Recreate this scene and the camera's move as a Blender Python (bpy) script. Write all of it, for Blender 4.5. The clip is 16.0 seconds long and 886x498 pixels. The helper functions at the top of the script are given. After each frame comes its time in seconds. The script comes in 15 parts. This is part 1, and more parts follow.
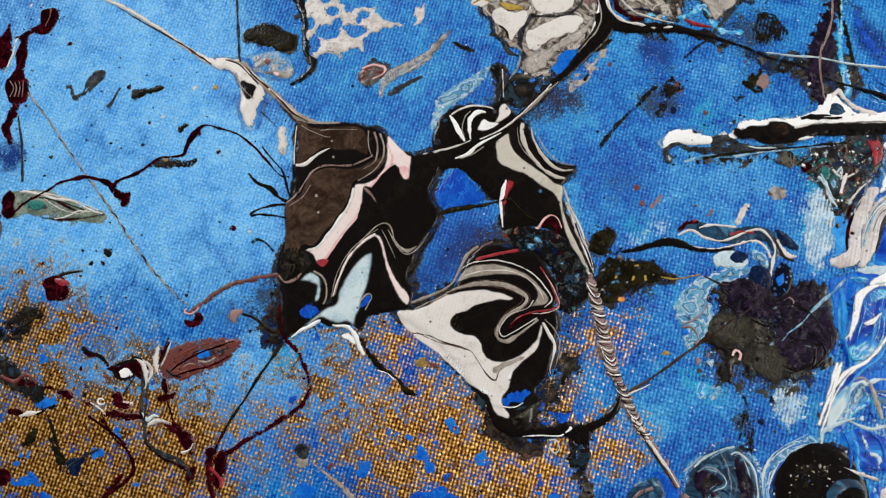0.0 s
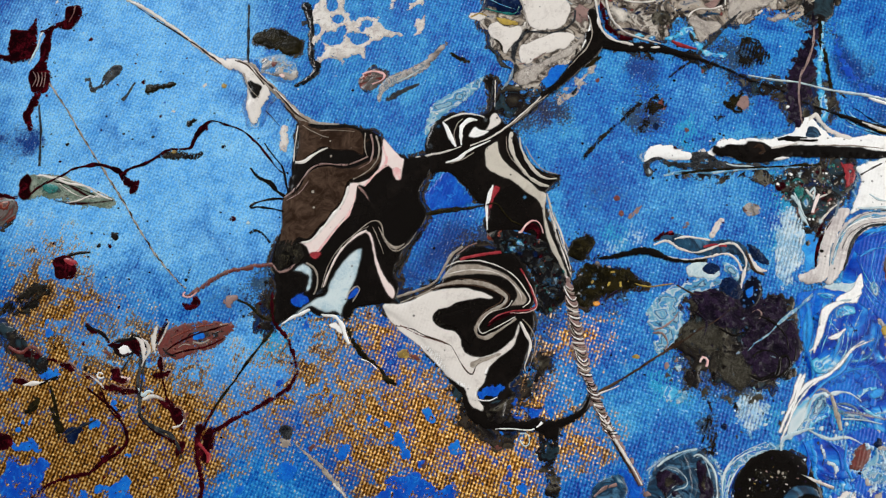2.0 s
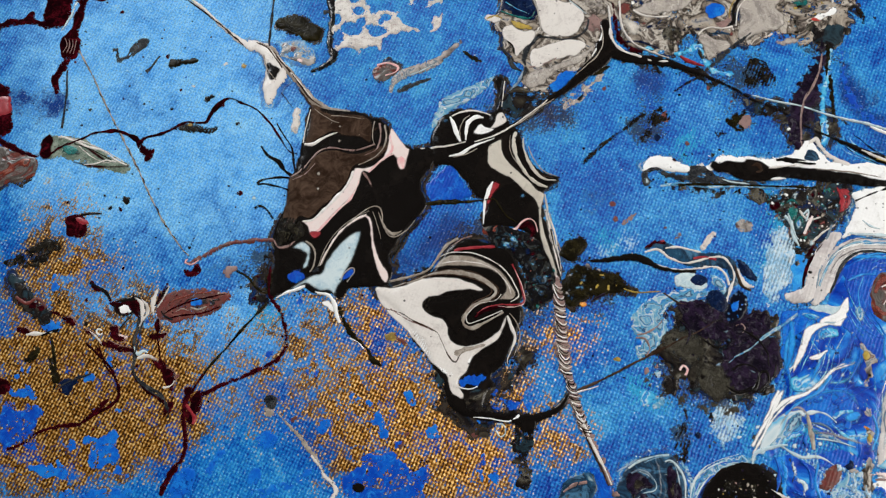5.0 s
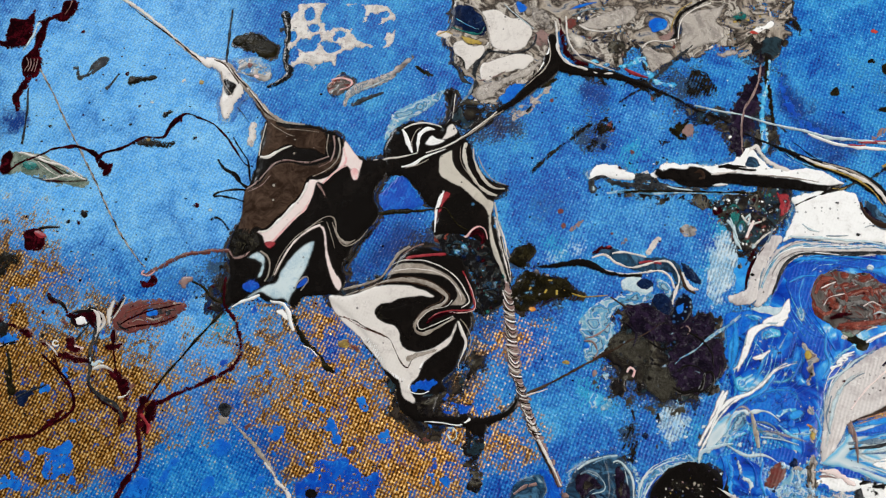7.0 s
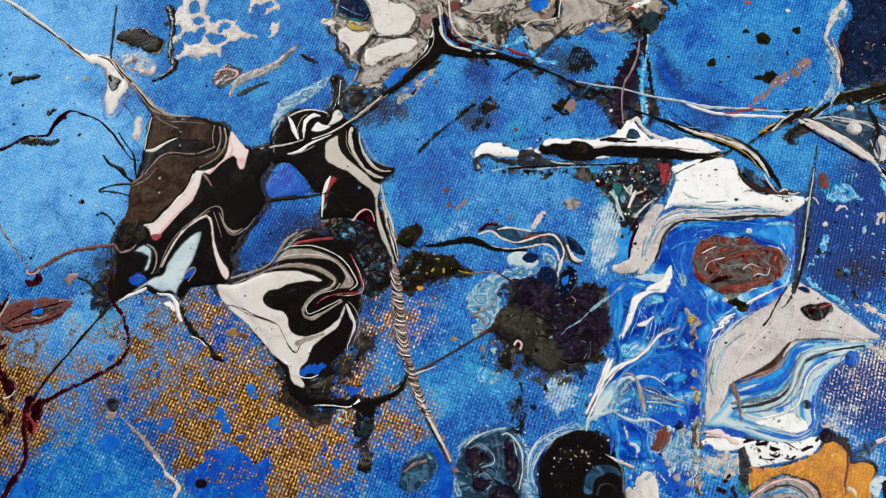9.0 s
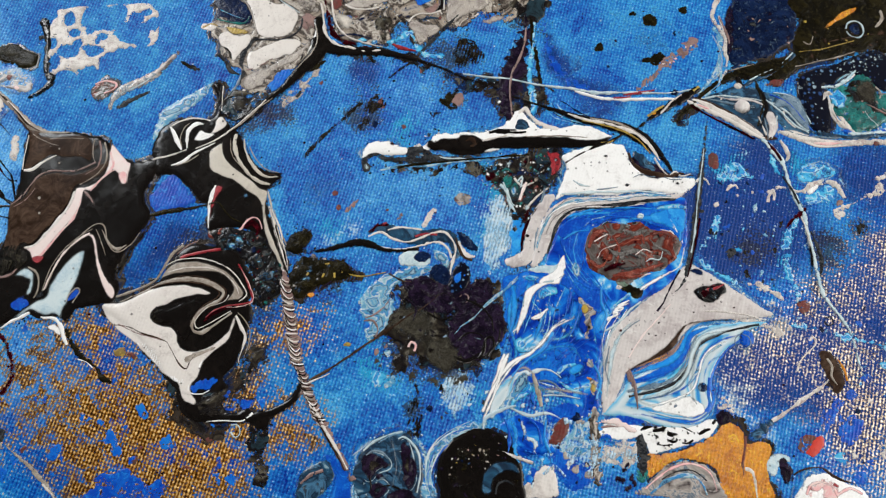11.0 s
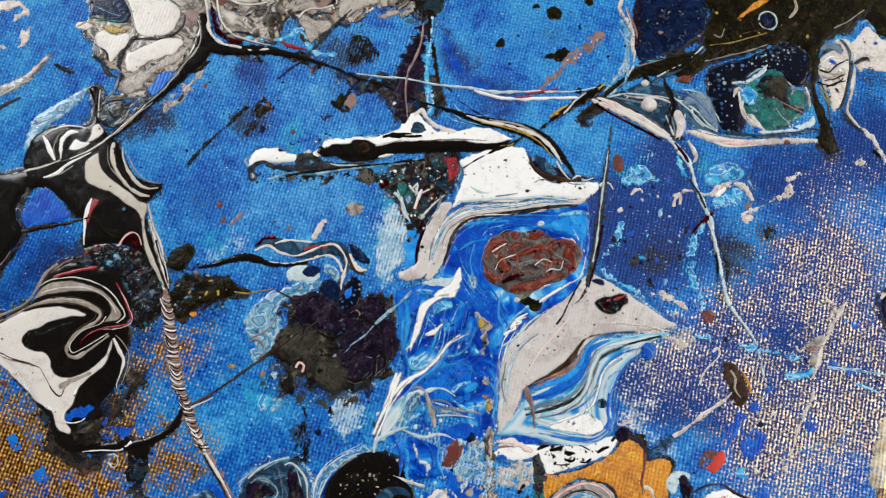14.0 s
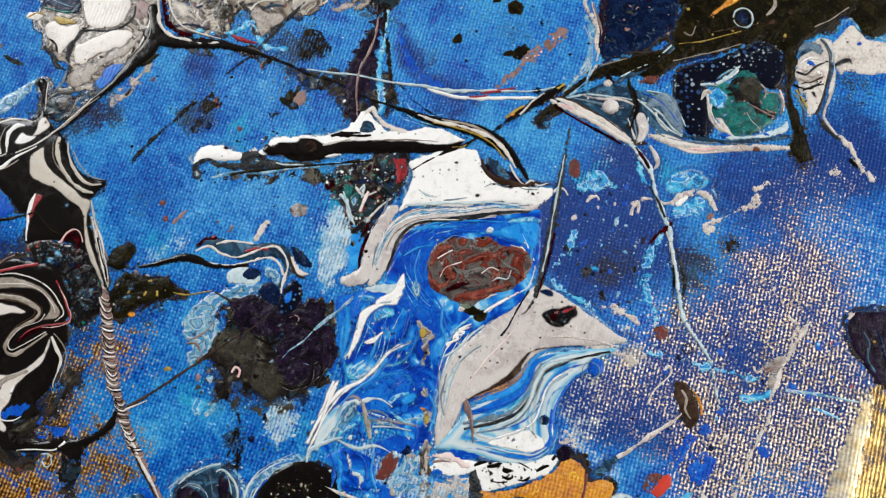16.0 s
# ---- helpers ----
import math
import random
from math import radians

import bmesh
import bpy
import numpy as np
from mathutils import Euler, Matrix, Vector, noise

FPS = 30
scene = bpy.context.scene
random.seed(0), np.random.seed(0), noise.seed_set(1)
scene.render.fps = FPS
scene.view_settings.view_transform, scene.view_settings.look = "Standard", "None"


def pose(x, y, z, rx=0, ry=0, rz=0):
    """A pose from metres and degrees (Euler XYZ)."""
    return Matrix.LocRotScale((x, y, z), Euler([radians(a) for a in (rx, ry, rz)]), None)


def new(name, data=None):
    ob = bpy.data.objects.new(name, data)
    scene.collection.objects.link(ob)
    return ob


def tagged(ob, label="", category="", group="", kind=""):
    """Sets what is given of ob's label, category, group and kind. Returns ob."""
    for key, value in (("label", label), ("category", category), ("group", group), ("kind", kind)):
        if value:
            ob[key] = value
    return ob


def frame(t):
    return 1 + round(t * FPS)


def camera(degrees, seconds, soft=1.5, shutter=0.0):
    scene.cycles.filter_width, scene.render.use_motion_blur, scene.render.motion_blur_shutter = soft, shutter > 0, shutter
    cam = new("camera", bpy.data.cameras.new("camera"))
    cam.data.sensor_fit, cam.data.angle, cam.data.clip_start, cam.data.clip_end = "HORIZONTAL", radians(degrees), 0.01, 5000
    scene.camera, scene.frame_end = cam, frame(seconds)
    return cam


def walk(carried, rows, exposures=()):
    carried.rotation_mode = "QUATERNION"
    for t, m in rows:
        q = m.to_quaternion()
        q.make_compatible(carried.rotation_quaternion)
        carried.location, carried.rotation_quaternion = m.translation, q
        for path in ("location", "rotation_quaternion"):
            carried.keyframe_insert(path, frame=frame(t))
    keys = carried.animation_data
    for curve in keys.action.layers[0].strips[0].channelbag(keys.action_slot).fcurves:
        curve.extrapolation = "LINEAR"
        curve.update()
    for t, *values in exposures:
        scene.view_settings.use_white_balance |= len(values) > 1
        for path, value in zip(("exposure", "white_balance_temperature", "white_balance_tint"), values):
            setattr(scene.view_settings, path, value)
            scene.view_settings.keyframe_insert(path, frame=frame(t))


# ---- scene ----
cam = camera(61.3, 16.0, soft=1.28)
TOP = 0.77  # height of the painted surface; the canvas lies face up on a table
WEAVE = -15.0  # degrees by which the stretched canvas is turned on the table
# seconds, place in metres, Euler degrees
PATH = [
    (0.0, -0.04073, -0.04016, 0.92349, 10.706, 1.825, 0.261),
    (0.5, -0.03915, -0.04106, 0.92640, 10.720, 1.939, 0.858),
    (1.0, -0.03745, -0.04250, 0.92808, 11.173, 2.076, 1.564),
    (1.5, -0.03557, -0.04295, 0.92999, 11.327, 2.381, 2.378),
    (2.0, -0.03402, -0.04429, 0.93089, 11.724, 2.461, 3.184),
    (2.5, -0.03294, -0.04410, 0.93145, 11.732, 2.569, 4.036),
    (3.0, -0.03240, -0.04508, 0.93234, 12.104, 2.593, 4.868),
    (5.5, -0.02530, -0.05106, 0.93408, 13.550, 3.089, 8.649),
    (6.0, -0.02289, -0.05230, 0.93464, 14.276, 3.055, 8.679),
    (6.5, -0.02018, -0.05305, 0.93555, 14.751, 2.901, 8.212),
    (7.0, -0.01781, -0.05393, 0.93559, 15.188, 2.498, 7.509),
    (7.5, -0.01486, -0.05538, 0.93566, 15.397, 2.175, 6.825),
    (8.0, -0.00980, -0.05643, 0.93532, 15.533, 2.044, 6.124),
    (8.5, -0.00383, -0.05709, 0.93472, 15.711, 1.731, 5.420),
    (9.0, 0.00304, -0.05828, 0.93370, 15.861, 1.481, 4.393),
    (9.5, 0.00913, -0.05861, 0.93252, 15.938, 1.397, 3.180),
    (12.0, 0.02833, -0.05057, 0.93062, 14.367, 0.379, -0.627),
    (12.5, 0.03048, -0.04908, 0.92978, 14.079, 0.123, -1.185),
    (13.0, 0.03354, -0.04716, 0.92761, 13.495, -0.058, -1.533),
    (13.5, 0.03810, -0.04548, 0.92612, 13.011, -0.071, -1.390),
    (14.0, 0.04209, -0.04296, 0.92531, 12.523, -0.157, -0.799),
    (14.5, 0.04594, -0.04170, 0.92445, 12.002, 0.346, 0.104),
    (15.0, 0.04974, -0.04155, 0.92254, 11.525, 0.974, 0.836),
    (15.5, 0.05466, -0.03969, 0.92115, 11.019, 1.548, 1.141),
    (16.0, 0.06092, -0.03621, 0.92063, 10.910, 2.255, 1.111),
]
walk(cam, [(t, pose(x, y, z, rx, ry, rz)) for t, x, y, z, rx, ry, rz in PATH])

# ---- light ----
world = bpy.data.worlds.new("sky")
scene.world = world
world.use_nodes = True
sky = world.node_tree.nodes.new("ShaderNodeTexSky")
sky.sky_type, sky.sun_disc = "NISHITA", False
sky.sun_elevation, sky.sun_rotation = radians(35), radians(300)
world.node_tree.links.new(sky.outputs["Color"], world.node_tree.nodes["Background"].inputs["Color"])
world.node_tree.nodes["Background"].inputs["Strength"].default_value = 0.1
scene.view_settings.exposure = 0.0


def window_light(name, place, turn, size, watts, colour):
    """The sky's light in a window's opening."""
    lamp = bpy.data.lights.new(name, "AREA")
    lamp.shape, lamp.size, lamp.size_y, lamp.energy, lamp.color = "RECTANGLE", size[0], size[1], watts, colour
    ob = new(name, lamp)
    ob.matrix_world = pose(*place, *turn)
    return ob


# west window and east window of the studio, one on either side of the table
window_light("window_light_west", (-0.92, 0.95, 1.85), (0, -90, 0), (1.0, 0.66), 41, (0.93, 0.97, 1.0))
window_light("window_light_east", (0.87, -0.10, 1.47), (0, 90, 0), (0.55, 0.8), 12, (1.0, 0.96, 0.90))

# ---- materials ----
def graph(name, rough=0.4, metal=0.0, spec=0.5, coat=0.0):
    m = bpy.data.materials.new(name)
    m.use_nodes = True
    b = m.node_tree.nodes["Principled BSDF"]
    b.inputs["Roughness"].default_value, b.inputs["Metallic"].default_value = rough, metal
    b.inputs["Specular IOR Level"].default_value, b.inputs["Coat Weight"].default_value = spec, coat
    b.inputs["Coat Roughness"].default_value = 0.12
    return m, m.node_tree, b


def math_node(tree, op, a, b=0.0, c=0.0):
    n = tree.nodes.new("ShaderNodeMath")
    n.operation = op
    for i, v in enumerate((a, b, c)):
        if isinstance(v, (int, float)):
            n.inputs[i].default_value = v
        else:
            tree.links.new(v, n.inputs[i])
    return n.outputs[0]


def mix_colour(tree, factor, a, b):
    n = tree.nodes.new("ShaderNodeMix")
    n.data_type = "RGBA"
    for socket, v in ((n.inputs[0], factor), (n.inputs[6], a), (n.inputs[7], b)):
        if isinstance(v, (int, float)):
            socket.default_value = v
        elif isinstance(v, tuple):
            socket.default_value = (*v, 1)
        else:
            tree.links.new(v, socket)
    return n.outputs[2]


def noise_node(tree, at, scale, detail=4.0, rough=0.6, warp=0.0):
    n = tree.nodes.new("ShaderNodeTexNoise")
    tree.links.new(at, n.inputs["Vector"])
    n.inputs["Scale"].default_value, n.inputs["Detail"].default_value = scale, detail
    n.inputs["Roughness"].default_value, n.inputs["Distortion"].default_value = rough, warp
    return n


def ramp(tree, value, stops, mode="LINEAR"):
    n = tree.nodes.new("ShaderNodeValToRGB")
    n.color_ramp.interpolation = mode
    marks = n.color_ramp.elements
    while len(marks) < len(stops):
        marks.new(0.5)
    for mark, (where, colour) in zip(marks, stops):
        mark.position, mark.color = where, (*colour, 1)
    tree.links.new(value, n.inputs[0])
    return n.outputs[0]


def step(tree, value, low, high):
    n = tree.nodes.new("ShaderNodeMapRange")
    n.interpolation_type = "SMOOTHSTEP"
    tree.links.new(value, n.inputs[0])
    n.inputs[1].default_value, n.inputs[2].default_value = low, high
    return n.outputs[0]


PITCH = 0.00074  # thread to thread


def cloth(tree, at, knots=False):
    """Height of a plain weave, about 0 to 1, in the canvas's own directions; also where its threads stand up in knots."""
    turn = tree.nodes.new("ShaderNodeVectorRotate")
    turn.rotation_type = "Z_AXIS"
    turn.inputs["Angle"].default_value = radians(-WEAVE)
    tree.links.new(at, turn.inputs["Vector"])
    wobble, uneven = noise_node(tree, at, 300, 3), noise_node(tree, at, 900, 2)
    drift = math_node(tree, "MULTIPLY_ADD", wobble.outputs[0], 3.0, math_node(tree, "MULTIPLY_ADD", uneven.outputs[0], 2.2, -2.6))
    xyz = tree.nodes.new("ShaderNodeSeparateXYZ")
    tree.links.new(turn.outputs[0], xyz.inputs[0])
    k = 2 * math.pi / PITCH
    a = math_node(tree, "ADD", math_node(tree, "MULTIPLY", xyz.outputs[0], k), drift)
    b = math_node(tree, "ADD", math_node(tree, "MULTIPLY", xyz.outputs[1], k * 0.94), drift)
    ca, cb = math_node(tree, "COSINE", a), math_node(tree, "COSINE", b)
    over = math_node(tree, "MULTIPLY", math_node(tree, "COSINE", math_node(tree, "MULTIPLY", a, 0.5)), math_node(tree, "COSINE", math_node(tree, "MULTIPLY", b, 0.5)))
    h = math_node(tree, "MULTIPLY_ADD", ca, 0.27, 0.24)
    h = math_node(tree, "MULTIPLY_ADD", cb, 0.07, h)
    h = math_node(tree, "MULTIPLY_ADD", over, 0.09, h)
    h = math_node(tree, "MULTIPLY_ADD", uneven.outputs[0], 0.55, h)
    if not knots:
        return h
    worn = noise_node(tree, at, 1250, 3, 0.6, 0.5)
    k = math_node(tree, "MULTIPLY_ADD", ca, 0.15, math_node(tree, "MULTIPLY_ADD", cb, 0.06, -0.12))
    lattice = math_node(tree, "MULTIPLY_ADD", over, 0.07, math_node(tree, "MULTIPLY_ADD", cb, 0.09, math_node(tree, "MULTIPLY_ADD", ca, 0.17, 0.05)))
    return h, math_node(tree, "MULTIPLY_ADD", worn.outputs[0], 1.24, k), math_node(tree, "MULTIPLY_ADD", worn.outputs[0], 0.90, lattice)


def bump(tree, bsdf, height, metres, strength=1.0):
    n = tree.nodes.new("ShaderNodeBump")
    n.inputs["Strength"].default_value, n.inputs["Distance"].default_value = strength, metres
    tree.links.new(height, n.inputs["Height"])
    tree.links.new(n.outputs[0], bsdf.inputs["Normal"])


def cover(tree, bsdf, at, weave, dry, feather=1.0, thin=0.0):
    """Paint on the cloth thins out into torn grains towards its rim, paint run into wet paint blends softly; where it was laid on dry it clings to the raised threads only."""
    depth = tree.nodes.new("ShaderNodeAttribute")
    depth.attribute_name = "depth"
    grain, crumb = noise_node(tree, at, 2900, 3, 0.6, 0.4), noise_node(tree, at, 520, 5, 0.62, 1.0)
    ragged = math_node(tree, "MULTIPLY_ADD", crumb.outputs[0], 4.0 * feather, math_node(tree, "MULTIPLY_ADD", grain.outputs[0], 2.2 * feather, -2.98 * feather))
    torn = tree.nodes.new("ShaderNodeAttribute")
    torn.attribute_name = "torn"
    v = math_node(tree, "MULTIPLY", depth.outputs["Fac"], math_node(tree, "MULTIPLY_ADD", torn.outputs["Fac"], 1.4, 0.6))
    v = math_node(tree, "MULTIPLY_ADD", ragged, torn.outputs["Fac"], v)
    if dry:
        patch = noise_node(tree, at, 330, 4, 0.65)
        loss = math_node(tree, "MULTIPLY_ADD", patch.outputs[0], 3.4, math_node(tree, "MULTIPLY", weave, 1.1))
        v = math_node(tree, "MINIMUM", v, math_node(tree, "MULTIPLY_ADD", loss, dry, 1.0 - 2.9 * dry))
    tree.links.new(step(tree, v, 0.06, 0.30 + thin), bsdf.inputs["Alpha"])
    return depth.outputs["Fac"]


def acrylic(name, main, other, scale=160, rough=0.3, weave=0.0, share=(0.44, 0.6), warp=1.2, relief=0.00006, coat=0.0, metal=0.0, third=None, spec=0.4, dry=0.0, feather=1.0, thin=0.0, film_of_paint=True, pinholes=0.0):
    """Dried acrylic: a main colour, broken by another at two scales and along its rim, with fine relief, and the cloth showing through where it is thin."""
    m, tree, bsdf = graph(name, rough, metal, spec, coat)
    at = tree.nodes.new("ShaderNodeNewGeometry").outputs["Position"]
    broad, fine = noise_node(tree, at, scale, 5, 0.6, warp), noise_node(tree, at, scale * 6, 4, 0.65, warp)
    both = math_node(tree, "MULTIPLY_ADD", fine.outputs[0], 0.42, math_node(tree, "MULTIPLY", broad.outputs[0], 0.58))
    threads = cloth(tree, at) if weave or dry else None
    mixed = step(tree, both, *share)
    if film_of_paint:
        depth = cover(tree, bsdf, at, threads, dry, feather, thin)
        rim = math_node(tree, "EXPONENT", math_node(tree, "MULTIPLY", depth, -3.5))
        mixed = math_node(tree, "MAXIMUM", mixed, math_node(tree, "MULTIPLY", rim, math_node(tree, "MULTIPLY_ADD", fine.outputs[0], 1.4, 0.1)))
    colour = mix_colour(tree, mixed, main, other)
    if pinholes:
        hole = tree.nodes.new("ShaderNodeTexVoronoi")
        hole.voronoi_dimensions = "2D"
        hole.inputs["Scale"].default_value = 560
        tree.links.new(at, hole.inputs["Vector"])
        tint = tree.nodes.new("ShaderNodeSeparateColor")
        tree.links.new(hole.outputs["Color"], tint.inputs[0])
        wide = math_node(tree, "MULTIPLY_ADD", tint.outputs[0], 0.9, -0.72)
        colour = mix_colour(tree, math_node(tree, "MULTIPLY", step(tree, math_node(tree, "SUBTRACT", wide, hole.outputs["Distance"]), 0.0, 0.06), pinholes), colour, (0.03, 0.022, 0.022))
    if third:
        spots = noise_node(tree, at, scale * 2.6, 5, 0.7, warp)
        colour = mix_colour(tree, step(tree, spots.outputs[0], 0.56, 0.64), colour, third)
    tree.links.new(colour, bsdf.inputs["Base Color"])
    tree.links.new(math_node(tree, "MULTIPLY_ADD", fine.outputs[0], 0.25, rough - 0.1), bsdf.inputs["Roughness"])
    height = math_node(tree, "MULTIPLY", math_node(tree, "MULTIPLY_ADD", fine.outputs[0], 0.12, broad.outputs[0]), relief / 0.0001)
    if weave:
        height = math_node(tree, "MULTIPLY_ADD", threads, weave, height)
    bump(tree, bsdf, height, 0.0001)
    return m


def marbled(name, stops, scale=90, warp=5.0, bands=2.2, rough=0.25, relief=0.00010, coat=0.2, weave=0.0, detail=3.0, dry=0.0, feather=1.0, contour=0.0, thin=0.0):
    """Poured paint in which several colours ran into one another in curling bands."""
    m, tree, bsdf = graph(name, rough, 0.0, 0.35, 0.0)
    at = tree.nodes.new("ShaderNodeNewGeometry").outputs["Position"]
    n = noise_node(tree, at, scale, detail, 0.55, warp)
    fine = noise_node(tree, at, scale * 9, 4, 0.65)
    depth = cover(tree, bsdf, at, cloth(tree, at) if dry else None, dry, feather, thin)
    turns = math_node(tree, "ADD", math_node(tree, "MULTIPLY", n.outputs[0], bands), math_node(tree, "MULTIPLY", fine.outputs[0], 0.16))
    turns = math_node(tree, "FRACT", math_node(tree, "MULTIPLY_ADD", depth, contour, turns))
    colour = ramp(tree, turns, stops)
    tree.links.new(colour, bsdf.inputs["Base Color"])
    height = math_node(tree, "MULTIPLY_ADD", fine.outputs[0], 0.10, n.outputs[0])
    if weave:
        height = math_node(tree, "MULTIPLY_ADD", cloth(tree, at), weave, height)
    bump(tree, bsdf, height, relief)
    return m


def celled(name):
    """Black paint full of tiny round cells with blue and pale floors."""
    m, tree, bsdf = graph(name, 0.18, 0.0, 0.12)
    at = tree.nodes.new("ShaderNodeNewGeometry").outputs["Position"]
    cover(tree, bsdf, at, None, 0.0)
    size = noise_node(tree, at, 110, 3)
    cell = tree.nodes.new("ShaderNodeTexVoronoi")
    cell.voronoi_dimensions = "2D"
    cell.inputs["Scale"].default_value, cell.inputs["Randomness"].default_value = 900, 0.9
    tree.links.new(at, cell.inputs["Vector"])
    tint = tree.nodes.new("ShaderNodeSeparateColor")
    tree.links.new(cell.outputs["Color"], tint.inputs[0])
    open_by = math_node(tree, "MULTIPLY", math_node(tree, "SUBTRACT", tint.outputs[0], 0.35), math_node(tree, "MULTIPLY_ADD", size.outputs[0], 2.4, -0.6))
    hollow = step(tree, math_node(tree, "SUBTRACT", open_by, cell.outputs["Distance"]), -0.02, 0.12)
    floor = ramp(tree, tint.outputs[1], [(0.2, (0.012, 0.03, 0.12)), (0.5, (0.04, 0.11, 0.26)), (0.75, (0.16, 0.26, 0.36)), (0.95, (0.45, 0.52, 0.55))])
    tree.links.new(mix_colour(tree, hollow, (0.004, 0.005, 0.012), floor), bsdf.inputs["Base Color"])
    bump(tree, bsdf, math_node(tree, "MULTIPLY", hollow, -1.0), 0.00012)
    return m


def painted_cloth():
    """Ground coat of the canvas: blues over one another, with gold dragged dry over the threads. The attributes say how much of which lies where."""
    m, tree, bsdf = graph("blue_and_gold_ground", 0.4, spec=0.13)
    at = tree.nodes.new("ShaderNodeNewGeometry").outputs["Position"]
    said = {}
    for key in ("gold", "pearl", "deep", "pale", "grime", "sea", "sky"):
        a = tree.nodes.new("ShaderNodeAttribute")
        a.attribute_name = key
        said[key] = a.outputs["Fac"]
    weave, knots, lattice = cloth(tree, at, True)
    big, mid, fine = noise_node(tree, at, 60, 5, 0.62, 0.6), noise_node(tree, at, 260, 5, 0.65, 0.8), noise_node(tree, at, 1500, 3, 0.6)
    grit = noise_node(tree, at, 2000, 2, 0.5)

    def laid(key, hold, spread, cloth_share, grit_share=0.7, threads=weave, gain=1.35):
        v = math_node(tree, "MULTIPLY_ADD", said[key], gain, math_node(tree, "MULTIPLY_ADD", mid.outputs[0], spread, -0.5 * spread - 0.30))
        v = math_node(tree, "ADD", v, math_node(tree, "MULTIPLY_ADD", big.outputs[0], 1.3, -0.65))
        v = math_node(tree, "ADD", v, math_node(tree, "MULTIPLY_ADD", threads, cloth_share, -0.5 * cloth_share))
        v = math_node(tree, "ADD", v, math_node(tree, "MULTIPLY_ADD", grit.outputs[0], grit_share, -0.5 * grit_share))
        v = step(tree, v, 0.5 - hold, 0.5 + hold)
        return math_node(tree, "MULTIPLY", v, step(tree, said[key], 0.04, 0.2))

    tone = math_node(tree, "MULTIPLY_ADD", mid.outputs[0], 0.36, math_node(tree, "MULTIPLY", big.outputs[0], 0.44))
    tone = math_node(tree, "MULTIPLY_ADD", lattice, 0.26, math_node(tree, "MULTIPLY_ADD", fine.outputs[0], 0.30, math_node(tree, "SUBTRACT", tone, 0.16)))
    blue = ramp(tree, tone, [(0.36, (0.0006, 0.020, 0.25)), (0.45, (0.003, 0.106, 0.475)), (0.53, (0.011, 0.217, 0.62)), (0.64, (0.065, 0.41, 0.74))])
    calm = math_node(tree, "MULTIPLY_ADD", big.outputs[0], -0.26, math_node(tree, "ADD", tone, 0.13))
    light = ramp(tree, calm, [(0.30, (0.018, 0.24, 0.80)), (0.45, (0.10, 0.45, 0.96)), (0.64, (0.30, 0.69, 1.0))])
    blue = mix_colour(tree, laid("sky", 0.6, 0.8, 0.3), blue, light)
    blue = mix_colour(tree, laid("deep", 0.25, 1.5, 0.2, 0.7, knots), blue, (0.0004, 0.036, 0.21))
    blue = mix_colour(tree, laid("sea", 0.12, 1.8, 0.5), blue, (0.015, 0.34, 0.62))
    blue = mix_colour(tree, math_node(tree, "MULTIPLY", laid("pale", 0.25, 2.0, 0.9, 1.0, knots), 0.75), blue, (0.50, 0.68, 0.78))
    blue = mix_colour(tree, math_node(tree, "MULTIPLY", laid("grime", 0.15, 2.0, 0.6, 1.8, knots), 0.85), blue, (0.014, 0.015, 0.019))
    # pale glints painted into the blue on the raised threads
    glint = noise_node(tree, at, 2400, 2, 0.5)
    tip_glints = step(tree, math_node(tree, "MULTIPLY_ADD", knots, 0.25, glint.outputs[0]), 0.76, 0.92)
    blue = mix_colour(tree, math_node(tree, "MULTIPLY", tip_glints, math_node(tree, "MULTIPLY", mid.outputs[0], 1.2)), blue, (0.50, 0.70, 0.88))
    # dark dots painted into the blue as pits of the weave
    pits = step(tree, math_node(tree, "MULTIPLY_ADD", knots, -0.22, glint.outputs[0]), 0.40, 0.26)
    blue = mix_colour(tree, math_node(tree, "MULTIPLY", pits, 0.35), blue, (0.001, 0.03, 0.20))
    # bronze and gold, caught by the knots; glints and dark gaps are painted in
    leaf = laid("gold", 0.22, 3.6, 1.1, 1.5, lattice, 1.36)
    gilt_shine = ramp(tree, math_node(tree, "MULTIPLY_ADD", grit.outputs[0], 0.42, math_node(tree, "MULTIPLY", lattice, 0.58)), [(0.34, (0.014, 0.006, 0.003)), (0.44, (0.11, 0.040, 0.007)), (0.55, (0.45, 0.19, 0.017)), (0.68, (1.0, 0.72, 0.30))])
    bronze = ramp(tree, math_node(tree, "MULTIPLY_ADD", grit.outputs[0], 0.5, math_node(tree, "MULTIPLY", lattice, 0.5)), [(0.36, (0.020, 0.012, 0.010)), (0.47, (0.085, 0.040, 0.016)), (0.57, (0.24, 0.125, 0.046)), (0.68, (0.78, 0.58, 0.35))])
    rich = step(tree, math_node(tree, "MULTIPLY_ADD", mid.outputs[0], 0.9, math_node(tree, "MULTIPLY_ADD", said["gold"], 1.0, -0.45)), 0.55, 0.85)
    colour = mix_colour(tree, leaf, blue, mix_colour(tree, rich, bronze, gilt_shine))
    haze = laid("pearl", 0.35, 1.6, 0.15, 0.9, knots, 0.95)
    colour = mix_colour(tree, math_node(tree, "MULTIPLY", haze, 0.85), colour, (0.003, 0.028, 0.110))
    # pale gold flecks, with the window's sparkle painted into their colour
    spark = math_node(tree, "MULTIPLY_ADD", grit.outputs[0], 0.66, math_node(tree, "MULTIPLY_ADD", knots, 0.13, math_node(tree, "MULTIPLY", weave, 0.21)))
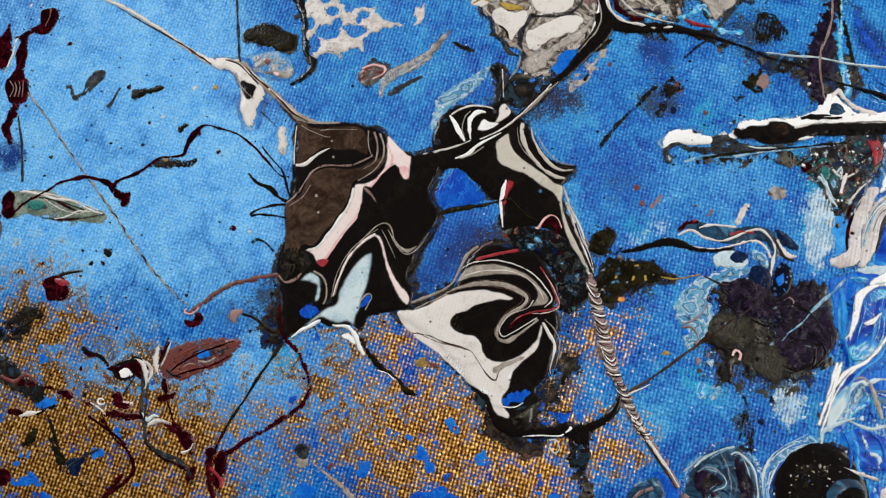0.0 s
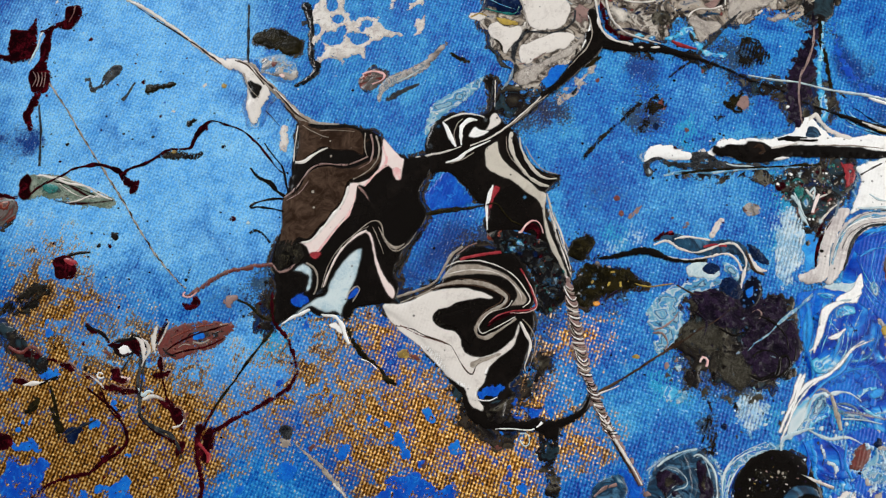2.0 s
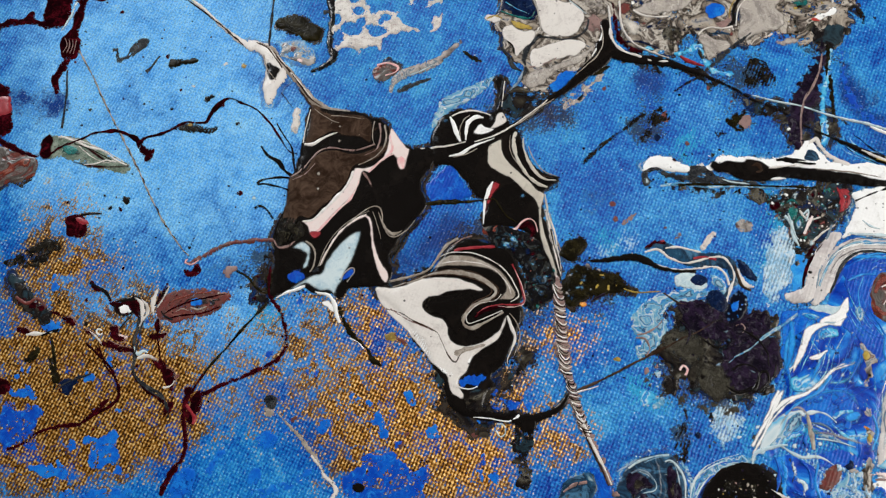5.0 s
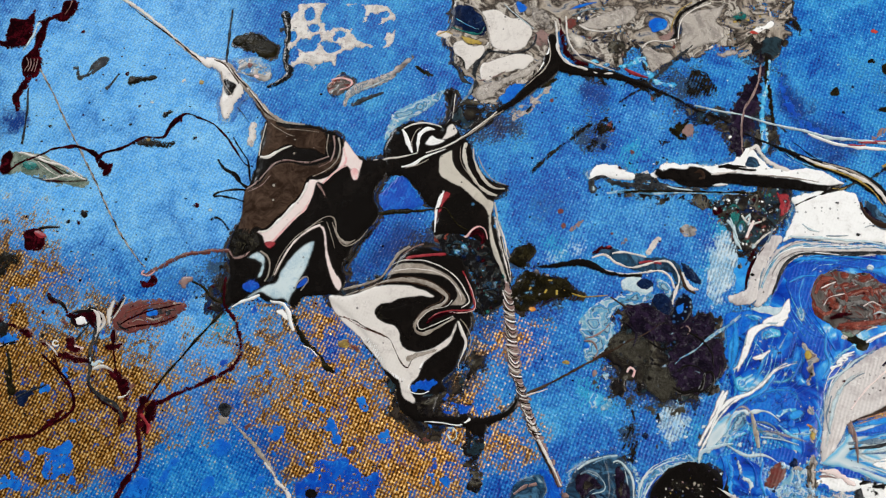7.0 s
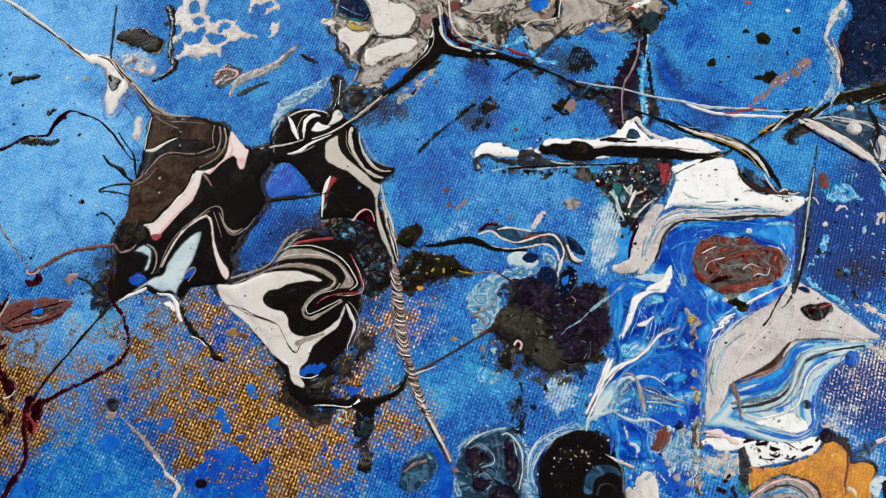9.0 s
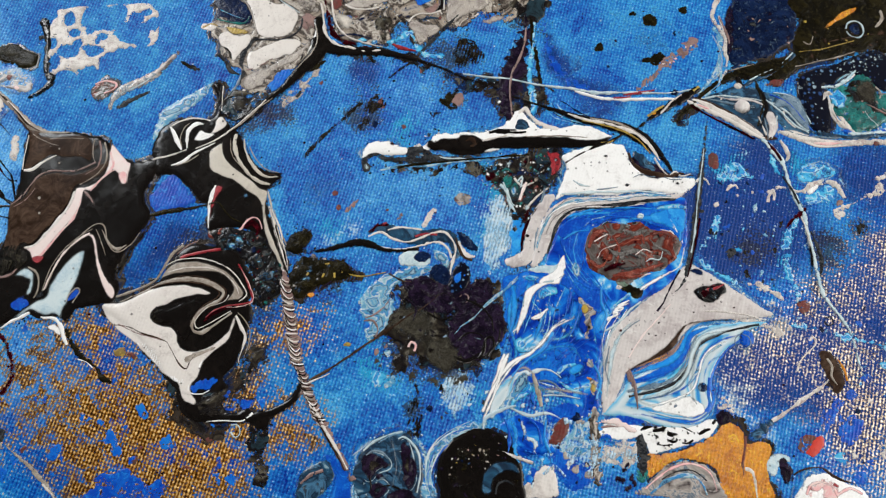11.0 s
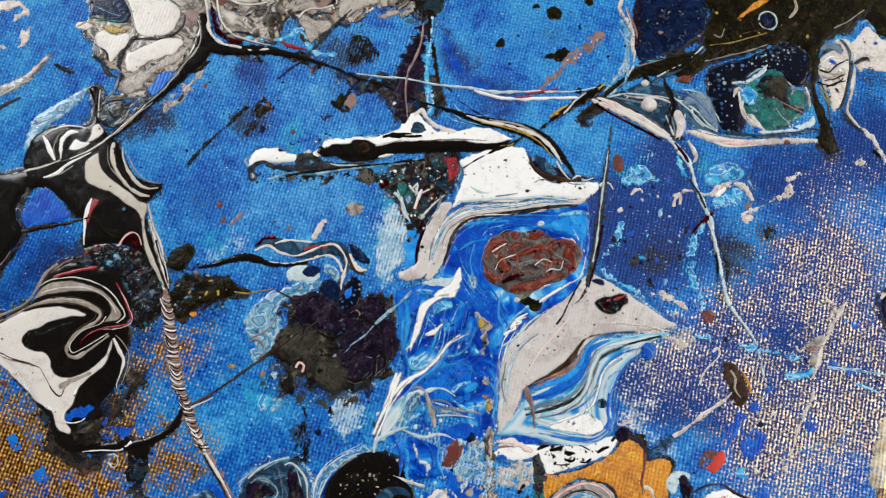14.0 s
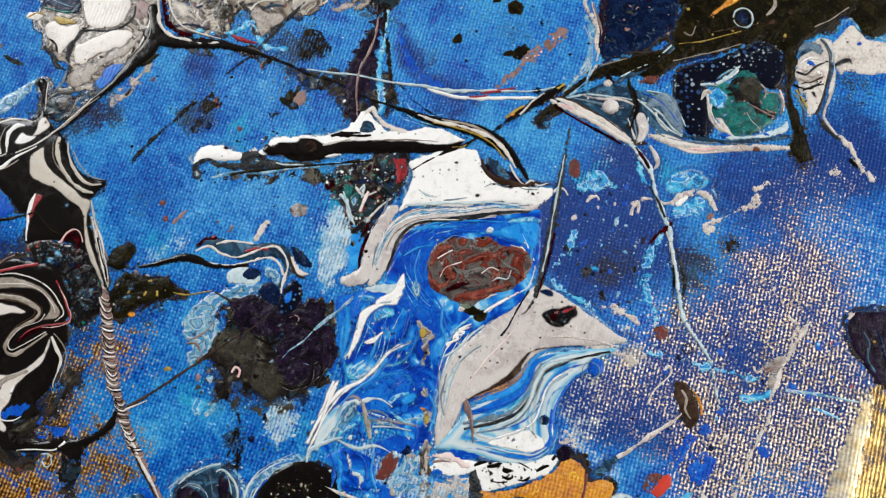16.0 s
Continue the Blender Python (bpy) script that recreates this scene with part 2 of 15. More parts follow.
    sparkle = math_node(tree, "MULTIPLY", laid("pearl", 0.42, 1.5, 0.9, 2.2, knots, 0.95), step(tree, spark, 0.44, 0.53))
    colour = mix_colour(tree, sparkle, colour, ramp(tree, spark, [(0.43, (0.05, 0.055, 0.085)), (0.54, (0.50, 0.37, 0.26)), (0.64, (0.92, 0.85, 0.73))]))
    tree.links.new(colour, bsdf.inputs["Base Color"])
    tree.links.new(math_node(tree, "MULTIPLY_ADD", sparkle, 0.35, math_node(tree, "MULTIPLY", leaf, 0.45)), bsdf.inputs["Metallic"])
    tree.links.new(math_node(tree, "MULTIPLY_ADD", mid.outputs[0], 0.2, 0.22), bsdf.inputs["Roughness"])
    height = math_node(tree, "MULTIPLY_ADD", fine.outputs[0], 0.35, math_node(tree, "MULTIPLY_ADD", knots, 0.35, math_node(tree, "MULTIPLY", weave, 0.75)))
    bump(tree, bsdf, height, 0.00019)
    return m


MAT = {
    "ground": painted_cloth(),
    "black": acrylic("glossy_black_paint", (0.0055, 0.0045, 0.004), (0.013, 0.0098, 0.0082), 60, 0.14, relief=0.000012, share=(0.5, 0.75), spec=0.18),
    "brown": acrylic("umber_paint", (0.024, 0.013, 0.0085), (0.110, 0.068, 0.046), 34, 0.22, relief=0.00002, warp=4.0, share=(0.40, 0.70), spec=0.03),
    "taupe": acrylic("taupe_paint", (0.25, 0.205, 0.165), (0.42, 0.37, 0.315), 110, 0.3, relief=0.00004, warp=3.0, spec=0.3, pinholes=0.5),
    # pale gold colour that paints in the glare on the crease
    "gilt_shine": acrylic("pale_gilt_glare_paint", (0.98, 0.90, 0.70), (0.88, 0.68, 0.34), 300, 0.3, weave=0.2, metal=0.5, dry=0.4, feather=3.0, thin=0.9),
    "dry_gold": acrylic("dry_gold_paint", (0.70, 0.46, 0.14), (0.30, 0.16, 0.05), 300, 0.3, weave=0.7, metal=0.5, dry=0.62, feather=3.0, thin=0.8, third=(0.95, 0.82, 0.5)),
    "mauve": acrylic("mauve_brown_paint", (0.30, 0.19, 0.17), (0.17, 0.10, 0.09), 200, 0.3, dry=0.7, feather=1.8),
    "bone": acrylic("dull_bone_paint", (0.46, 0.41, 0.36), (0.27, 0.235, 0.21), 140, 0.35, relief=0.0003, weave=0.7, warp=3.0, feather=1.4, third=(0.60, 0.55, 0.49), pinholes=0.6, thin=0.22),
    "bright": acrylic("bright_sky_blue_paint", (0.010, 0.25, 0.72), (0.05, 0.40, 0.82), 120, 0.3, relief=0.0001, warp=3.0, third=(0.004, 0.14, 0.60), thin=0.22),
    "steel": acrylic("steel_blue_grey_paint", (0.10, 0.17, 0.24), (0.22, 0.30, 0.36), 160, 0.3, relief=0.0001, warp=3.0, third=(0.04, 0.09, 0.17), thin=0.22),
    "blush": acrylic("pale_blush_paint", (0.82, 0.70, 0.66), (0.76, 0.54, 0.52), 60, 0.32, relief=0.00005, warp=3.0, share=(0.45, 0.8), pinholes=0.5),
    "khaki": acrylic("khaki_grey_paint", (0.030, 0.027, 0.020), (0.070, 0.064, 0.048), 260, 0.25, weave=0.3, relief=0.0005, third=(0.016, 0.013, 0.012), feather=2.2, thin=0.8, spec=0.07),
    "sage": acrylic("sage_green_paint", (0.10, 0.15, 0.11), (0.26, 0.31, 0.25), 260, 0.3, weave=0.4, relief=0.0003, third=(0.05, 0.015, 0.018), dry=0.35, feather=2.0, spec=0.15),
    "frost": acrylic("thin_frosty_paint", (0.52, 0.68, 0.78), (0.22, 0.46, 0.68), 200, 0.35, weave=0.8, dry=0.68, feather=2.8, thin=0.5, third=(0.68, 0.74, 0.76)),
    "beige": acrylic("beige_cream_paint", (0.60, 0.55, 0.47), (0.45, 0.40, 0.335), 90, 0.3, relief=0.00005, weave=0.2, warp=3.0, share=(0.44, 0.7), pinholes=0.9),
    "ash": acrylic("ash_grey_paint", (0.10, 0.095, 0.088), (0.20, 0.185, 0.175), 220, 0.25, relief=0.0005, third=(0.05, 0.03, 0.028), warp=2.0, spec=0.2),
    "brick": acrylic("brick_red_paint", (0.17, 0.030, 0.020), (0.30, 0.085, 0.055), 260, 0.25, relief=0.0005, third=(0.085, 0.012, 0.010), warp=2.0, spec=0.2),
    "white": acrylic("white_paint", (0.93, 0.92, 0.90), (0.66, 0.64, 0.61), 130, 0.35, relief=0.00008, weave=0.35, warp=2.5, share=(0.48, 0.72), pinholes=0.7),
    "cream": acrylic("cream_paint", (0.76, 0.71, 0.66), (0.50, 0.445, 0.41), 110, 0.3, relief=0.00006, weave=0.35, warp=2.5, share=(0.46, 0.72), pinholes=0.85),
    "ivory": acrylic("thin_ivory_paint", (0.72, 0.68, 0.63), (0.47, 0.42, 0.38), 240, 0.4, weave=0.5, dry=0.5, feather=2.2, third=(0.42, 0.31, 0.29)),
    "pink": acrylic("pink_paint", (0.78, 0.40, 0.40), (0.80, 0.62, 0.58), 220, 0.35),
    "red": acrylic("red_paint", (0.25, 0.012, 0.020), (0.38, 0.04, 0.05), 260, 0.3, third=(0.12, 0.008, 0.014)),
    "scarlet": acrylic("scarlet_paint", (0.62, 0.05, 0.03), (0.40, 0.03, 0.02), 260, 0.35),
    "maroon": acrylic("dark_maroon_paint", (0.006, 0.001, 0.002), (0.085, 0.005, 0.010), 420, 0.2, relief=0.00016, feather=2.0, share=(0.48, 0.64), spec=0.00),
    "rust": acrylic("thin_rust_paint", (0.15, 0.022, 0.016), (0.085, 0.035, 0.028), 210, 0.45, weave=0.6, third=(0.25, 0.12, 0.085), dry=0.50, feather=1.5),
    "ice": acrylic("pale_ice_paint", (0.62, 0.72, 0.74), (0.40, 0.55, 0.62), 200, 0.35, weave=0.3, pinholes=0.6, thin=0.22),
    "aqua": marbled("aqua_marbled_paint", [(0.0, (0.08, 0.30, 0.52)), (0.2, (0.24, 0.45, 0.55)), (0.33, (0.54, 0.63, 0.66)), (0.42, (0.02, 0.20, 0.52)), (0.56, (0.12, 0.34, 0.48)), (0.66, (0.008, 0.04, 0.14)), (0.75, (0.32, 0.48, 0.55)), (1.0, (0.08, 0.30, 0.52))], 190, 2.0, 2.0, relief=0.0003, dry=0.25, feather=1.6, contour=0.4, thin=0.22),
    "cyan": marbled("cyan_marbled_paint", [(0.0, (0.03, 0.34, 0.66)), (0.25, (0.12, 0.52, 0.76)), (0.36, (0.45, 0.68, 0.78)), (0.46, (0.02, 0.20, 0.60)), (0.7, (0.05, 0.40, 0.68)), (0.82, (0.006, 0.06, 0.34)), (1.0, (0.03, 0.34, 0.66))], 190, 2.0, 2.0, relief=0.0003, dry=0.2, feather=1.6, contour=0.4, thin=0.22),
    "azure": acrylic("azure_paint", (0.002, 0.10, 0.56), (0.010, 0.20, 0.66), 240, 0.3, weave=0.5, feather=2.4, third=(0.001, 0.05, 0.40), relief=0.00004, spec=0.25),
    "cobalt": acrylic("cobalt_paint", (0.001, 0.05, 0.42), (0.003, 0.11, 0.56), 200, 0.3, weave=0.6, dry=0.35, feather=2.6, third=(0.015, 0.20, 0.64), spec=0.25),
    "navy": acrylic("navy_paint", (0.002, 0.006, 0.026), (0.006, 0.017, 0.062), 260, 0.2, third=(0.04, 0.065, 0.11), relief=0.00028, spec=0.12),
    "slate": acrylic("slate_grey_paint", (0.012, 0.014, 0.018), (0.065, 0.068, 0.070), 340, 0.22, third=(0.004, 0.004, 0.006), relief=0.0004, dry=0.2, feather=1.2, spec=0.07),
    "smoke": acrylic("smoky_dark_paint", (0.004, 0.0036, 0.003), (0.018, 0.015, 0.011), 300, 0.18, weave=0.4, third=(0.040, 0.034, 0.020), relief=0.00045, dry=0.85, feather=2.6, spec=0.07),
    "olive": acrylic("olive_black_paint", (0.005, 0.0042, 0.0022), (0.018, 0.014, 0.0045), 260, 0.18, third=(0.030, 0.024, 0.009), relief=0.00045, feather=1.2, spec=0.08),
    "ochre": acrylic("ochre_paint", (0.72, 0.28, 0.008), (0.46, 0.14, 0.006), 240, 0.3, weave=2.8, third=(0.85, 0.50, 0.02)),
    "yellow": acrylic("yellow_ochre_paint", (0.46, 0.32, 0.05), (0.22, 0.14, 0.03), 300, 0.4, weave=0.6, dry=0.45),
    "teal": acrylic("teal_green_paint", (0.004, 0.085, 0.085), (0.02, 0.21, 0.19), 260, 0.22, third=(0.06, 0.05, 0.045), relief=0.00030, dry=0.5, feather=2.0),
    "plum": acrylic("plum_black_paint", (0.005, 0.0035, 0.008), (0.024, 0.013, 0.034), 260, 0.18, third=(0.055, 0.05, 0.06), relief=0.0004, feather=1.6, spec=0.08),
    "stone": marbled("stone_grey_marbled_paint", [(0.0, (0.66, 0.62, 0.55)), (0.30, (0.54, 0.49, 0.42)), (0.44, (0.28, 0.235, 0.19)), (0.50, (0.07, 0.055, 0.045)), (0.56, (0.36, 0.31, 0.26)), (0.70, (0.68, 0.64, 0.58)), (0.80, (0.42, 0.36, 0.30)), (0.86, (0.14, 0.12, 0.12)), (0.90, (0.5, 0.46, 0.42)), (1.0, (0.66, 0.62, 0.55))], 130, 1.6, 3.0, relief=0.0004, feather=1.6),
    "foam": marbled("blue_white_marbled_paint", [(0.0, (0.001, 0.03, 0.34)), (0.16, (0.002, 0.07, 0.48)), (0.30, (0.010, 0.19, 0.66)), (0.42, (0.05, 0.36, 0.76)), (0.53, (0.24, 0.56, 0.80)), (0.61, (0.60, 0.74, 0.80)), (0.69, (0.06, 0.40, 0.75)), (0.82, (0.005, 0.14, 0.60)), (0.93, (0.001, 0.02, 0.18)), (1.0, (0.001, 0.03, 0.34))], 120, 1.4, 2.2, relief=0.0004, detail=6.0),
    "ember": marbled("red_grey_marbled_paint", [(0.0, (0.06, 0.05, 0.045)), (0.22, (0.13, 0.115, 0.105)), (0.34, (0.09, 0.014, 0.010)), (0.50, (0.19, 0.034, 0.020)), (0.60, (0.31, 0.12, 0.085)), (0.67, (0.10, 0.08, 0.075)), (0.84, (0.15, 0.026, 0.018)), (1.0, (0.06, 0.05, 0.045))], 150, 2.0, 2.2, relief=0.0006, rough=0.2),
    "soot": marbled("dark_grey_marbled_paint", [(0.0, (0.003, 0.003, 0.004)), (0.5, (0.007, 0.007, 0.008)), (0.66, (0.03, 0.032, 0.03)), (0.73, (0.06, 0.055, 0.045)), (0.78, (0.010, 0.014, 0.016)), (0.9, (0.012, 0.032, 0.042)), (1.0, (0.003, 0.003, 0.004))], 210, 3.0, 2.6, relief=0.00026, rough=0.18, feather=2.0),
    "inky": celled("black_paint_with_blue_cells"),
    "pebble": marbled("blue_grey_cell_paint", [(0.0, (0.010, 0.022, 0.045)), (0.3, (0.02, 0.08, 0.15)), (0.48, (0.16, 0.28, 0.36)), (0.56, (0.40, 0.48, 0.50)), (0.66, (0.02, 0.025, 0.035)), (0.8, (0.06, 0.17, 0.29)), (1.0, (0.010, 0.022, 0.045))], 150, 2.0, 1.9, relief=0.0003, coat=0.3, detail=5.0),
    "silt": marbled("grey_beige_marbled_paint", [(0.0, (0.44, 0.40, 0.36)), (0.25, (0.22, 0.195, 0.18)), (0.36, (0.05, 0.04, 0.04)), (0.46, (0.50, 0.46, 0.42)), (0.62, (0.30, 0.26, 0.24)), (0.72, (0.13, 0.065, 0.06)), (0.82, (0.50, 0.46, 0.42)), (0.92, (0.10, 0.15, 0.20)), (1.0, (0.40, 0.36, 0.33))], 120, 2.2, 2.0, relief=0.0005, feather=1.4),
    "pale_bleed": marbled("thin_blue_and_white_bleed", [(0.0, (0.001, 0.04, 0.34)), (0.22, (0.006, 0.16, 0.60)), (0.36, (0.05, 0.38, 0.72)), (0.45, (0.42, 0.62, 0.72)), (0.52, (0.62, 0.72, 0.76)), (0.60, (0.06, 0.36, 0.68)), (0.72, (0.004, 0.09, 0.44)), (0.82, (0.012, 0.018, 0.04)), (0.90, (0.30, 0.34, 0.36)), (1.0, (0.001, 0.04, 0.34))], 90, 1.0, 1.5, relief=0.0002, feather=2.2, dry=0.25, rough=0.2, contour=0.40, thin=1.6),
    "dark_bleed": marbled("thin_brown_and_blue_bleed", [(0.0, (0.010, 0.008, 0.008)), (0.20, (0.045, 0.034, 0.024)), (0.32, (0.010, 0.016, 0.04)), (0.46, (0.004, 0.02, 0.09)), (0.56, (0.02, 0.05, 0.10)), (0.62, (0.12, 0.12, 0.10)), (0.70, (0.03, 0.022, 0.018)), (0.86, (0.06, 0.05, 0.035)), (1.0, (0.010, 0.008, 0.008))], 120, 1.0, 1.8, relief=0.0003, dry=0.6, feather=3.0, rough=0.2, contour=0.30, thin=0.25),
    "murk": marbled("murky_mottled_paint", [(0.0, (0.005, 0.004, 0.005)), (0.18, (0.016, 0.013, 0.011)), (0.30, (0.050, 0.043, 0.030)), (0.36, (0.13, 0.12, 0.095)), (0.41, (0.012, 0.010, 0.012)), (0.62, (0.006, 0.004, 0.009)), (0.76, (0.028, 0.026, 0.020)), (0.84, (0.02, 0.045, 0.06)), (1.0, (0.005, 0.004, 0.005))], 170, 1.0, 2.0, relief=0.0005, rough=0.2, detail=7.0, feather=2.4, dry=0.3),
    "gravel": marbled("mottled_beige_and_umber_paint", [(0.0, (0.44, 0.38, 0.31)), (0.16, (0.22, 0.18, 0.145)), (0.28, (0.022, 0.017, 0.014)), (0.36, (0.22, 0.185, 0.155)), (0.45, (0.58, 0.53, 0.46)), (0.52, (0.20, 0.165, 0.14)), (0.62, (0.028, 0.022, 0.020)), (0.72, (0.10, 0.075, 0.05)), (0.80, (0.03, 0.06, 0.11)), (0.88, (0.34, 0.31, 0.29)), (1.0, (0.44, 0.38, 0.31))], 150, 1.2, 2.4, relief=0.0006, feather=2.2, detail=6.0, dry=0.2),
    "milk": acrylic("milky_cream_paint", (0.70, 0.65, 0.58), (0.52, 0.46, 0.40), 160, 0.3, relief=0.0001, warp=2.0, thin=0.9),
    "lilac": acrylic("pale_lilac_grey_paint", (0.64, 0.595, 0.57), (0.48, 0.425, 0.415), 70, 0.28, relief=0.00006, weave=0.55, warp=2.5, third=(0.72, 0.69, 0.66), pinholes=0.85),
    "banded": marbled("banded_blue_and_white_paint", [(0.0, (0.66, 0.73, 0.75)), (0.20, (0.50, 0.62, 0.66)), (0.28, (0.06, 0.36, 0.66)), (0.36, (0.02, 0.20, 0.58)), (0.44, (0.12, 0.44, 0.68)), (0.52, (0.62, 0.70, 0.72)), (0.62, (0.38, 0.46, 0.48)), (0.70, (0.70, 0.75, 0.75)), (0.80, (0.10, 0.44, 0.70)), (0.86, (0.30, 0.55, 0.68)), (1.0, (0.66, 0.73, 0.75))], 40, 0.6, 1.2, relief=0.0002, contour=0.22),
}


# ---- tools for paint that stands on the canvas; places on it are in millimetres ----
def fbm(x, y, size, seed=0, octaves=4):
    """Smooth noise over arrays, about -1 to 1; size: its largest features."""
    total, weight = np.zeros_like(x), 0.0
    for o in range(octaves):
        u, v, gain = x / size * 2**o + 17.3 * seed, y / size * 2**o - 9.1 * seed, 0.55**o
        iu, iv = np.floor(u), np.floor(v)
        fu, fv = u - iu, v - iv
        fu, fv = fu * fu * (3 - 2 * fu), fv * fv * (3 - 2 * fv)

        def at(a, b):
            s = np.sin(a * 127.1 + b * 311.7 + 74.7 * (seed + o)) * 43758.5453
            return 2 * (s - np.floor(s)) - 1

        total += gain * ((at(iu, iv) * (1 - fu) + at(iu + 1, iv) * fu) * (1 - fv) + (at(iu, iv + 1) * (1 - fu) + at(iu + 1, iv + 1) * fu) * fv)
        weight += gain
    return total / weight * 1.6


def curve_through(points, steps, closed):
    """A smooth curve through points of two or three numbers."""
    p = np.array(points, float)
    n, out = len(p), []
    for i in range(n if closed else n - 1):
        a, b, c, d = (p[(i + k) % n] if closed else p[min(max(i + k, 0), n - 1)] for k in (-1, 0, 1, 2))
        for s in np.arange(steps) / steps:
            out.append(0.5 * (2 * b + (c - a) * s + (2 * a - 5 * b + 4 * c - d) * s**2 + (3 * b - a - 3 * c + d) * s**3))
    if not closed:
        out.append(p[-1])
    return np.array(out)


def inside_by(outline, x, y):
    """How far inside a closed outline, in millimetres; minus outside."""
    best, crossed = np.full(x.shape, 1e9), np.zeros(x.shape, bool)
    for (ax, ay), (bx, by) in zip(outline, np.roll(outline, -1, 0)):
        dx, dy = bx - ax, by - ay
        s = np.clip(((x - ax) * dx + (y - ay) * dy) / max(dx * dx + dy * dy, 1e-9), 0, 1)
        best = np.minimum(best, (x - ax - s * dx) ** 2 + (y - ay - s * dy) ** 2)
        if ay != by:
            crossed ^= ((ay > y) != (by > y)) & (x < dx * (y - ay) / dy + ax)
    return np.where(crossed, 1, -1) * np.sqrt(best)


def along_by(line, x, y):
    """How far inside a stroke given by rows of x, y, half-width."""
    best = np.full(x.shape, -1e9)
    for (ax, ay, aw), (bx, by, bw) in zip(line[:-1], line[1:]):
        dx, dy = bx - ax, by - ay
        s = np.clip(((x - ax) * dx + (y - ay) * dy) / max(dx * dx + dy * dy, 1e-9), 0, 1)
        best = np.maximum(best, aw + s * (bw - aw) - np.hypot(x - ax - s * dx, y - ay - s * dy))
    return best


POURED = {"blush", "beige", "bright", "steel", "lilac", "banded", "milk", "black", "brown", "taupe", "cream", "white", "ice", "gilt_shine"}  # paints that set with a smooth rim
LEVEL = 0.012  # mm from one film of paint up to the next one over it
counted = [0]
SKIN = {}  # height of each film's skin, by object


def under(parent, x, y):
    return SKIN[parent](x, y) if parent in SKIN else np.zeros_like(x)


def rim_kind(mesh, material, parent):
    """Marks how torn the rim of a film is: 1 on the cloth, less where it was poured, none where it ran into wet paint."""
    how = (0.4 if material in POURED else 1.0) if parent.name == "acrylic_painting" else 0.0
    mesh.attributes.new("torn", "FLOAT", "POINT").data.foreach_set("value", np.full(len(mesh.vertices), how, np.float32))


def part(name, mesh, material, parent, label=""):
    ob = new(name, mesh)
    while parent.parent and parent.parent.parent:
        parent = parent.parent
    ob.parent = parent
    if not mesh.materials:
        mesh.materials.append(material)
    return tagged(ob, label)


def film(name, field, box, material, parent, tall=0.2, edge=0.4, level=0, cell=0.35, wave=0.1, label=""):
    """A film of paint where field(x, y) is above 0, with a rounded edge and an uneven skin."""
    counted[0] += 1
    x0, y0, x1, y1 = box
    gx, gy = np.arange(x0 - 2 * cell, x1 + 3 * cell, cell), np.arange(y0 - 2 * cell, y1 + 3 * cell, cell)
    x, y = np.meshgrid(gx, gy)
    d = field(x, y)
    iny = d > 0
    keep = iny[:-1, :-1] | iny[1:, :-1] | iny[:-1, 1:] | iny[1:, 1:]
    if not keep.any():
        return None
    sy, sx = np.gradient(d, cell)
    size = np.maximum(sx * sx + sy * sy, 0.15)
    out = np.clip(d, -1.6 * cell, 0)
    x, y = x - np.where(iny, 0, out * sx / size), y - np.where(iny, 0, out * sy / size)
    seed = counted[0] % 13

    def rise(px, py, inside):
        skin = 1 + wave * fbm(px, py, 3.5, seed, 3)
        return tall * (1 - np.exp(-np.maximum(inside, 0) / edge)) * skin + np.where(inside > 0, 0.02, 0.0) + LEVEL * level + under(parent, px, py)

    z = rise(x, y, d) - np.where(iny, 0, 0.03)
    rows, cols = np.nonzero(keep)
    w = x.shape[1]
    quads = np.stack([rows * w + cols, rows * w + cols + 1, (rows + 1) * w + cols + 1, (rows + 1) * w + cols], 1)
    used, index = np.unique(quads, return_inverse=True)
    place = np.stack([x.ravel()[used], y.ravel()[used], z.ravel()[used]], 1) / 1000
    mesh = bpy.data.meshes.new(name)
    mesh.vertices.add(len(place))
    mesh.vertices.foreach_set("co", place.ravel())
    mesh.loops.add(quads.size)
    mesh.loops.foreach_set("vertex_index", index.ravel())
    mesh.polygons.add(len(quads))
    mesh.polygons.foreach_set("loop_start", np.arange(0, quads.size, 4))
    mesh.polygons.foreach_set("use_smooth", np.ones(len(quads), bool))
    mesh.update(calc_edges=True)
    mesh.attributes.new("depth", "FLOAT", "POINT").data.foreach_set("value", (np.maximum(d, 0).ravel()[used] * max(1.0, 0.62 / max(float(d.max()), 0.05))).astype(np.float32))
    rim_kind(mesh, material, parent)
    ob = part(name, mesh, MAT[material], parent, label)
    SKIN[ob] = lambda px, py: rise(px, py, field(px, py))
    return ob


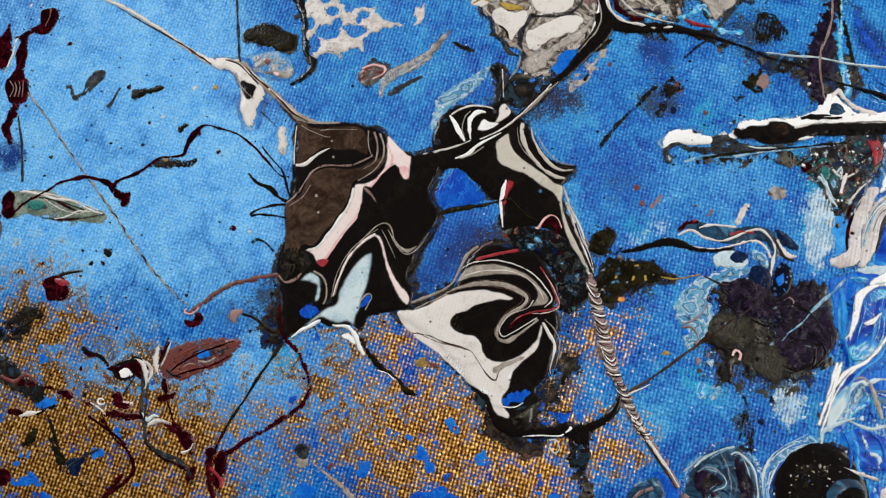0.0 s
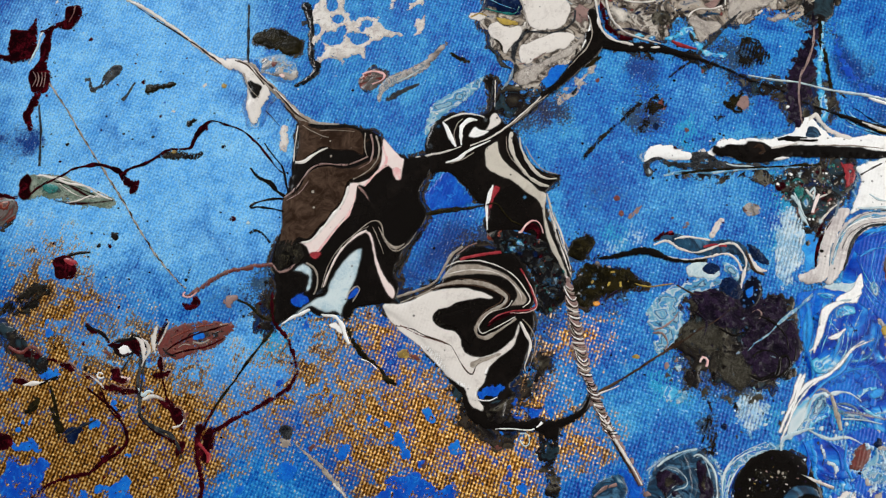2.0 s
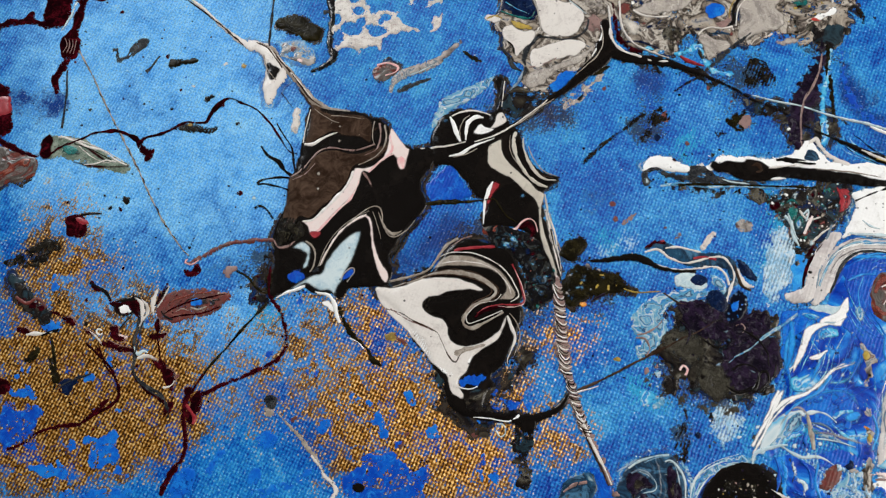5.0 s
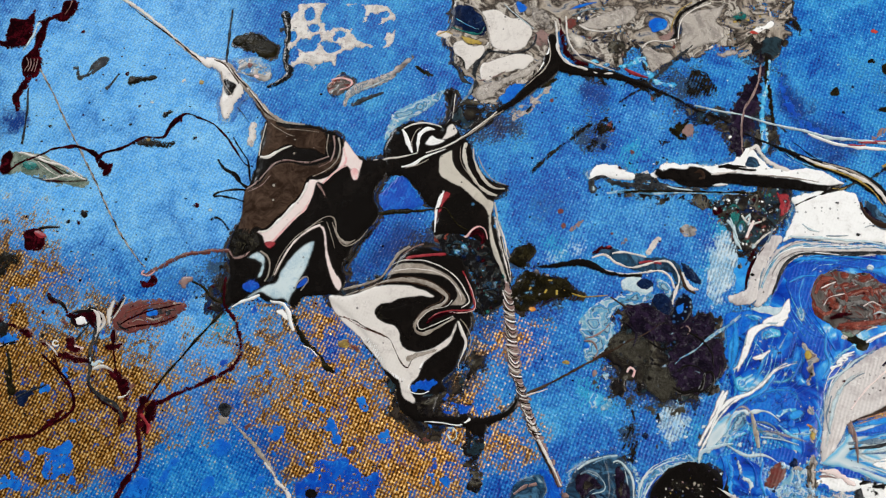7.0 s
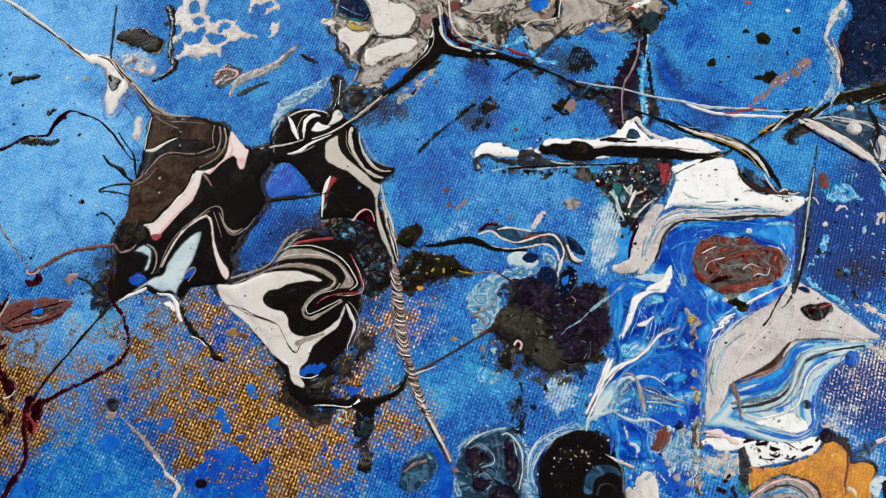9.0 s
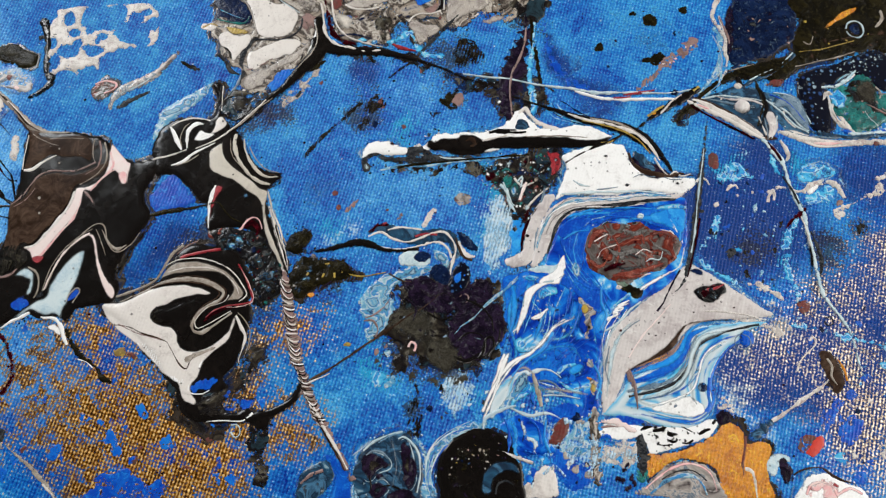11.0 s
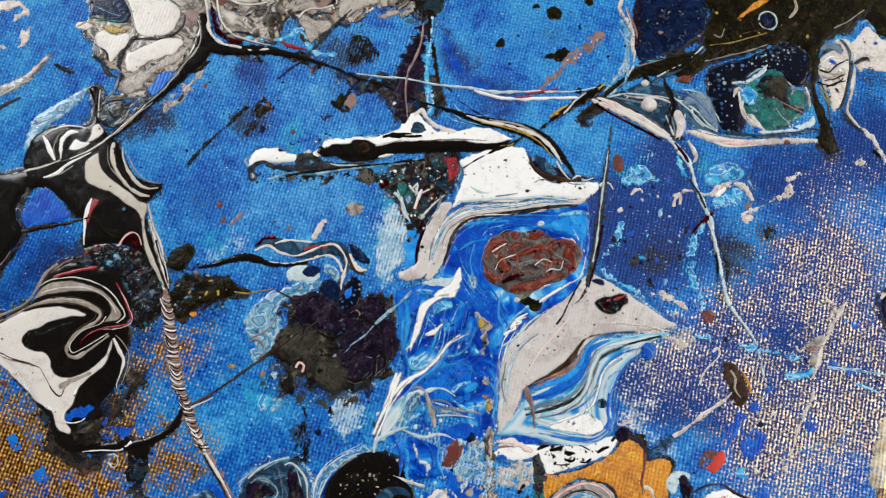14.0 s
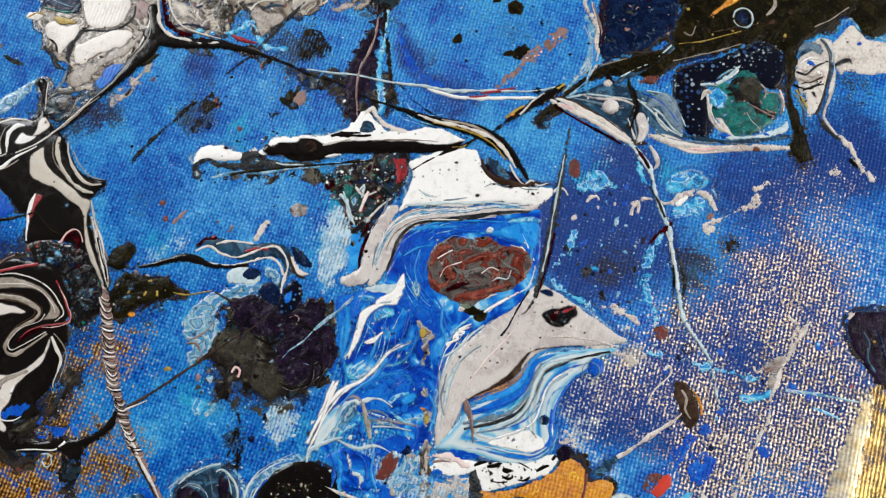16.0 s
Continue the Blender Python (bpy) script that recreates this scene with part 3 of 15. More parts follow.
def pool(name, points, material, parent, tall=0.2, edge=0.4, level=0, rag=0.26, grain=1.6, cell=None, holes=0.0, hole_size=1.5, label=""):
    """A poured patch of paint with the outline through the points. rag: how ragged its rim is; holes: how broken its film is."""
    line = curve_through(points, 5, True)
    low, high = line.min(0), line.max(0)
    cell = cell or float(np.clip(min(high - low) / 22, 0.14, 0.4))
    seed, torn = counted[0] % 29, material not in POURED and parent.name == "acrylic_painting" and min(high - low) > 2.5

    def field(x, y):
        d = inside_by(line, x, y) + rag * fbm(x, y, grain, seed, 3)
        if torn:
            d = d + 0.34 * rag / 0.26 * fbm(x, y, 3.2, seed + 7, 5)
        return np.minimum(d, 0.6 * (fbm(x, y, hole_size, seed + 3, 4) + 1 - holes)) if holes else d

    ob = film(name, field, (*(low - rag), *(high + rag)), material, parent, tall, edge, level, cell, label=label)
    if ob and level <= 1 and min(high - low) > 5.0 and parent.name == "acrylic_painting" and material not in NO_BLEED:
        bleed(ob, field, low, high, material, parent, 1.5 if material in PALE else 1.1, seed)
    return ob


NO_BLEED = {"frost", "bone", "bright", "blush", "sage", "maroon", "slate", "smoke", "khaki", "cobalt", "azure", "foam", "aqua", "ivory", "rust"}
PALE = {"lilac", "banded", "white", "cream", "ice", "cyan", "pink", "stone", "silt", "pebble", "taupe"}


def bleed(ob, field, low, high, material, parent, wide, seed):
    """The thin stain that a pool of paint lets out into the cloth round it, broad here and narrow there."""
    def spread(x, y):
        return field(x, y) + wide * (0.5 + 1.2 * fbm(x, y, 9.0, seed + 11, 4))

    stain = film("bleed", spread, (*(low - 2 * wide), *(high + 2 * wide)), "pale_bleed" if material in PALE else "dark_bleed", parent, 0.02, 0.4, 0, 0.3)
    if stain:
        stain.parent = ob


def strand(name, points, material, parent, tall=0.13, level=0, rag=0.11, cell=None, label=""):
    """A run or thread of paint through points of x, y, width."""
    line = curve_through([(x, y, w / 2) for x, y, w in points], 6, False)
    line[:, 2] = np.maximum(line[:, 2], 0.05)
    thin = float(np.median(line[:, 2]))
    length = float(np.hypot(*np.diff(line[:, :2], axis=0).T).sum())
    seed = counted[0] % 31
    rag = rag if material in POURED or parent.name != "acrylic_painting" else 2.2 * rag
    if thin > 0.4:
        low, high = (line[:, :2] - line[:, 2:]).min(0), (line[:, :2] + line[:, 2:]).max(0)
        cell = cell or float(np.clip(thin / 3.2, 0.14, 0.35))
        field = lambda x, y: along_by(line, x, y) + rag * fbm(x, y, 1.0, seed, 3)
        ob = film(name, field, (*low, *high), material, parent, tall, min(0.35, thin * 0.6), level, cell, label=label)
        if ob and material in PALE and (parent.name == "blue_swirl_field" or level <= 1 and thin > 0.7 and parent.name == "acrylic_painting"):
            bleed(ob, field, low, high, material, parent, 0.7, seed)
        return ob
    # thin ones are swept: five points across a half-round
    counted[0] += 1
    n = max(6, int(length / 0.5))
    gone = np.r_[0, np.cumsum(np.hypot(*np.diff(line[:, :2], axis=0).T))]
    at = np.linspace(0, gone[-1], n)
    mid = np.stack([np.interp(at, gone, line[:, k]) for k in range(3)], 1)
    mid[:, 0] += 0.10 * fbm(at, at * 0 + seed, 2.2, seed, 3)
    mid[:, 1] += 0.10 * fbm(at, at * 0 - seed, 2.2, seed + 5, 3)
    half = mid[:, 2] * (1 + 0.5 * fbm(at, at * 0, 1.6, seed + 2, 3))
    way = np.gradient(mid[:, :2], axis=0)
    way /= np.maximum(np.hypot(way[:, 0], way[:, 1]), 1e-9)[:, None]
    side = np.stack([-way[:, 1], way[:, 0]], 1)
    places, base = [], under(parent, mid[:, 0], mid[:, 1])
    for k in range(5):
        a = math.pi * k / 4
        xy = mid[:, :2] + side * (half * math.cos(a))[:, None]
        rise = np.minimum(tall, half * 1.1) * math.sin(a) + (0.03 if 0 < k < 4 else -0.03) + LEVEL * level + base
        places.append(np.c_[xy, rise])
    places = np.stack(places, 1).reshape(-1, 3) / 1000
    faces = [(i * 5 + k, (i + 1) * 5 + k, (i + 1) * 5 + k + 1, i * 5 + k + 1) for i in range(n - 1) for k in range(4)]
    mesh = bpy.data.meshes.new(name)
    mesh.from_pydata(places.tolist(), [], faces)
    mesh.polygons.foreach_set("use_smooth", np.ones(len(faces), bool))
    deep = np.maximum(half * 1.5, 0.55)[:, None] * np.array([0.5, 1.0, 1.4, 1.0, 0.5])
    mesh.attributes.new("depth", "FLOAT", "POINT").data.foreach_set("value", deep.ravel().astype(np.float32))
    rim_kind(mesh, material, parent)
    return part(name, mesh, MAT[material], parent, label)


def drop(name, x, y, wide, high, turn, material, parent, tall=0.14, level=0, label="", uneven=0.2):
    """A single round or drawn-out drop."""
    a = np.arange(9) * 2 * math.pi / 9
    c, s = math.cos(radians(turn)), math.sin(radians(turn))
    px, py = np.cos(a) * wide / 2, np.sin(a) * high / 2
    return pool(name, np.stack([x + c * px - s * py, y + s * px + c * py], 1), material, parent, tall, 0.3, level, uneven * min(wide, high, 2.5), 0.5 + 0.4 * min(wide, high, 3), label=label)


def echoes(name, points, material, parent, offsets, width, level=2, label=""):
    """Fine lines that follow a curve at several distances to its left, drifting and breaking off as poured paint does."""
    line = curve_through(points, 5, False)
    way = np.gradient(line, axis=0)
    way /= np.maximum(np.hypot(way[:, 0], way[:, 1]), 1e-9)[:, None]
    made, s = [], np.linspace(0, 1, len(line))
    for k, off in enumerate(offsets):
        rng = np.random.default_rng(counted[0])
        drift = off * (1 + 0.35 * np.sin(s * rng.uniform(2, 5) + rng.uniform(0, 6))) + 0.16 * np.sin(s * 11 + rng.uniform(0, 6))
        p = line + np.stack([-way[:, 1], way[:, 0]], 1) * drift[:, None]
        first, last = int(len(p) * rng.uniform(0, 0.22)), int(len(p) * rng.uniform(0.75, 1.0))
        p = p[first:last]
        fade = np.sin(np.linspace(0.05, math.pi - 0.05, len(p))) * (0.7 + 0.5 * np.sin(np.linspace(0, rng.uniform(4, 12), len(p))))
        made.append(strand(name, np.c_[p, width * np.maximum(fade, 0.15)][::2], material, parent, 0.03, level, label=label))
    return made


def specks(name, count, box, sizes, material, parent, seed, keep=None, label=""):
    """Many tiny splashes, too small to tell apart."""
    rng = np.random.default_rng(seed)
    places, faces = [], []
    for _ in range(count):
        x, y = rng.uniform(box[0], box[2]), rng.uniform(box[1], box[3])
        if keep and not keep(x, y):
            continue
        r, n, k = sizes[0] + (sizes[1] - sizes[0]) * rng.random() ** 3, 7, len(places)
        low = float(under(parent, np.array([x]), np.array([y]))[0])
        squash, spin = rng.uniform(0.6, 1), rng.uniform(0, math.pi)
        for j in range(n):
            a, q = 2 * math.pi * j / n, r * rng.uniform(0.75, 1.15)
            places.append((x + q * math.cos(a + spin), y + squash * q * math.sin(a + spin), low - 0.02))
        places.append((x, y, low + min(0.12, 0.35 * r) + 0.03))
        faces += [(k + j, k + (j + 1) % n, k + n) for j in range(n)]
    mesh = bpy.data.meshes.new(name)
    mesh.from_pydata([(a / 1000, b / 1000, c / 1000) for a, b, c in places], [], faces)
    mesh.polygons.foreach_set("use_smooth", np.ones(len(faces), bool))
    mesh.attributes.new("depth", "FLOAT", "POINT").data.foreach_set("value", np.ones(len(places), np.float32))
    return tagged(part(name, mesh, MAT[material], parent, label), kind="stuff")


def lace(name, points, gaps, material, parent, tall=0.15, level=0, rag=0.15, label=""):
    """A film torn open into a web: the outline through the points, less round gaps of x, y, width."""
    line = curve_through(points, 5, True)
    low, high = line.min(0), line.max(0)
    seed = counted[0] % 29

    def field(x, y):
        d = inside_by(line, x, y)
        for u, v, w in gaps:
            stretch = 0.75 + 0.5 * ((u * 7.3 + v * 3.1) % 1)
            d = np.minimum(d, np.hypot((x - u) * stretch, (y - v) / stretch) - w / 2)
        return d + rag * fbm(x, y, 1.4, seed, 3)

    return film(name, field, (*(low - rag), *(high + rag)), material, parent, tall, 0.3, level, 0.2, label=label)


def cells(name, points, material, rim, parent, count, sizes, seed, tall=0.1, level=2, label=""):
    """Round cells of paint strewn inside an outline, some with a rim of another colour."""
    line, rng = curve_through(points, 4, True), np.random.default_rng(seed)
    low, high = line.min(0), line.max(0)
    made = 0
    for _ in range(count * 6):
        x, y, r = rng.uniform(low[0], high[0]), rng.uniform(low[1], high[1]), sizes[0] + (sizes[1] - sizes[0]) * rng.random() ** 2
        if inside_by(line, np.array([x]), np.array([y]))[0] > r * 0.5 and made < count:
            made += 1
            big = drop(name, x, y, r, r * rng.uniform(0.7, 1), rng.uniform(0, 180), material, parent, tall, level, label)
            if rim and r > 0.8 and big:
                drop("cell_core", x, y, r * 0.6, r * 0.5, 0, rim, big, 0.03, 1)


def flecks(name, points, materials, parent, count, sizes, seed, tall=0.08, level=3, label=""):
    """Small irregular splats strewn inside an outline, in turn of several colours."""
    line, rng = curve_through(points, 4, True), np.random.default_rng(seed)
    low, high = line.min(0), line.max(0)
    made = tries = 0
    while made < count and tries < count * 8:
        tries += 1
        x, y = rng.uniform(low[0], high[0]), rng.uniform(low[1], high[1])
        if inside_by(line, np.array([x]), np.array([y]))[0] < 0.2:
            continue
        r, n = sizes[0] + (sizes[1] - sizes[0]) * rng.random() ** 2, 7
        a, long, turn = np.arange(n) * 2 * math.pi / n, rng.uniform(0.45, 1.0), rng.uniform(0, math.pi)
        q = r / 2 * rng.uniform(0.45, 1.55, n)
        px, py = q * np.cos(a), q * np.sin(a) * long
        pool(name, np.stack([x + px * math.cos(turn) - py * math.sin(turn), y + px * math.sin(turn) + py * math.cos(turn)], 1),
             materials[made % len(materials)], parent, tall, 0.2, level, 0.2, 0.7, cell=max(0.12, r / 7), label=label)
        made += 1


def fringe(name, points, material, parent, count, spread, sizes, seed, label=""):
    """Grains of paint thrown out along the rim of a pool."""
    line, rng = curve_through(points, 8, True), np.random.default_rng(seed)
    places, faces = [], []
    for _ in range(count):
        x, y = line[rng.integers(len(line))] + rng.normal(0, spread, 2)
        low = float(under(parent, np.array([x]), np.array([y]))[0])
        r, k = sizes[0] + (sizes[1] - sizes[0]) * rng.random() ** 3, len(places)
        for j in range(6):
            a, q = math.pi * j / 3, r * rng.uniform(0.6, 1.3)
            places.append((x + q * math.cos(a), y + q * math.sin(a), low - 0.02))
        places.append((x, y, low + 0.05 + 0.3 * r))
        faces += [(k + j, k + (j + 1) % 6, k + 6) for j in range(6)]
    mesh = bpy.data.meshes.new(name)
    mesh.from_pydata([(a / 1000, b / 1000, c / 1000) for a, b, c in places], [], faces)
    mesh.attributes.new("depth", "FLOAT", "POINT").data.foreach_set("value", np.ones(len(places), np.float32))
    return tagged(part(name, mesh, MAT[material], parent, label), kind="stuff")


# ---- the studio round the table ----
def slab(name, x0, y0, z0, x1, y1, z1, material, parent=None, bevel=0.0):
    bm = bmesh.new()
    bmesh.ops.create_cube(bm, size=1)
    for v in bm.verts:
        v.co = ((x0 + x1) / 2 + v.co.x * (x1 - x0), (y0 + y1) / 2 + v.co.y * (y1 - y0), (z0 + z1) / 2 + v.co.z * (z1 - z0))
    if bevel:
        bmesh.ops.bevel(bm, geom=bm.edges, offset=bevel, segments=2, affect="EDGES", profile=0.5)
    mesh = bpy.data.meshes.new(name)
    bm.to_mesh(mesh)
    bm.free()
    mesh.materials.append(material)
    ob = new(name, mesh)
    ob.parent = parent
    return ob


plaster = acrylic("white_wall_plaster", (0.30, 0.29, 0.28), (0.26, 0.25, 0.24), 3, 0.7, relief=0.0001, film_of_paint=False)
dark_ceiling = acrylic("dark_unseen_ceiling", (0.035, 0.024, 0.016), (0.055, 0.037, 0.024), 8, 0.7, relief=0.0001, film_of_paint=False)
boards = acrylic("oak_floor_wood", (0.30, 0.19, 0.10), (0.22, 0.13, 0.07), 12, 0.45, relief=0.0001, film_of_paint=False)
table_wood = acrylic("pale_table_wood", (0.38, 0.27, 0.17), (0.30, 0.20, 0.12), 20, 0.45, relief=0.0001, film_of_paint=False)
bare_wood = acrylic("bare_pine_wood", (0.55, 0.40, 0.25), (0.48, 0.33, 0.20), 40, 0.6, relief=0.0001, film_of_paint=False)

tagged(slab("floor", -0.9, -1.9, -0.1, 0.85, 2.1, 0, boards), "brown wooden studio floor under the table", "floor", kind="structure")
# unseen ceiling, added dark so that black paint mirrors little light
tagged(slab("ceiling", -0.9, -1.9, 2.6, 0.85, 2.1, 2.7, dark_ceiling), "unseen dark ceiling added over the table", "ceiling", kind="structure")
tagged(slab("wall_north", -1.05, 2.1, 0, 1.0, 2.25, 2.7, plaster), "plain grey plaster wall", "wall", kind="structure")
tagged(slab("wall_south", -1.05, -2.05, 0, 1.0, -1.9, 2.7, plaster), "plain grey plaster wall", "wall", kind="structure")


def wall_with_window(name, x0, x1, y0, y1, z0, z1):
    """A wall along y with one opening, in four pieces round it."""
    wall = tagged(new(name), "grey plaster wall with a tall window opening", "wall", kind="structure")
    for n, box in enumerate(((-1.9, 0, y0, 2.7), (y1, 0, 2.1, 2.7), (y0, 0, y1, z0), (y0, z1, y1, 2.7))):
        slab("wall_panel", x0, box[0], box[1], x1, box[2], box[3], plaster, wall)


wall_with_window("wall_west", -1.05, -0.9, 0.62, 1.28, 1.35, 2.35)
wall_with_window("wall_east", 0.85, 1.0, -0.50, 0.30, 1.195, 1.745)

table = tagged(new("table"), "plain pale wooden work table under the painting", "table")
slab("tabletop", -0.6, -0.42, 0.722, 0.6, 0.40, 0.75, table_wood, table, 0.003)
for lx in (-0.55, 0.49):
    for ly in (-0.37, 0.29):
        slab("leg", lx, ly, 0, lx + 0.06, ly + 0.06, 0.722, table_wood, table, 0.003)


# ---- the painting ----
painting = tagged(new("acrylic_painting"), "poured acrylic painting in blue, gold, black and white on stretched canvas", "painting")
painting.location = (0, 0, TOP)


def wash(x, y, spots):
    """How strongly a colour was laid on, 0 to 1, from soft spots of x, y, radius in millimetres, and share."""
    bare = np.ones_like(x)
    for u, v, r, share in spots:
        bare *= 1 - share * np.exp(-(((x - u) ** 2 + (y - v) ** 2) / (r * r)) ** 1.3)
    return 1 - bare


def spots(share, rows):
    return [(u, v, r, share) for u, v, r in rows]


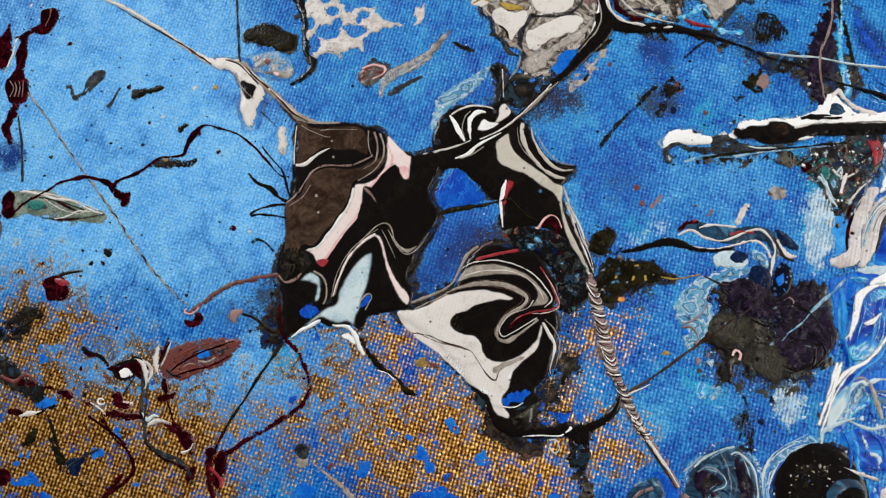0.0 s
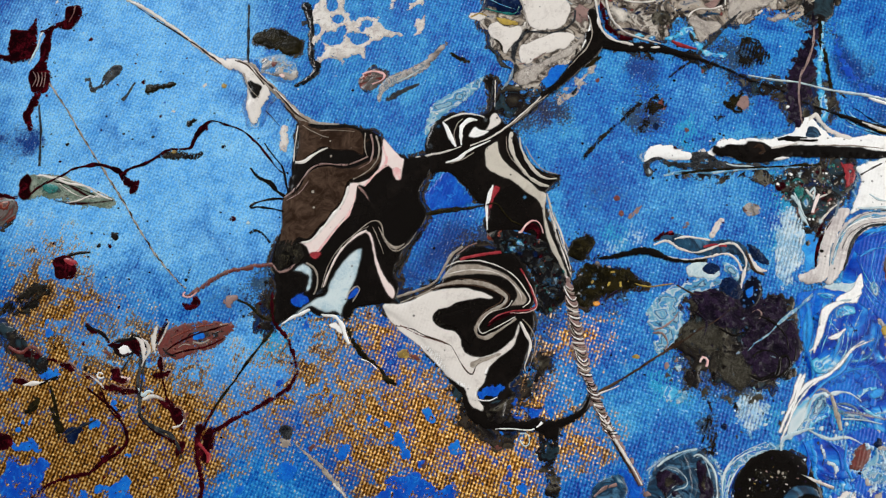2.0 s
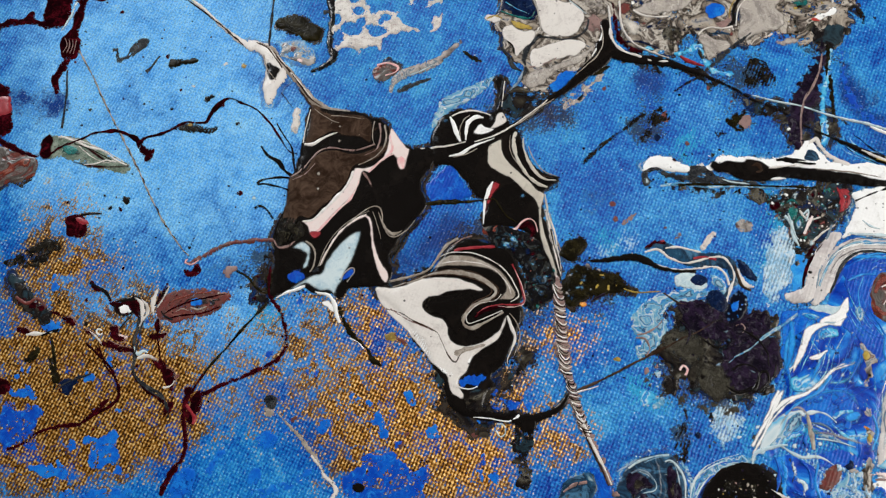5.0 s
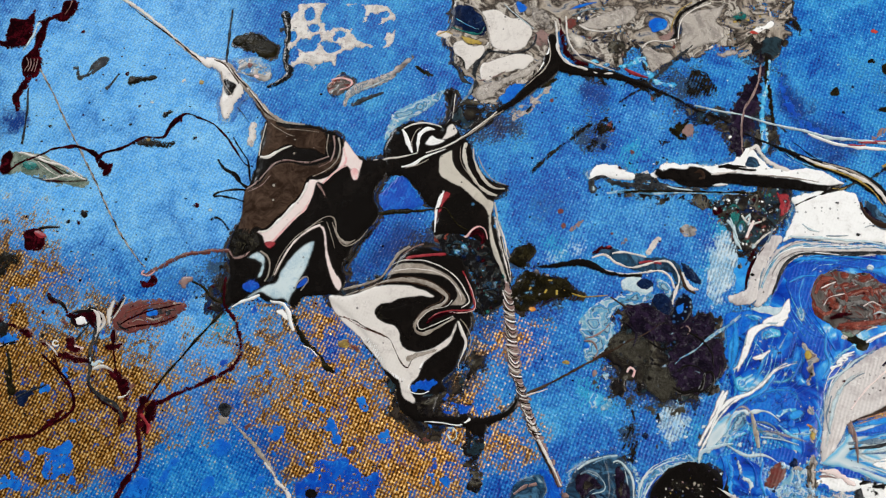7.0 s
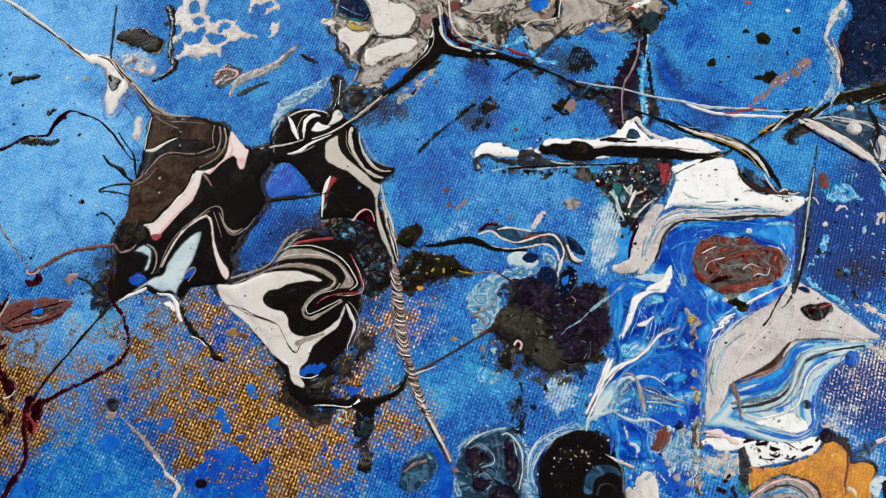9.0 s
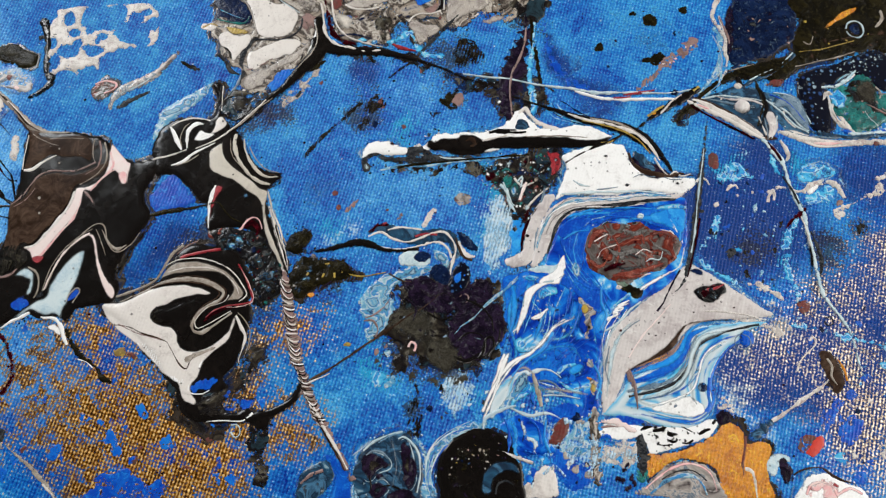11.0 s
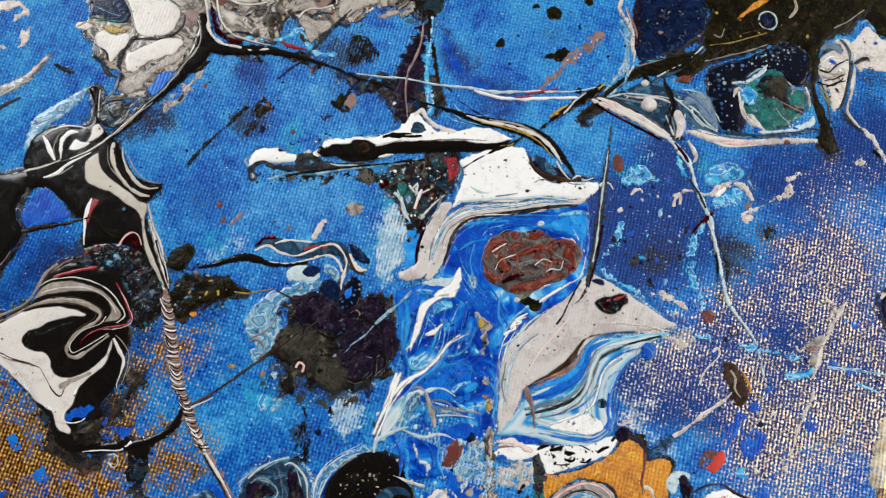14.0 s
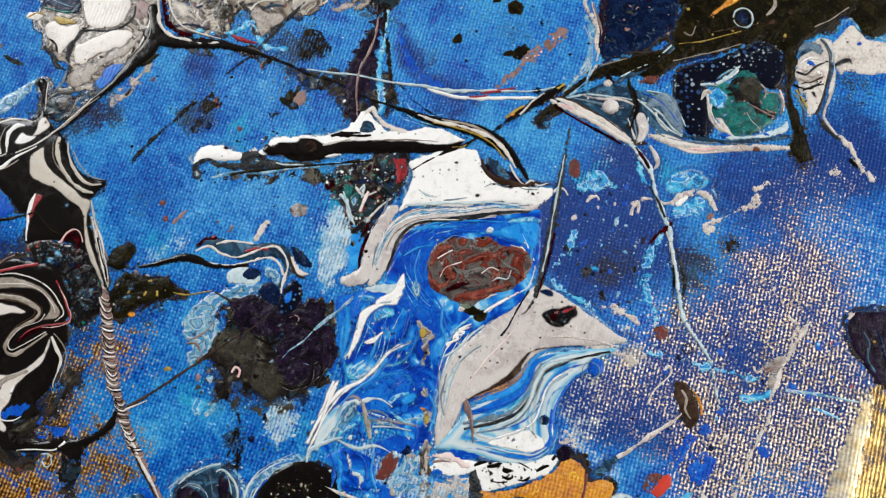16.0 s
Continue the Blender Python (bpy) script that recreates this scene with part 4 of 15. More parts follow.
WASHES = {
    "gold": [
        *spots(1.0, [(-117.5, -57.1, 14.97), (-128.7, -49.5, 9.34), (-104.7, -59.2, 12.57), (-122.6, -63.6, 20.61), (-96.8, -58.0, 10.26)]),
        *spots(0.52, [(-130.1, -37.0, 13.05), (-106.8, -47.1, 12.77), (-96.2, -49.2, 12.68), (-122.7, -27.7, 5.98), (-135.5, -31.2, 8.38)]),
        *spots(0.67, [(-44.9, -51.1, 14.63), (-29.3, -55.3, 12.23), (-21.2, -43.3, 6.75), (-11.4, -50.9, 7.77), (-55.0, -56.6, 12.35), (-34.9, -60.7, 16.61)]),
        *spots(0.45, [(-19.7, -29.8, 6.86), (-12.8, -29.8, 5.70), (-62.3, -34.5, 12.73), (-50.6, -40.1, 13.72), (-71.1, -45.8, 13.75), (-80.2, -48.0, 12.61), (-55.4, -29.9, 6.96), (-9.4, -29.8, 6.83)]),
        *spots(0.4, [(-132.3, -16.7, 8.41), (-128.6, -24.6, 9.62), (-115.1, -28.4, 6.75), (-104.4, -32.5, 6.63)]),
    ],
    # where pale gold flecks carry the painted sparkle
    "pearl": [
        *spots(0.34, [(99.4, -20.6, 6.63), (105.3, -26.7, 7.74), (112.5, -20.9, 7.24), (91.4, -28.7, 4.73), (120.7, -13.7, 7.36)]),
        *spots(0.5, [(134.2, -52.0, 6.30), (136.3, -39.4, 5.33), (129.8, -26.6, 10.88), (119.1, -41.9, 10.73), (132.4, -47.9, 14.79), (134.3, -10.8, 8.86), (140.8, -35.1, 17.11), (127.0, -20.0, 8.79), (110.3, -45.3, 8.59)]),
        *spots(0.2, [(124.6, -7.5, 16.77), (112.2, -29.1, 12.05), (100.6, -46.6, 10.78), (95.7, -31.6, 9.91)]),
        *spots(0.55, [(103.8, -58.1, 8.00), (115.9, -54.0, 10.36), (119.5, -60.7, 10.26), (110.5, -51.6, 8.09), (102.4, -51.4, 5.78), (124.0, -47.5, 9.31)]),
        *spots(0.4, [(88.5, -30.3, 7.15), (82.0, -36.0, 5.91), (82.3, -44.1, 7.00), (91.3, -37.4, 7.07)]),
        *spots(0.4, [(88.1, -26.2, 4.46), (93.5, -29.4, 6.64), (102.0, -38.0, 6.53), (106.6, -31.4, 7.67), (99.3, -22.7, 5.56), (116.0, -20.1, 7.74), (122.1, -11.0, 10.03), (133.0, 0.8, 10.12)]),
    ],
    "deep": [
        *spots(0.5, [(136.9, 21.3, 9.57), (140.7, 11.6, 7.04), (114.3, 10.2, 8.27), (128.0, 9.1, 5.87)]),
        *spots(0.3, [(61.9, 40.8, 13.63), (76.2, 40.5, 10.91), (52.5, 32.5, 8.04), (2.3, 26.9, 9.57), (18.0, 4.5, 10.42), (-7.5, 7.7, 7.87)]),
        *spots(0.36, [(-145.1, 9.7, 8.60), (-151.2, 10.5, 5.77)]),
        *spots(0.6, [(44.6, 41.7, 2.19), (44.8, 37.8, 2.18), (45.9, 34.1, 2.16), (47.9, 31.2, 2.15), (50.5, 29.1, 2.14), (53.9, 28.6, 1.87)]),
        *spots(0.92, [(124.0, -15.5, 15.50), (112.2, -29.1, 14.24), (127.0, -35.4, 14.01), (106.1, -42.2, 11.88), (136.8, -45.8, 14.80), (101.2, -29.3, 8.81)]),
        *spots(0.6, [(-37.9, -7.4, 7.10), (-45.0, -14.6, 7.06), (-41.5, -9.8, 5.91), (-49.7, -18.2, 4.70), (-54.9, -60.9, 10.05), (-63.9, -58.8, 6.74), (-21.9, 22.5, 7.30)]),
        *spots(0.75, [(83.6, -3.3, 15.08), (92.0, 9.5, 11.50), (81.6, -33.9, 7.18), (87.2, -38.3, 8.30), (39.7, -64.8, 6.94), (0.9, 32.8, 4.81)]),
        *spots(0.75, [(96.5, -6.7, 10.23), (81.7, -5.7, 9.17), (86.1, -11.4, 9.09), (87.8, -38.3, 9.87), (101.0, -35.9, 9.83), (117.5, 5.4, 10.26), (137.2, 10.4, 13.62), (105.7, -52.7, 6.40)]),
        *spots(0.45, [(-93.0, -26.5, 7.10), (-86.0, -25.3, 5.91), (-140.1, 9.2, 5.03)]),
        *spots(0.5, [(53.8, 22.7, 7.95), (45.9, 35.6, 4.07), (57.8, 25.9, 5.32), (-7.8, 2.8, 7.92)]),
    ],
    "sky": [
        *spots(0.9, [(-129.6, 30.1, 30.77), (-101.0, 2.6, 29.49), (-128.5, -6.0, 18.45), (-107.0, 35.3, 20.45)]),
        *spots(0.6, [(-80.8, -35.7, 12.81), (-82.1, -8.5, 10.83), (-97.6, -45.9, 13.90), (-113.2, -40.4, 11.73), (-62.0, -43.5, 12.59), (-83.6, -48.1, 10.33), (-130.3, -34.7, 9.52)]),
        *spots(0.3, [(12.2, 25.9, 12.20), (-3.8, 3.1, 11.86), (17.3, 0.3, 10.40)]),
    ],
    "sea": [
        *spots(0.6, [(-78.6, -33.4, 8.17), (-133.7, -25.3, 4.82), (-6.2, -6.3, 5.85), (31.0, -6.4, 4.61), (10.5, 18.4, 7.17)]),
        *spots(0.6, [(31.5, 5.5, 7.82), (34.2, -4.0, 7.70), (6.6, -37.0, 7.38), (5.9, -25.7, 6.27), (25.1, -42.9, 6.04), (45.6, -34.1, 9.72), (39.6, -41.8, 9.63)]),
        *spots(0.6, [(95.1, -13.6, 3.38), (96.4, -7.8, 3.40), (92.7, -20.5, 2.80), (101.5, 6.5, 6.91), (85.4, 8.8, 5.82), (80.5, -6.8, 2.86), (105.3, -11.2, 2.25), (85.8, -27.3, 6.68)]),
    ],
    "pale": [
        *spots(0.34, [(-97.6, -45.9, 12.74), (-113.2, -40.4, 10.56), (-130.3, -34.7, 9.52), (-80.8, -34.5, 11.66), (-62.1, -41.3, 12.62)]),
        *spots(0.5, [(31.3, -2.8, 3.47), (-6.9, -9.9, 3.49), (23.4, -43.0, 4.42), (-135.3, -10.9, 3.68)]),
        *spots(0.55, [(31.0, -2.9, 5.15), (32.4, -9.5, 5.09), (23.8, -40.6, 4.25), (42.0, -49.9, 7.11), (47.8, -57.5, 7.00), (-0.5, -6.4, 3.11)]),
        *spots(0.4, [(86.6, 14.9, 4.69), (92.5, -25.0, 4.45), (116.1, -17.9, 3.33)]),
        *spots(0.42, [(89.8, -29.1, 5.97), (83.5, -32.5, 4.75), (79.3, -39.4, 5.29), (79.9, -45.2, 4.66), (86.1, -41.9, 4.68), (95.6, -30.5, 4.77), (86.4, -49.9, 4.63)]),
    ],
    "grime": [
        *spots(0.8, [(-19.0, -25.8, 5.17), (-20.4, -33.2, 4.55), (-21.1, -39.9, 3.39), (-25.1, -40.0, 2.83), (-14.5, -11.1, 3.50), (-31.5, -8.6, 4.71), (-13.0, -50.9, 3.33), (-47.5, -0.7, 3.59)]),
        *spots(0.5, [(34.1, 5.6, 7.81), (38.1, -3.7, 5.12), (33.1, 27.2, 6.73), (40.4, 46.1, 6.90), (4.4, 43.9, 8.38), (15.9, 36.8, 5.50), (36.9, -15.8, 3.77)]),
        *spots(0.45, [(128.1, 10.3, 4.56), (137.6, 30.1, 4.65), (142.1, 28.9, 5.79), (104.9, 32.6, 7.12), (99.2, -23.8, 4.44), (112.4, -5.3, 3.38), (104.2, -11.2, 5.63)]),
        *spots(0.35, [(123.7, -20.0, 15.41), (112.1, -31.3, 13.10), (126.9, -37.5, 13.97), (106.0, -44.3, 11.85), (136.8, -45.8, 14.80)]),
        *spots(0.34, [(-97.6, -45.9, 13.90), (-122.8, -38.1, 11.81), (-109.4, -43.7, 10.50), (-62.1, -41.3, 10.33), (-11.8, -32.0, 5.68)]),
        *spots(0.8, [(-131.2, -26.5, 7.21), (-136.8, -30.1, 7.20), (-132.2, -39.3, 5.92), (-121.1, -56.0, 5.77), (-81.5, -20.6, 5.93), (-77.7, -26.4, 4.70)]),
        *spots(0.65, [(22.7, 37.2, 6.86), (-26.8, 18.9, 4.09), (1.0, 20.0, 4.05), (-33.9, 21.5, 5.49), (-18.9, 22.4, 5.46)]),
        *spots(0.75, [(17.2, -26.2, 9.98), (11.3, -34.2, 6.17), (20.1, -37.2, 6.12), (14.4, -46.1, 3.62), (-35.9, -11.5, 7.83), (-7.2, -20.2, 6.36)]),
        *spots(0.5, [(-74.3, -51.3, 2.85), (1.3, 27.5, 4.85), (4.6, 21.0, 4.21), (21.8, 26.0, 6.00), (-1.4, 21.1, 3.62)]),
        *spots(0.5, [(90.8, -6.7, 5.70), (89.5, -11.4, 5.67), (105.4, -10.0, 4.50), (112.4, -5.3, 2.26), (101.6, -20.4, 3.34), (86.1, -11.4, 4.54)]),
    ],
}


def RIDGE(x, y):
    (ax, ay), (bx, by) = [(131.9, -51.1), (137.5, -34.1)]
    ux, uy = (bx - ax) / math.hypot(bx - ax, by - ay), (by - ay) / math.hypot(bx - ax, by - ay)
    return (x - ax) * uy - (y - ay) * ux, (bx - x) * ux + (by - y) * uy + 4



def cloth_height(x, y):
    """The cloth is not quite flat, and creased near the edge of the painted part."""
    off, run = RIDGE(x, y)
    return 0.12 * fbm(x, y, 60.0, 3, 2) + 0.40 * np.exp(-((off / 3.4) ** 2)) * np.clip(run / 18, 0, 1)


SKIN[painting] = cloth_height


def canvas_cloth():
    """The cloth: fine in the painted middle, drawn over the bars at the sides."""
    half_x, half_y, c, s = 300.0, 225.0, math.cos(radians(WEAVE)), math.sin(radians(WEAVE))
    ax = np.r_[-half_x - 2, -half_x, np.arange(-190, 191, 1.0), half_x, half_x + 2]
    ay = np.r_[-half_y - 2, -half_y, np.arange(-130, 131, 1.0), half_y, half_y + 2]
    a, b = np.meshgrid(ax, ay)
    x, y = c * a - s * b, s * a + c * b
    z = cloth_height(x, y)
    rim = (np.abs(a) > half_x) | (np.abs(b) > half_y)
    z = np.where(rim, -18.0, z)
    w = len(ax)
    i, j = np.meshgrid(np.arange(len(ay) - 1), np.arange(w - 1), indexing="ij")
    quads = np.stack([i * w + j, i * w + j + 1, (i + 1) * w + j + 1, (i + 1) * w + j], -1).reshape(-1, 4)
    mesh = bpy.data.meshes.new("canvas")
    mesh.from_pydata((np.stack([x, y, z], -1).reshape(-1, 3) / 1000).tolist(), [], quads.tolist())
    mesh.polygons.foreach_set("use_smooth", np.ones(len(quads), bool))
    for key, rows in WASHES.items():
        mesh.attributes.new(key, "FLOAT", "POINT").data.foreach_set("value", wash(x, y, rows).ravel().astype(np.float32))
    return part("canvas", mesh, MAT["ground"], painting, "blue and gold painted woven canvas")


canvas_cloth()
for n, (bx0, by0, bx1, by1) in enumerate(((-299, -224, -259, 224), (259, -224, 299, 224), (-259, -224, 259, -184), (-259, 184, 259, 224))):
    bar = slab("stretcher_bar", bx0 / 1000, by0 / 1000, -0.02, bx1 / 1000, by1 / 1000, -0.002, bare_wood, painting)
    bar.rotation_euler = (0, 0, radians(WEAVE))
    tagged(bar, "bare pine stretcher bar")


# ---- the black and white figures ----
left_figure = pool("black_pool", [(-77.7, 17.5), (-73.4, 17.0), (-67.8, 16.8), (-62.3, 16.1), (-58.8, 14.5), (-56.1, 11.5), (-51.8, 9.7), (-46.9, 10.4), (-45.1, 8.7), (-46.9, 5.5), (-48.5, 2.4), (-48.2, -0.7), (-46.7, -3.5), (-47.7, -6.4), (-50.4, -10.1), (-51.8, -13.4), (-53.0, -17.0), (-51.8, -20.5), (-52.9, -23.5), (-56.7, -24.3), (-60.7, -25.5), (-62.4, -28.1), (-64.8, -27.0), (-68.3, -27.6), (-71.8, -26.4), (-75.3, -28.2), (-78.4, -29.9), (-79.1, -27.0), (-79.0, -22.9), (-79.9, -18.8), (-80.6, -14.6), (-79.6, -10.4), (-78.8, -6.1), (-79.4, -1.8), (-78.3, 1.9), (-78.4, 6.3), (-78.3, 10.1), (-78.0, 13.9)], "black", painting, 0.35, 0.5, label="glossy black poured pool with white and pink veins")
strand("umber_tip", [(-83.4, 22.6, 0.41), (-81.1, 20.4, 0.96), (-78.6, 18.4, 1.92), (-76.2, 16.6, 2.72)], "brown", left_figure, 0.05, 1)
pool("umber_patch", [(-77.6, 16.9), (-74.5, 16.1), (-71.8, 15.5), (-69.2, 15.9), (-65.2, 16.2), (-62.7, 15.0), (-61.9, 12.4), (-61.8, 9.0), (-64.6, 10.2), (-68.5, 10.2), (-71.2, 10.8), (-73.1, 9.8), (-74.9, 8.1), (-76.7, 6.8), (-77.5, 7.9), (-77.3, 11.3)], "brown", left_figure, 0.05, level=2, rag=0.15)
pool("umber_patch", [(-79.6, -1.7), (-76.6, 0.5), (-74.5, 4.7), (-70.8, 6.7), (-65.5, 6.4), (-61.1, 8.3), (-58.0, 9.9), (-57.2, 8.6), (-59.5, 5.7), (-62.6, 3.8), (-64.8, 2.9), (-65.6, -0.7), (-67.8, -4.2), (-71.1, -8.8), (-73.2, -10.8), (-75.2, -10.7), (-76.1, -13.4), (-79.3, -13.6), (-79.4, -8.4)], "brown", left_figure, 0.05, level=2, rag=0.15)
strand("white_vein", [(-77.4, 7.1, 0.54), (-75.5, 7.3, 0.67), (-73.7, 8.8, 0.67), (-71.8, 10.2, 0.40), (-70.2, 10.9, 0.13)], "cream", left_figure, 0.05, 3)
strand("white_line", [(-77.6, 15.9, 0.20), (-77.9, 11.7, 0.20), (-77.8, 7.3, 0.34)], "cream", left_figure, 0.05, 3)
strand("mauve_vein", [(-79.2, -1.2, 0.40), (-77.2, 0.4, 0.40), (-75.0, 3.8, 0.40), (-73.8, 5.7, 0.40), (-70.8, 7.1, 0.40), (-66.2, 6.9, 0.40), (-63.0, 8.1, 0.33), (-60.9, 9.2, 0.27)], "mauve", left_figure, 0.05, 3)
for pts, mat in (([(-61.9, 14.7, 0.27), (-61.8, 11.4, 0.27), (-60.9, 8.9, 0.13)], "taupe"), ([(-60.7, 14.5, 0.40), (-59.9, 11.6, 0.40), (-60.3, 8.1, 0.27), (-62.8, 6.2, 0.20)], "mauve"), ([(-59.4, 14.2, 0.34), (-58.5, 11.3, 0.40), (-58.9, 8.1, 0.40), (-61.4, 5.2, 0.26), (-63.9, 3.7, 0.20)], "taupe"), ([(-58.4, 14.1, 0.27), (-57.8, 11.7, 0.27), (-58.0, 9.0, 0.20)], "brown"), ([(-76.5, 16.0, 0.20), (-72.3, 13.8, 0.27), (-70.2, 13.3, 0.13)], "taupe"), ([(-72.4, 14.9, 0.27), (-69.1, 15.1, 0.20), (-64.5, 15.1, 0.20)], "taupe"), ([(-78.6, -1.9, 0.20), (-75.8, -0.1, 0.26), (-74.0, 2.7, 0.20)], "mauve")):
    strand("taupe_vein", pts, mat, left_figure, 0.04, 4)
pool("blush_vein", [(-57.8, 14.1), (-55.6, 11.9), (-53.4, 9.6), (-52.4, 9.0), (-52.7, 6.2), (-52.9, 3.9), (-54.4, 3.8), (-55.3, 6.0), (-56.4, 7.0), (-57.6, 6.3), (-59.4, 4.4), (-61.1, 2.0), (-62.4, 2.2), (-62.6, 0.2), (-63.0, -1.9), (-64.5, -4.9), (-66.5, -7.7), (-68.7, -10.9), (-70.2, -14.2), (-71.4, -15.0), (-72.4, -14.1), (-73.3, -12.5), (-75.1, -11.3), (-72.6, -10.8), (-70.3, -8.4), (-67.5, -4.6), (-65.3, -0.7), (-64.8, 2.7), (-63.8, 3.1), (-61.9, 3.3), (-59.5, 5.1), (-58.1, 7.9), (-58.1, 11.3)], "blush", left_figure, 0.06, level=5, rag=0.1, label="pale blush vein through the black")
pool("pink_vein", [(-55.4, 6.2), (-54.2, 7.6), (-52.9, 6.2), (-53.0, 3.9), (-54.4, 3.8)], "pink", left_figure, 0.05, level=7, rag=0.08)
pool("pink_vein", [(-72.4, -14.0), (-71.3, -13.0), (-69.4, -13.4), (-70.1, -14.9), (-71.3, -15.2)], "red", left_figure, 0.05, level=7, rag=0.08)
strand("pink_vein", [(-63.1, 0.1, 0.26), (-63.4, -2.2, 0.52), (-64.7, -5.1, 0.65), (-66.7, -7.8, 0.65), (-68.9, -11.0, 0.65), (-70.7, -13.7, 0.64)], "pink", left_figure, 0.04, 6)
strand("pink_vein", [(-56.2, 7.2, 0.26), (-57.6, 6.4, 0.33), (-59.3, 4.7, 0.40), (-61.1, 2.1, 0.39)], "pink", left_figure, 0.04, 6)
strand("grey_streak", [(-63.2, 2.4, 0.40), (-61.7, 1.3, 1.05), (-60.6, -0.1, 0.92), (-59.4, -1.9, 0.26)], "mauve", left_figure, 0.04, 6)
for pts in ([(-68.1, -20.9, 0.19), (-66.8, -15.9, 0.19), (-64.7, -11.9, 0.26), (-61.3, -7.7, 0.26), (-58.7, -5.8, 0.26), (-57.0, -6.2, 0.32), (-55.9, -9.3, 0.19), (-54.5, -11.7, 0.26), (-52.6, -12.2, 0.32), (-50.2, -10.1, 0.19), (-48.8, -7.7, 0.13)], [(-68.9, -21.3, 0.15), (-67.9, -16.6, 0.19), (-65.5, -12.0, 0.19), (-62.0, -8.5, 0.19), (-59.5, -6.9, 0.19)], [(-58.6, -7.1, 0.13), (-57.1, -10.0, 0.19), (-55.7, -13.1, 0.13)], [(-57.3, -7.0, 0.19), (-55.4, -10.3, 0.64), (-53.3, -11.6, 0.64), (-51.3, -10.5, 0.26)]):
    strand("white_line", pts, "taupe", left_figure, 0.04, 4)
strand("white_vein", [(-67.8, -18.5, 0.25), (-66.0, -14.4, 0.38), (-63.1, -10.6, 0.51), (-60.2, -8.4, 0.77), (-58.8, -9.5, 1.03), (-57.9, -12.6, 1.02), (-56.9, -15.8, 1.27), (-55.3, -18.9, 1.77), (-53.6, -21.3, 2.26), (-53.2, -22.5, 1.25)], "blush", left_figure, 0.06, 4)
strand("white_line", [(-68.5, -21.1, 0.25), (-67.5, -17.6, 0.38), (-65.8, -13.6, 0.45), (-62.9, -10.0, 0.52), (-60.0, -8.0, 0.65)], "blush", left_figure, 0.06, 5)
strand("blush_edge", [(-64.7, 2.0, 0.53), (-65.6, -1.5, 0.66), (-67.6, -4.9, 0.78), (-70.0, -8.2, 0.78), (-72.3, -11.0, 0.65), (-74.3, -11.4, 0.39)], "cream", left_figure, 0.06, 6)
strand("pink_shade", [(-57.7, 11.7, 0.40), (-56.6, 8.7, 0.66), (-57.4, 6.8, 0.53), (-59.8, 4.2, 0.40)], "pink", left_figure, 0.05, 6)
strand("umber_shade", [(-63.4, 11.3, 1.07), (-61.0, 13.2, 0.81)], "brown", left_figure, 0.04, 2)
pool("pale_cone", [(-60.5, -11.8), (-60.4, -14.1), (-60.9, -18.0), (-61.6, -20.4), (-62.3, -21.9), (-62.7, -23.9), (-63.4, -25.8), (-63.6, -27.7), (-62.8, -30.7), (-61.3, -33.1), (-62.4, -32.6), (-64.0, -29.6), (-64.9, -26.9), (-67.4, -27.0), (-69.4, -26.3), (-71.0, -25.8), (-73.1, -27.2), (-75.4, -28.6), (-76.6, -29.5), (-74.4, -27.0), (-71.5, -24.6), (-69.8, -23.2), (-68.0, -22.4), (-67.4, -19.8), (-65.5, -16.2), (-63.1, -13.0)], "ice", left_figure, 0.08, level=4, rag=0.12, label="pale icy white cone of paint")
pool("pale_toe", [(-67.2, -29.2), (-65.3, -28.6), (-63.7, -29.6), (-63.3, -31.4), (-65.1, -30.5)], "white", left_figure, 0.08, level=5)
strand("grey_streak", [(-66.6, -20.1, 0.38), (-64.9, -17.9, 0.51), (-63.1, -15.2, 0.38)], "steel", left_figure, 0.03, 6)
strand("taupe_ring", [(-63.1, -23.6, 0.25), (-62.6, -22.1, 0.38), (-61.2, -20.6, 0.38), (-60.4, -21.2, 0.25), (-61.0, -22.5, 0.25), (-61.8, -24.0, 0.25)], "taupe", left_figure, 0.04, 6)
for x, y, r in [(-65.0, -20.7, 0.38), (-65.2, -21.9, 0.38), (-63.4, -21.1, 0.32), (-62.9, -19.8, 0.38), (-63.4, -23.5, 1.01), (-69.5, -22.5, 1.26)]:
    drop("dark_speck", x, y, r, r * 0.85, 20, "slate", left_figure, 0.05, 7)
pool("blue_patch", [(-63.4, -23.4), (-62.6, -21.7), (-61.2, -20.7), (-60.3, -21.5), (-61.1, -22.9), (-62.5, -24.0)], "cobalt", left_figure, 0.05, level=5)
pool("smoky_patch", [(-79.3, -11.0), (-76.6, -10.5), (-74.1, -12.0), (-73.1, -14.6), (-74.6, -16.4), (-76.9, -17.2), (-78.6, -18.2), (-80.0, -16.3), (-80.2, -13.4)], "smoke", left_figure, 0.08, level=3, rag=0.3)
pool("white_curl", [(-75.7, -17.9), (-74.0, -16.3), (-72.2, -16.3), (-70.9, -18.2), (-71.0, -21.7), (-72.4, -22.3), (-72.1, -19.6), (-73.5, -18.2)], "ice", left_figure, 0.06, level=3)
strand("white_line", [(-72.7, -16.0, 0.36), (-71.0, -16.8, 0.47), (-70.0, -18.8, 0.47), (-69.9, -21.1, 0.35), (-70.5, -22.9, 0.35)], "taupe", left_figure, 0.05, 4)
strand("mauve_vein", [(-80.0, -16.8, 0.71), (-78.5, -18.2, 0.95), (-76.4, -17.5, 0.95), (-75.0, -16.0, 0.71)], "mauve", left_figure, 0.06, 4)
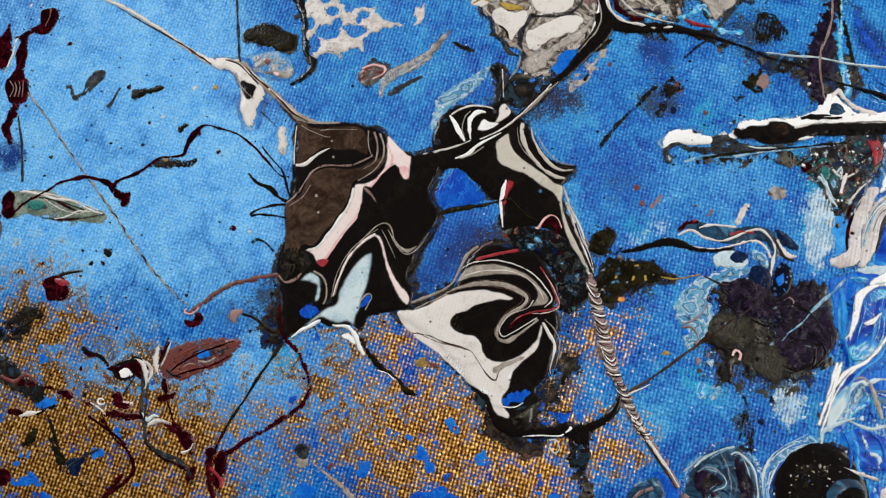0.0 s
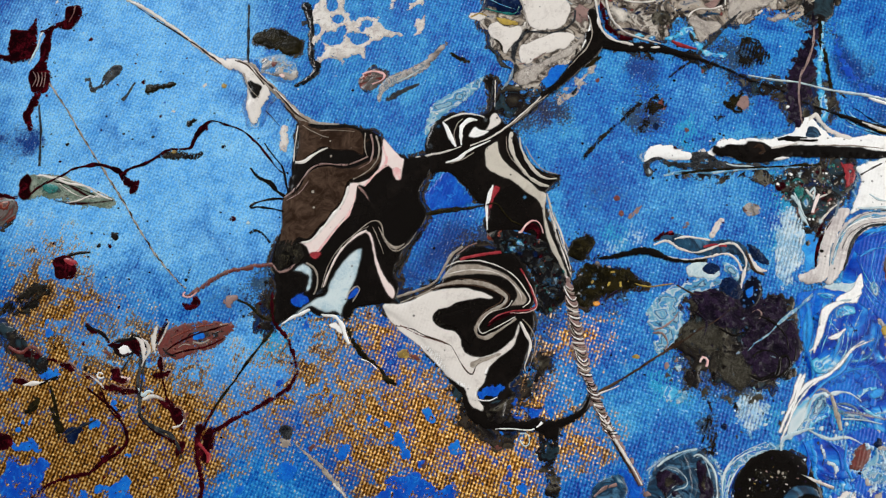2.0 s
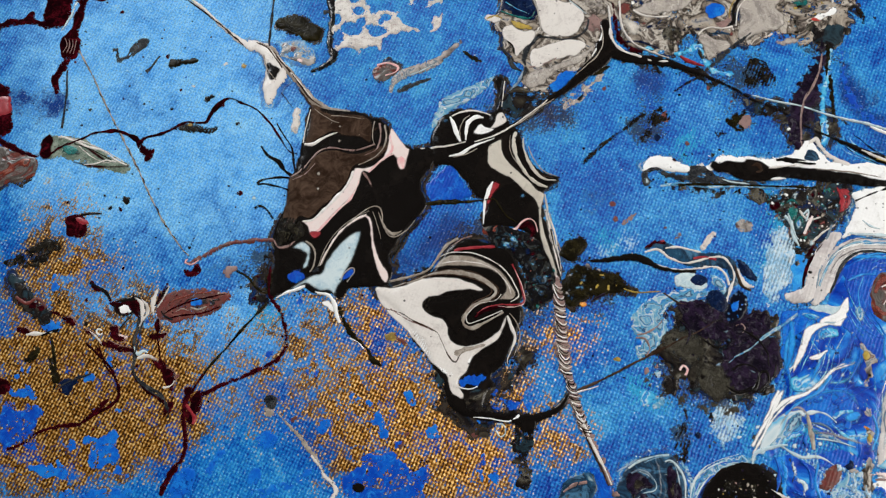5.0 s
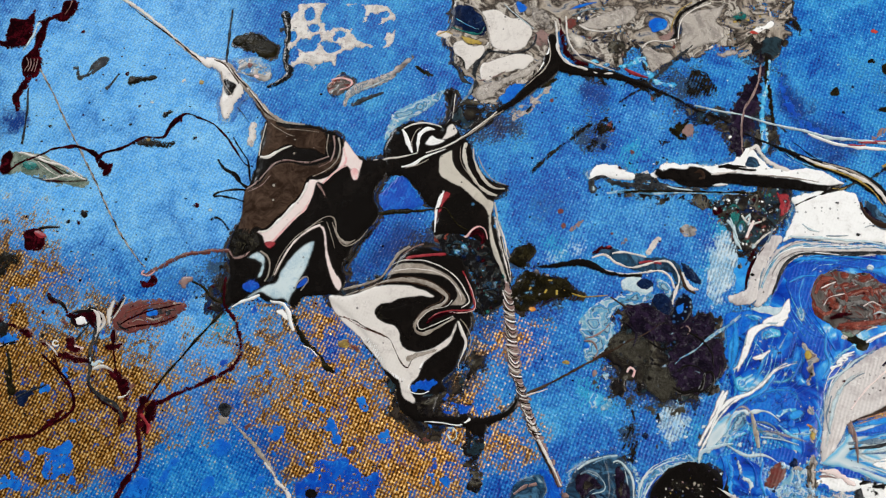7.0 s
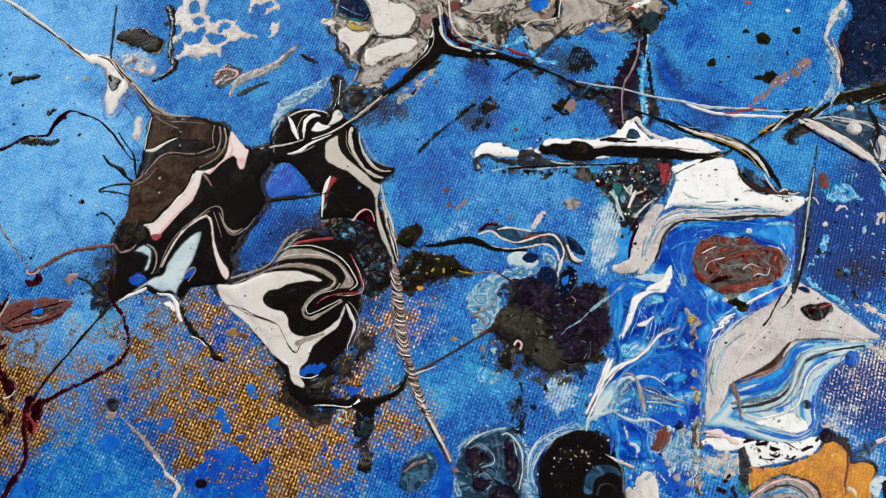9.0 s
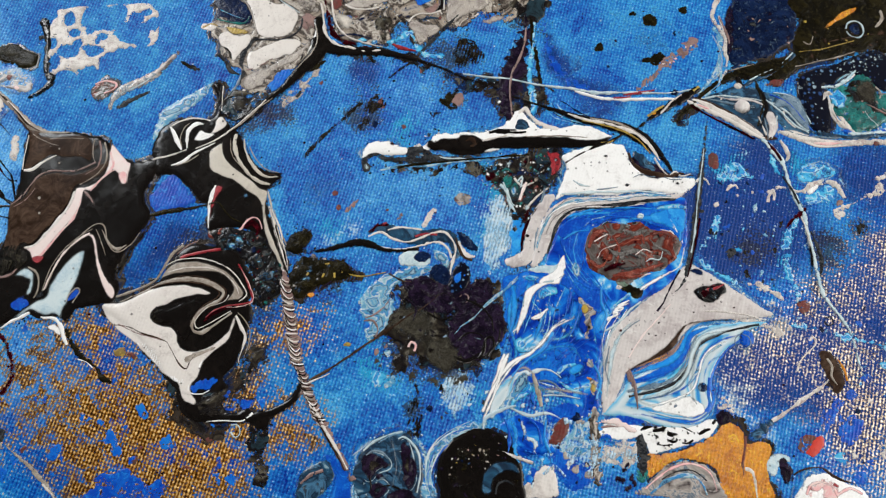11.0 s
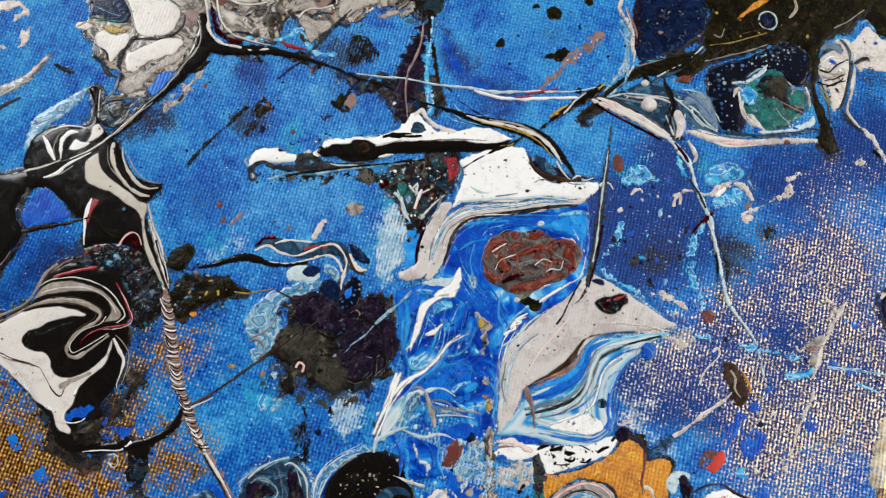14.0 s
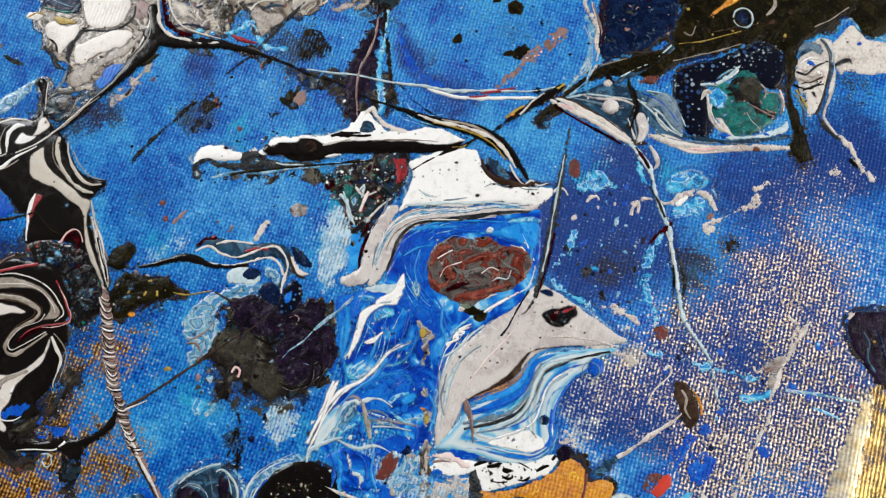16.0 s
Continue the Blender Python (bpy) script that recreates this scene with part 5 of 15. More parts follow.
pool("blue_patch", [(-75.4, -23.9), (-73.7, -22.7), (-71.7, -22.9), (-71.4, -24.8), (-73.2, -26.0), (-74.6, -26.2)], "cobalt", left_figure, 0.05, level=4, rag=0.4, grain=1.2)
drop("grey_cell", *[(-68.9, -22.2)][0], 1.6, 1.8, 0, "slate", left_figure, 0.1, 5)
strand("white_run", [(-76.9, -29.6, 0.38), (-74.9, -28.1, 0.63), (-72.5, -26.9, 0.75), (-70.5, -25.9, 0.75), (-67.8, -27.1, 0.63), (-65.5, -27.3, 0.62), (-63.8, -29.0, 0.75), (-62.8, -31.4, 0.74), (-61.8, -33.2, 0.49)], "white", painting, 0.2, 3, label="thin white run along the pool")
strand("dark_run", [(-62.4, -29.9, 0.93), (-60.9, -32.7, 1.04), (-59.5, -34.5, 1.39), (-58.2, -35.8, 1.61), (-56.4, -36.9, 0.92), (-54.7, -38.1, 0.92), (-53.2, -40.1, 1.37), (-51.2, -41.0, 1.14)], "olive", painting, 0.2, 1, label="thin dark cracked run")
strand("white_line", [(-59.0, -36.2, 0.35), (-57.0, -36.9, 0.46), (-55.5, -38.1, 0.34)], "white", painting, 0.2, 6)
for x, y, r in [(-72.0, 13.1, 0.61), (-69.8, 12.4, 0.74), (-69.4, 8.9, 0.86), (-78.2, 12.9, 0.37), (-72.8, 0.4, 1.33), (-72.2, -3.3, 0.84), (-64.9, 11.0, 0.49)]:
    drop("grey_bubble", x, y, r, r, 0, "taupe", left_figure, 0.08, 4)

right_figure = pool("black_pool", [(-47.8, 15.3), (-46.4, 18.2), (-43.9, 19.9), (-40.3, 20.4), (-36.4, 20.3), (-34.1, 21.3), (-33.5, 23.9), (-34.3, 26.8), (-35.3, 29.2), (-33.6, 29.6), (-32.6, 26.5), (-32.9, 23.7), (-32.2, 21.1), (-29.9, 18.1), (-28.1, 16.8), (-27.0, 13.9), (-25.2, 10.8), (-22.9, 8.3), (-19.9, 7.0), (-17.3, 6.5), (-19.0, 4.5), (-20.6, 2.1), (-20.3, -0.8), (-19.5, -3.8), (-18.1, -6.9), (-16.2, -11.1), (-14.4, -16.1), (-15.4, -17.0), (-17.2, -13.7), (-19.6, -10.1), (-22.0, -7.7), (-25.0, -6.8), (-28.5, -6.5), (-31.4, -7.0), (-33.2, -7.7), (-33.9, -4.8), (-33.2, -1.6), (-35.8, -0.3), (-38.1, 2.1), (-40.8, 4.9), (-43.9, 6.4), (-46.6, 5.9), (-48.2, 10.6)], "black", painting, 0.35, 0.5, label="glossy black poured pool with white fans and red veins")
for pts, mat in (([(-44.4, 18.1, 0.40), (-43.5, 16.8, 0.80), (-42.4, 14.4, 0.80), (-41.2, 12.2, 0.40)], "white"), ([(-44.0, 18.3, 0.27), (-42.1, 19.5, 0.40), (-39.6, 20.4, 0.54), (-37.0, 20.2, 0.54), (-35.1, 19.6, 0.40)], "cream"), ([(-40.0, 12.7, 0.40), (-40.2, 15.4, 0.67), (-40.0, 17.3, 0.94), (-38.4, 18.8, 0.80), (-36.6, 18.7, 0.40)], "white"), ([(-41.1, 12.9, 0.13), (-41.7, 15.4, 0.20), (-41.2, 17.7, 0.20), (-40.0, 19.0, 0.13)], "taupe"), ([(-43.2, 8.5, 0.26), (-40.5, 9.4, 0.79), (-38.6, 11.1, 0.66), (-36.1, 12.7, 0.40), (-33.4, 14.1, 0.26)], "white"), ([(-42.2, 8.2, 0.13), (-39.5, 9.3, 0.26), (-37.1, 11.1, 0.20)], "taupe"), ([(-50.1, 9.4, 0.53), (-46.9, 10.1, 0.53), (-43.1, 11.1, 0.40), (-40.0, 12.4, 0.26)], "cream")):
    strand("white_fan", pts, mat, right_figure, 0.06, 3)
pool("white_fan", [(-38.6, 14.7), (-38.2, 16.1), (-37.1, 17.4), (-35.7, 16.8), (-33.6, 16.4), (-34.8, 15.1), (-36.8, 14.4)], "white", right_figure, 0.06, level=3, rag=0.1)
pool("cream_fan", [(-35.1, 16.1), (-34.2, 18.0), (-33.8, 20.2), (-32.3, 21.0), (-31.0, 19.0), (-31.8, 17.6), (-33.6, 16.4)], "cream", right_figure, 0.06, level=3, rag=0.1)
drop("grey_bubble", -34.7, 18.8, 1.87, 1.87, 0, "slate", right_figure, 0.08, 5)
strand("grey_neck", [(-33.4, 28.9, 0.68), (-33.5, 26.1, 0.95), (-33.8, 23.3, 0.81), (-34.4, 20.7, 0.67)], "slate", right_figure, 0.08, 3)
strand("cream_line", [(-32.9, 28.7, 0.27), (-32.8, 25.5, 0.27), (-32.7, 22.2, 0.40)], "cream", right_figure, 0.08, 4)
pool("white_body", [(-34.6, 12.2), (-32.4, 14.0), (-31.6, 14.5), (-31.2, 11.8), (-30.1, 9.6), (-27.4, 7.3), (-24.1, 4.9), (-22.1, 3.1), (-20.2, 2.3), (-20.6, -1.4), (-20.1, -4.0), (-19.0, -7.1), (-17.6, -10.2), (-15.8, -14.5), (-15.4, -16.0), (-16.4, -15.8), (-18.1, -12.8), (-19.7, -9.8), (-20.9, -6.0), (-21.5, -2.1), (-22.6, 0.4), (-25.2, 2.2), (-28.5, 4.6), (-31.8, 6.0), (-34.2, 7.5), (-34.7, 10.2)], "beige", right_figure, 0.08, level=3, rag=0.12, label="broad cream vein with dark specks")
for pts, mat in (([(-28.7, 16.3, 0.53), (-28.9, 13.7, 0.92), (-27.7, 10.0, 0.92), (-25.0, 6.4, 0.78), (-22.2, 4.4, 0.65), (-20.0, 3.9, 0.39)], "beige"), ([(-27.0, 15.2, 0.26), (-26.3, 12.1, 0.53), (-23.9, 8.1, 0.65), (-21.1, 5.8, 0.52), (-18.3, 5.8, 0.26)], "beige"), ([(-25.4, 13.1, 0.20), (-23.6, 10.0, 0.26), (-21.2, 7.6, 0.26), (-18.2, 6.8, 0.19)], "taupe"), ([(-26.4, 13.9, 0.13), (-24.6, 9.7, 0.20), (-22.1, 6.9, 0.19), (-18.8, 6.2, 0.13)], "brown"), ([(-29.9, 15.3, 0.13), (-29.4, 11.5, 0.20), (-26.8, 8.0, 0.26), (-23.5, 4.9, 0.19)], "taupe"), ([(-20.4, 2.3, 0.26), (-19.5, -0.7, 0.38), (-18.6, -3.9, 0.25), (-16.8, -8.9, 0.38), (-15.5, -10.8, 0.25)], "beige"), ([(-18.7, -1.9, 0.19), (-17.2, -6.4, 0.25), (-15.8, -9.5, 0.38), (-15.0, -10.8, 0.25)], "taupe"), ([(-21.2, -9.5, 0.38), (-19.3, -12.3, 0.63), (-17.4, -14.7, 0.62), (-15.4, -16.4, 0.37)], "blush"), ([(-20.8, -9.2, 0.19), (-18.7, -11.9, 0.19), (-16.5, -15.0, 0.12)], "black"), ([(-19.1, -3.9, 0.15), (-17.5, -9.0, 0.19), (-15.7, -13.9, 0.12)], "black")):
    strand("white_vein", pts, mat, right_figure, 0.06, 4)
pool("red_vein", [(-32.4, 3.8), (-30.7, 3.3), (-31.2, 1.7), (-32.2, -0.7), (-32.8, -2.8), (-33.1, -5.6), (-33.6, -6.0), (-33.4, -2.6), (-33.1, 0.5)], "red", right_figure, 0.06, level=3)
strand("white_vein", [(-32.4, 3.6, 0.48), (-33.1, 1.1, 0.84), (-33.6, -1.3, 0.71), (-33.4, -4.4, 0.47), (-33.2, -6.5, 0.35)], "white", right_figure, 0.06, 4)
strand("red_line", [(-27.3, -6.8, 0.47), (-25.9, -6.7, 0.59), (-24.7, -5.0, 0.47), (-23.2, -4.1, 0.47), (-21.8, -4.8, 0.35), (-21.0, -6.9, 0.24)], "pink", right_figure, 0.05, 4)
strand("maroon_patch", [(-24.9, -6.2, 1.65), (-23.5, -5.3, 1.89), (-21.9, -6.7, 1.65), (-22.4, -8.2, 0.94)], "maroon", right_figure, 0.05, 3)
strand("taupe_line", [(-46.9, -3.5, 0.95), (-43.9, -2.8, 1.43), (-40.3, -2.1, 0.95), (-36.7, -1.6, 0.60), (-32.9, -0.7, 0.36), (-31.4, -0.6, 0.36), (-29.8, -2.6, 0.36), (-27.9, -4.4, 0.35), (-25.5, -5.4, 0.24)], "olive", right_figure, 0.10, 4)
strand("cream_vein", [(-19.8, -1.4, 0.95), (-18.8, -4.4, 1.18), (-17.7, -7.5, 1.41), (-16.4, -11.1, 1.40), (-15.1, -14.6, 1.16), (-14.7, -16.3, 0.58)], "cream", right_figure, 0.08, 3)
strand("white_vein", [(-21.7, -8.2, 0.59), (-20.1, -10.8, 0.94), (-18.1, -13.5, 1.05), (-16.3, -15.6, 0.93), (-14.9, -16.8, 0.58)], "white", right_figure, 0.08, 4)
strand("taupe_vein", [(-18.1, -5.7, 0.35), (-17.2, -8.7, 0.47), (-15.9, -12.0, 0.47), (-14.9, -15.2, 0.35)], "black", right_figure, 0.08, 5)
strand("cream_line", [(-19.2, -2.0, 0.24), (-17.4, -5.7, 0.35), (-16.1, -9.9, 0.35), (-14.9, -14.4, 0.35)], "cream", right_figure, 0.08, 5)
drop("grey_bubble", *[(-25.3, 1.1)][0], 1.4, 1.4, 0, "pebble", right_figure, 0.08, 4)
drop("grey_bubble", *[(-45.4, 16.9)][0], 1.3, 1.3, 0, "pebble", right_figure, 0.08, 4)
drop("grey_bubble", *[(-47.1, 12.2)][0], 1.6, 1.6, 0, "slate", right_figure, 0.08, 4)
pool("blue_eye", [(-47.5, 0.6), (-45.7, 3.7), (-43.9, 5.8), (-42.1, 6.1), (-40.3, 4.6), (-38.9, 2.6), (-37.0, 0.5), (-37.7, -0.8), (-40.3, -1.8), (-43.9, -2.5), (-46.0, -2.3)], "cobalt", painting, 0.05, level=3, rag=0.3)
pool("red_shell", [(-33.5, -6.8), (-31.4, -6.5), (-29.7, -7.2), (-29.1, -8.7), (-31.5, -9.6), (-33.2, -9.1)], "ember", painting, 0.12, level=3, rag=0.25)

heart = pool("cream_pool", [(-55.5, -24.3), (-50.8, -23.4), (-46.8, -21.2), (-43.6, -19.6), (-42.0, -16.5), (-40.1, -13.0), (-38.0, -11.0), (-35.0, -10.0), (-32.1, -10.6), (-28.6, -11.3), (-25.7, -12.5), (-24.2, -15.3), (-22.3, -17.7), (-22.0, -20.5), (-22.7, -23.4), (-21.9, -25.8), (-22.7, -29.8), (-23.5, -34.3), (-25.0, -37.5), (-26.8, -40.0), (-25.7, -41.7), (-27.5, -43.5), (-27.8, -46.4), (-25.2, -47.4), (-21.3, -46.4), (-19.5, -47.9), (-22.2, -49.0), (-26.9, -49.6), (-31.4, -49.5), (-34.8, -48.0), (-36.3, -45.3), (-37.4, -42.0), (-40.2, -39.6), (-42.0, -36.4), (-44.7, -33.3), (-47.3, -30.4), (-51.0, -27.8), (-54.1, -25.9)], "black", painting, 0.35, 0.5, label="heart-shaped poured pool in cream, taupe and black")
pool("white_wing", [(-55.5, -24.4), (-52.0, -23.6), (-48.9, -22.8), (-45.9, -21.1), (-43.5, -20.3), (-39.7, -19.7), (-36.5, -19.7), (-33.1, -20.4), (-31.1, -21.5), (-31.9, -22.2), (-34.2, -22.1), (-36.7, -22.6), (-39.2, -23.4), (-40.8, -24.3), (-42.2, -24.8), (-43.4, -25.4), (-43.9, -26.7), (-43.1, -27.9), (-41.4, -28.6), (-39.1, -29.0), (-37.7, -30.6), (-37.2, -32.5), (-36.0, -33.9), (-33.5, -34.2), (-31.0, -33.4), (-28.7, -31.8), (-27.0, -30.1), (-26.2, -27.9), (-25.9, -26.2), (-25.2, -27.4), (-25.5, -29.3), (-26.2, -31.7), (-27.9, -33.5), (-30.2, -35.3), (-31.6, -37.4), (-32.2, -39.7), (-33.4, -41.6), (-33.3, -43.2), (-32.2, -44.6), (-32.3, -45.8), (-33.9, -45.6), (-35.3, -44.7), (-36.1, -43.0), (-37.0, -41.2), (-40.4, -39.1), (-42.6, -36.8), (-44.7, -35.1), (-46.9, -33.0), (-52.6, -28.8)], "cream", heart, 0.08, level=2, rag=0.12, label="cream white wing of paint")
pool("white_edge", [(-47.7, -31.7), (-44.4, -32.2), (-41.2, -32.4), (-39.1, -34.1), (-37.3, -36.9), (-35.4, -38.9), (-33.7, -37.1), (-31.4, -35.7), (-31.6, -37.4), (-32.4, -39.7), (-33.7, -41.7), (-33.7, -43.2), (-34.7, -43.2), (-36.3, -41.7), (-38.3, -40.3), (-41.1, -38.3), (-44.0, -35.3), (-46.1, -33.6)], "white", heart, 0.05, level=4, rag=0.12)
pool("taupe_ring", [(-37.0, -34.7), (-35.3, -34.8), (-31.6, -33.9), (-28.0, -32.1), (-26.8, -30.7), (-27.9, -33.0), (-30.6, -34.9), (-33.0, -36.1), (-34.9, -38.1), (-36.1, -37.5), (-37.0, -36.2)], "taupe", heart, 0.05, level=5, rag=0.1)
strand("umber_line", [(-51.9, -28.8, 0.26), (-48.7, -29.0, 0.38), (-45.3, -30.6, 0.51), (-42.0, -31.5, 0.51), (-40.0, -32.4, 0.38), (-38.5, -34.4, 0.38), (-36.9, -36.8, 0.50), (-35.2, -38.2, 0.37), (-34.4, -36.6, 0.25), (-33.3, -35.0, 0.12)], "brown", heart, 0.04, 6)
strand("umber_line", [(-51.1, -28.5, 0.19), (-47.9, -30.0, 0.25), (-44.6, -31.1, 0.25), (-41.3, -31.8, 0.19)], "mauve", heart, 0.04, 7)
pool("black_eye", [(-40.3, -24.2), (-39.8, -23.1), (-38.1, -22.4), (-35.8, -21.9), (-35.2, -22.0), (-36.7, -22.8), (-38.5, -23.8)], "black", heart, 0.05, level=5, rag=0.06)
pool("smoky_eye", [(-44.6, -26.5), (-43.4, -25.0), (-41.4, -24.6), (-40.2, -25.5), (-40.5, -27.5), (-41.9, -28.5), (-43.7, -28.0)], "smoke", heart, 0.04, level=4, rag=0.25)
pool("black_eye", [(-43.7, -26.6), (-42.5, -25.3), (-39.7, -24.8), (-36.6, -23.5), (-33.5, -22.9), (-32.5, -25.9), (-34.6, -29.8), (-35.6, -32.4), (-37.2, -31.2), (-39.0, -28.9), (-41.4, -28.1)], "black", heart, 0.05, level=5, rag=0.12)
pool("taupe_band", [(-43.1, -18.6), (-42.4, -16.7), (-41.3, -15.4), (-39.0, -14.4), (-35.2, -14.2), (-31.2, -15.1), (-27.8, -16.7), (-25.3, -19.3), (-23.8, -21.5), (-24.6, -23.0), (-27.1, -23.3), (-28.9, -23.7), (-27.2, -22.4), (-26.5, -20.6), (-27.6, -18.5), (-30.3, -17.1), (-33.6, -16.8), (-37.4, -17.1), (-40.6, -17.6)], "taupe", heart, 0.05, level=3, rag=0.1)
strand("white_line", [(-42.0, -15.3, 0.20), (-39.1, -14.0, 0.26), (-34.6, -13.7, 0.26), (-29.9, -14.9, 0.26), (-26.4, -17.1, 0.26), (-24.2, -20.0, 0.26), (-23.4, -21.9, 0.26), (-24.9, -23.4, 0.26)], "cream", heart, 0.04, 5)
strand("cream_line", [(-41.3, -16.9, 0.20), (-37.6, -15.9, 0.26), (-33.0, -15.7, 0.26), (-29.0, -16.9, 0.20), (-26.0, -19.7, 0.19), (-25.1, -21.6, 0.13)], "cream", heart, 0.04, 5)
strand("taupe_band", [(-51.4, -23.6, 0.26), (-46.5, -21.5, 0.52), (-42.9, -19.5, 0.78), (-38.5, -18.5, 0.91), (-34.0, -18.6, 0.91), (-30.7, -19.8, 0.91), (-28.5, -21.5, 0.90), (-29.6, -23.3, 0.77), (-32.0, -24.5, 0.77), (-33.8, -26.2, 0.89), (-34.8, -28.3, 0.89), (-34.2, -29.9, 0.76), (-32.5, -30.3, 0.76), (-30.6, -29.1, 0.63), (-28.5, -27.6, 0.51), (-26.2, -25.9, 0.38)], "taupe", heart, 0.05, 6)
strand("umber_line", [(-49.5, -23.1, 0.19), (-46.0, -20.7, 0.26), (-42.3, -19.0, 0.26), (-38.4, -17.8, 0.26), (-33.8, -18.0, 0.26), (-30.1, -19.2, 0.26), (-27.8, -21.3, 0.26), (-29.2, -23.6, 0.26), (-31.7, -25.0, 0.26)], "brown", heart, 0.04, 8)
strand("umber_line", [(-48.4, -22.4, 0.13), (-44.7, -20.5, 0.26), (-41.0, -19.4, 0.33), (-37.2, -19.1, 0.33), (-33.3, -19.5, 0.32), (-30.3, -20.7, 0.32), (-29.3, -21.8, 0.26), (-30.9, -23.3, 0.26), (-33.0, -24.7, 0.26), (-34.5, -26.6, 0.26), (-35.1, -28.6, 0.19)], "brown", heart, 0.04, 8)
strand("white_line", [(-27.2, -22.0, 0.19), (-28.3, -23.5, 0.19), (-31.4, -24.6, 0.19), (-33.1, -26.2, 0.19), (-34.1, -27.9, 0.19), (-33.6, -29.4, 0.19), (-32.2, -29.0, 0.19), (-29.8, -27.6, 0.19), (-26.5, -25.6, 0.13)], "cream", heart, 0.04, 9)
strand("red_line", [(-25.6, -15.0, 0.39), (-23.7, -18.3, 0.39), (-22.4, -21.5, 0.51), (-22.1, -23.0, 0.51), (-23.8, -23.9, 0.38), (-27.0, -24.3, 0.38), (-30.0, -25.4, 0.38), (-31.8, -26.9, 0.25)], "red", heart, 0.06, 6)
strand("pink_line", [(-24.9, -16.1, 0.17), (-23.0, -19.5, 0.19), (-21.8, -22.9, 0.19), (-23.8, -24.3, 0.19), (-27.6, -24.7, 0.13)], "pink", heart, 0.04, 8)
strand("maroon_line", [(-32.3, -27.8, 0.51), (-30.9, -26.3, 0.89), (-28.2, -25.1, 0.77), (-25.5, -24.7, 0.38)], "maroon", heart, 0.05, 7)
strand("red_line", [(-38.9, -13.6, 0.53), (-36.0, -12.6, 0.79), (-32.8, -12.0, 0.79), (-30.0, -11.5, 0.53)], "red", heart, 0.08, 6)
strand("mauve_line", [(-39.9, -12.7, 0.26), (-37.5, -10.7, 0.40), (-35.4, -9.6, 0.27)], "mauve", heart, 0.08, 5)
strand("white_vein", [(-25.3, -26.5, 0.38), (-24.1, -28.8, 0.63), (-23.1, -30.7, 0.63), (-23.3, -33.3, 0.38), (-24.0, -35.8, 0.25), (-23.8, -37.0, 0.12)], "cream", heart, 0.08, 4)
strand("taupe_vein", [(-24.9, -25.9, 0.19), (-23.4, -27.3, 0.25), (-22.1, -29.8, 0.25), (-22.2, -33.0, 0.19), (-23.1, -36.1, 0.12)], "taupe", heart, 0.06, 4)
pool("blue_patch", [(-33.8, -41.6), (-32.1, -39.9), (-29.7, -39.6), (-28.1, -40.7), (-28.4, -41.9), (-29.9, -43.0), (-31.2, -42.9), (-32.4, -43.1), (-33.2, -43.4)], "cobalt", heart, 0.03, level=6, rag=0.7, grain=1.2)
pool("blue_patch", [(-26.8, -45.7), (-24.3, -44.1), (-20.3, -44.7), (-21.0, -46.4), (-24.6, -47.1)], "cobalt", heart, 0.03, level=6, rag=0.6, grain=1.2, holes=0.2)
strand("white_line", [(-33.6, -43.2, 0.18), (-32.7, -43.5, 0.24), (-31.1, -43.4, 0.24), (-29.6, -42.6, 0.18)], "white", heart, 0.05, 7)
strand("white_line", [(-29.8, -49.2, 0.18), (-26.2, -48.9, 0.24), (-22.5, -49.0, 0.24), (-21.0, -48.2, 0.60), (-20.0, -47.3, 0.84)], "white", heart, 0.10, 4)
pool("murky_foot", [(-32.1, -45.8), (-30.5, -43.5), (-27.5, -42.9), (-24.9, -43.6), (-26.6, -45.5), (-25.1, -47.6), (-28.7, -48.6), (-31.3, -47.5)], "murk", heart, 0.05, level=5, rag=0.6, holes=0.2)
for x, y, r in [(-49.9, -25.2, 0.58), (-47.5, -28.1, 0.58), (-51.4, -27.0, 0.35), (-45.0, -26.6, 0.46), (-46.1, -30.4, 0.46), (-37.2, -39.6, 0.68), (-34.1, -44.8, 0.45), (-40.4, -30.5, 0.35)]:
    drop("dark_speck", x, y, r, r * 0.8, 20, "maroon", heart, 0.05, 4)

# murky seams where the pools ran into the cloth
for pts in ([(-29.1, -43.5), (-26.2, -41.1), (-23.5, -35.5), (-21.7, -28.6), (-20.2, -29.8), (-18.7, -34.3), (-20.7, -41.1), (-22.4, -46.0), (-25.8, -48.3), (-28.6, -46.6)], [(-81.6, -22.9), (-79.4, -20.1), (-77.5, -24.8), (-78.0, -29.9), (-80.3, -31.3), (-82.6, -28.2)],
            [(-37.4, -41.4), (-35.2, -45.6), (-31.4, -48.4), (-25.8, -49.7), (-27.0, -51.2), (-32.5, -51.0), (-36.8, -47.8), (-38.6, -43.4)], [(-55.5, -23.8), (-51.4, -22.4), (-47.3, -20.5), (-43.8, -18.2), (-43.1, -19.8), (-46.2, -21.7), (-50.2, -23.8), (-53.7, -24.8)]):
    pool("murky_seam", pts, "murk", painting, 0.05, rag=0.9, grain=2.4, holes=0.75, hole_size=2.2, label="dark mottled seam beside a pool")


# ---- runs, blots and drops on the pale blue part ----
strand("cream_string", [(-122.4, 46.4, 0.78), (-119.1, 45.0, 1.04), (-117.0, 43.9, 1.04), (-112.9, 41.3, 1.03), (-108.6, 38.6, 1.03), (-105.6, 36.3, 1.02), (-101.2, 33.3, 1.27), (-97.9, 31.4, 1.78), (-95.0, 30.4, 2.53)], "cream", painting, 0.3, 1, label="thin cream string of dried paint")
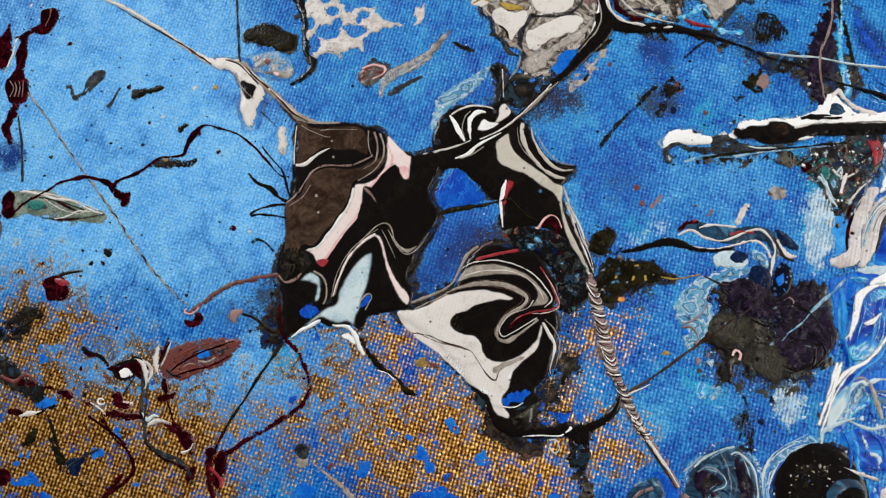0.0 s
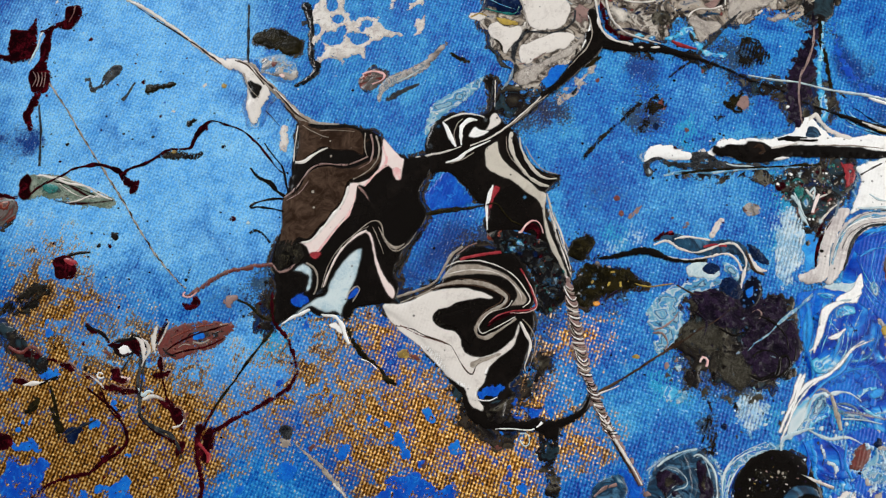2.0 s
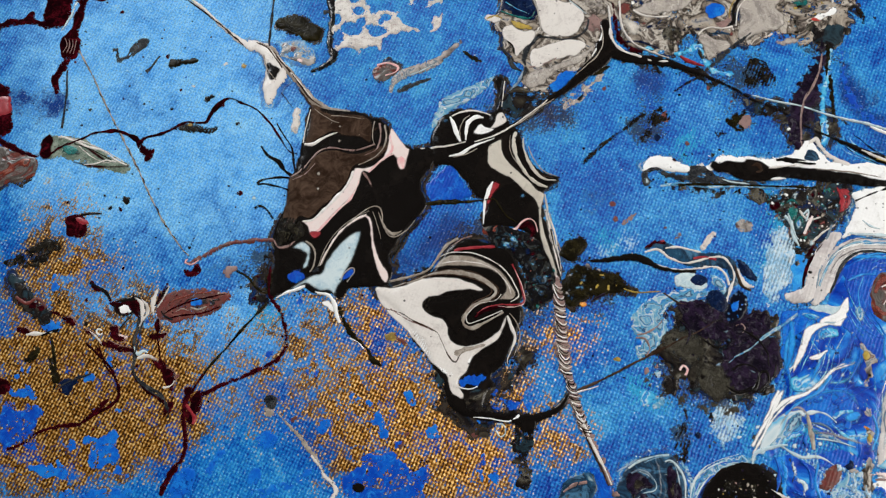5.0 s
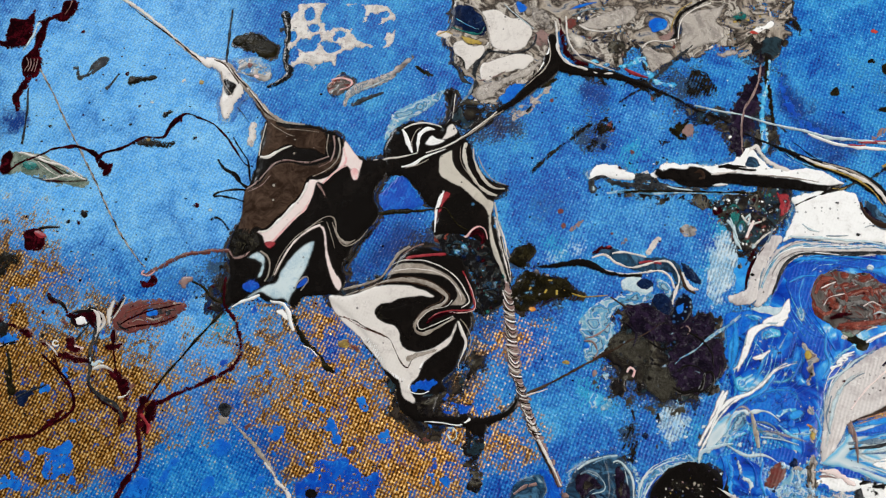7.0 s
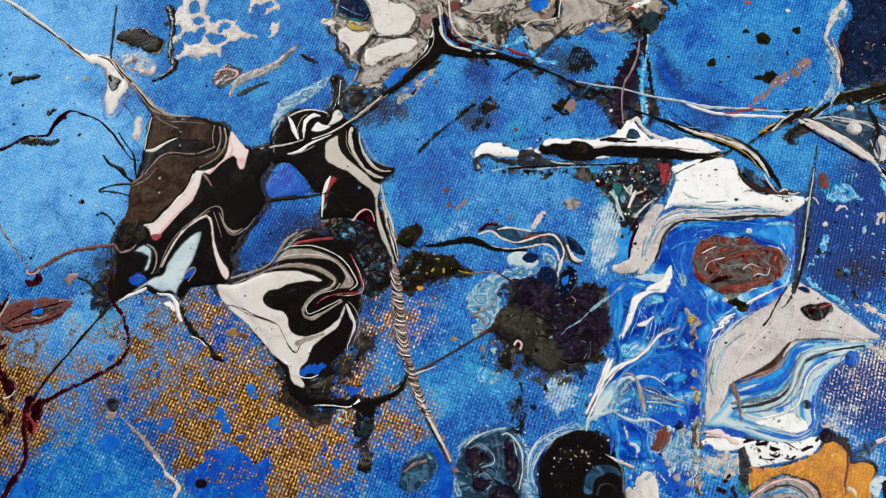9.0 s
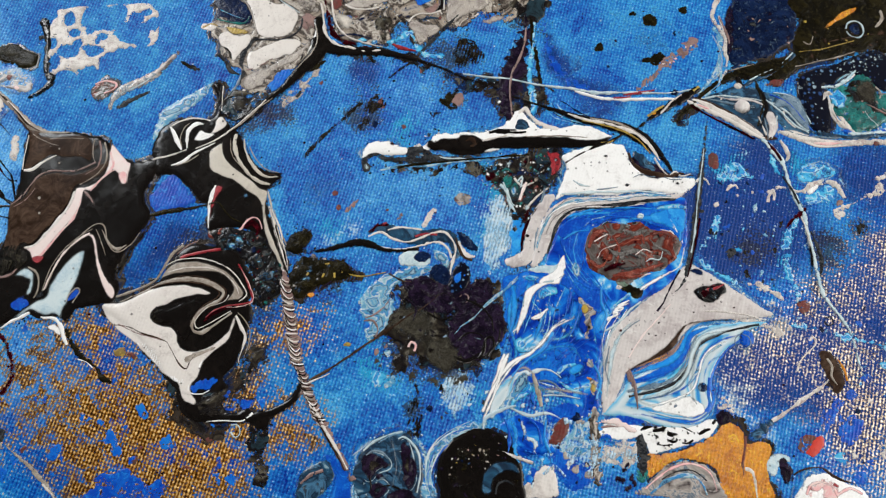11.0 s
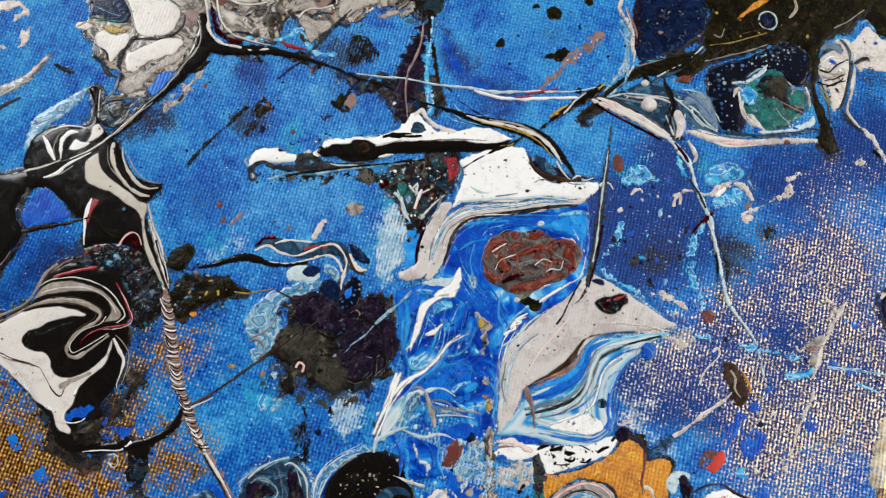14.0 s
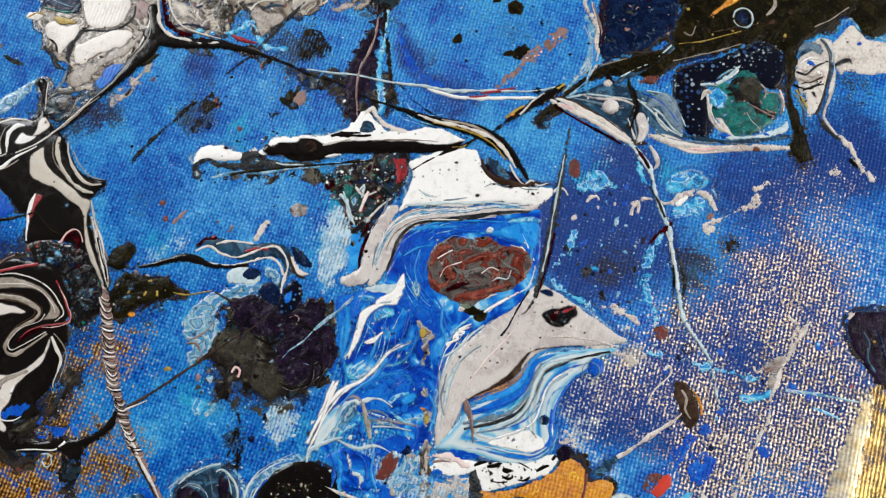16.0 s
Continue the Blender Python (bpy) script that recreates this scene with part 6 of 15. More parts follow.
strand("dark_thread", [(-119.4, 44.5, 0.26), (-115.3, 41.9, 0.26), (-110.5, 39.1, 0.39), (-107.2, 37.2, 0.38), (-104.5, 35.5, 0.38), (-100.5, 32.8, 0.51), (-97.2, 30.5, 0.38)], "brown", painting, 0.3, 8)
bird = pool("cream_blot", [(-96.9, 31.9), (-93.9, 32.2), (-91.1, 31.6), (-88.9, 30.0), (-87.3, 27.6), (-85.4, 25.4), (-85.1, 22.8), (-86.2, 20.5), (-86.8, 17.6), (-87.6, 15.6), (-88.7, 15.8), (-89.6, 18.4), (-90.4, 20.5), (-90.3, 23.4), (-91.0, 26.0), (-92.4, 28.2), (-94.7, 29.5)], "cream", painting, 0.3, label="cream blot with a black heart")
pool("black_heart", [(-90.8, 26.6), (-88.7, 26.3), (-86.7, 25.5), (-87.1, 23.6), (-88.0, 22.1), (-89.4, 22.6)], "black", bird, 0.06, level=2)
strand("grey_line", [(-94.1, 31.6, 0.38), (-91.0, 30.3, 0.38), (-88.6, 27.9, 0.38), (-86.5, 25.7, 0.38)], "brown", bird, 0.06, 2)
strand("grey_line", [(-91.6, 28.4, 0.38), (-90.8, 26.3, 0.38), (-89.4, 24.2, 0.25), (-87.3, 22.3, 0.25)], "taupe", bird, 0.05, 4)
run = strand("striped_run", [(-94.1, 31.4, 1.01), (-90.2, 30.5, 1.26), (-87.8, 27.8, 1.38), (-85.5, 25.7, 1.50), (-82.6, 23.1, 1.62), (-80.0, 20.7, 1.74), (-77.9, 18.6, 1.98), (-75.9, 17.3, 1.98), (-72.8, 16.6, 1.23), (-68.4, 16.7, 0.62)], "taupe", painting, 0.35, 2, label="striped taupe run between blots")
strand("dark_stripe", [(-89.4, 29.7, 0.25), (-86.8, 27.0, 0.38), (-83.9, 24.4, 0.38), (-81.0, 21.5, 0.37), (-78.4, 18.8, 0.37), (-75.2, 17.0, 0.25)], "brown", run, 0.05, 1)
strand("light_stripe", [(-88.4, 28.9, 0.25), (-85.7, 26.2, 0.38), (-82.9, 23.6, 0.37), (-80.0, 20.9, 0.37), (-77.7, 18.6, 0.25)], "cream", run, 0.05, 1)
strand("dark_thread", [(-92.4, 46.0, 0.39), (-91.9, 40.5, 0.51), (-91.4, 35.1, 0.51), (-91.1, 31.9, 0.63), (-90.0, 30.0, 0.63), (-88.1, 27.9, 0.50)], "slate", painting, 0.2, 2, label="thin dark thread of paint")
pool("olive_blot", [(-90.2, 37.5), (-88.9, 38.9), (-85.9, 39.9), (-83.3, 39.4), (-81.8, 38.0), (-78.4, 37.4), (-78.1, 35.8), (-79.3, 33.9), (-81.5, 33.4), (-83.9, 34.2), (-87.2, 35.3), (-89.8, 36.2)], "olive", painting, 0.25, rag=0.35, label="matt olive black blot")
strand("slate_run", [(-78.5, 45.9, 2.56), (-77.3, 43.1, 2.04), (-76.7, 39.7, 1.52), (-76.5, 35.6, 1.64), (-75.8, 32.3, 2.26), (-74.6, 30.4, 2.26), (-75.7, 28.3, 1.75), (-77.7, 26.7, 1.25), (-79.2, 25.7, 0.75)], "soot", painting, 0.3, 1, label="dark grey run with a forked foot")
strand("slate_run", [(-78.7, 41.7, 1.02), (-76.2, 42.4, 1.15), (-74.1, 42.6, 0.51)], "slate", painting, 0.2, 3)
strand("grey_line", [(-77.7, 44.5, 0.26), (-76.5, 39.0, 0.25), (-76.2, 34.3, 0.38), (-75.1, 30.6, 0.38), (-76.3, 27.6, 0.25)], "taupe", painting, 0.42, 6)
pool("mottled_patch", [(-87.8, 31.8), (-85.3, 32.9), (-82.5, 32.3), (-79.9, 30.2), (-79.5, 27.8), (-82.3, 27.3), (-85.1, 28.1), (-87.4, 29.2)], "silt", painting, 0.12, rag=0.4, holes=0.5, label="mottled grey and pink patch")
drop("rust_drop", *[(-84.8, 31.0)][0], 1.7, 1.2, 20, "rust", painting, 0.12, 4)
drop("pink_drop", *[(-82.6, 28.2)][0], 1.4, 0.8, -20, "pink", painting, 0.12, 4)
lace("white_lace", [(-77.0, 45.1), (-75.6, 47.5), (-74.5, 49.8), (-59.4, 50.9), (-53.3, 51.0), (-50.7, 48.2), (-49.9, 43.8), (-50.3, 40.8), (-51.8, 39.3), (-53.6, 39.7), (-55.5, 38.9), (-58.2, 38.6), (-59.5, 37.9), (-61.9, 37.5), (-63.4, 35.9), (-63.6, 33.3), (-65.2, 34.2), (-67.8, 33.0), (-69.2, 30.3), (-69.6, 28.5), (-70.9, 28.8), (-70.7, 31.1), (-72.5, 32.7), (-74.0, 31.9), (-75.3, 31.5), (-76.4, 34.8), (-77.0, 40.7)], [(-74.5, 35.1, 3.09), (-75.8, 40.0, 2.55), (-71.6, 38.0, 4.23), (-69.7, 39.8, 2.40), (-70.7, 43.0, 2.42), (-72.3, 46.6, 2.87), (-67.2, 38.9, 1.69), (-65.2, 38.1, 3.38), (-71.2, 30.7, 4.74), (-66.9, 43.8, 2.28), (-65.9, 47.3, 7.43), (-62.9, 46.9, 7.13), (-60.8, 48.5, 4.86), (-63.6, 42.1, 2.12), (-64.7, 40.7, 1.55), (-56.5, 43.1, 7.06), (-55.8, 47.0, 3.13), (-53.8, 40.6, 3.09), (-51.8, 45.4, 3.39), (-53.5, 48.6, 2.14), (-58.7, 36.8, 3.92), (-61.7, 35.7, 2.52), (-56.5, 37.8, 2.80)], "ivory", painting, 0.2, rag=0.22, label="cream lace of paint torn into round cells")
shell = pool("red_shell", [(-64.3, 28.7), (-63.2, 30.0), (-60.9, 30.5), (-58.4, 29.9), (-57.6, 28.4), (-59.3, 26.8), (-61.0, 25.2), (-63.1, 24.7), (-64.3, 26.0)], "ember", painting, 0.12, rag=0.3, label="curled dark red swirl of paint")
strand("pink_line", [(-63.8, 29.2, 0.37), (-61.4, 30.0, 0.50), (-58.6, 29.3, 0.50), (-59.3, 27.8, 0.37), (-61.3, 26.8, 0.37)], "pink", shell, 0.08, 2)
strand("pink_line", [(-64.0, 27.1, 0.37), (-62.6, 28.7, 0.37), (-60.3, 28.9, 0.37)], "mauve", shell, 0.08, 2)
streak = strand("grey_streak", [(-44.7, 37.8, 0.75), (-47.0, 34.9, 1.50), (-49.4, 32.2, 2.24), (-51.9, 30.4, 2.49), (-54.9, 28.9, 2.73), (-57.3, 27.6, 2.48), (-59.0, 25.5, 1.74), (-59.5, 22.9, 0.74)], "silt", painting, 0.22, label="grey white dragged streak")
strand("white_edge", [(-48.9, 32.2, 0.75), (-51.6, 29.9, 1.12), (-54.4, 28.1, 1.24), (-57.1, 26.8, 0.99), (-59.0, 24.2, 0.74)], "ice", streak, 0.06, 2)
strand("slate_edge", [(-57.5, 23.1, 0.99), (-56.0, 24.1, 1.73), (-54.1, 25.4, 1.24), (-50.8, 27.2, 0.50)], "slate", painting, 0.15, 1)
aqua = strand("aqua_streak", [(-35.6, 29.5, 0.74), (-37.5, 27.6, 2.22), (-40.0, 25.3, 3.20), (-43.2, 23.0, 3.69), (-45.7, 21.2, 3.68), (-46.9, 18.3, 2.45), (-48.1, 15.5, 1.22)], "aqua", painting, 0.15, label="thin aqua dragged streak")
drop("white_drop", *[(-46.0, 20.1)][0], 1.4, 1.0, 0, "white", aqua, 0.08, 2)
strand("olive_dash", [(-44.0, 35.4, 0.75), (-42.1, 34.3, 1.12), (-39.5, 33.2, 1.12)], "olive", painting, 0.12, label="short olive dash")

gourd = pool("maroon_blot", [(-143.5, 37.3), (-141.3, 38.1), (-139.1, 39.7), (-137.2, 40.8), (-137.2, 43.6), (-136.0, 44.5), (-133.9, 44.5), (-132.9, 42.7), (-133.3, 40.8), (-133.9, 39.1), (-135.8, 38.1), (-138.5, 38.4), (-139.4, 37.0), (-139.2, 32.9), (-139.5, 28.9), (-138.2, 26.9), (-137.7, 24.2), (-138.2, 22.2), (-139.7, 21.4), (-141.8, 22.0), (-143.1, 24.2), (-143.4, 26.9), (-142.3, 28.6), (-141.5, 30.5), (-142.0, 33.2), (-141.2, 35.4), (-141.4, 37.0)], "maroon", painting, 0.45, 0.6, rag=0.1, label="dark maroon chain of thick drops")
strand("rust_line", [(-134.7, 44.1, 0.39), (-134.7, 42.2, 0.39), (-135.5, 40.0, 0.39)], "rust", gourd, 0.05, 2)
for k in range(4):
    (mx, my), = [(-141.1, 24.9)]
    strand("rust_line", [(mx + 1.0 * k - 1, my + 2.0, 0.2), (mx + 0.7 * k, my + 0.2, 0.25), (mx + 0.9 * k - 0.6, my - 1.8, 0.2)], "mauve", gourd, 0.04, 2)
pool("maroon_blot", [(-149.8, 37.1), (-146.4, 37.6), (-144.3, 37.3), (-143.1, 35.9), (-143.3, 33.0), (-144.6, 30.8), (-146.0, 29.6), (-148.8, 29.0)], "maroon", painting, 0.4, 0.6, label="dark maroon thick drop")
strand("white_gap", [(-143.9, 29.2, 0.64), (-143.1, 31.3, 1.03), (-142.4, 34.0, 1.04), (-142.1, 36.5, 0.91), (-141.5, 37.8, 0.52)], "ice", painting, 0.12, label="white rim beside the maroon drops")
pool("maroon_blot", [(-141.2, 21.7), (-139.9, 21.4), (-139.9, 18.9), (-140.7, 16.7), (-140.2, 14.4), (-140.2, 12.4), (-141.2, 12.3), (-142.7, 14.4), (-143.2, 16.3), (-142.2, 18.5)], "maroon", painting, 0.3, label="hanging maroon drop")
pool("maroon_arm", [(-160.0, 29.6), (-158.6, 31.0), (-155.3, 31.1), (-153.5, 33.3), (-152.0, 33.4), (-151.1, 31.3), (-147.7, 31.1), (-146.4, 35.1), (-145.6, 37.7), (-143.5, 41.2), (-142.8, 33.2), (-143.7, 30.0), (-147.1, 28.9), (-151.0, 30.0), (-155.3, 29.2), (-158.9, 27.8), (-162.0, 26.2), (-165.4, 27.4)], "maroon", painting, 0.35, label="maroon arm running into the thick drops")
strand("dark_thread", [(-139.5, 18.8, 0.38), (-138.8, 15.6, 0.38), (-138.0, 12.0, 0.50), (-137.4, 7.9, 0.50), (-137.0, 3.8, 0.62)], "slate", painting, 0.15, 1, label="thin dark thread of paint")
string = curve_through([(-138.0, 24.3), (-133.0, 18.2), (-127.4, 10.7), (-122.3, 4.3), (-116.7, -2.8), (-112.0, -9.2), (-106.7, -15.8), (-101.5, -21.0), (-99.2, -22.9)], 14, False)
twist = np.arange(len(string))
strand("twisted_string", np.c_[string, 0.42 + 0.12 * np.sin(twist * 1.3)], "taupe", painting, 0.16, 1, label="long twisted string of dried paint")
strand("dark_twist", np.c_[string[:, 0] + 0.16 * np.sin(twist * 1.3), string[:, 1] + 0.1 * np.cos(twist * 1.3), 0.2 + 0.1 * np.sin(twist * 0.9)], "brown", painting, 0.18, 2, label="dark strand wound round the string")
pool("maroon_blot", [(-164.1, 13.4), (-154.2, 13.4), (-151.9, 10.1), (-150.0, 5.3), (-149.9, 0.9), (-159.1, -2.5)], "maroon", painting, 0.35, 0.5, label="large maroon drop with a red flank")
pool("red_flank", [(-156.9, 9.4), (-152.8, 10.6), (-150.8, 7.5), (-150.9, 4.5), (-155.4, 4.6)], "red", painting, 0.38, level=4)
pool("rust_hide", [(-158.6, -4.2), (-149.7, -2.5), (-148.1, -3.1), (-144.9, -3.0), (-141.7, -4.1), (-140.2, -6.2), (-141.1, -9.2), (-144.8, -11.1), (-155.6, -13.7)], "ember", painting, 0.2, rag=0.4, label="brown grained patch of paint")
strand("maroon_edge", [(-152.2, -1.0, 1.42), (-148.3, -2.3, 1.70), (-145.0, -3.6, 1.27), (-141.1, -4.0, 0.84)], "maroon", painting, 0.3, 2)

fish = pool("green_fish_blot", [(-140.6, 0.9), (-138.0, 2.2), (-134.3, 1.9), (-130.5, 1.5), (-126.6, 0.2), (-122.8, -1.2), (-119.6, -2.4), (-117.8, -3.8), (-118.8, -4.9), (-122.4, -5.1), (-127.3, -5.1), (-132.4, -4.2), (-136.2, -3.4), (-138.8, -4.0)], "sage", painting, 0.1, rag=0.5, grain=1.5, label="green and maroon fish-shaped blot")
pool("maroon_head", [(-141.2, 0.3), (-139.5, 2.1), (-137.9, 0.9), (-138.0, -1.2), (-137.5, -3.5), (-139.2, -4.7), (-140.8, -3.7)], "maroon", fish, 0.16, level=1, rag=0.3)
for pts, mat in (([(-131.8, -4.2, 0.75), (-127.4, -4.6, 0.99), (-122.5, -4.3, 0.87), (-118.4, -3.5, 0.87)], "maroon"), ([(-129.1, -0.5, 0.75), (-126.5, -1.8, 1.12), (-123.9, -3.0, 0.74)], "maroon"), ([(-137.3, 1.5, 0.25), (-133.6, 1.4, 0.38), (-127.9, 0.4, 0.38), (-122.8, -1.3, 0.37), (-119.6, -2.7, 0.25)], "ivory"), ([(-131.6, 0.0, 0.19), (-127.6, -2.5, 0.25), (-123.8, -3.3, 0.25), (-121.5, -2.0, 0.19)], "ivory"), ([(-137.7, -2.7, 0.37), (-136.2, -1.2, 0.38), (-134.4, 0.5, 0.25)], "black"), ([(-135.6, -2.5, 0.50), (-133.9, -1.2, 1.12), (-131.6, -2.0, 0.62)], "teal"), ([(-132.8, 0.3, 0.25), (-127.8, -0.8, 0.37), (-122.7, -2.5, 0.25)], "olive")):
    strand("fish_line", pts, mat, fish, 0.08, 2)
pool("green_patch", [(-136.0, -0.5), (-133.8, 0.0), (-131.3, -0.7), (-130.8, -2.2), (-133.0, -3.0), (-135.3, -2.2)], "teal", fish, 0.06, level=1, holes=0.4)
strand("cream_line", [(-136.7, 1.8, 0.37), (-132.9, 1.0, 0.50), (-129.1, -0.0, 0.50), (-125.3, -0.5, 0.49), (-121.4, -2.5, 0.37), (-118.7, -3.3, 0.25)], "cream", fish, 0.08, 2)
strand("cream_line", [(-129.1, -4.5, 0.25), (-126.5, -4.0, 0.37), (-124.1, -2.8, 0.37), (-121.4, -3.0, 0.25)], "cream", fish, 0.08, 3)
strand("dark_twig", [(-138.8, -4.0, 0.25), (-136.8, -1.7, 0.50), (-135.2, -0.5, 0.50), (-131.7, 1.5, 0.50), (-128.8, 3.5, 0.62), (-125.8, 4.3, 0.75), (-123.4, 4.8, 0.87), (-120.9, 4.5, 0.99), (-118.3, 3.5, 1.11), (-116.7, 2.1, 1.48)], "maroon", painting, 0.22, 3, label="curved dark maroon twig of paint")
pool("maroon_blot", [(-117.2, 2.7), (-116.2, 2.5), (-114.9, 1.4), (-113.4, 1.4), (-112.9, -0.1), (-113.4, -1.8), (-114.6, -2.1), (-115.8, -0.1), (-117.1, 1.5)], "maroon", painting, 0.3, 1, label="maroon drop at the end of a twig")
strand("dark_twig", [(-116.7, 2.5, 0.99), (-116.3, 3.7, 0.99), (-114.4, 4.7, 0.87), (-111.7, 5.7, 0.74), (-109.0, 7.7, 0.62), (-107.0, 9.0, 0.62), (-104.5, 9.2, 0.50), (-102.1, 9.7, 0.62), (-101.6, 11.3, 0.74), (-100.9, 13.1, 1.12), (-99.9, 14.6, 1.49), (-98.7, 16.1, 1.00), (-96.9, 16.4, 0.50), (-94.4, 15.6, 0.50), (-90.6, 14.3, 0.37), (-87.4, 12.0, 0.37), (-84.1, 8.6, 0.49), (-81.5, 5.7, 0.37), (-80.0, 4.6, 0.37)], "maroon", painting, 0.2, 2, label="long branching maroon twig of paint")
pool("taupe_leaf", [(-109.7, 7.0), (-107.6, 8.5), (-105.1, 9.0), (-101.4, 8.5), (-99.4, 8.7), (-100.1, 7.4), (-103.7, 6.7), (-106.8, 6.5)], "smoke", painting, 0.12, label="taupe leaf of thin paint")
drop("ochre_drop", *[(-105.9, 8.5)][0], 1.3, 1.0, 0, "yellow", painting, 0.14, 3)
drop("red_bead", *[(-99.4, 14.6)][0], 1.6, 1.9, 30, "maroon", painting, 0.22, 3)
pool("olive_leaf", [(-114.4, 24.9), (-111.1, 25.1), (-107.8, 25.5), (-108.0, 24.6), (-111.0, 23.6), (-113.2, 22.5), (-114.5, 22.8)], "olive", painting, 0.22, label="pointed olive black leaf of paint")
pool("slate_leaf", [(-129.7, 25.8), (-128.5, 26.1), (-127.5, 24.2), (-126.0, 24.5), (-125.2, 27.1), (-123.1, 29.3), (-120.9, 29.5), (-121.4, 27.1), (-123.3, 25.0), (-125.1, 23.4), (-127.3, 22.1), (-128.5, 23.7)], "slate", painting, 0.08, rag=0.3, holes=0.3, label="thin grey smear of paint")
strand("slate_dash", [(-119.8, 20.7, 1.01), (-118.9, 22.0, 0.51), (-117.4, 25.2, 0.51)], "slate", painting, 0.08)
for x, y, w in [(-115.4, 25.4, 1.14), (-129.7, 35.8, 1.16), (-102.9, 15.7, 1.62), (-101.9, 16.4, 1.50), (-103.3, 15.1, 1.25), (-94.6, 10.2, 1.11), (-94.1, 10.5, 0.87), (-131.3, 9.3, 1.00), (-135.5, 11.7, 0.63), (-123.7, 13.2, 0.75), (-111.2, 12.0, 0.87), (-116.0, 11.2, 0.62), (-138.1, 21.1, 0.76), (-121.4, 24.4, 0.76), (-117.8, 32.3, 0.64), (-105.8, 31.8, 0.64), (-130.9, 11.4, 0.50), (-139.6, 15.9, 0.63), (-110.1, 17.1, 0.88), (-116.9, -5.3, 0.86), (-122.3, -11.4, 0.98), (-120.2, -14.1, 1.46), (-116.9, -11.9, 2.19), (-117.7, -14.1, 1.09), (-119.4, -11.4, 0.73), (-130.7, -14.1, 1.22), (-110.7, -16.6, 0.48), (-117.5, -21.3, 0.72), (-112.2, -21.4, 0.60), (-113.7, -27.7, 0.83)]:
    drop("dark_drop", x, y, w, w * 0.85, (x * 37) % 180, "maroon" if (x * 13) % 1 > 0.5 else "black", painting, 0.16, label="small dark splash")
for x, y, w in [(-107.3, 18.4, 1.51), (-139.6, 45.3, 1.05), (-100.6, 25.2, 1.26)]:
    drop("pale_drop", x, y, w, w * 0.6, (x * 37) % 180, "cream", painting, 0.12, label="small pale splash")
drop("yellow_drop", *[(-96.0, 25.0)][0], 1.5, 1.3, 0, "yellow", painting, 0.1, label="small yellow green splash")
pool("maroon_blot", [(-129.9, -17.9), (-128.3, -17.0), (-126.4, -16.7), (-125.1, -17.7), (-124.3, -20.6), (-124.9, -22.0), (-127.3, -22.2), (-129.1, -21.3), (-129.8, -19.6)], "maroon", painting, 0.25, label="round maroon blot with a red top")
pool("red_top", [(-128.3, -17.5), (-126.4, -17.0), (-124.8, -18.2), (-125.5, -19.1), (-127.2, -18.9)], "red", painting, 0.28, level=3)
strand("dark_dash", [(-126.7, -16.7, 0.73), (-124.4, -16.0, 0.85), (-121.9, -15.7, 0.36)], "black", painting, 0.15)
pool("black_smear", [(-136.1, -25.3), (-133.9, -23.6), (-130.3, -23.9), (-129.2, -25.3), (-131.2, -26.8), (-132.1, -28.9), (-136.8, -30.1), (-138.1, -28.9)], "smoke", painting, 0.2, rag=0.5, holes=0.3, label="smoky black smear")
pool("pod", [(-99.6, -20.6), (-99.0, -18.2), (-98.4, -17.7), (-98.5, -19.9), (-99.3, -21.5)], "smoke", painting, 0.15, label="dark grey seed-shaped drop")
strand("red_run", [(-80.0, -16.5, 1.07), (-82.9, -17.0, 1.07), (-86.4, -17.7, 1.07), (-89.3, -18.4, 1.07), (-92.2, -19.8, 1.07), (-95.0, -22.0, 1.07), (-96.6, -23.2, 0.95), (-98.4, -24.4, 0.71), (-99.6, -24.2, 0.48)], "rust", painting, 0.22, 1, label="red run curling at its end")
strand("pink_line", [(-96.5, -23.5, 0.36), (-98.1, -24.8, 0.36), (-99.6, -24.4, 0.36), (-99.1, -23.6, 0.24)], "pink", painting, 0.24, 4)
pool("maroon_blot", [(-99.4, -26.2), (-97.8, -26.0), (-97.2, -24.3), (-95.7, -24.8), (-95.4, -26.0), (-96.8, -27.2), (-98.2, -27.6)], "maroon", painting, 0.2, label="maroon drop under the red run")
strand("black_twig", [(-87.6, 5.4, 0.37), (-85.6, 3.3, 0.61), (-82.8, 2.1, 1.10), (-81.0, 0.3, 0.97), (-78.8, -0.9, 0.61)], "black", painting, 0.15, label="black spidery twig")
strand("black_twig", [(-79.0, -1.4, 0.48), (-82.4, -1.7, 0.61), (-86.0, -2.9, 0.61), (-86.7, -3.9, 0.48), (-84.7, -3.6, 0.48), (-81.1, -3.9, 0.48), (-78.9, -4.6, 0.36)], "black", painting, 0.15, label="black looped twig")
strand("black_twig", [(-85.0, 11.4, 0.37), (-82.4, 8.4, 0.49), (-80.1, 5.6, 0.49), (-78.6, 0.1, 0.49)], "black", painting, 0.12)
drop("ring", *[(-86.8, -7.3)][0], 1.2, 0.8, 0, "ice", painting, 0.1)
drop("maroon_drop", *[(-90.5, -6.7)][0], 1.5, 1.2, 0, "maroon", painting, 0.15, label="small maroon splash")
strand("taupe_worm", [(-86.3, -9.8, 0.48), (-84.9, -9.0, 0.72), (-83.2, -9.8, 0.60), (-81.2, -11.7, 0.36)], "smoke", painting, 0.1)
pool("cream_worm", [(-81.7, 15.5), (-80.8, 16.3), (-79.8, 15.5), (-79.8, 13.3), (-79.5, 10.4), (-80.5, 9.4), (-81.5, 10.1), (-81.5, 12.7)], "ivory", painting, 0.22, label="upright cream worm of paint")
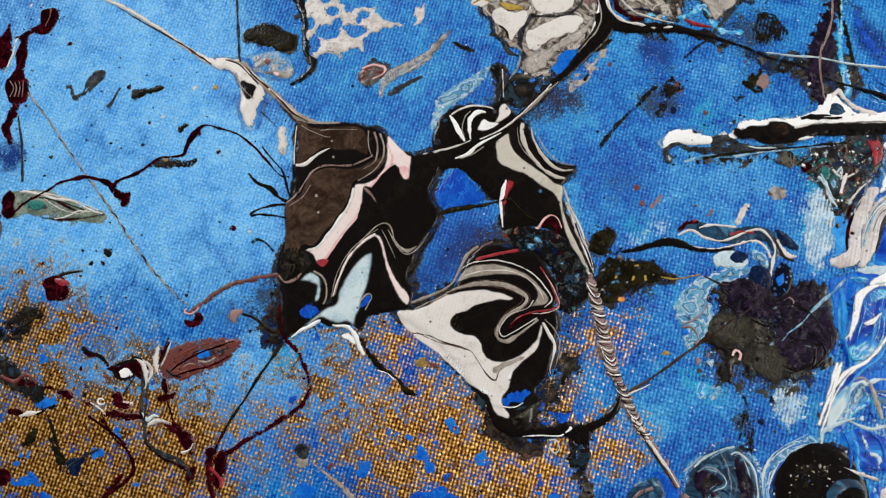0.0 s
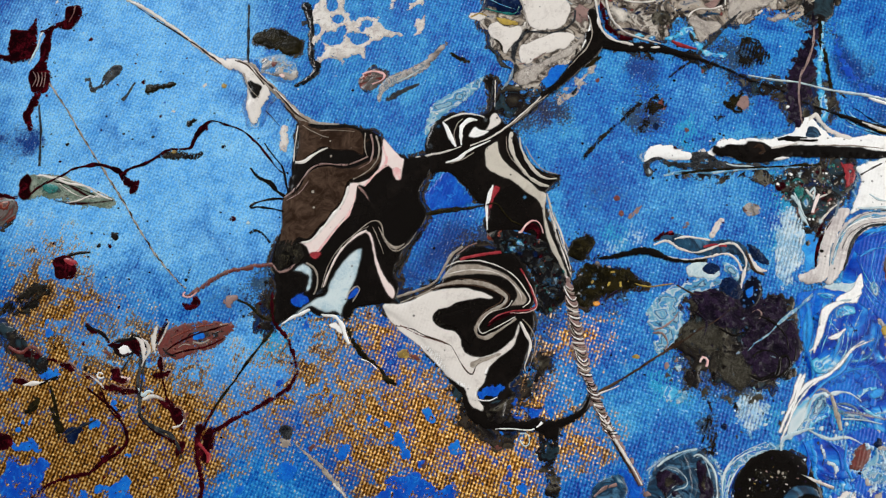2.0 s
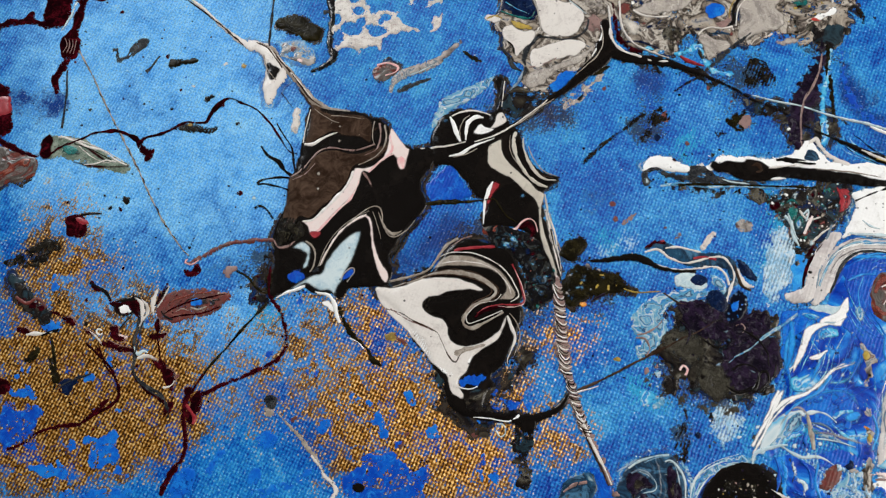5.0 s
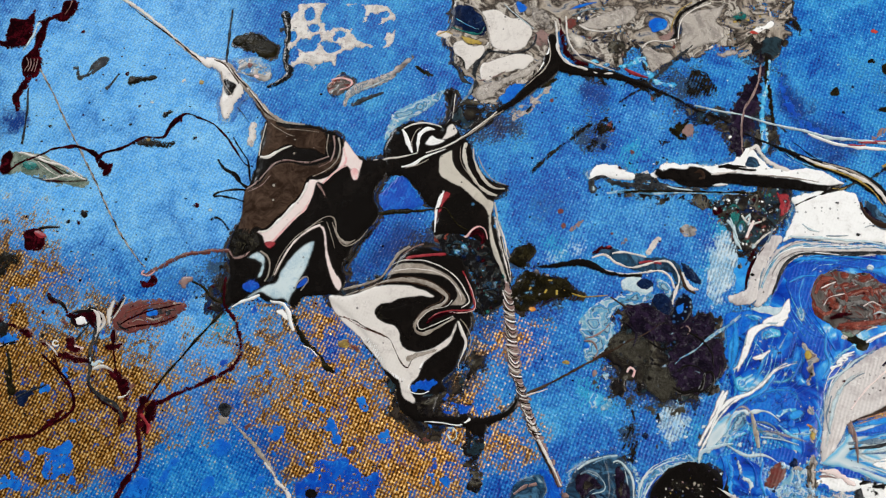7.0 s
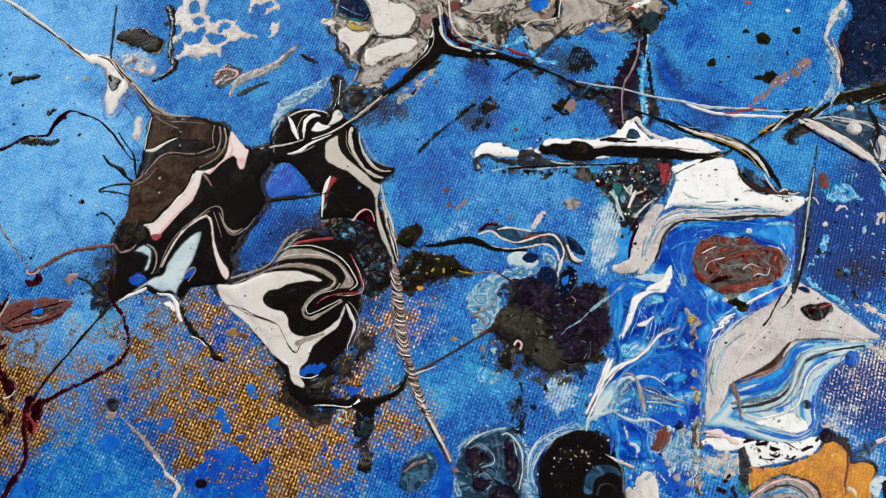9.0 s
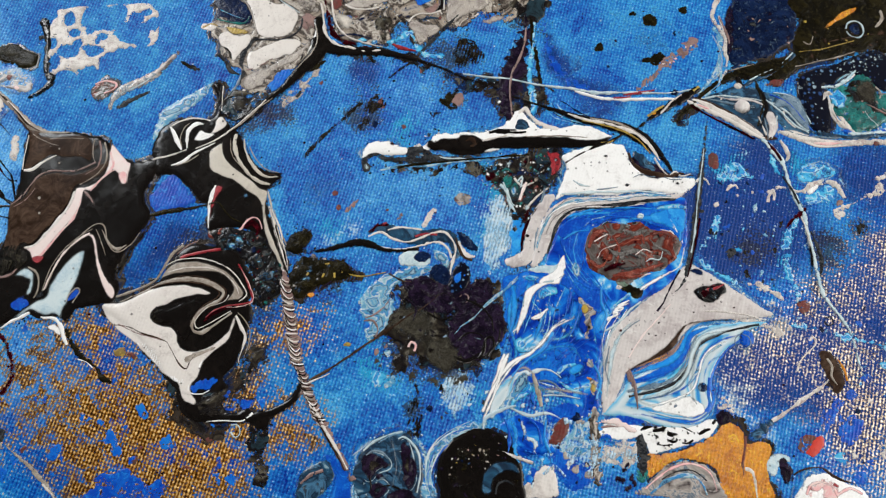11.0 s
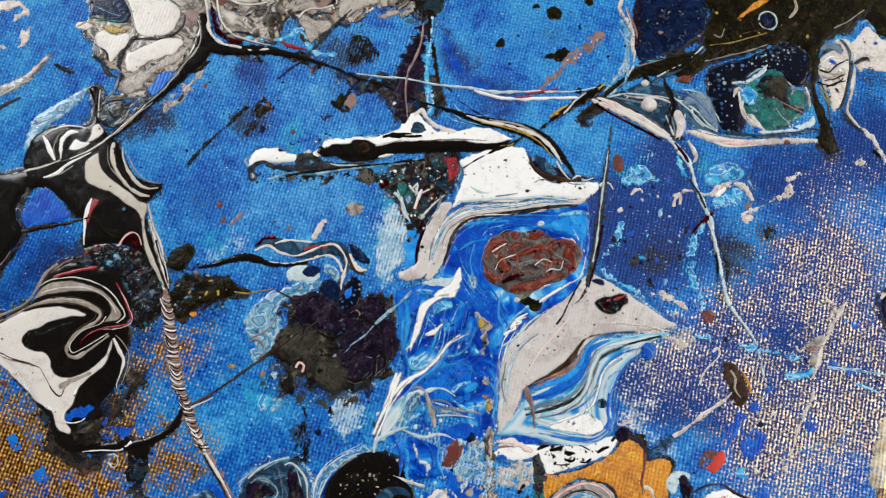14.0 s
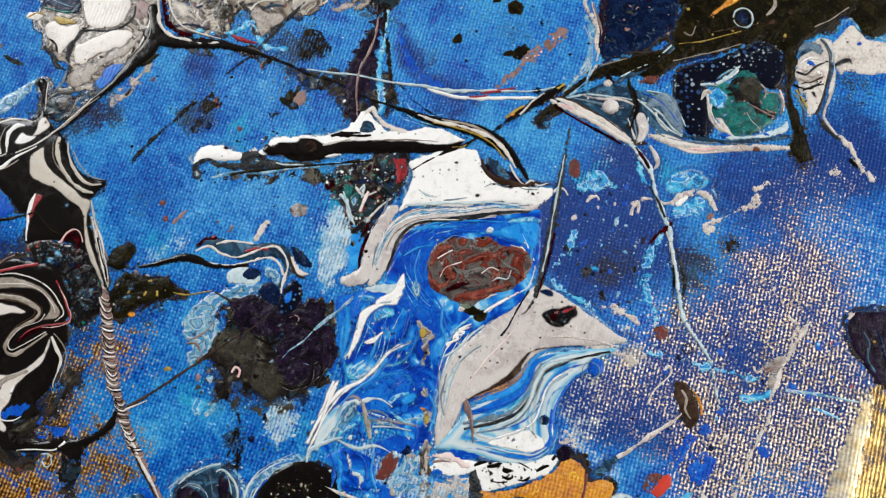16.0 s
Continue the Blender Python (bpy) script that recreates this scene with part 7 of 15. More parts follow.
strand("thread", [(-85.6, 19.4, 0.25), (-83.8, 17.6, 0.25), (-82.0, 15.8, 0.25)], "slate", painting, 0.1)

# lower edge of the blue, with the loop of maroon thread
strand("maroon_loop", [(-79.7, -22.9, 0.83), (-79.1, -27.6, 0.82), (-77.8, -30.1, 0.94), (-75.8, -32.2, 0.82), (-74.3, -34.7, 0.93), (-73.1, -37.7, 0.93), (-73.0, -40.4, 0.92), (-74.0, -43.0, 1.04), (-76.3, -44.9, 1.15), (-79.1, -46.7, 1.03), (-82.5, -48.7, 0.92), (-85.8, -50.7, 1.03), (-88.7, -52.7, 1.37)], "maroon", painting, 0.28, 2, label="looped maroon thread of paint")
strand("dark_thread", [(-78.7, -30.8, 0.59), (-80.4, -33.4, 0.58), (-82.2, -35.9, 0.47), (-83.9, -38.6, 0.58), (-85.6, -41.8, 0.46), (-87.5, -44.5, 0.46), (-89.2, -47.2, 0.46), (-90.2, -49.9, 0.46)], "olive", painting, 0.15, 1, label="thin dark thread of paint")
pool("maroon_blot", [(-91.0, -52.5), (-89.4, -52.3), (-88.8, -54.7), (-89.1, -57.4), (-89.4, -59.6), (-90.5, -59.9), (-91.8, -58.0), (-91.7, -55.3)], "maroon", painting, 0.3, label="maroon knot of paint with a red core")
strand("red_line", [(-92.1, -55.6, 0.51), (-90.8, -56.7, 0.76), (-89.7, -58.2, 0.76), (-89.9, -59.4, 0.50)], "red", painting, 0.3, 4)
strand("maroon_tail", [(-92.3, -52.7, 2.03), (-92.5, -55.2, 1.52), (-92.1, -59.0, 1.01), (-90.5, -63.4, 1.13), (-90.5, -66.5, 1.00), (-91.7, -69.1, 1.12), (-92.7, -71.1, 1.49), (-93.4, -74.5, 0.99)], "maroon", painting, 0.25, 1, label="maroon tail running down")
strand("dark_thread", [(-89.9, -48.6, 0.64), (-90.9, -50.8, 0.64), (-91.5, -52.6, 0.89)], "maroon", painting, 0.2, 1)
rust = pool("rust_leaf", [(-103.9, -36.4), (-103.2, -33.5), (-101.4, -31.6), (-98.7, -30.7), (-95.2, -30.0), (-91.1, -29.7), (-87.6, -30.2), (-87.8, -32.0), (-89.6, -34.1), (-92.4, -35.9), (-95.9, -37.3), (-99.9, -38.3), (-102.8, -38.3)], "rust", painting, 0.10, rag=0.4, holes=0.15, label="thin rust brown leaf of paint")
for pts, mat in (([(-101.9, -36.9, 0.25), (-99.3, -34.8, 0.37), (-95.8, -32.9, 0.50), (-91.6, -31.3, 0.37), (-88.7, -30.3, 0.19)], "maroon"), ([(-100.8, -37.6, 0.19), (-97.2, -36.4, 0.49), (-93.3, -35.5, 0.49), (-89.3, -33.3, 0.25)], "maroon"), ([(-101.3, -34.2, 0.19), (-98.7, -32.6, 0.37), (-95.4, -31.2, 0.37), (-91.9, -30.5, 0.19)], "brick"), ([(-97.5, -34.0, 0.19), (-96.9, -32.7, 0.37), (-95.2, -32.3, 0.25)], "soot"), ([(-96.0, -34.4, 0.19), (-94.2, -34.6, 0.37), (-92.3, -33.7, 0.25)], "taupe"), ([(-99.1, -35.8, 0.12), (-97.9, -35.0, 0.25), (-96.4, -35.2, 0.12)], "taupe"), ([(-91.9, -32.7, 0.12), (-90.7, -32.0, 0.31), (-89.5, -31.9, 0.12)], "soot"), ([(-102.5, -36.2, 0.25), (-101.1, -37.4, 0.49), (-99.3, -37.8, 0.25)], "soot")):
    strand("vein", pts, mat, rust, 0.06, 2)
pool("blue_gap", [(-96.6, -33.2), (-95.5, -32.2), (-93.7, -32.3), (-93.1, -33.3), (-94.2, -34.2), (-95.7, -34.3)], "azure", rust, 0.05, level=2, rag=0.5)
flecks("rust_fleck", [(-102.7, -36.5), (-101.4, -33.0), (-95.4, -30.7), (-88.0, -30.1), (-88.5, -32.3), (-93.5, -36.2), (-100.8, -38.1)], ("maroon", "rust", "brick", "soot", "taupe"), rust, 40, (0.25, 1.0), 97, tall=0.05)
pool("slate_patch", [(-96.2, -32.7), (-93.9, -32.0), (-90.9, -31.8), (-90.3, -33.2), (-93.1, -34.6), (-95.8, -34.3)], "slate", rust, 0.04, level=1, holes=0.4)
pool("maroon_eye", [(-114.8, -36.0), (-112.9, -35.3), (-110.7, -34.4), (-107.8, -34.6), (-106.9, -36.9), (-107.5, -38.3), (-109.2, -37.2), (-109.8, -36.5), (-110.4, -37.2), (-110.1, -37.8), (-111.5, -38.5), (-112.7, -38.1), (-113.5, -36.9)], "maroon", painting, 0.2, label="maroon eye-shaped blot")
pool("white_eye", [(-112.8, -36.4), (-111.5, -35.8), (-110.0, -36.2), (-110.1, -37.8), (-111.5, -38.3), (-112.5, -37.4)], "white", painting, 0.24, level=2)
strand("white_run", [(-110.4, -34.2, 0.47), (-108.6, -34.2, 0.94), (-107.3, -35.2, 1.41), (-106.7, -36.9, 1.29), (-106.5, -38.7, 0.82), (-106.6, -40.3, 0.47)], "cream", painting, 0.26, 3, label="short white run")
strand("white_run", [(-104.3, -31.1, 0.47), (-104.8, -33.2, 1.18), (-104.7, -35.2, 1.29), (-104.1, -37.1, 0.59)], "cream", painting, 0.22, 1)
strand("black_twig", [(-120.3, -32.1, 0.95), (-118.6, -33.3, 1.42), (-116.7, -33.7, 0.95), (-114.8, -35.3, 0.59)], "maroon", painting, 0.2, label="black maroon twig")
strand("black_twig", [(-102.5, -30.0, 0.71), (-103.3, -32.1, 0.94), (-104.0, -34.6, 0.71)], "maroon", painting, 0.24, 3)
strand("dark_run", [(-107.3, -38.3, 0.59), (-107.0, -41.5, 0.47), (-107.0, -44.8, 0.58), (-106.1, -47.3, 0.70), (-105.9, -49.9, 0.58), (-104.1, -51.7, 0.58), (-101.7, -53.1, 0.69), (-98.8, -53.9, 0.69), (-96.9, -55.8, 1.14), (-95.6, -57.8, 1.82)], "slate", painting, 0.18, 1, label="broken dark run")
pool("maroon_blot", [(-102.6, -38.5), (-101.6, -39.4), (-101.7, -41.2), (-102.6, -41.7), (-103.2, -40.1)], "maroon", painting, 0.2, label="small maroon blot")
strand("maroon_dash", [(-103.7, -42.1, 0.70), (-102.0, -41.7, 0.93), (-100.1, -41.0, 0.47)], "maroon", painting, 0.15)
strand("maroon_dash", [(-101.9, -47.3, 0.46), (-100.3, -48.4, 0.92), (-98.5, -49.5, 1.15), (-96.8, -50.8, 2.07), (-96.5, -52.1, 1.38)], "maroon", painting, 0.2, label="maroon splash with a pale lip")
strand("white_lip", [(-98.1, -52.8, 0.46), (-96.5, -52.1, 0.57), (-95.9, -50.8, 0.35)], "cream", painting, 0.25, 3)
drop("maroon_drop", *[(-96.1, -57.6)][0], 2.2, 1.6, 40, "maroon", painting, 0.2, label="small maroon splash")
strand("thread", [(-102.1, -41.7, 0.35), (-101.2, -44.3, 0.35), (-100.3, -46.8, 0.35)], "maroon", painting, 0.12)
strand("maroon_thread", [(-115.1, -45.5, 0.35), (-112.4, -49.9, 0.46), (-109.6, -52.1, 0.58), (-108.1, -54.3, 0.81), (-107.7, -56.5, 0.92), (-109.1, -58.3, 0.92), (-111.5, -60.1, 0.80), (-113.6, -62.0, 0.80)], "maroon", painting, 0.2, 1, label="curved maroon thread over the gold")
strand("maroon_thread", [(-110.0, -57.3, 0.90), (-112.8, -60.7, 0.90), (-115.0, -63.0, 1.02), (-118.4, -64.0, 1.02), (-122.0, -65.3, 0.77), (-124.5, -66.9, 0.90), (-126.8, -69.2, 0.90), (-129.6, -70.8, 1.02)], "maroon", painting, 0.2, 1, label="maroon thread over the gold")
ring = strand("white_ring", [(-114.9, -42.4, 0.35), (-115.9, -42.0, 0.47), (-116.3, -42.9, 0.47), (-115.3, -43.5, 0.47), (-114.6, -42.9, 0.35)], "white", painting, 0.15, label="tiny white curl")
strand("white_dash", [(-110.9, -42.8, 0.47), (-109.7, -43.1, 0.70), (-108.8, -42.8, 0.35)], "pink", painting, 0.12)
strand("white_dash", [(-132.2, -45.7, 0.47), (-130.4, -45.2, 1.06), (-128.5, -45.0, 0.59), (-126.2, -44.1, 0.35)], "cream", painting, 0.15, label="small white dash with a dark tip")
strand("dark_dash", [(-134.2, -44.8, 1.06), (-132.7, -45.4, 0.71)], "maroon", painting, 0.15)
strand("dark_dash", [(-128.7, -45.5, 0.47), (-126.9, -44.5, 0.59), (-124.9, -43.6, 0.47)], "black", painting, 0.15, 1)
pool("black_smear", [(-131.9, -41.6), (-129.7, -40.4), (-126.6, -41.3), (-127.1, -42.9), (-128.6, -44.1), (-129.9, -43.3)], "smoke", painting, 0.1, rag=0.4, holes=0.3, label="black dry smear")
pool("black_smear", [(-129.9, -51.7), (-129.2, -49.2), (-128.6, -48.1), (-128.0, -49.2), (-128.8, -51.2)], "olive", painting, 0.08, rag=0.3, holes=0.3)
pool("black_smear", [(-126.1, -50.1), (-124.4, -50.1), (-123.8, -51.6), (-122.2, -53.6), (-121.3, -55.6), (-123.0, -55.4), (-123.9, -53.4)], "olive", painting, 0.1, rag=0.3, label="black dry smear")
strand("dark_thread", [(-126.3, -45.5, 0.35), (-125.0, -48.9, 0.35), (-123.8, -51.6, 0.47)], "olive", painting, 0.1)
pool("white_knot", [(-135.3, -57.0), (-134.0, -56.8), (-132.7, -57.7), (-131.9, -58.3), (-132.8, -58.5), (-133.8, -57.9), (-135.1, -59.2)], "white", painting, 0.2, level=3)
pool("maroon_blot", [(-137.3, -56.4), (-134.5, -56.1), (-133.2, -57.0), (-132.6, -58.3), (-133.7, -59.2), (-136.9, -59.7)], "maroon", painting, 0.2, label="maroon blot with a white lip")
for x, y, w in [(-128.6, -34.1, 2.38), (-129.4, -31.8, 1.67), (-115.6, -52.1, 2.55), (-112.2, -51.6, 1.16), (-129.5, -53.3, 1.63), (-120.6, -43.2, 1.17), (-107.0, -59.0, 1.60), (-131.6, -55.2, 1.86), (-127.8, -57.7, 3.47), (-132.4, -58.3, 2.31)]:
    drop("blue_patch", x, y, w, w * 0.6, (x * 37) % 180, "azure", painting, 0.04, label="small bare blue patch in the gold")
for pts in ([(-132.5, -61.4), (-129.6, -62.3), (-126.3, -60.5), (-123.6, -61.6), (-123.8, -64.6), (-124.4, -66.2), (-122.1, -69.5), (-124.7, -69.8), (-127.4, -69.5), (-129.7, -70.6), (-133.3, -67.5)], [(-124.3, -73.6), (-121.5, -71.8), (-117.3, -72.8), (-114.1, -74.0), (-115.2, -75.6), (-118.2, -75.8), (-121.9, -74.7)], [(-111.3, -67.8), (-109.0, -64.8), (-106.8, -63.2), (-104.6, -66.8), (-104.2, -69.1), (-106.7, -70.4), (-109.8, -71.4), (-111.6, -69.8)], [(-116.1, -67.6), (-114.0, -65.8), (-111.6, -64.9), (-110.0, -65.9), (-112.2, -67.4), (-115.1, -68.4)], [(-106.0, -72.2), (-104.3, -70.5), (-101.8, -71.6), (-102.2, -73.1), (-104.6, -73.4)], [(-114.5, -78.0), (-108.4, -76.6), (-103.7, -75.0), (-100.6, -74.7), (-99.4, -76.9), (-101.6, -78.1), (-112.7, -79.9)],
            [(-54.5, -65.2), (-52.6, -61.7), (-50.6, -59.4), (-48.0, -60.0), (-45.7, -58.9), (-42.4, -59.8), (-39.9, -61.3), (-36.9, -60.6), (-35.2, -62.2), (-37.0, -64.1), (-37.4, -66.9), (-39.1, -69.4), (-48.4, -71.5), (-52.9, -70.5), (-55.2, -68.0)], [(-76.1, -68.5), (-74.7, -66.7), (-72.9, -66.2), (-72.5, -68.9), (-75.2, -70.0)], [(-73.2, -70.7), (-69.7, -69.2), (-66.2, -68.4), (-65.4, -69.4), (-68.1, -71.0), (-71.8, -71.4)], [(-65.3, -66.9), (-63.2, -64.9), (-61.3, -64.8), (-62.3, -66.4), (-63.9, -67.3)], [(-61.9, -55.7), (-60.8, -53.8), (-59.3, -55.3), (-60.8, -56.7)], [(-51.7, -53.4), (-49.4, -51.9), (-47.7, -53.5), (-46.4, -55.2), (-47.2, -56.3), (-49.5, -54.3)], [(-38.5, -54.5), (-38.0, -52.1), (-36.8, -52.3), (-35.3, -53.8), (-36.0, -54.8)], [(-44.8, -46.8), (-44.1, -45.3), (-42.8, -47.2), (-43.3, -48.5)], [(-27.3, -60.3), (-26.2, -59.4), (-25.7, -61.2), (-26.6, -61.8)], [(-24.8, -61.0), (-23.6, -59.2), (-21.6, -61.7), (-22.7, -62.1)],
            [(-91.0, -69.7), (-87.5, -68.7), (-86.6, -72.3), (-87.8, -74.8), (-90.7, -76.4), (-92.3, -73.9)], [(-75.6, -60.6), (-73.2, -58.8), (-70.5, -59.4), (-71.9, -61.5), (-74.3, -61.9)], [(-84.6, -67.5), (-83.9, -64.8), (-81.6, -63.9), (-81.8, -65.9), (-83.5, -68.0)]):
    pool("blue_patch", pts, "cobalt" if len(pts) > 9 else "azure", painting, 0.04, rag=0.8, grain=2.2, holes=0.2, label="bare bright blue patch in the gold")
drop("black_drop", *[(-51.7, -67.1)][0], 2.6, 2.2, 0, "black", painting, 0.08, 4)
pool("grey_pebble", [(-75.2, -51.5), (-74.4, -50.6), (-72.6, -50.9), (-72.2, -52.4), (-72.9, -53.5), (-74.5, -53.3)], "slate", painting, 0.15, label="small grey pebble of paint")
pool("tan_drop", [(-74.9, -53.7), (-73.1, -53.7), (-72.4, -55.2), (-74.2, -55.5)], "taupe", painting, 0.1)
strand("tan_streak", [(-71.9, -54.3, 0.50), (-69.2, -56.3, 0.74), (-66.3, -58.5, 0.99), (-63.3, -61.1, 1.23), (-61.3, -63.1, 1.10), (-59.6, -65.2, 0.85)], "taupe", painting, 0.12, label="tan dragged streak")
strand("white_twig", [(-62.7, -62.2, 0.98), (-60.6, -64.0, 0.73), (-59.2, -65.9, 0.85), (-57.6, -66.8, 0.97), (-56.3, -68.3, 1.21), (-56.8, -69.9, 0.96)], "cream", painting, 0.2, 2, label="white knotted twig")
drop("yellow_drop", *[(-50.2, -34.7)][0], 2.4, 2.4, 10, "yellow", painting, 0.12, label="yellow splash on the gold")
pool("gold_smudge", [(-71.8, -28.2), (-71.0, -29.9), (-72.3, -30.6)], "cobalt", painting, 0.03)

pool("dark_splash", [(-135.3, -27.1), (-133.8, -24.8), (-131.4, -24.4), (-129.2, -25.3), (-131.1, -27.5), (-132.6, -29.8), (-135.6, -30.1), (-138.0, -29.8), (-138.2, -28.3)], "smoke", painting, 0.12, level=1, rag=0.8, grain=1.8, holes=0.3, label="dark splash where the gold begins")
strand("maroon_splash", [(-137.1, -37.9, 0.70), (-134.1, -38.2, 1.17), (-131.6, -39.1, 1.05), (-127.4, -39.9, 0.58), (-123.7, -41.0, 0.35)], "maroon", painting, 0.16, 2, rag=0.4, label="dark maroon splash on the gold")
for pts, mat in (([(-114.2, -35.8, 0.58), (-111.9, -35.0, 1.17), (-109.0, -34.2, 1.40), (-107.2, -34.6, 1.05), (-106.3, -36.0, 0.93)], "black"), ([(-113.6, -36.4, 0.47), (-112.5, -37.8, 0.58), (-110.4, -38.3, 0.46), (-108.8, -37.1, 0.46)], "black"), ([(-112.3, -36.9, 0.93), (-111.0, -36.5, 1.63), (-109.7, -37.2, 0.93)], "white"), ([(-107.6, -34.2, 0.35), (-106.3, -35.2, 0.70), (-105.5, -36.9, 0.70), (-106.1, -38.6, 0.58), (-106.6, -40.3, 0.35)], "ivory"), ([(-106.1, -38.3, 0.23), (-106.2, -42.6, 0.34), (-106.1, -47.1, 0.34), (-105.1, -51.0, 0.45), (-101.7, -53.5, 0.34), (-98.1, -54.8, 0.34)], "slate"), ([(-104.2, -35.2, 0.35), (-103.2, -32.9, 0.47), (-102.2, -30.6, 0.47)], "black"), ([(-103.5, -35.5, 0.23), (-102.6, -32.9, 0.35), (-101.9, -30.3, 0.23)], "ivory"), ([(-120.5, -32.1, 0.71), (-118.6, -32.9, 1.17), (-116.8, -33.5, 0.70), (-114.8, -35.2, 0.47)], "black"), ([(-102.8, -38.3, 0.69), (-102.1, -40.3, 0.81), (-102.5, -42.0, 0.46)], "maroon"), ([(-101.0, -46.5, 0.46), (-98.6, -48.7, 0.91), (-96.9, -50.9, 1.35), (-96.2, -52.6, 0.90)], "maroon"), ([(-105.4, -47.3, 0.91), (-103.4, -46.5, 0.68), (-101.0, -47.1, 0.46)], "ivory"), ([(-97.5, -55.3, 0.67), (-95.7, -56.4, 1.34), (-96.2, -58.0, 0.89)], "maroon"), ([(-115.1, -45.5, 0.57), (-112.2, -44.9, 1.15), (-108.1, -45.8, 0.91), (-106.3, -46.0, 0.46)], "maroon"), ([(-112.6, -40.4, 0.46), (-111.7, -42.1, 1.04), (-110.4, -43.5, 0.69)], "maroon"), ([(-117.7, -42.9, 0.23), (-115.4, -44.3, 0.34), (-113.9, -45.8, 0.23)], "ivory"), ([(-122.2, -56.6, 0.23), (-119.5, -54.4, 0.34), (-115.1, -52.1, 0.45)], "slate")):
    strand("torn_splash", pts, mat, painting, 0.2, 5, rag=0.3)
# knot of maroon and black left of the figures
pool("mauve_knot", [(-90.5, -24.8), (-89.6, -23.6), (-88.0, -23.6), (-87.0, -24.3), (-87.9, -25.3), (-88.3, -26.7), (-89.5, -26.7), (-90.5, -25.7)], "mauve", painting, 0.18, label="small mauve knot")
pool("black_smear", [(-80.1, -24.3), (-79.0, -23.5), (-77.2, -24.8), (-75.9, -27.0), (-77.3, -29.9), (-78.7, -29.9), (-80.0, -27.6)], "olive", painting, 0.15, rag=0.4, label="black smear at the foot of the pool")
strand("dark_thread", [(-87.2, -24.8, 0.47), (-84.2, -26.0, 0.59), (-81.7, -28.2, 0.71), (-79.3, -29.0, 0.94)], "olive", painting, 0.15)

# torn splashes where the gold begins
for pts, mat in (([(-142.1, -29.7), (-138.5, -27.6), (-136.1, -25.1), (-133.9, -23.1), (-131.4, -23.0), (-129.8, -25.3), (-133.1, -26.8), (-136.8, -28.7), (-141.6, -31.3)], "smoke"), ([(-139.9, -33.1), (-135.7, -34.1), (-132.4, -37.5), (-127.8, -40.0), (-128.7, -42.8), (-132.4, -41.2), (-137.3, -38.2)], "murk"), ([(-130.8, -51.6), (-130.1, -49.5), (-129.1, -48.3), (-128.2, -49.4), (-129.0, -51.3)], "olive"),
                 ([(-121.4, -55.3), (-119.6, -54.0), (-117.5, -53.2), (-118.2, -55.3), (-119.8, -57.3)], "navy"), ([(-125.0, -51.3), (-123.1, -52.3), (-122.1, -54.9), (-122.5, -57.2), (-124.2, -54.2)], "olive")):
    pool("dark_splash", pts, mat, painting, 0.12, rag=0.5, grain=1.4, label="torn dark splash over the gold")
for pts in ([(-124.3, -40.8), (-122.6, -40.3), (-121.2, -41.7), (-122.6, -42.5)], [(-119.0, -42.7), (-117.4, -42.7), (-116.6, -43.7), (-118.3, -43.7)], [(-113.7, -41.3), (-111.9, -40.9), (-110.9, -42.8), (-109.3, -42.8), (-109.9, -44.1), (-112.3, -43.6)], [(-114.4, -44.8), (-112.9, -44.4), (-110.9, -44.9), (-108.7, -45.0), (-107.2, -45.7), (-109.2, -46.5), (-111.9, -46.4), (-113.6, -45.8)],
            [(-99.3, -48.7), (-97.5, -48.2), (-96.1, -50.0), (-96.3, -52.1), (-97.7, -51.9)], [(-102.1, -46.9), (-100.6, -47.4), (-98.8, -48.5), (-100.6, -48.7)], [(-134.3, -44.6), (-132.8, -44.1), (-130.8, -45.2), (-132.5, -45.9)], [(-103.6, -38.6), (-102.5, -38.0), (-101.9, -40.5), (-102.8, -40.8)], [(-104.1, -42.1), (-102.3, -41.8), (-100.4, -40.8), (-100.8, -42.4), (-103.1, -42.9)]):
    chip = pool("maroon_chip", pts, "maroon", painting, 0.2, rag=0.25, grain=0.9, label="small torn maroon splash with a pale edge")
    echoes("pale_edge", pts, "mauve", painting, (0.15, -0.2), 0.3, 6)
strand("red_streak", [(-136.9, -37.6, 0.67), (-133.8, -38.8, 0.94), (-131.8, -37.4, 0.80), (-129.1, -39.2, 0.53)], "rust", painting, 0.2, 3, rag=0.15, label="dark red streak over the splash")
for pts in ([(-129.1, -42.6), (-127.4, -41.8), (-124.9, -42.0), (-124.4, -43.7), (-126.4, -44.5), (-128.4, -44.0)], [(-117.1, -52.9), (-115.7, -51.7), (-114.1, -51.9), (-113.9, -53.4), (-115.9, -54.2)], [(-129.4, -33.9), (-128.2, -33.2), (-126.9, -34.1), (-128.0, -35.0)], [(-132.0, -58.6), (-129.6, -57.5), (-126.9, -57.6), (-127.8, -59.0), (-131.1, -59.7)], [(-112.2, -48.9), (-110.9, -48.9), (-110.0, -50.3), (-111.3, -50.5)]):
    pool("blue_patch", pts, "azure", painting, 0.04, rag=0.4, grain=1.2, label="bare bright blue patch in the gold")
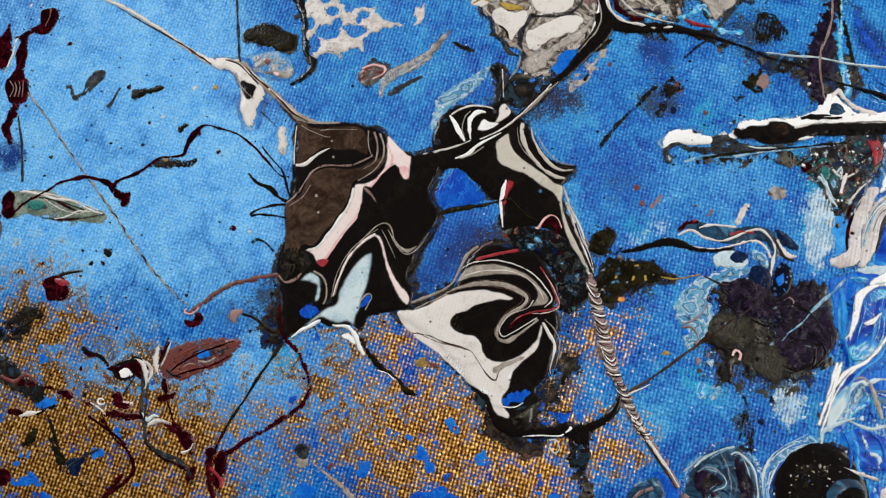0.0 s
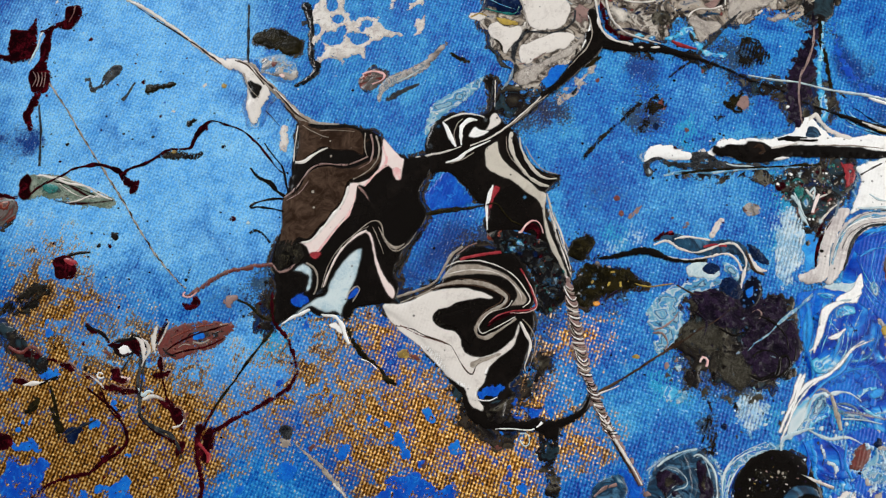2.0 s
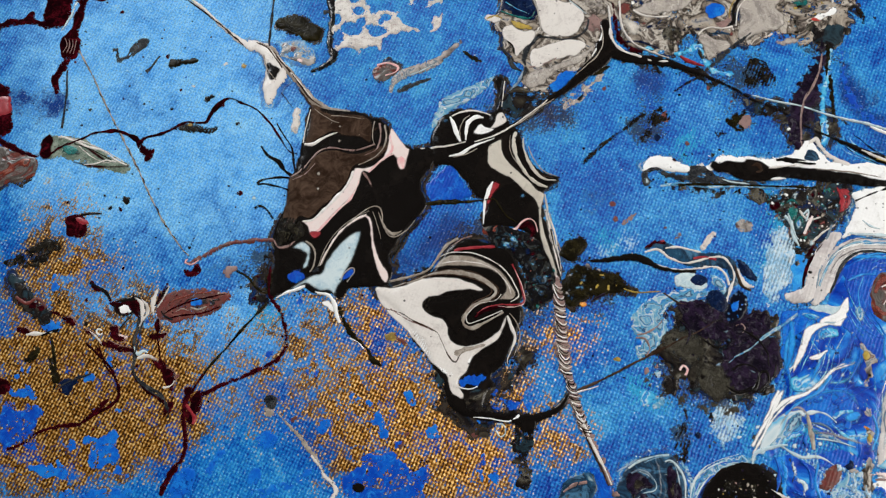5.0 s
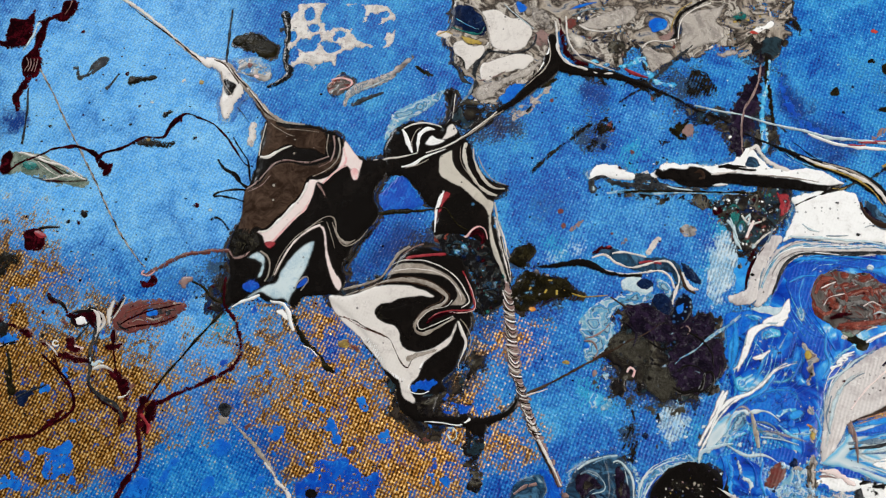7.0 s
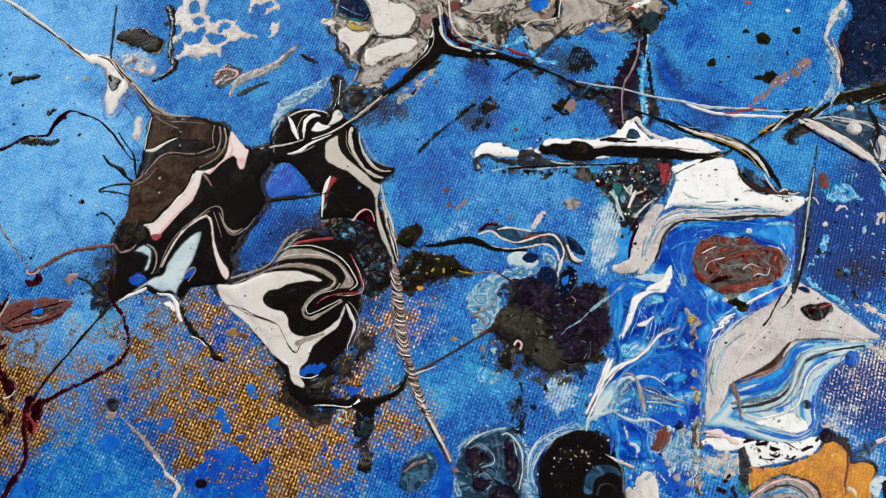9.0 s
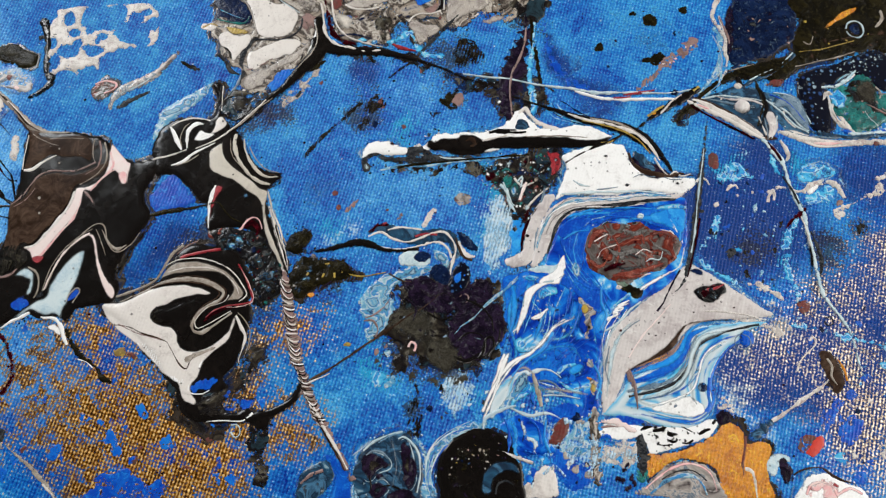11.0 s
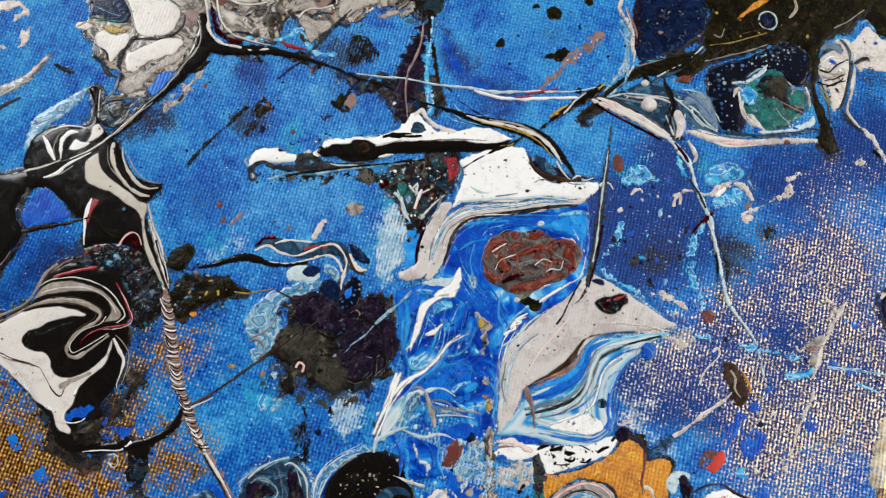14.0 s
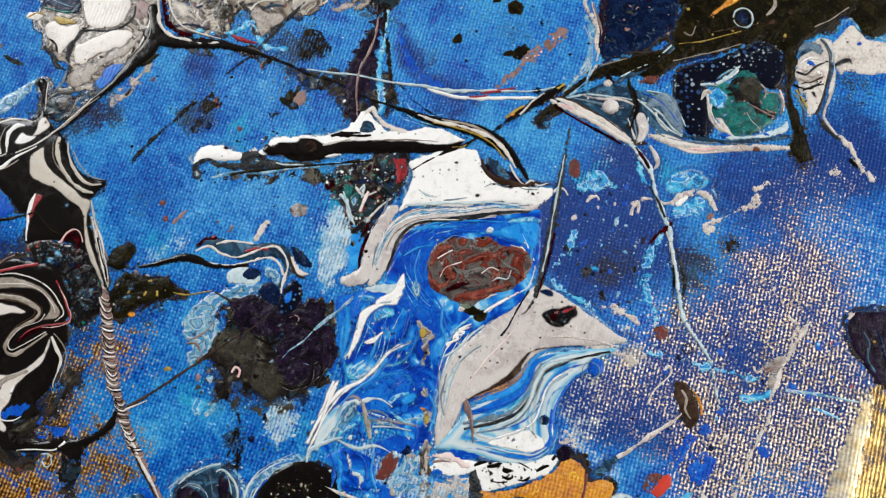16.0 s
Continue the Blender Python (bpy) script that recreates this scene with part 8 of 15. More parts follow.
for pts, mat in (([(-106.9, -44.8, 0.52), (-105.7, -46.5, 0.78), (-104.6, -45.5, 0.65), (-103.4, -45.8, 0.39)], "ice"), ([(-108.6, -36.0, 0.39), (-106.7, -38.3, 0.66), (-106.8, -40.9, 0.52), (-107.2, -43.5, 0.52), (-106.0, -47.2, 0.52)], "slate"), ([(-106.0, -50.5, 0.39), (-104.2, -52.2, 0.51), (-101.4, -54.0, 0.64), (-98.7, -55.1, 0.76), (-96.9, -56.1, 0.89)], "maroon"), ([(-117.9, -45.6, 0.39), (-115.0, -47.5, 0.52), (-112.1, -49.4, 0.65), (-109.7, -51.5, 0.77)], "maroon"), ([(-111.2, -41.5, 0.26), (-110.1, -39.6, 0.39), (-109.0, -37.6, 0.26)], "slate"), ([(-125.9, -46.3, 0.40), (-124.7, -48.7, 0.52), (-123.3, -52.3, 0.39)], "olive")):
    strand("torn_thread", pts, mat, painting, 0.15, 2, label="thin torn thread of paint")


# ---- the grey marbled cloud and the long black run ----
cloud = pool("grey_cloud", [(-37.4, 45.7), (-36.9, 53.0), (-35.5, 58.9), (-11.4, 61.3), (-9.4, 47.9), (-10.5, 40.7), (-14.4, 34.9), (-19.7, 32.5), (-22.0, 28.3), (-26.6, 26.8), (-29.4, 29.5), (-29.1, 33.3), (-32.5, 35.3), (-35.2, 39.6)], "gravel", painting, 0.2, rag=0.8, grain=2.6, label="marbled grey and white cloud of paint")
pool("white_lobe", [(-29.3, 51.9), (-25.5, 52.9), (-22.4, 51.3), (-18.2, 50.9), (-15.8, 48.0), (-16.4, 44.8), (-18.0, 42.6), (-20.7, 41.5), (-24.2, 41.4), (-26.0, 43.0), (-27.2, 46.0), (-28.1, 49.1)], "cream", cloud, 0.16, level=1, rag=0.3)
pool("white_lobe", [(-34.8, 43.0), (-32.8, 43.5), (-30.6, 42.2), (-27.4, 42.5), (-26.9, 40.5), (-28.7, 38.0), (-30.4, 35.0), (-31.8, 35.3), (-32.4, 37.6), (-34.4, 39.3), (-35.4, 41.2)], "cream", cloud, 0.16, level=1, rag=0.3)
pool("bone_lobe", [(-39.8, 45.0), (-38.1, 46.1), (-35.9, 45.4), (-35.5, 44.2), (-37.1, 43.2), (-39.1, 43.6)], "cream", cloud, 0.12, level=1, rag=0.4)
pool("navy_lobe", [(-36.8, 52.2), (-32.6, 53.5), (-29.5, 51.4), (-27.6, 47.9), (-27.8, 45.0), (-30.9, 45.0), (-34.6, 46.5), (-36.7, 46.3), (-36.8, 49.8)], "navy", cloud, 0.12, level=1, rag=0.5)
strand("teal_line", [(-36.1, 46.7, 0.45), (-32.4, 45.8, 0.75), (-29.1, 45.5, 0.60), (-28.0, 47.5, 0.45)], "teal", cloud, 0.12, 3)
strand("cyan_line", [(-35.3, 49.2, 0.30), (-32.7, 47.8, 0.60), (-29.0, 46.6, 0.45)], "cyan", cloud, 0.1, 3)
strand("beige_line", [(-33.8, 53.7, 0.30), (-30.4, 52.4, 0.45), (-27.9, 49.1, 0.60), (-26.6, 45.3, 0.45), (-25.9, 41.7, 0.44)], "bone", cloud, 0.16, 4)
pool("yellow_rim", [(-34.2, 45.0), (-32.3, 44.5), (-29.4, 44.0), (-27.8, 43.7), (-28.0, 42.3), (-30.6, 42.3), (-32.8, 43.2)], "yellow", cloud, 0.14, level=4, rag=0.3)
strand("yellow_rim", [(-39.3, 44.4, 0.45), (-37.3, 45.3, 0.60), (-35.6, 44.8, 0.45)], "yellow", cloud, 0.12, 4)
pool("white_lobe", [(-28.1, 36.5), (-25.3, 39.0), (-21.3, 40.7), (-18.3, 41.4), (-15.0, 40.5), (-16.1, 37.8), (-20.1, 36.1), (-23.4, 34.7), (-25.7, 32.8), (-27.5, 33.8)], "cream", cloud, 0.15, level=1, rag=0.4)
pool("bone_lobe", [(-28.6, 29.4), (-27.2, 31.7), (-23.3, 33.9), (-18.7, 36.3), (-14.9, 39.5), (-12.9, 40.5), (-13.4, 38.1), (-16.5, 34.7), (-20.4, 32.7), (-22.2, 30.3), (-24.7, 28.0), (-27.4, 27.7)], "bone", cloud, 0.14, level=1, rag=0.5)
pool("brown_lobe", [(-16.1, 47.2), (-14.4, 48.6), (-11.9, 47.3), (-11.8, 43.7), (-13.4, 42.4), (-15.4, 44.1)], "mauve", cloud, 0.08, level=1, rag=0.5, holes=0.2)
pool("grey_lobe", [(-17.9, 55.0), (-15.0, 54.5), (-12.0, 52.4), (-11.2, 48.5), (-14.0, 49.0), (-16.7, 50.3)], "bone", cloud, 0.1, level=1, rag=0.5, holes=0.1)
strand("cream_line", [(-12.0, 45.7, 0.30), (-11.4, 43.6, 0.44), (-12.1, 40.5, 0.44), (-13.3, 37.3, 0.29)], "white", cloud, 0.12, 3)
strand("violet_line", [(-24.6, 55.1, 0.45), (-21.9, 52.6, 0.90), (-18.4, 50.4, 0.90), (-15.1, 48.2, 0.59)], "plum", cloud, 0.14, 3)
strand("ice_line", [(-23.9, 54.4, 0.30), (-20.3, 51.5, 0.30), (-15.8, 48.3, 0.30)], "ice", cloud, 0.14, 5)
pool("blue_patch", [(-22.2, 56.2), (-20.1, 56.0), (-17.8, 54.2), (-18.6, 52.5), (-21.0, 53.7)], "azure", cloud, 0.1, level=3, rag=0.5)
strand("dark_seam", [(-26.1, 41.4, 1.18), (-28.3, 38.3, 1.61), (-29.1, 35.6, 1.75), (-28.4, 32.2, 1.30), (-29.0, 29.5, 1.01)], "slate", cloud, 0.08, 3, rag=0.3)
strand("dark_seam", [(-26.1, 41.1, 0.74), (-23.4, 41.0, 0.59), (-20.6, 41.0, 0.44), (-17.9, 41.8, 0.44), (-15.4, 44.1, 0.74), (-15.0, 47.0, 0.59)], "slate", cloud, 0.07, 4)
strand("dark_line", [(-27.6, 32.9, 0.29), (-25.4, 33.6, 0.29), (-22.8, 35.1, 0.29), (-20.2, 37.0, 0.36), (-18.5, 38.0, 0.29)], "mauve", cloud, 0.06, 4)
strand("dark_line", [(-25.5, 43.8, 0.15), (-24.0, 46.0, 0.22), (-21.4, 48.2, 0.30), (-18.9, 51.2, 0.30)], "mauve", cloud, 0.06, 4)
strand("grey_line", [(-20.8, 42.6, 0.22), (-18.1, 43.2, 0.29), (-17.7, 46.1, 0.30), (-19.2, 47.2, 0.22), (-20.4, 45.8, 0.22)], "bone", cloud, 0.06, 4)
strand("black_dash", [(-26.3, 31.0, 0.58), (-24.7, 31.4, 0.58)], "black", cloud, 0.08, 5)
strand("grey_curl", [(-33.7, 39.0, 0.44), (-32.1, 37.9, 0.59), (-31.6, 35.8, 0.44)], "olive", cloud, 0.08, 4)
strand("grey_curl", [(-28.8, 31.5, 0.72), (-29.7, 29.0, 0.86), (-31.4, 26.5, 0.57)], "steel", painting, 0.2, 6, label="grey curled edge of the cloud")
strand("grey_curl", [(-34.9, 37.3, 0.59), (-32.9, 35.2, 0.88), (-31.5, 32.8, 0.87), (-29.3, 31.8, 0.58)], "slate", painting, 0.2, 3, label="grey curled edge of the cloud")
flecks("fleck", [(-27.1, 30.5), (-23.3, 33.6), (-16.7, 37.0), (-14.2, 39.2), (-15.8, 35.1), (-21.6, 31.1), (-25.4, 28.2)], ("smoke", "cream", "mauve", "bone"), cloud, 26, (0.3, 0.9), 71)
flecks("fleck", [(-26.6, 50.8), (-22.3, 49.7), (-17.2, 48.6), (-17.4, 43.9), (-22.8, 42.0), (-25.8, 43.3)], ("bone", "milk"), cloud, 12, (0.5, 1.4), 72, tall=0.05)
pool("blue_patch", [(-22.7, 28.5), (-21.0, 31.8), (-18.4, 33.3), (-15.5, 33.1), (-16.8, 30.9), (-19.9, 27.9)], "azure", painting, 0.05, level=8, rag=0.3)
shore = pool("dark_shore", [(-33.2, 24.5), (-29.8, 27.8), (-25.3, 27.4), (-22.3, 27.1), (-19.3, 28.3), (-22.2, 24.2), (-25.9, 20.9), (-30.6, 20.2)], "murk", painting, 0.15, level=3, rag=0.6, holes=0.35, hole_size=2.5)
pool("grey_fringe", [(-18.9, 25.1), (-16.1, 28.7), (-12.8, 32.0), (-10.1, 33.9), (-10.9, 30.7), (-13.0, 27.5), (-14.4, 25.0), (-17.8, 23.4)], "bone", painting, 0.14, rag=0.7, grain=2.0, holes=0.25, hole_size=2.0, label="broken grey fringe along the black run")
strand("dark_chip", [(-15.2, 25.8, 0.85), (-14.4, 27.4, 0.71)], "black", painting, 0.2, 4)
pool("olive_fringe", [(-13.6, 33.5), (-11.3, 35.5), (-9.0, 35.8), (-9.8, 33.9), (-12.1, 32.4)], "olive", painting, 0.12, level=2, rag=0.4)
long_run = strand("black_run", [(-11.2, 46.3, 2.74), (-10.3, 42.9, 3.47), (-9.9, 39.8, 4.20), (-11.0, 37.2, 4.19), (-13.0, 34.8, 3.69), (-16.1, 31.1, 2.70), (-19.1, 27.7, 1.96), (-22.6, 24.6, 1.59), (-26.6, 20.3, 1.58), (-30.5, 16.9, 1.58), (-34.7, 13.9, 1.45), (-39.1, 12.2, 1.21), (-43.9, 10.8, 0.97), (-48.8, 9.9, 0.61)], "black", painting, 0.4, 4, label="glossy black run forking across the blue")
strand("white_line", [(-11.7, 45.0, 0.25), (-11.1, 41.2, 0.37), (-11.9, 38.0, 0.37), (-14.0, 35.3, 0.25), (-16.5, 32.2, 0.25)], "taupe", long_run, 0.05, 1)
strand("white_line", [(-20.9, 25.6, 0.24), (-24.1, 22.8, 0.37), (-27.3, 19.5, 0.36), (-30.3, 16.9, 0.24)], "taupe", long_run, 0.05, 1)
strand("white_line", [(-22.4, 25.1, 0.24), (-25.8, 21.5, 0.24), (-29.3, 18.0, 0.36), (-33.7, 14.7, 0.36), (-37.9, 12.7, 0.24)], "cream", long_run, 0.05, 1)
fork = strand("black_run", [(-10.7, 40.2, 4.75), (-7.1, 38.8, 3.34), (-2.2, 38.2, 2.78), (2.3, 38.0, 2.49), (6.2, 37.6, 2.07), (10.4, 36.5, 1.38), (14.5, 35.3, 0.96), (20.1, 33.1, 0.82), (25.6, 30.5, 0.81), (30.0, 29.4, 0.68), (35.1, 26.5, 0.67), (40.5, 24.4, 0.80), (45.8, 22.7, 1.20), (50.5, 20.8, 1.99), (55.7, 19.6, 2.50), (60.9, 18.2, 3.15), (64.8, 16.1, 3.40), (67.9, 13.5, 2.47), (70.1, 10.6, 1.42), (71.8, 7.6, 0.77)], "black", painting, 0.4, 4, label="black branch with cream stripes")
strand("cream_stripe", [(-10.7, 51.1, 0.43), (-9.8, 46.3, 0.70), (-9.3, 42.8, 0.84), (-6.5, 39.8, 0.98), (-2.8, 38.8, 0.83), (0.6, 37.9, 0.69), (4.7, 38.1, 0.55), (8.3, 37.0, 0.28)], "cream", painting, 0.45, 8)
strand("maroon_stripe", [(-9.8, 51.9, 0.43), (-8.7, 47.0, 0.99), (-7.8, 43.5, 1.40), (-5.2, 41.1, 1.40), (-1.2, 39.8, 0.83), (3.0, 38.7, 0.42)], "maroon", painting, 0.45, 7)
strand("cream_stripe", [(-8.2, 52.8, 0.43), (-7.6, 48.3, 0.56), (-6.5, 44.9, 0.70), (-4.2, 42.2, 0.56), (-0.3, 40.5, 0.42), (4.7, 39.2, 0.28)], "cream", painting, 0.44, 8)
strand("cream_stripe", [(48.5, 21.6, 0.40), (53.1, 20.0, 0.66), (57.7, 19.1, 0.79), (61.6, 17.9, 0.92), (64.8, 16.1, 0.91), (67.3, 13.5, 0.78), (69.3, 10.2, 0.52)], "cream", fork, 0.05, 2)
strand("yellow_stripe", [(51.8, 19.9, 0.26), (56.3, 18.9, 0.39), (61.0, 17.3, 0.39), (64.3, 15.3, 0.39), (67.3, 11.8, 0.26)], "yellow", fork, 0.05, 3)
strand("taupe_stripe", [(53.7, 20.6, 0.26), (59.0, 19.5, 0.53), (63.1, 17.8, 0.52), (66.2, 15.4, 0.39)], "taupe", fork, 0.05, 2)

# grey-white marbled strip along the top
strip = pool("grey_strip", [(-9.1, 59.9), (4.7, 63.0), (21.4, 65.5), (36.6, 67.0), (45.5, 67.1), (46.3, 56.8), (43.7, 50.3), (38.4, 47.9), (33.1, 46.6), (27.7, 47.1), (21.7, 44.9), (19.1, 42.8), (15.9, 39.1), (13.1, 39.7), (11.2, 44.1), (7.4, 44.6), (6.3, 40.5), (-1.9, 40.9), (-7.2, 41.8)], "gravel", painting, 0.18, rag=1.2, grain=3.0, holes=0.12, hole_size=4.0, label="marbled grey strip of poured paint")
pool("bone_leaf", [(-5.5, 50.5), (-1.6, 53.5), (3.8, 56.4), (7.9, 57.9), (9.5, 54.9), (5.6, 51.3), (0.1, 49.7), (-3.3, 49.6)], "bone", strip, 0.12, level=1, rag=0.4)
strand("cream_line", [(-4.8, 50.7, 0.45), (-2.6, 49.7, 0.44), (0.1, 49.5, 0.44), (3.6, 50.0, 0.29)], "cream", strip, 0.1, 3)
pool("ochre_chip", [(-8.6, 50.3), (-7.8, 52.5), (-6.0, 52.7), (-5.2, 50.7), (-6.8, 48.9)], "rust", strip, 0.1, level=2, rag=0.4)
drop("white_chip", -5.1, 52.6, 1.19, 1.64, 20, "white", strip, 0.1, 3)
pool("white_lobe", [(-7.8, 47.7), (-5.1, 48.8), (-2.1, 46.6), (-3.0, 43.8), (-5.8, 44.2)], "milk", strip, 0.12, level=1, rag=0.5)
strand("azure_line", [(-7.3, 54.8, 0.90), (-4.6, 56.3, 1.35), (-1.2, 57.5, 0.90)], "azure", strip, 0.1, 2)
strand("ice_line", [(-6.8, 53.2, 0.30), (-3.1, 55.2, 0.45), (1.7, 56.4, 0.30)], "steel", strip, 0.1, 3)
strand("navy_line", [(-6.8, 41.9, 0.73), (-2.8, 42.6, 1.02), (1.4, 41.5, 0.87), (5.0, 40.1, 0.58)], "navy", strip, 0.1, 3)
pool("rust_lobe", [(2.4, 46.8), (5.1, 48.6), (7.5, 46.5), (7.2, 42.6), (4.9, 41.3), (3.1, 43.7)], "murk", strip, 0.06, level=2, rag=0.8, holes=0.2)
flecks("fleck", [(-2.6, 48.6), (11.2, 50.0), (10.1, 45.5), (6.2, 42.0), (-0.7, 42.5)], ("steel", "bone", "rust", "murk", "navy"), strip, 36, (0.5, 1.8), 73)
pool("azure_patch", [(12.2, 53.9), (15.0, 55.0), (17.0, 53.5), (16.0, 51.2), (13.3, 50.4), (12.0, 52.0)], "azure", strip, 0.05, level=4, rag=0.4)
pool("tan_smear", [(14.6, 49.8), (16.6, 51.4), (18.1, 53.9), (18.8, 50.8), (17.4, 48.5), (15.4, 48.3)], "mauve", strip, 0.08, level=2, rag=0.4)
pool("bone_lobe", [(19.6, 55.6), (23.1, 57.6), (27.9, 59.4), (31.5, 61.7), (30.0, 58.3), (28.7, 55.0), (30.8, 52.9), (29.6, 49.6), (24.9, 47.7), (21.6, 45.7), (19.6, 46.5), (20.0, 51.0)], "bone", strip, 0.14, level=1, rag=0.4)
strand("steel_inlay", [(20.8, 54.5, 0.88), (22.8, 52.8, 1.47), (25.1, 50.9, 1.17)], "pebble", strip, 0.1, 3)
pool("bone_lobe", [(10.7, 45.9), (12.7, 47.1), (14.8, 45.7), (17.7, 45.3), (18.6, 43.8), (16.0, 41.3), (14.0, 39.2), (12.5, 41.2), (11.3, 43.5)], "bone", strip, 0.14, level=1, rag=0.4)
strand("white_rim", [(10.9, 45.9, 0.29), (11.9, 47.4, 0.44), (13.7, 48.3, 0.44), (16.2, 48.2, 0.44), (18.6, 49.1, 0.44)], "cream", strip, 0.14, 4)
strand("steel_inlay", [(14.1, 46.6, 0.87), (16.1, 47.1, 1.02), (18.4, 46.9, 0.73)], "pebble", strip, 0.1, 3)
pool("bone_lobe", [(28.4, 46.2), (31.7, 48.3), (33.8, 47.4), (32.5, 45.8), (29.3, 45.3)], "bone", strip, 0.12, level=1, rag=0.4)
strand("dark_line", [(14.0, 42.9, 0.29), (13.3, 41.6, 0.43), (14.5, 40.5, 0.29), (15.7, 42.4, 0.22)], "smoke", strip, 0.1, 3)
pool("green_tint", [(32.2, 57.0), (34.1, 58.7), (36.1, 57.7), (35.2, 55.7), (33.1, 55.8)], "teal", strip, 0.06, level=2, rag=0.5, holes=0.3)
flecks("fleck", [(31.3, 60.0), (38.1, 62.3), (45.5, 63.1), (45.0, 53.6), (37.0, 48.9), (31.6, 50.6)], ("bone", "olive", "smoke", "slate", "yellow"), strip, 34, (0.5, 1.8), 74)
hook = strand("dark_hook", [(27.4, 61.9, 1.04), (23.7, 59.6, 1.19), (20.1, 56.7, 1.18), (18.6, 53.6, 1.18), (18.8, 50.5, 1.32), (17.4, 48.7, 0.73)], "black", painting, 0.3, 6, label="dark brown hooked line")
strand("cream_line", [(26.9, 60.2, 0.30), (23.1, 58.1, 0.37), (20.2, 55.1, 0.37), (19.5, 52.2, 0.37), (19.4, 49.3, 0.29)], "cream", painting, 0.3, 8)
strand("tan_line", [(22.3, 59.9, 0.30), (19.4, 57.2, 0.37), (17.8, 53.9, 0.37), (17.7, 50.4, 0.29)], "yellow", painting, 0.28, 7)
strand("grey_line", [(28.5, 54.2, 0.59), (25.5, 51.1, 0.73), (22.2, 47.1, 1.01), (19.0, 43.7, 1.01), (15.8, 40.0, 0.86), (13.3, 37.0, 0.57)], "slate", painting, 0.28, 6)
strand("azure_rim", [(-6.0, 43.9, 1.12), (-2.5, 41.9, 1.40), (1.8, 40.9, 1.11), (7.4, 41.0, 1.39), (11.4, 43.1, 1.39), (13.3, 38.8, 1.10), (15.8, 37.1, 1.38), (19.3, 37.0, 1.10)], "cyan", painting, 0.12, 2, rag=0.2, label="cyan rim under the grey strip")
strand("pink_dash", [(7.1, 40.0, 0.42), (9.5, 38.9, 0.83), (12.8, 38.2, 0.41)], "red", painting, 0.2, 5)
red_head = pool("red_white_tuft", [(36.4, 53.0), (38.0, 54.7), (39.8, 55.5), (41.2, 56.9), (42.3, 56.1), (41.5, 54.5), (39.6, 53.3), (38.0, 52.5)], "white", painting, 0.3, level=2, label="white tuft with a scarlet base")
pool("scarlet_base", [(35.1, 52.2), (36.9, 53.7), (38.9, 53.3), (41.0, 53.8), (39.9, 52.1), (37.8, 50.8), (35.9, 51.1)], "scarlet", red_head, 0.06, level=1)
strand("pink_loop", [(38.2, 55.7, 0.44), (38.4, 57.3, 0.44), (39.5, 57.7, 0.44), (40.1, 56.5, 0.29)], "pink", red_head, 0.1, 1)
strand("white_loop", [(40.6, 56.3, 0.59), (41.4, 58.2, 0.59), (40.8, 59.7, 0.44)], "cream", red_head, 0.1, 1)
strand("dark_curl", [(42.3, 55.2, 0.87), (44.3, 56.3, 0.88), (46.3, 57.2, 1.17), (48.1, 55.5, 1.16), (48.4, 53.6, 0.58)], "smoke", painting, 0.2, 2, label="dark curl beside the tuft")
pool("black_tuft", [(36.5, 51.3), (39.0, 52.1), (43.2, 53.0), (45.4, 51.2), (43.7, 48.9), (41.8, 46.2), (40.4, 47.4), (38.5, 45.7), (37.4, 48.2)], "murk", painting, 0.25, rag=1.0, grain=2.5, label="olive black tuft")
post = strand("plum_post", [(39.3, 49.2, 1.11), (39.1, 44.5, 1.65), (38.3, 39.7, 3.01), (36.7, 35.0, 4.62), (35.6, 31.2, 5.68), (34.9, 27.4, 5.11), (34.1, 23.6, 3.48), (34.7, 20.3, 1.86)], "plum", painting, 0.25, 1, rag=0.5, label="plum black upright smear")
strand("grey_line", [(39.3, 44.5, 0.41), (38.8, 39.8, 0.55), (37.2, 35.1, 0.54), (35.6, 31.9, 0.54), (35.2, 25.9, 0.40), (35.7, 20.8, 0.40)], "mauve", post, 0.08, 1)
strand("olive_post", [(40.1, 48.6, 1.11), (40.7, 44.6, 1.38), (40.5, 41.4, 1.10), (41.6, 36.9, 1.36), (42.1, 32.3, 1.08), (42.6, 27.9, 0.67)], "olive", painting, 0.12, 1)
strand("cyan_post", [(41.5, 46.2, 0.55), (40.7, 38.3, 1.09), (39.9, 33.7, 1.36), (40.2, 28.4, 1.61), (40.8, 24.0, 1.60), (40.5, 20.3, 0.80)], "cyan", painting, 0.15, 2, rag=0.15, label="cyan upright streak")
for x, y, w in [(37.2, 32.0, 0.95), (32.8, 24.8, 1.34), (35.8, 19.2, 0.66)]:
    drop("white_drop", x, y, w, w * 0.9, 10, "white", painting, 0.3, 4, label="small white drop")

# threads across the middle
strand("white_thread", [(24.2, 32.0, 0.41), (29.7, 31.2, 0.54), (35.1, 30.7, 0.54), (40.5, 29.5, 0.54), (45.9, 28.7, 0.54), (50.5, 28.1, 0.67), (55.2, 27.2, 0.80), (60.5, 27.2, 0.67), (65.8, 27.2, 0.53), (72.4, 27.1, 0.40), (77.7, 28.0, 0.40)], "ice", painting, 0.25, 6, label="pale thread across the blue")
strand("white_thread", [(50.5, 27.6, 0.53), (56.5, 25.8, 0.80), (63.1, 25.6, 0.80), (68.4, 25.6, 0.66), (73.0, 25.6, 0.53), (76.2, 25.3, 0.40)], "white", painting, 0.2, 5, label="pale thread across the blue")
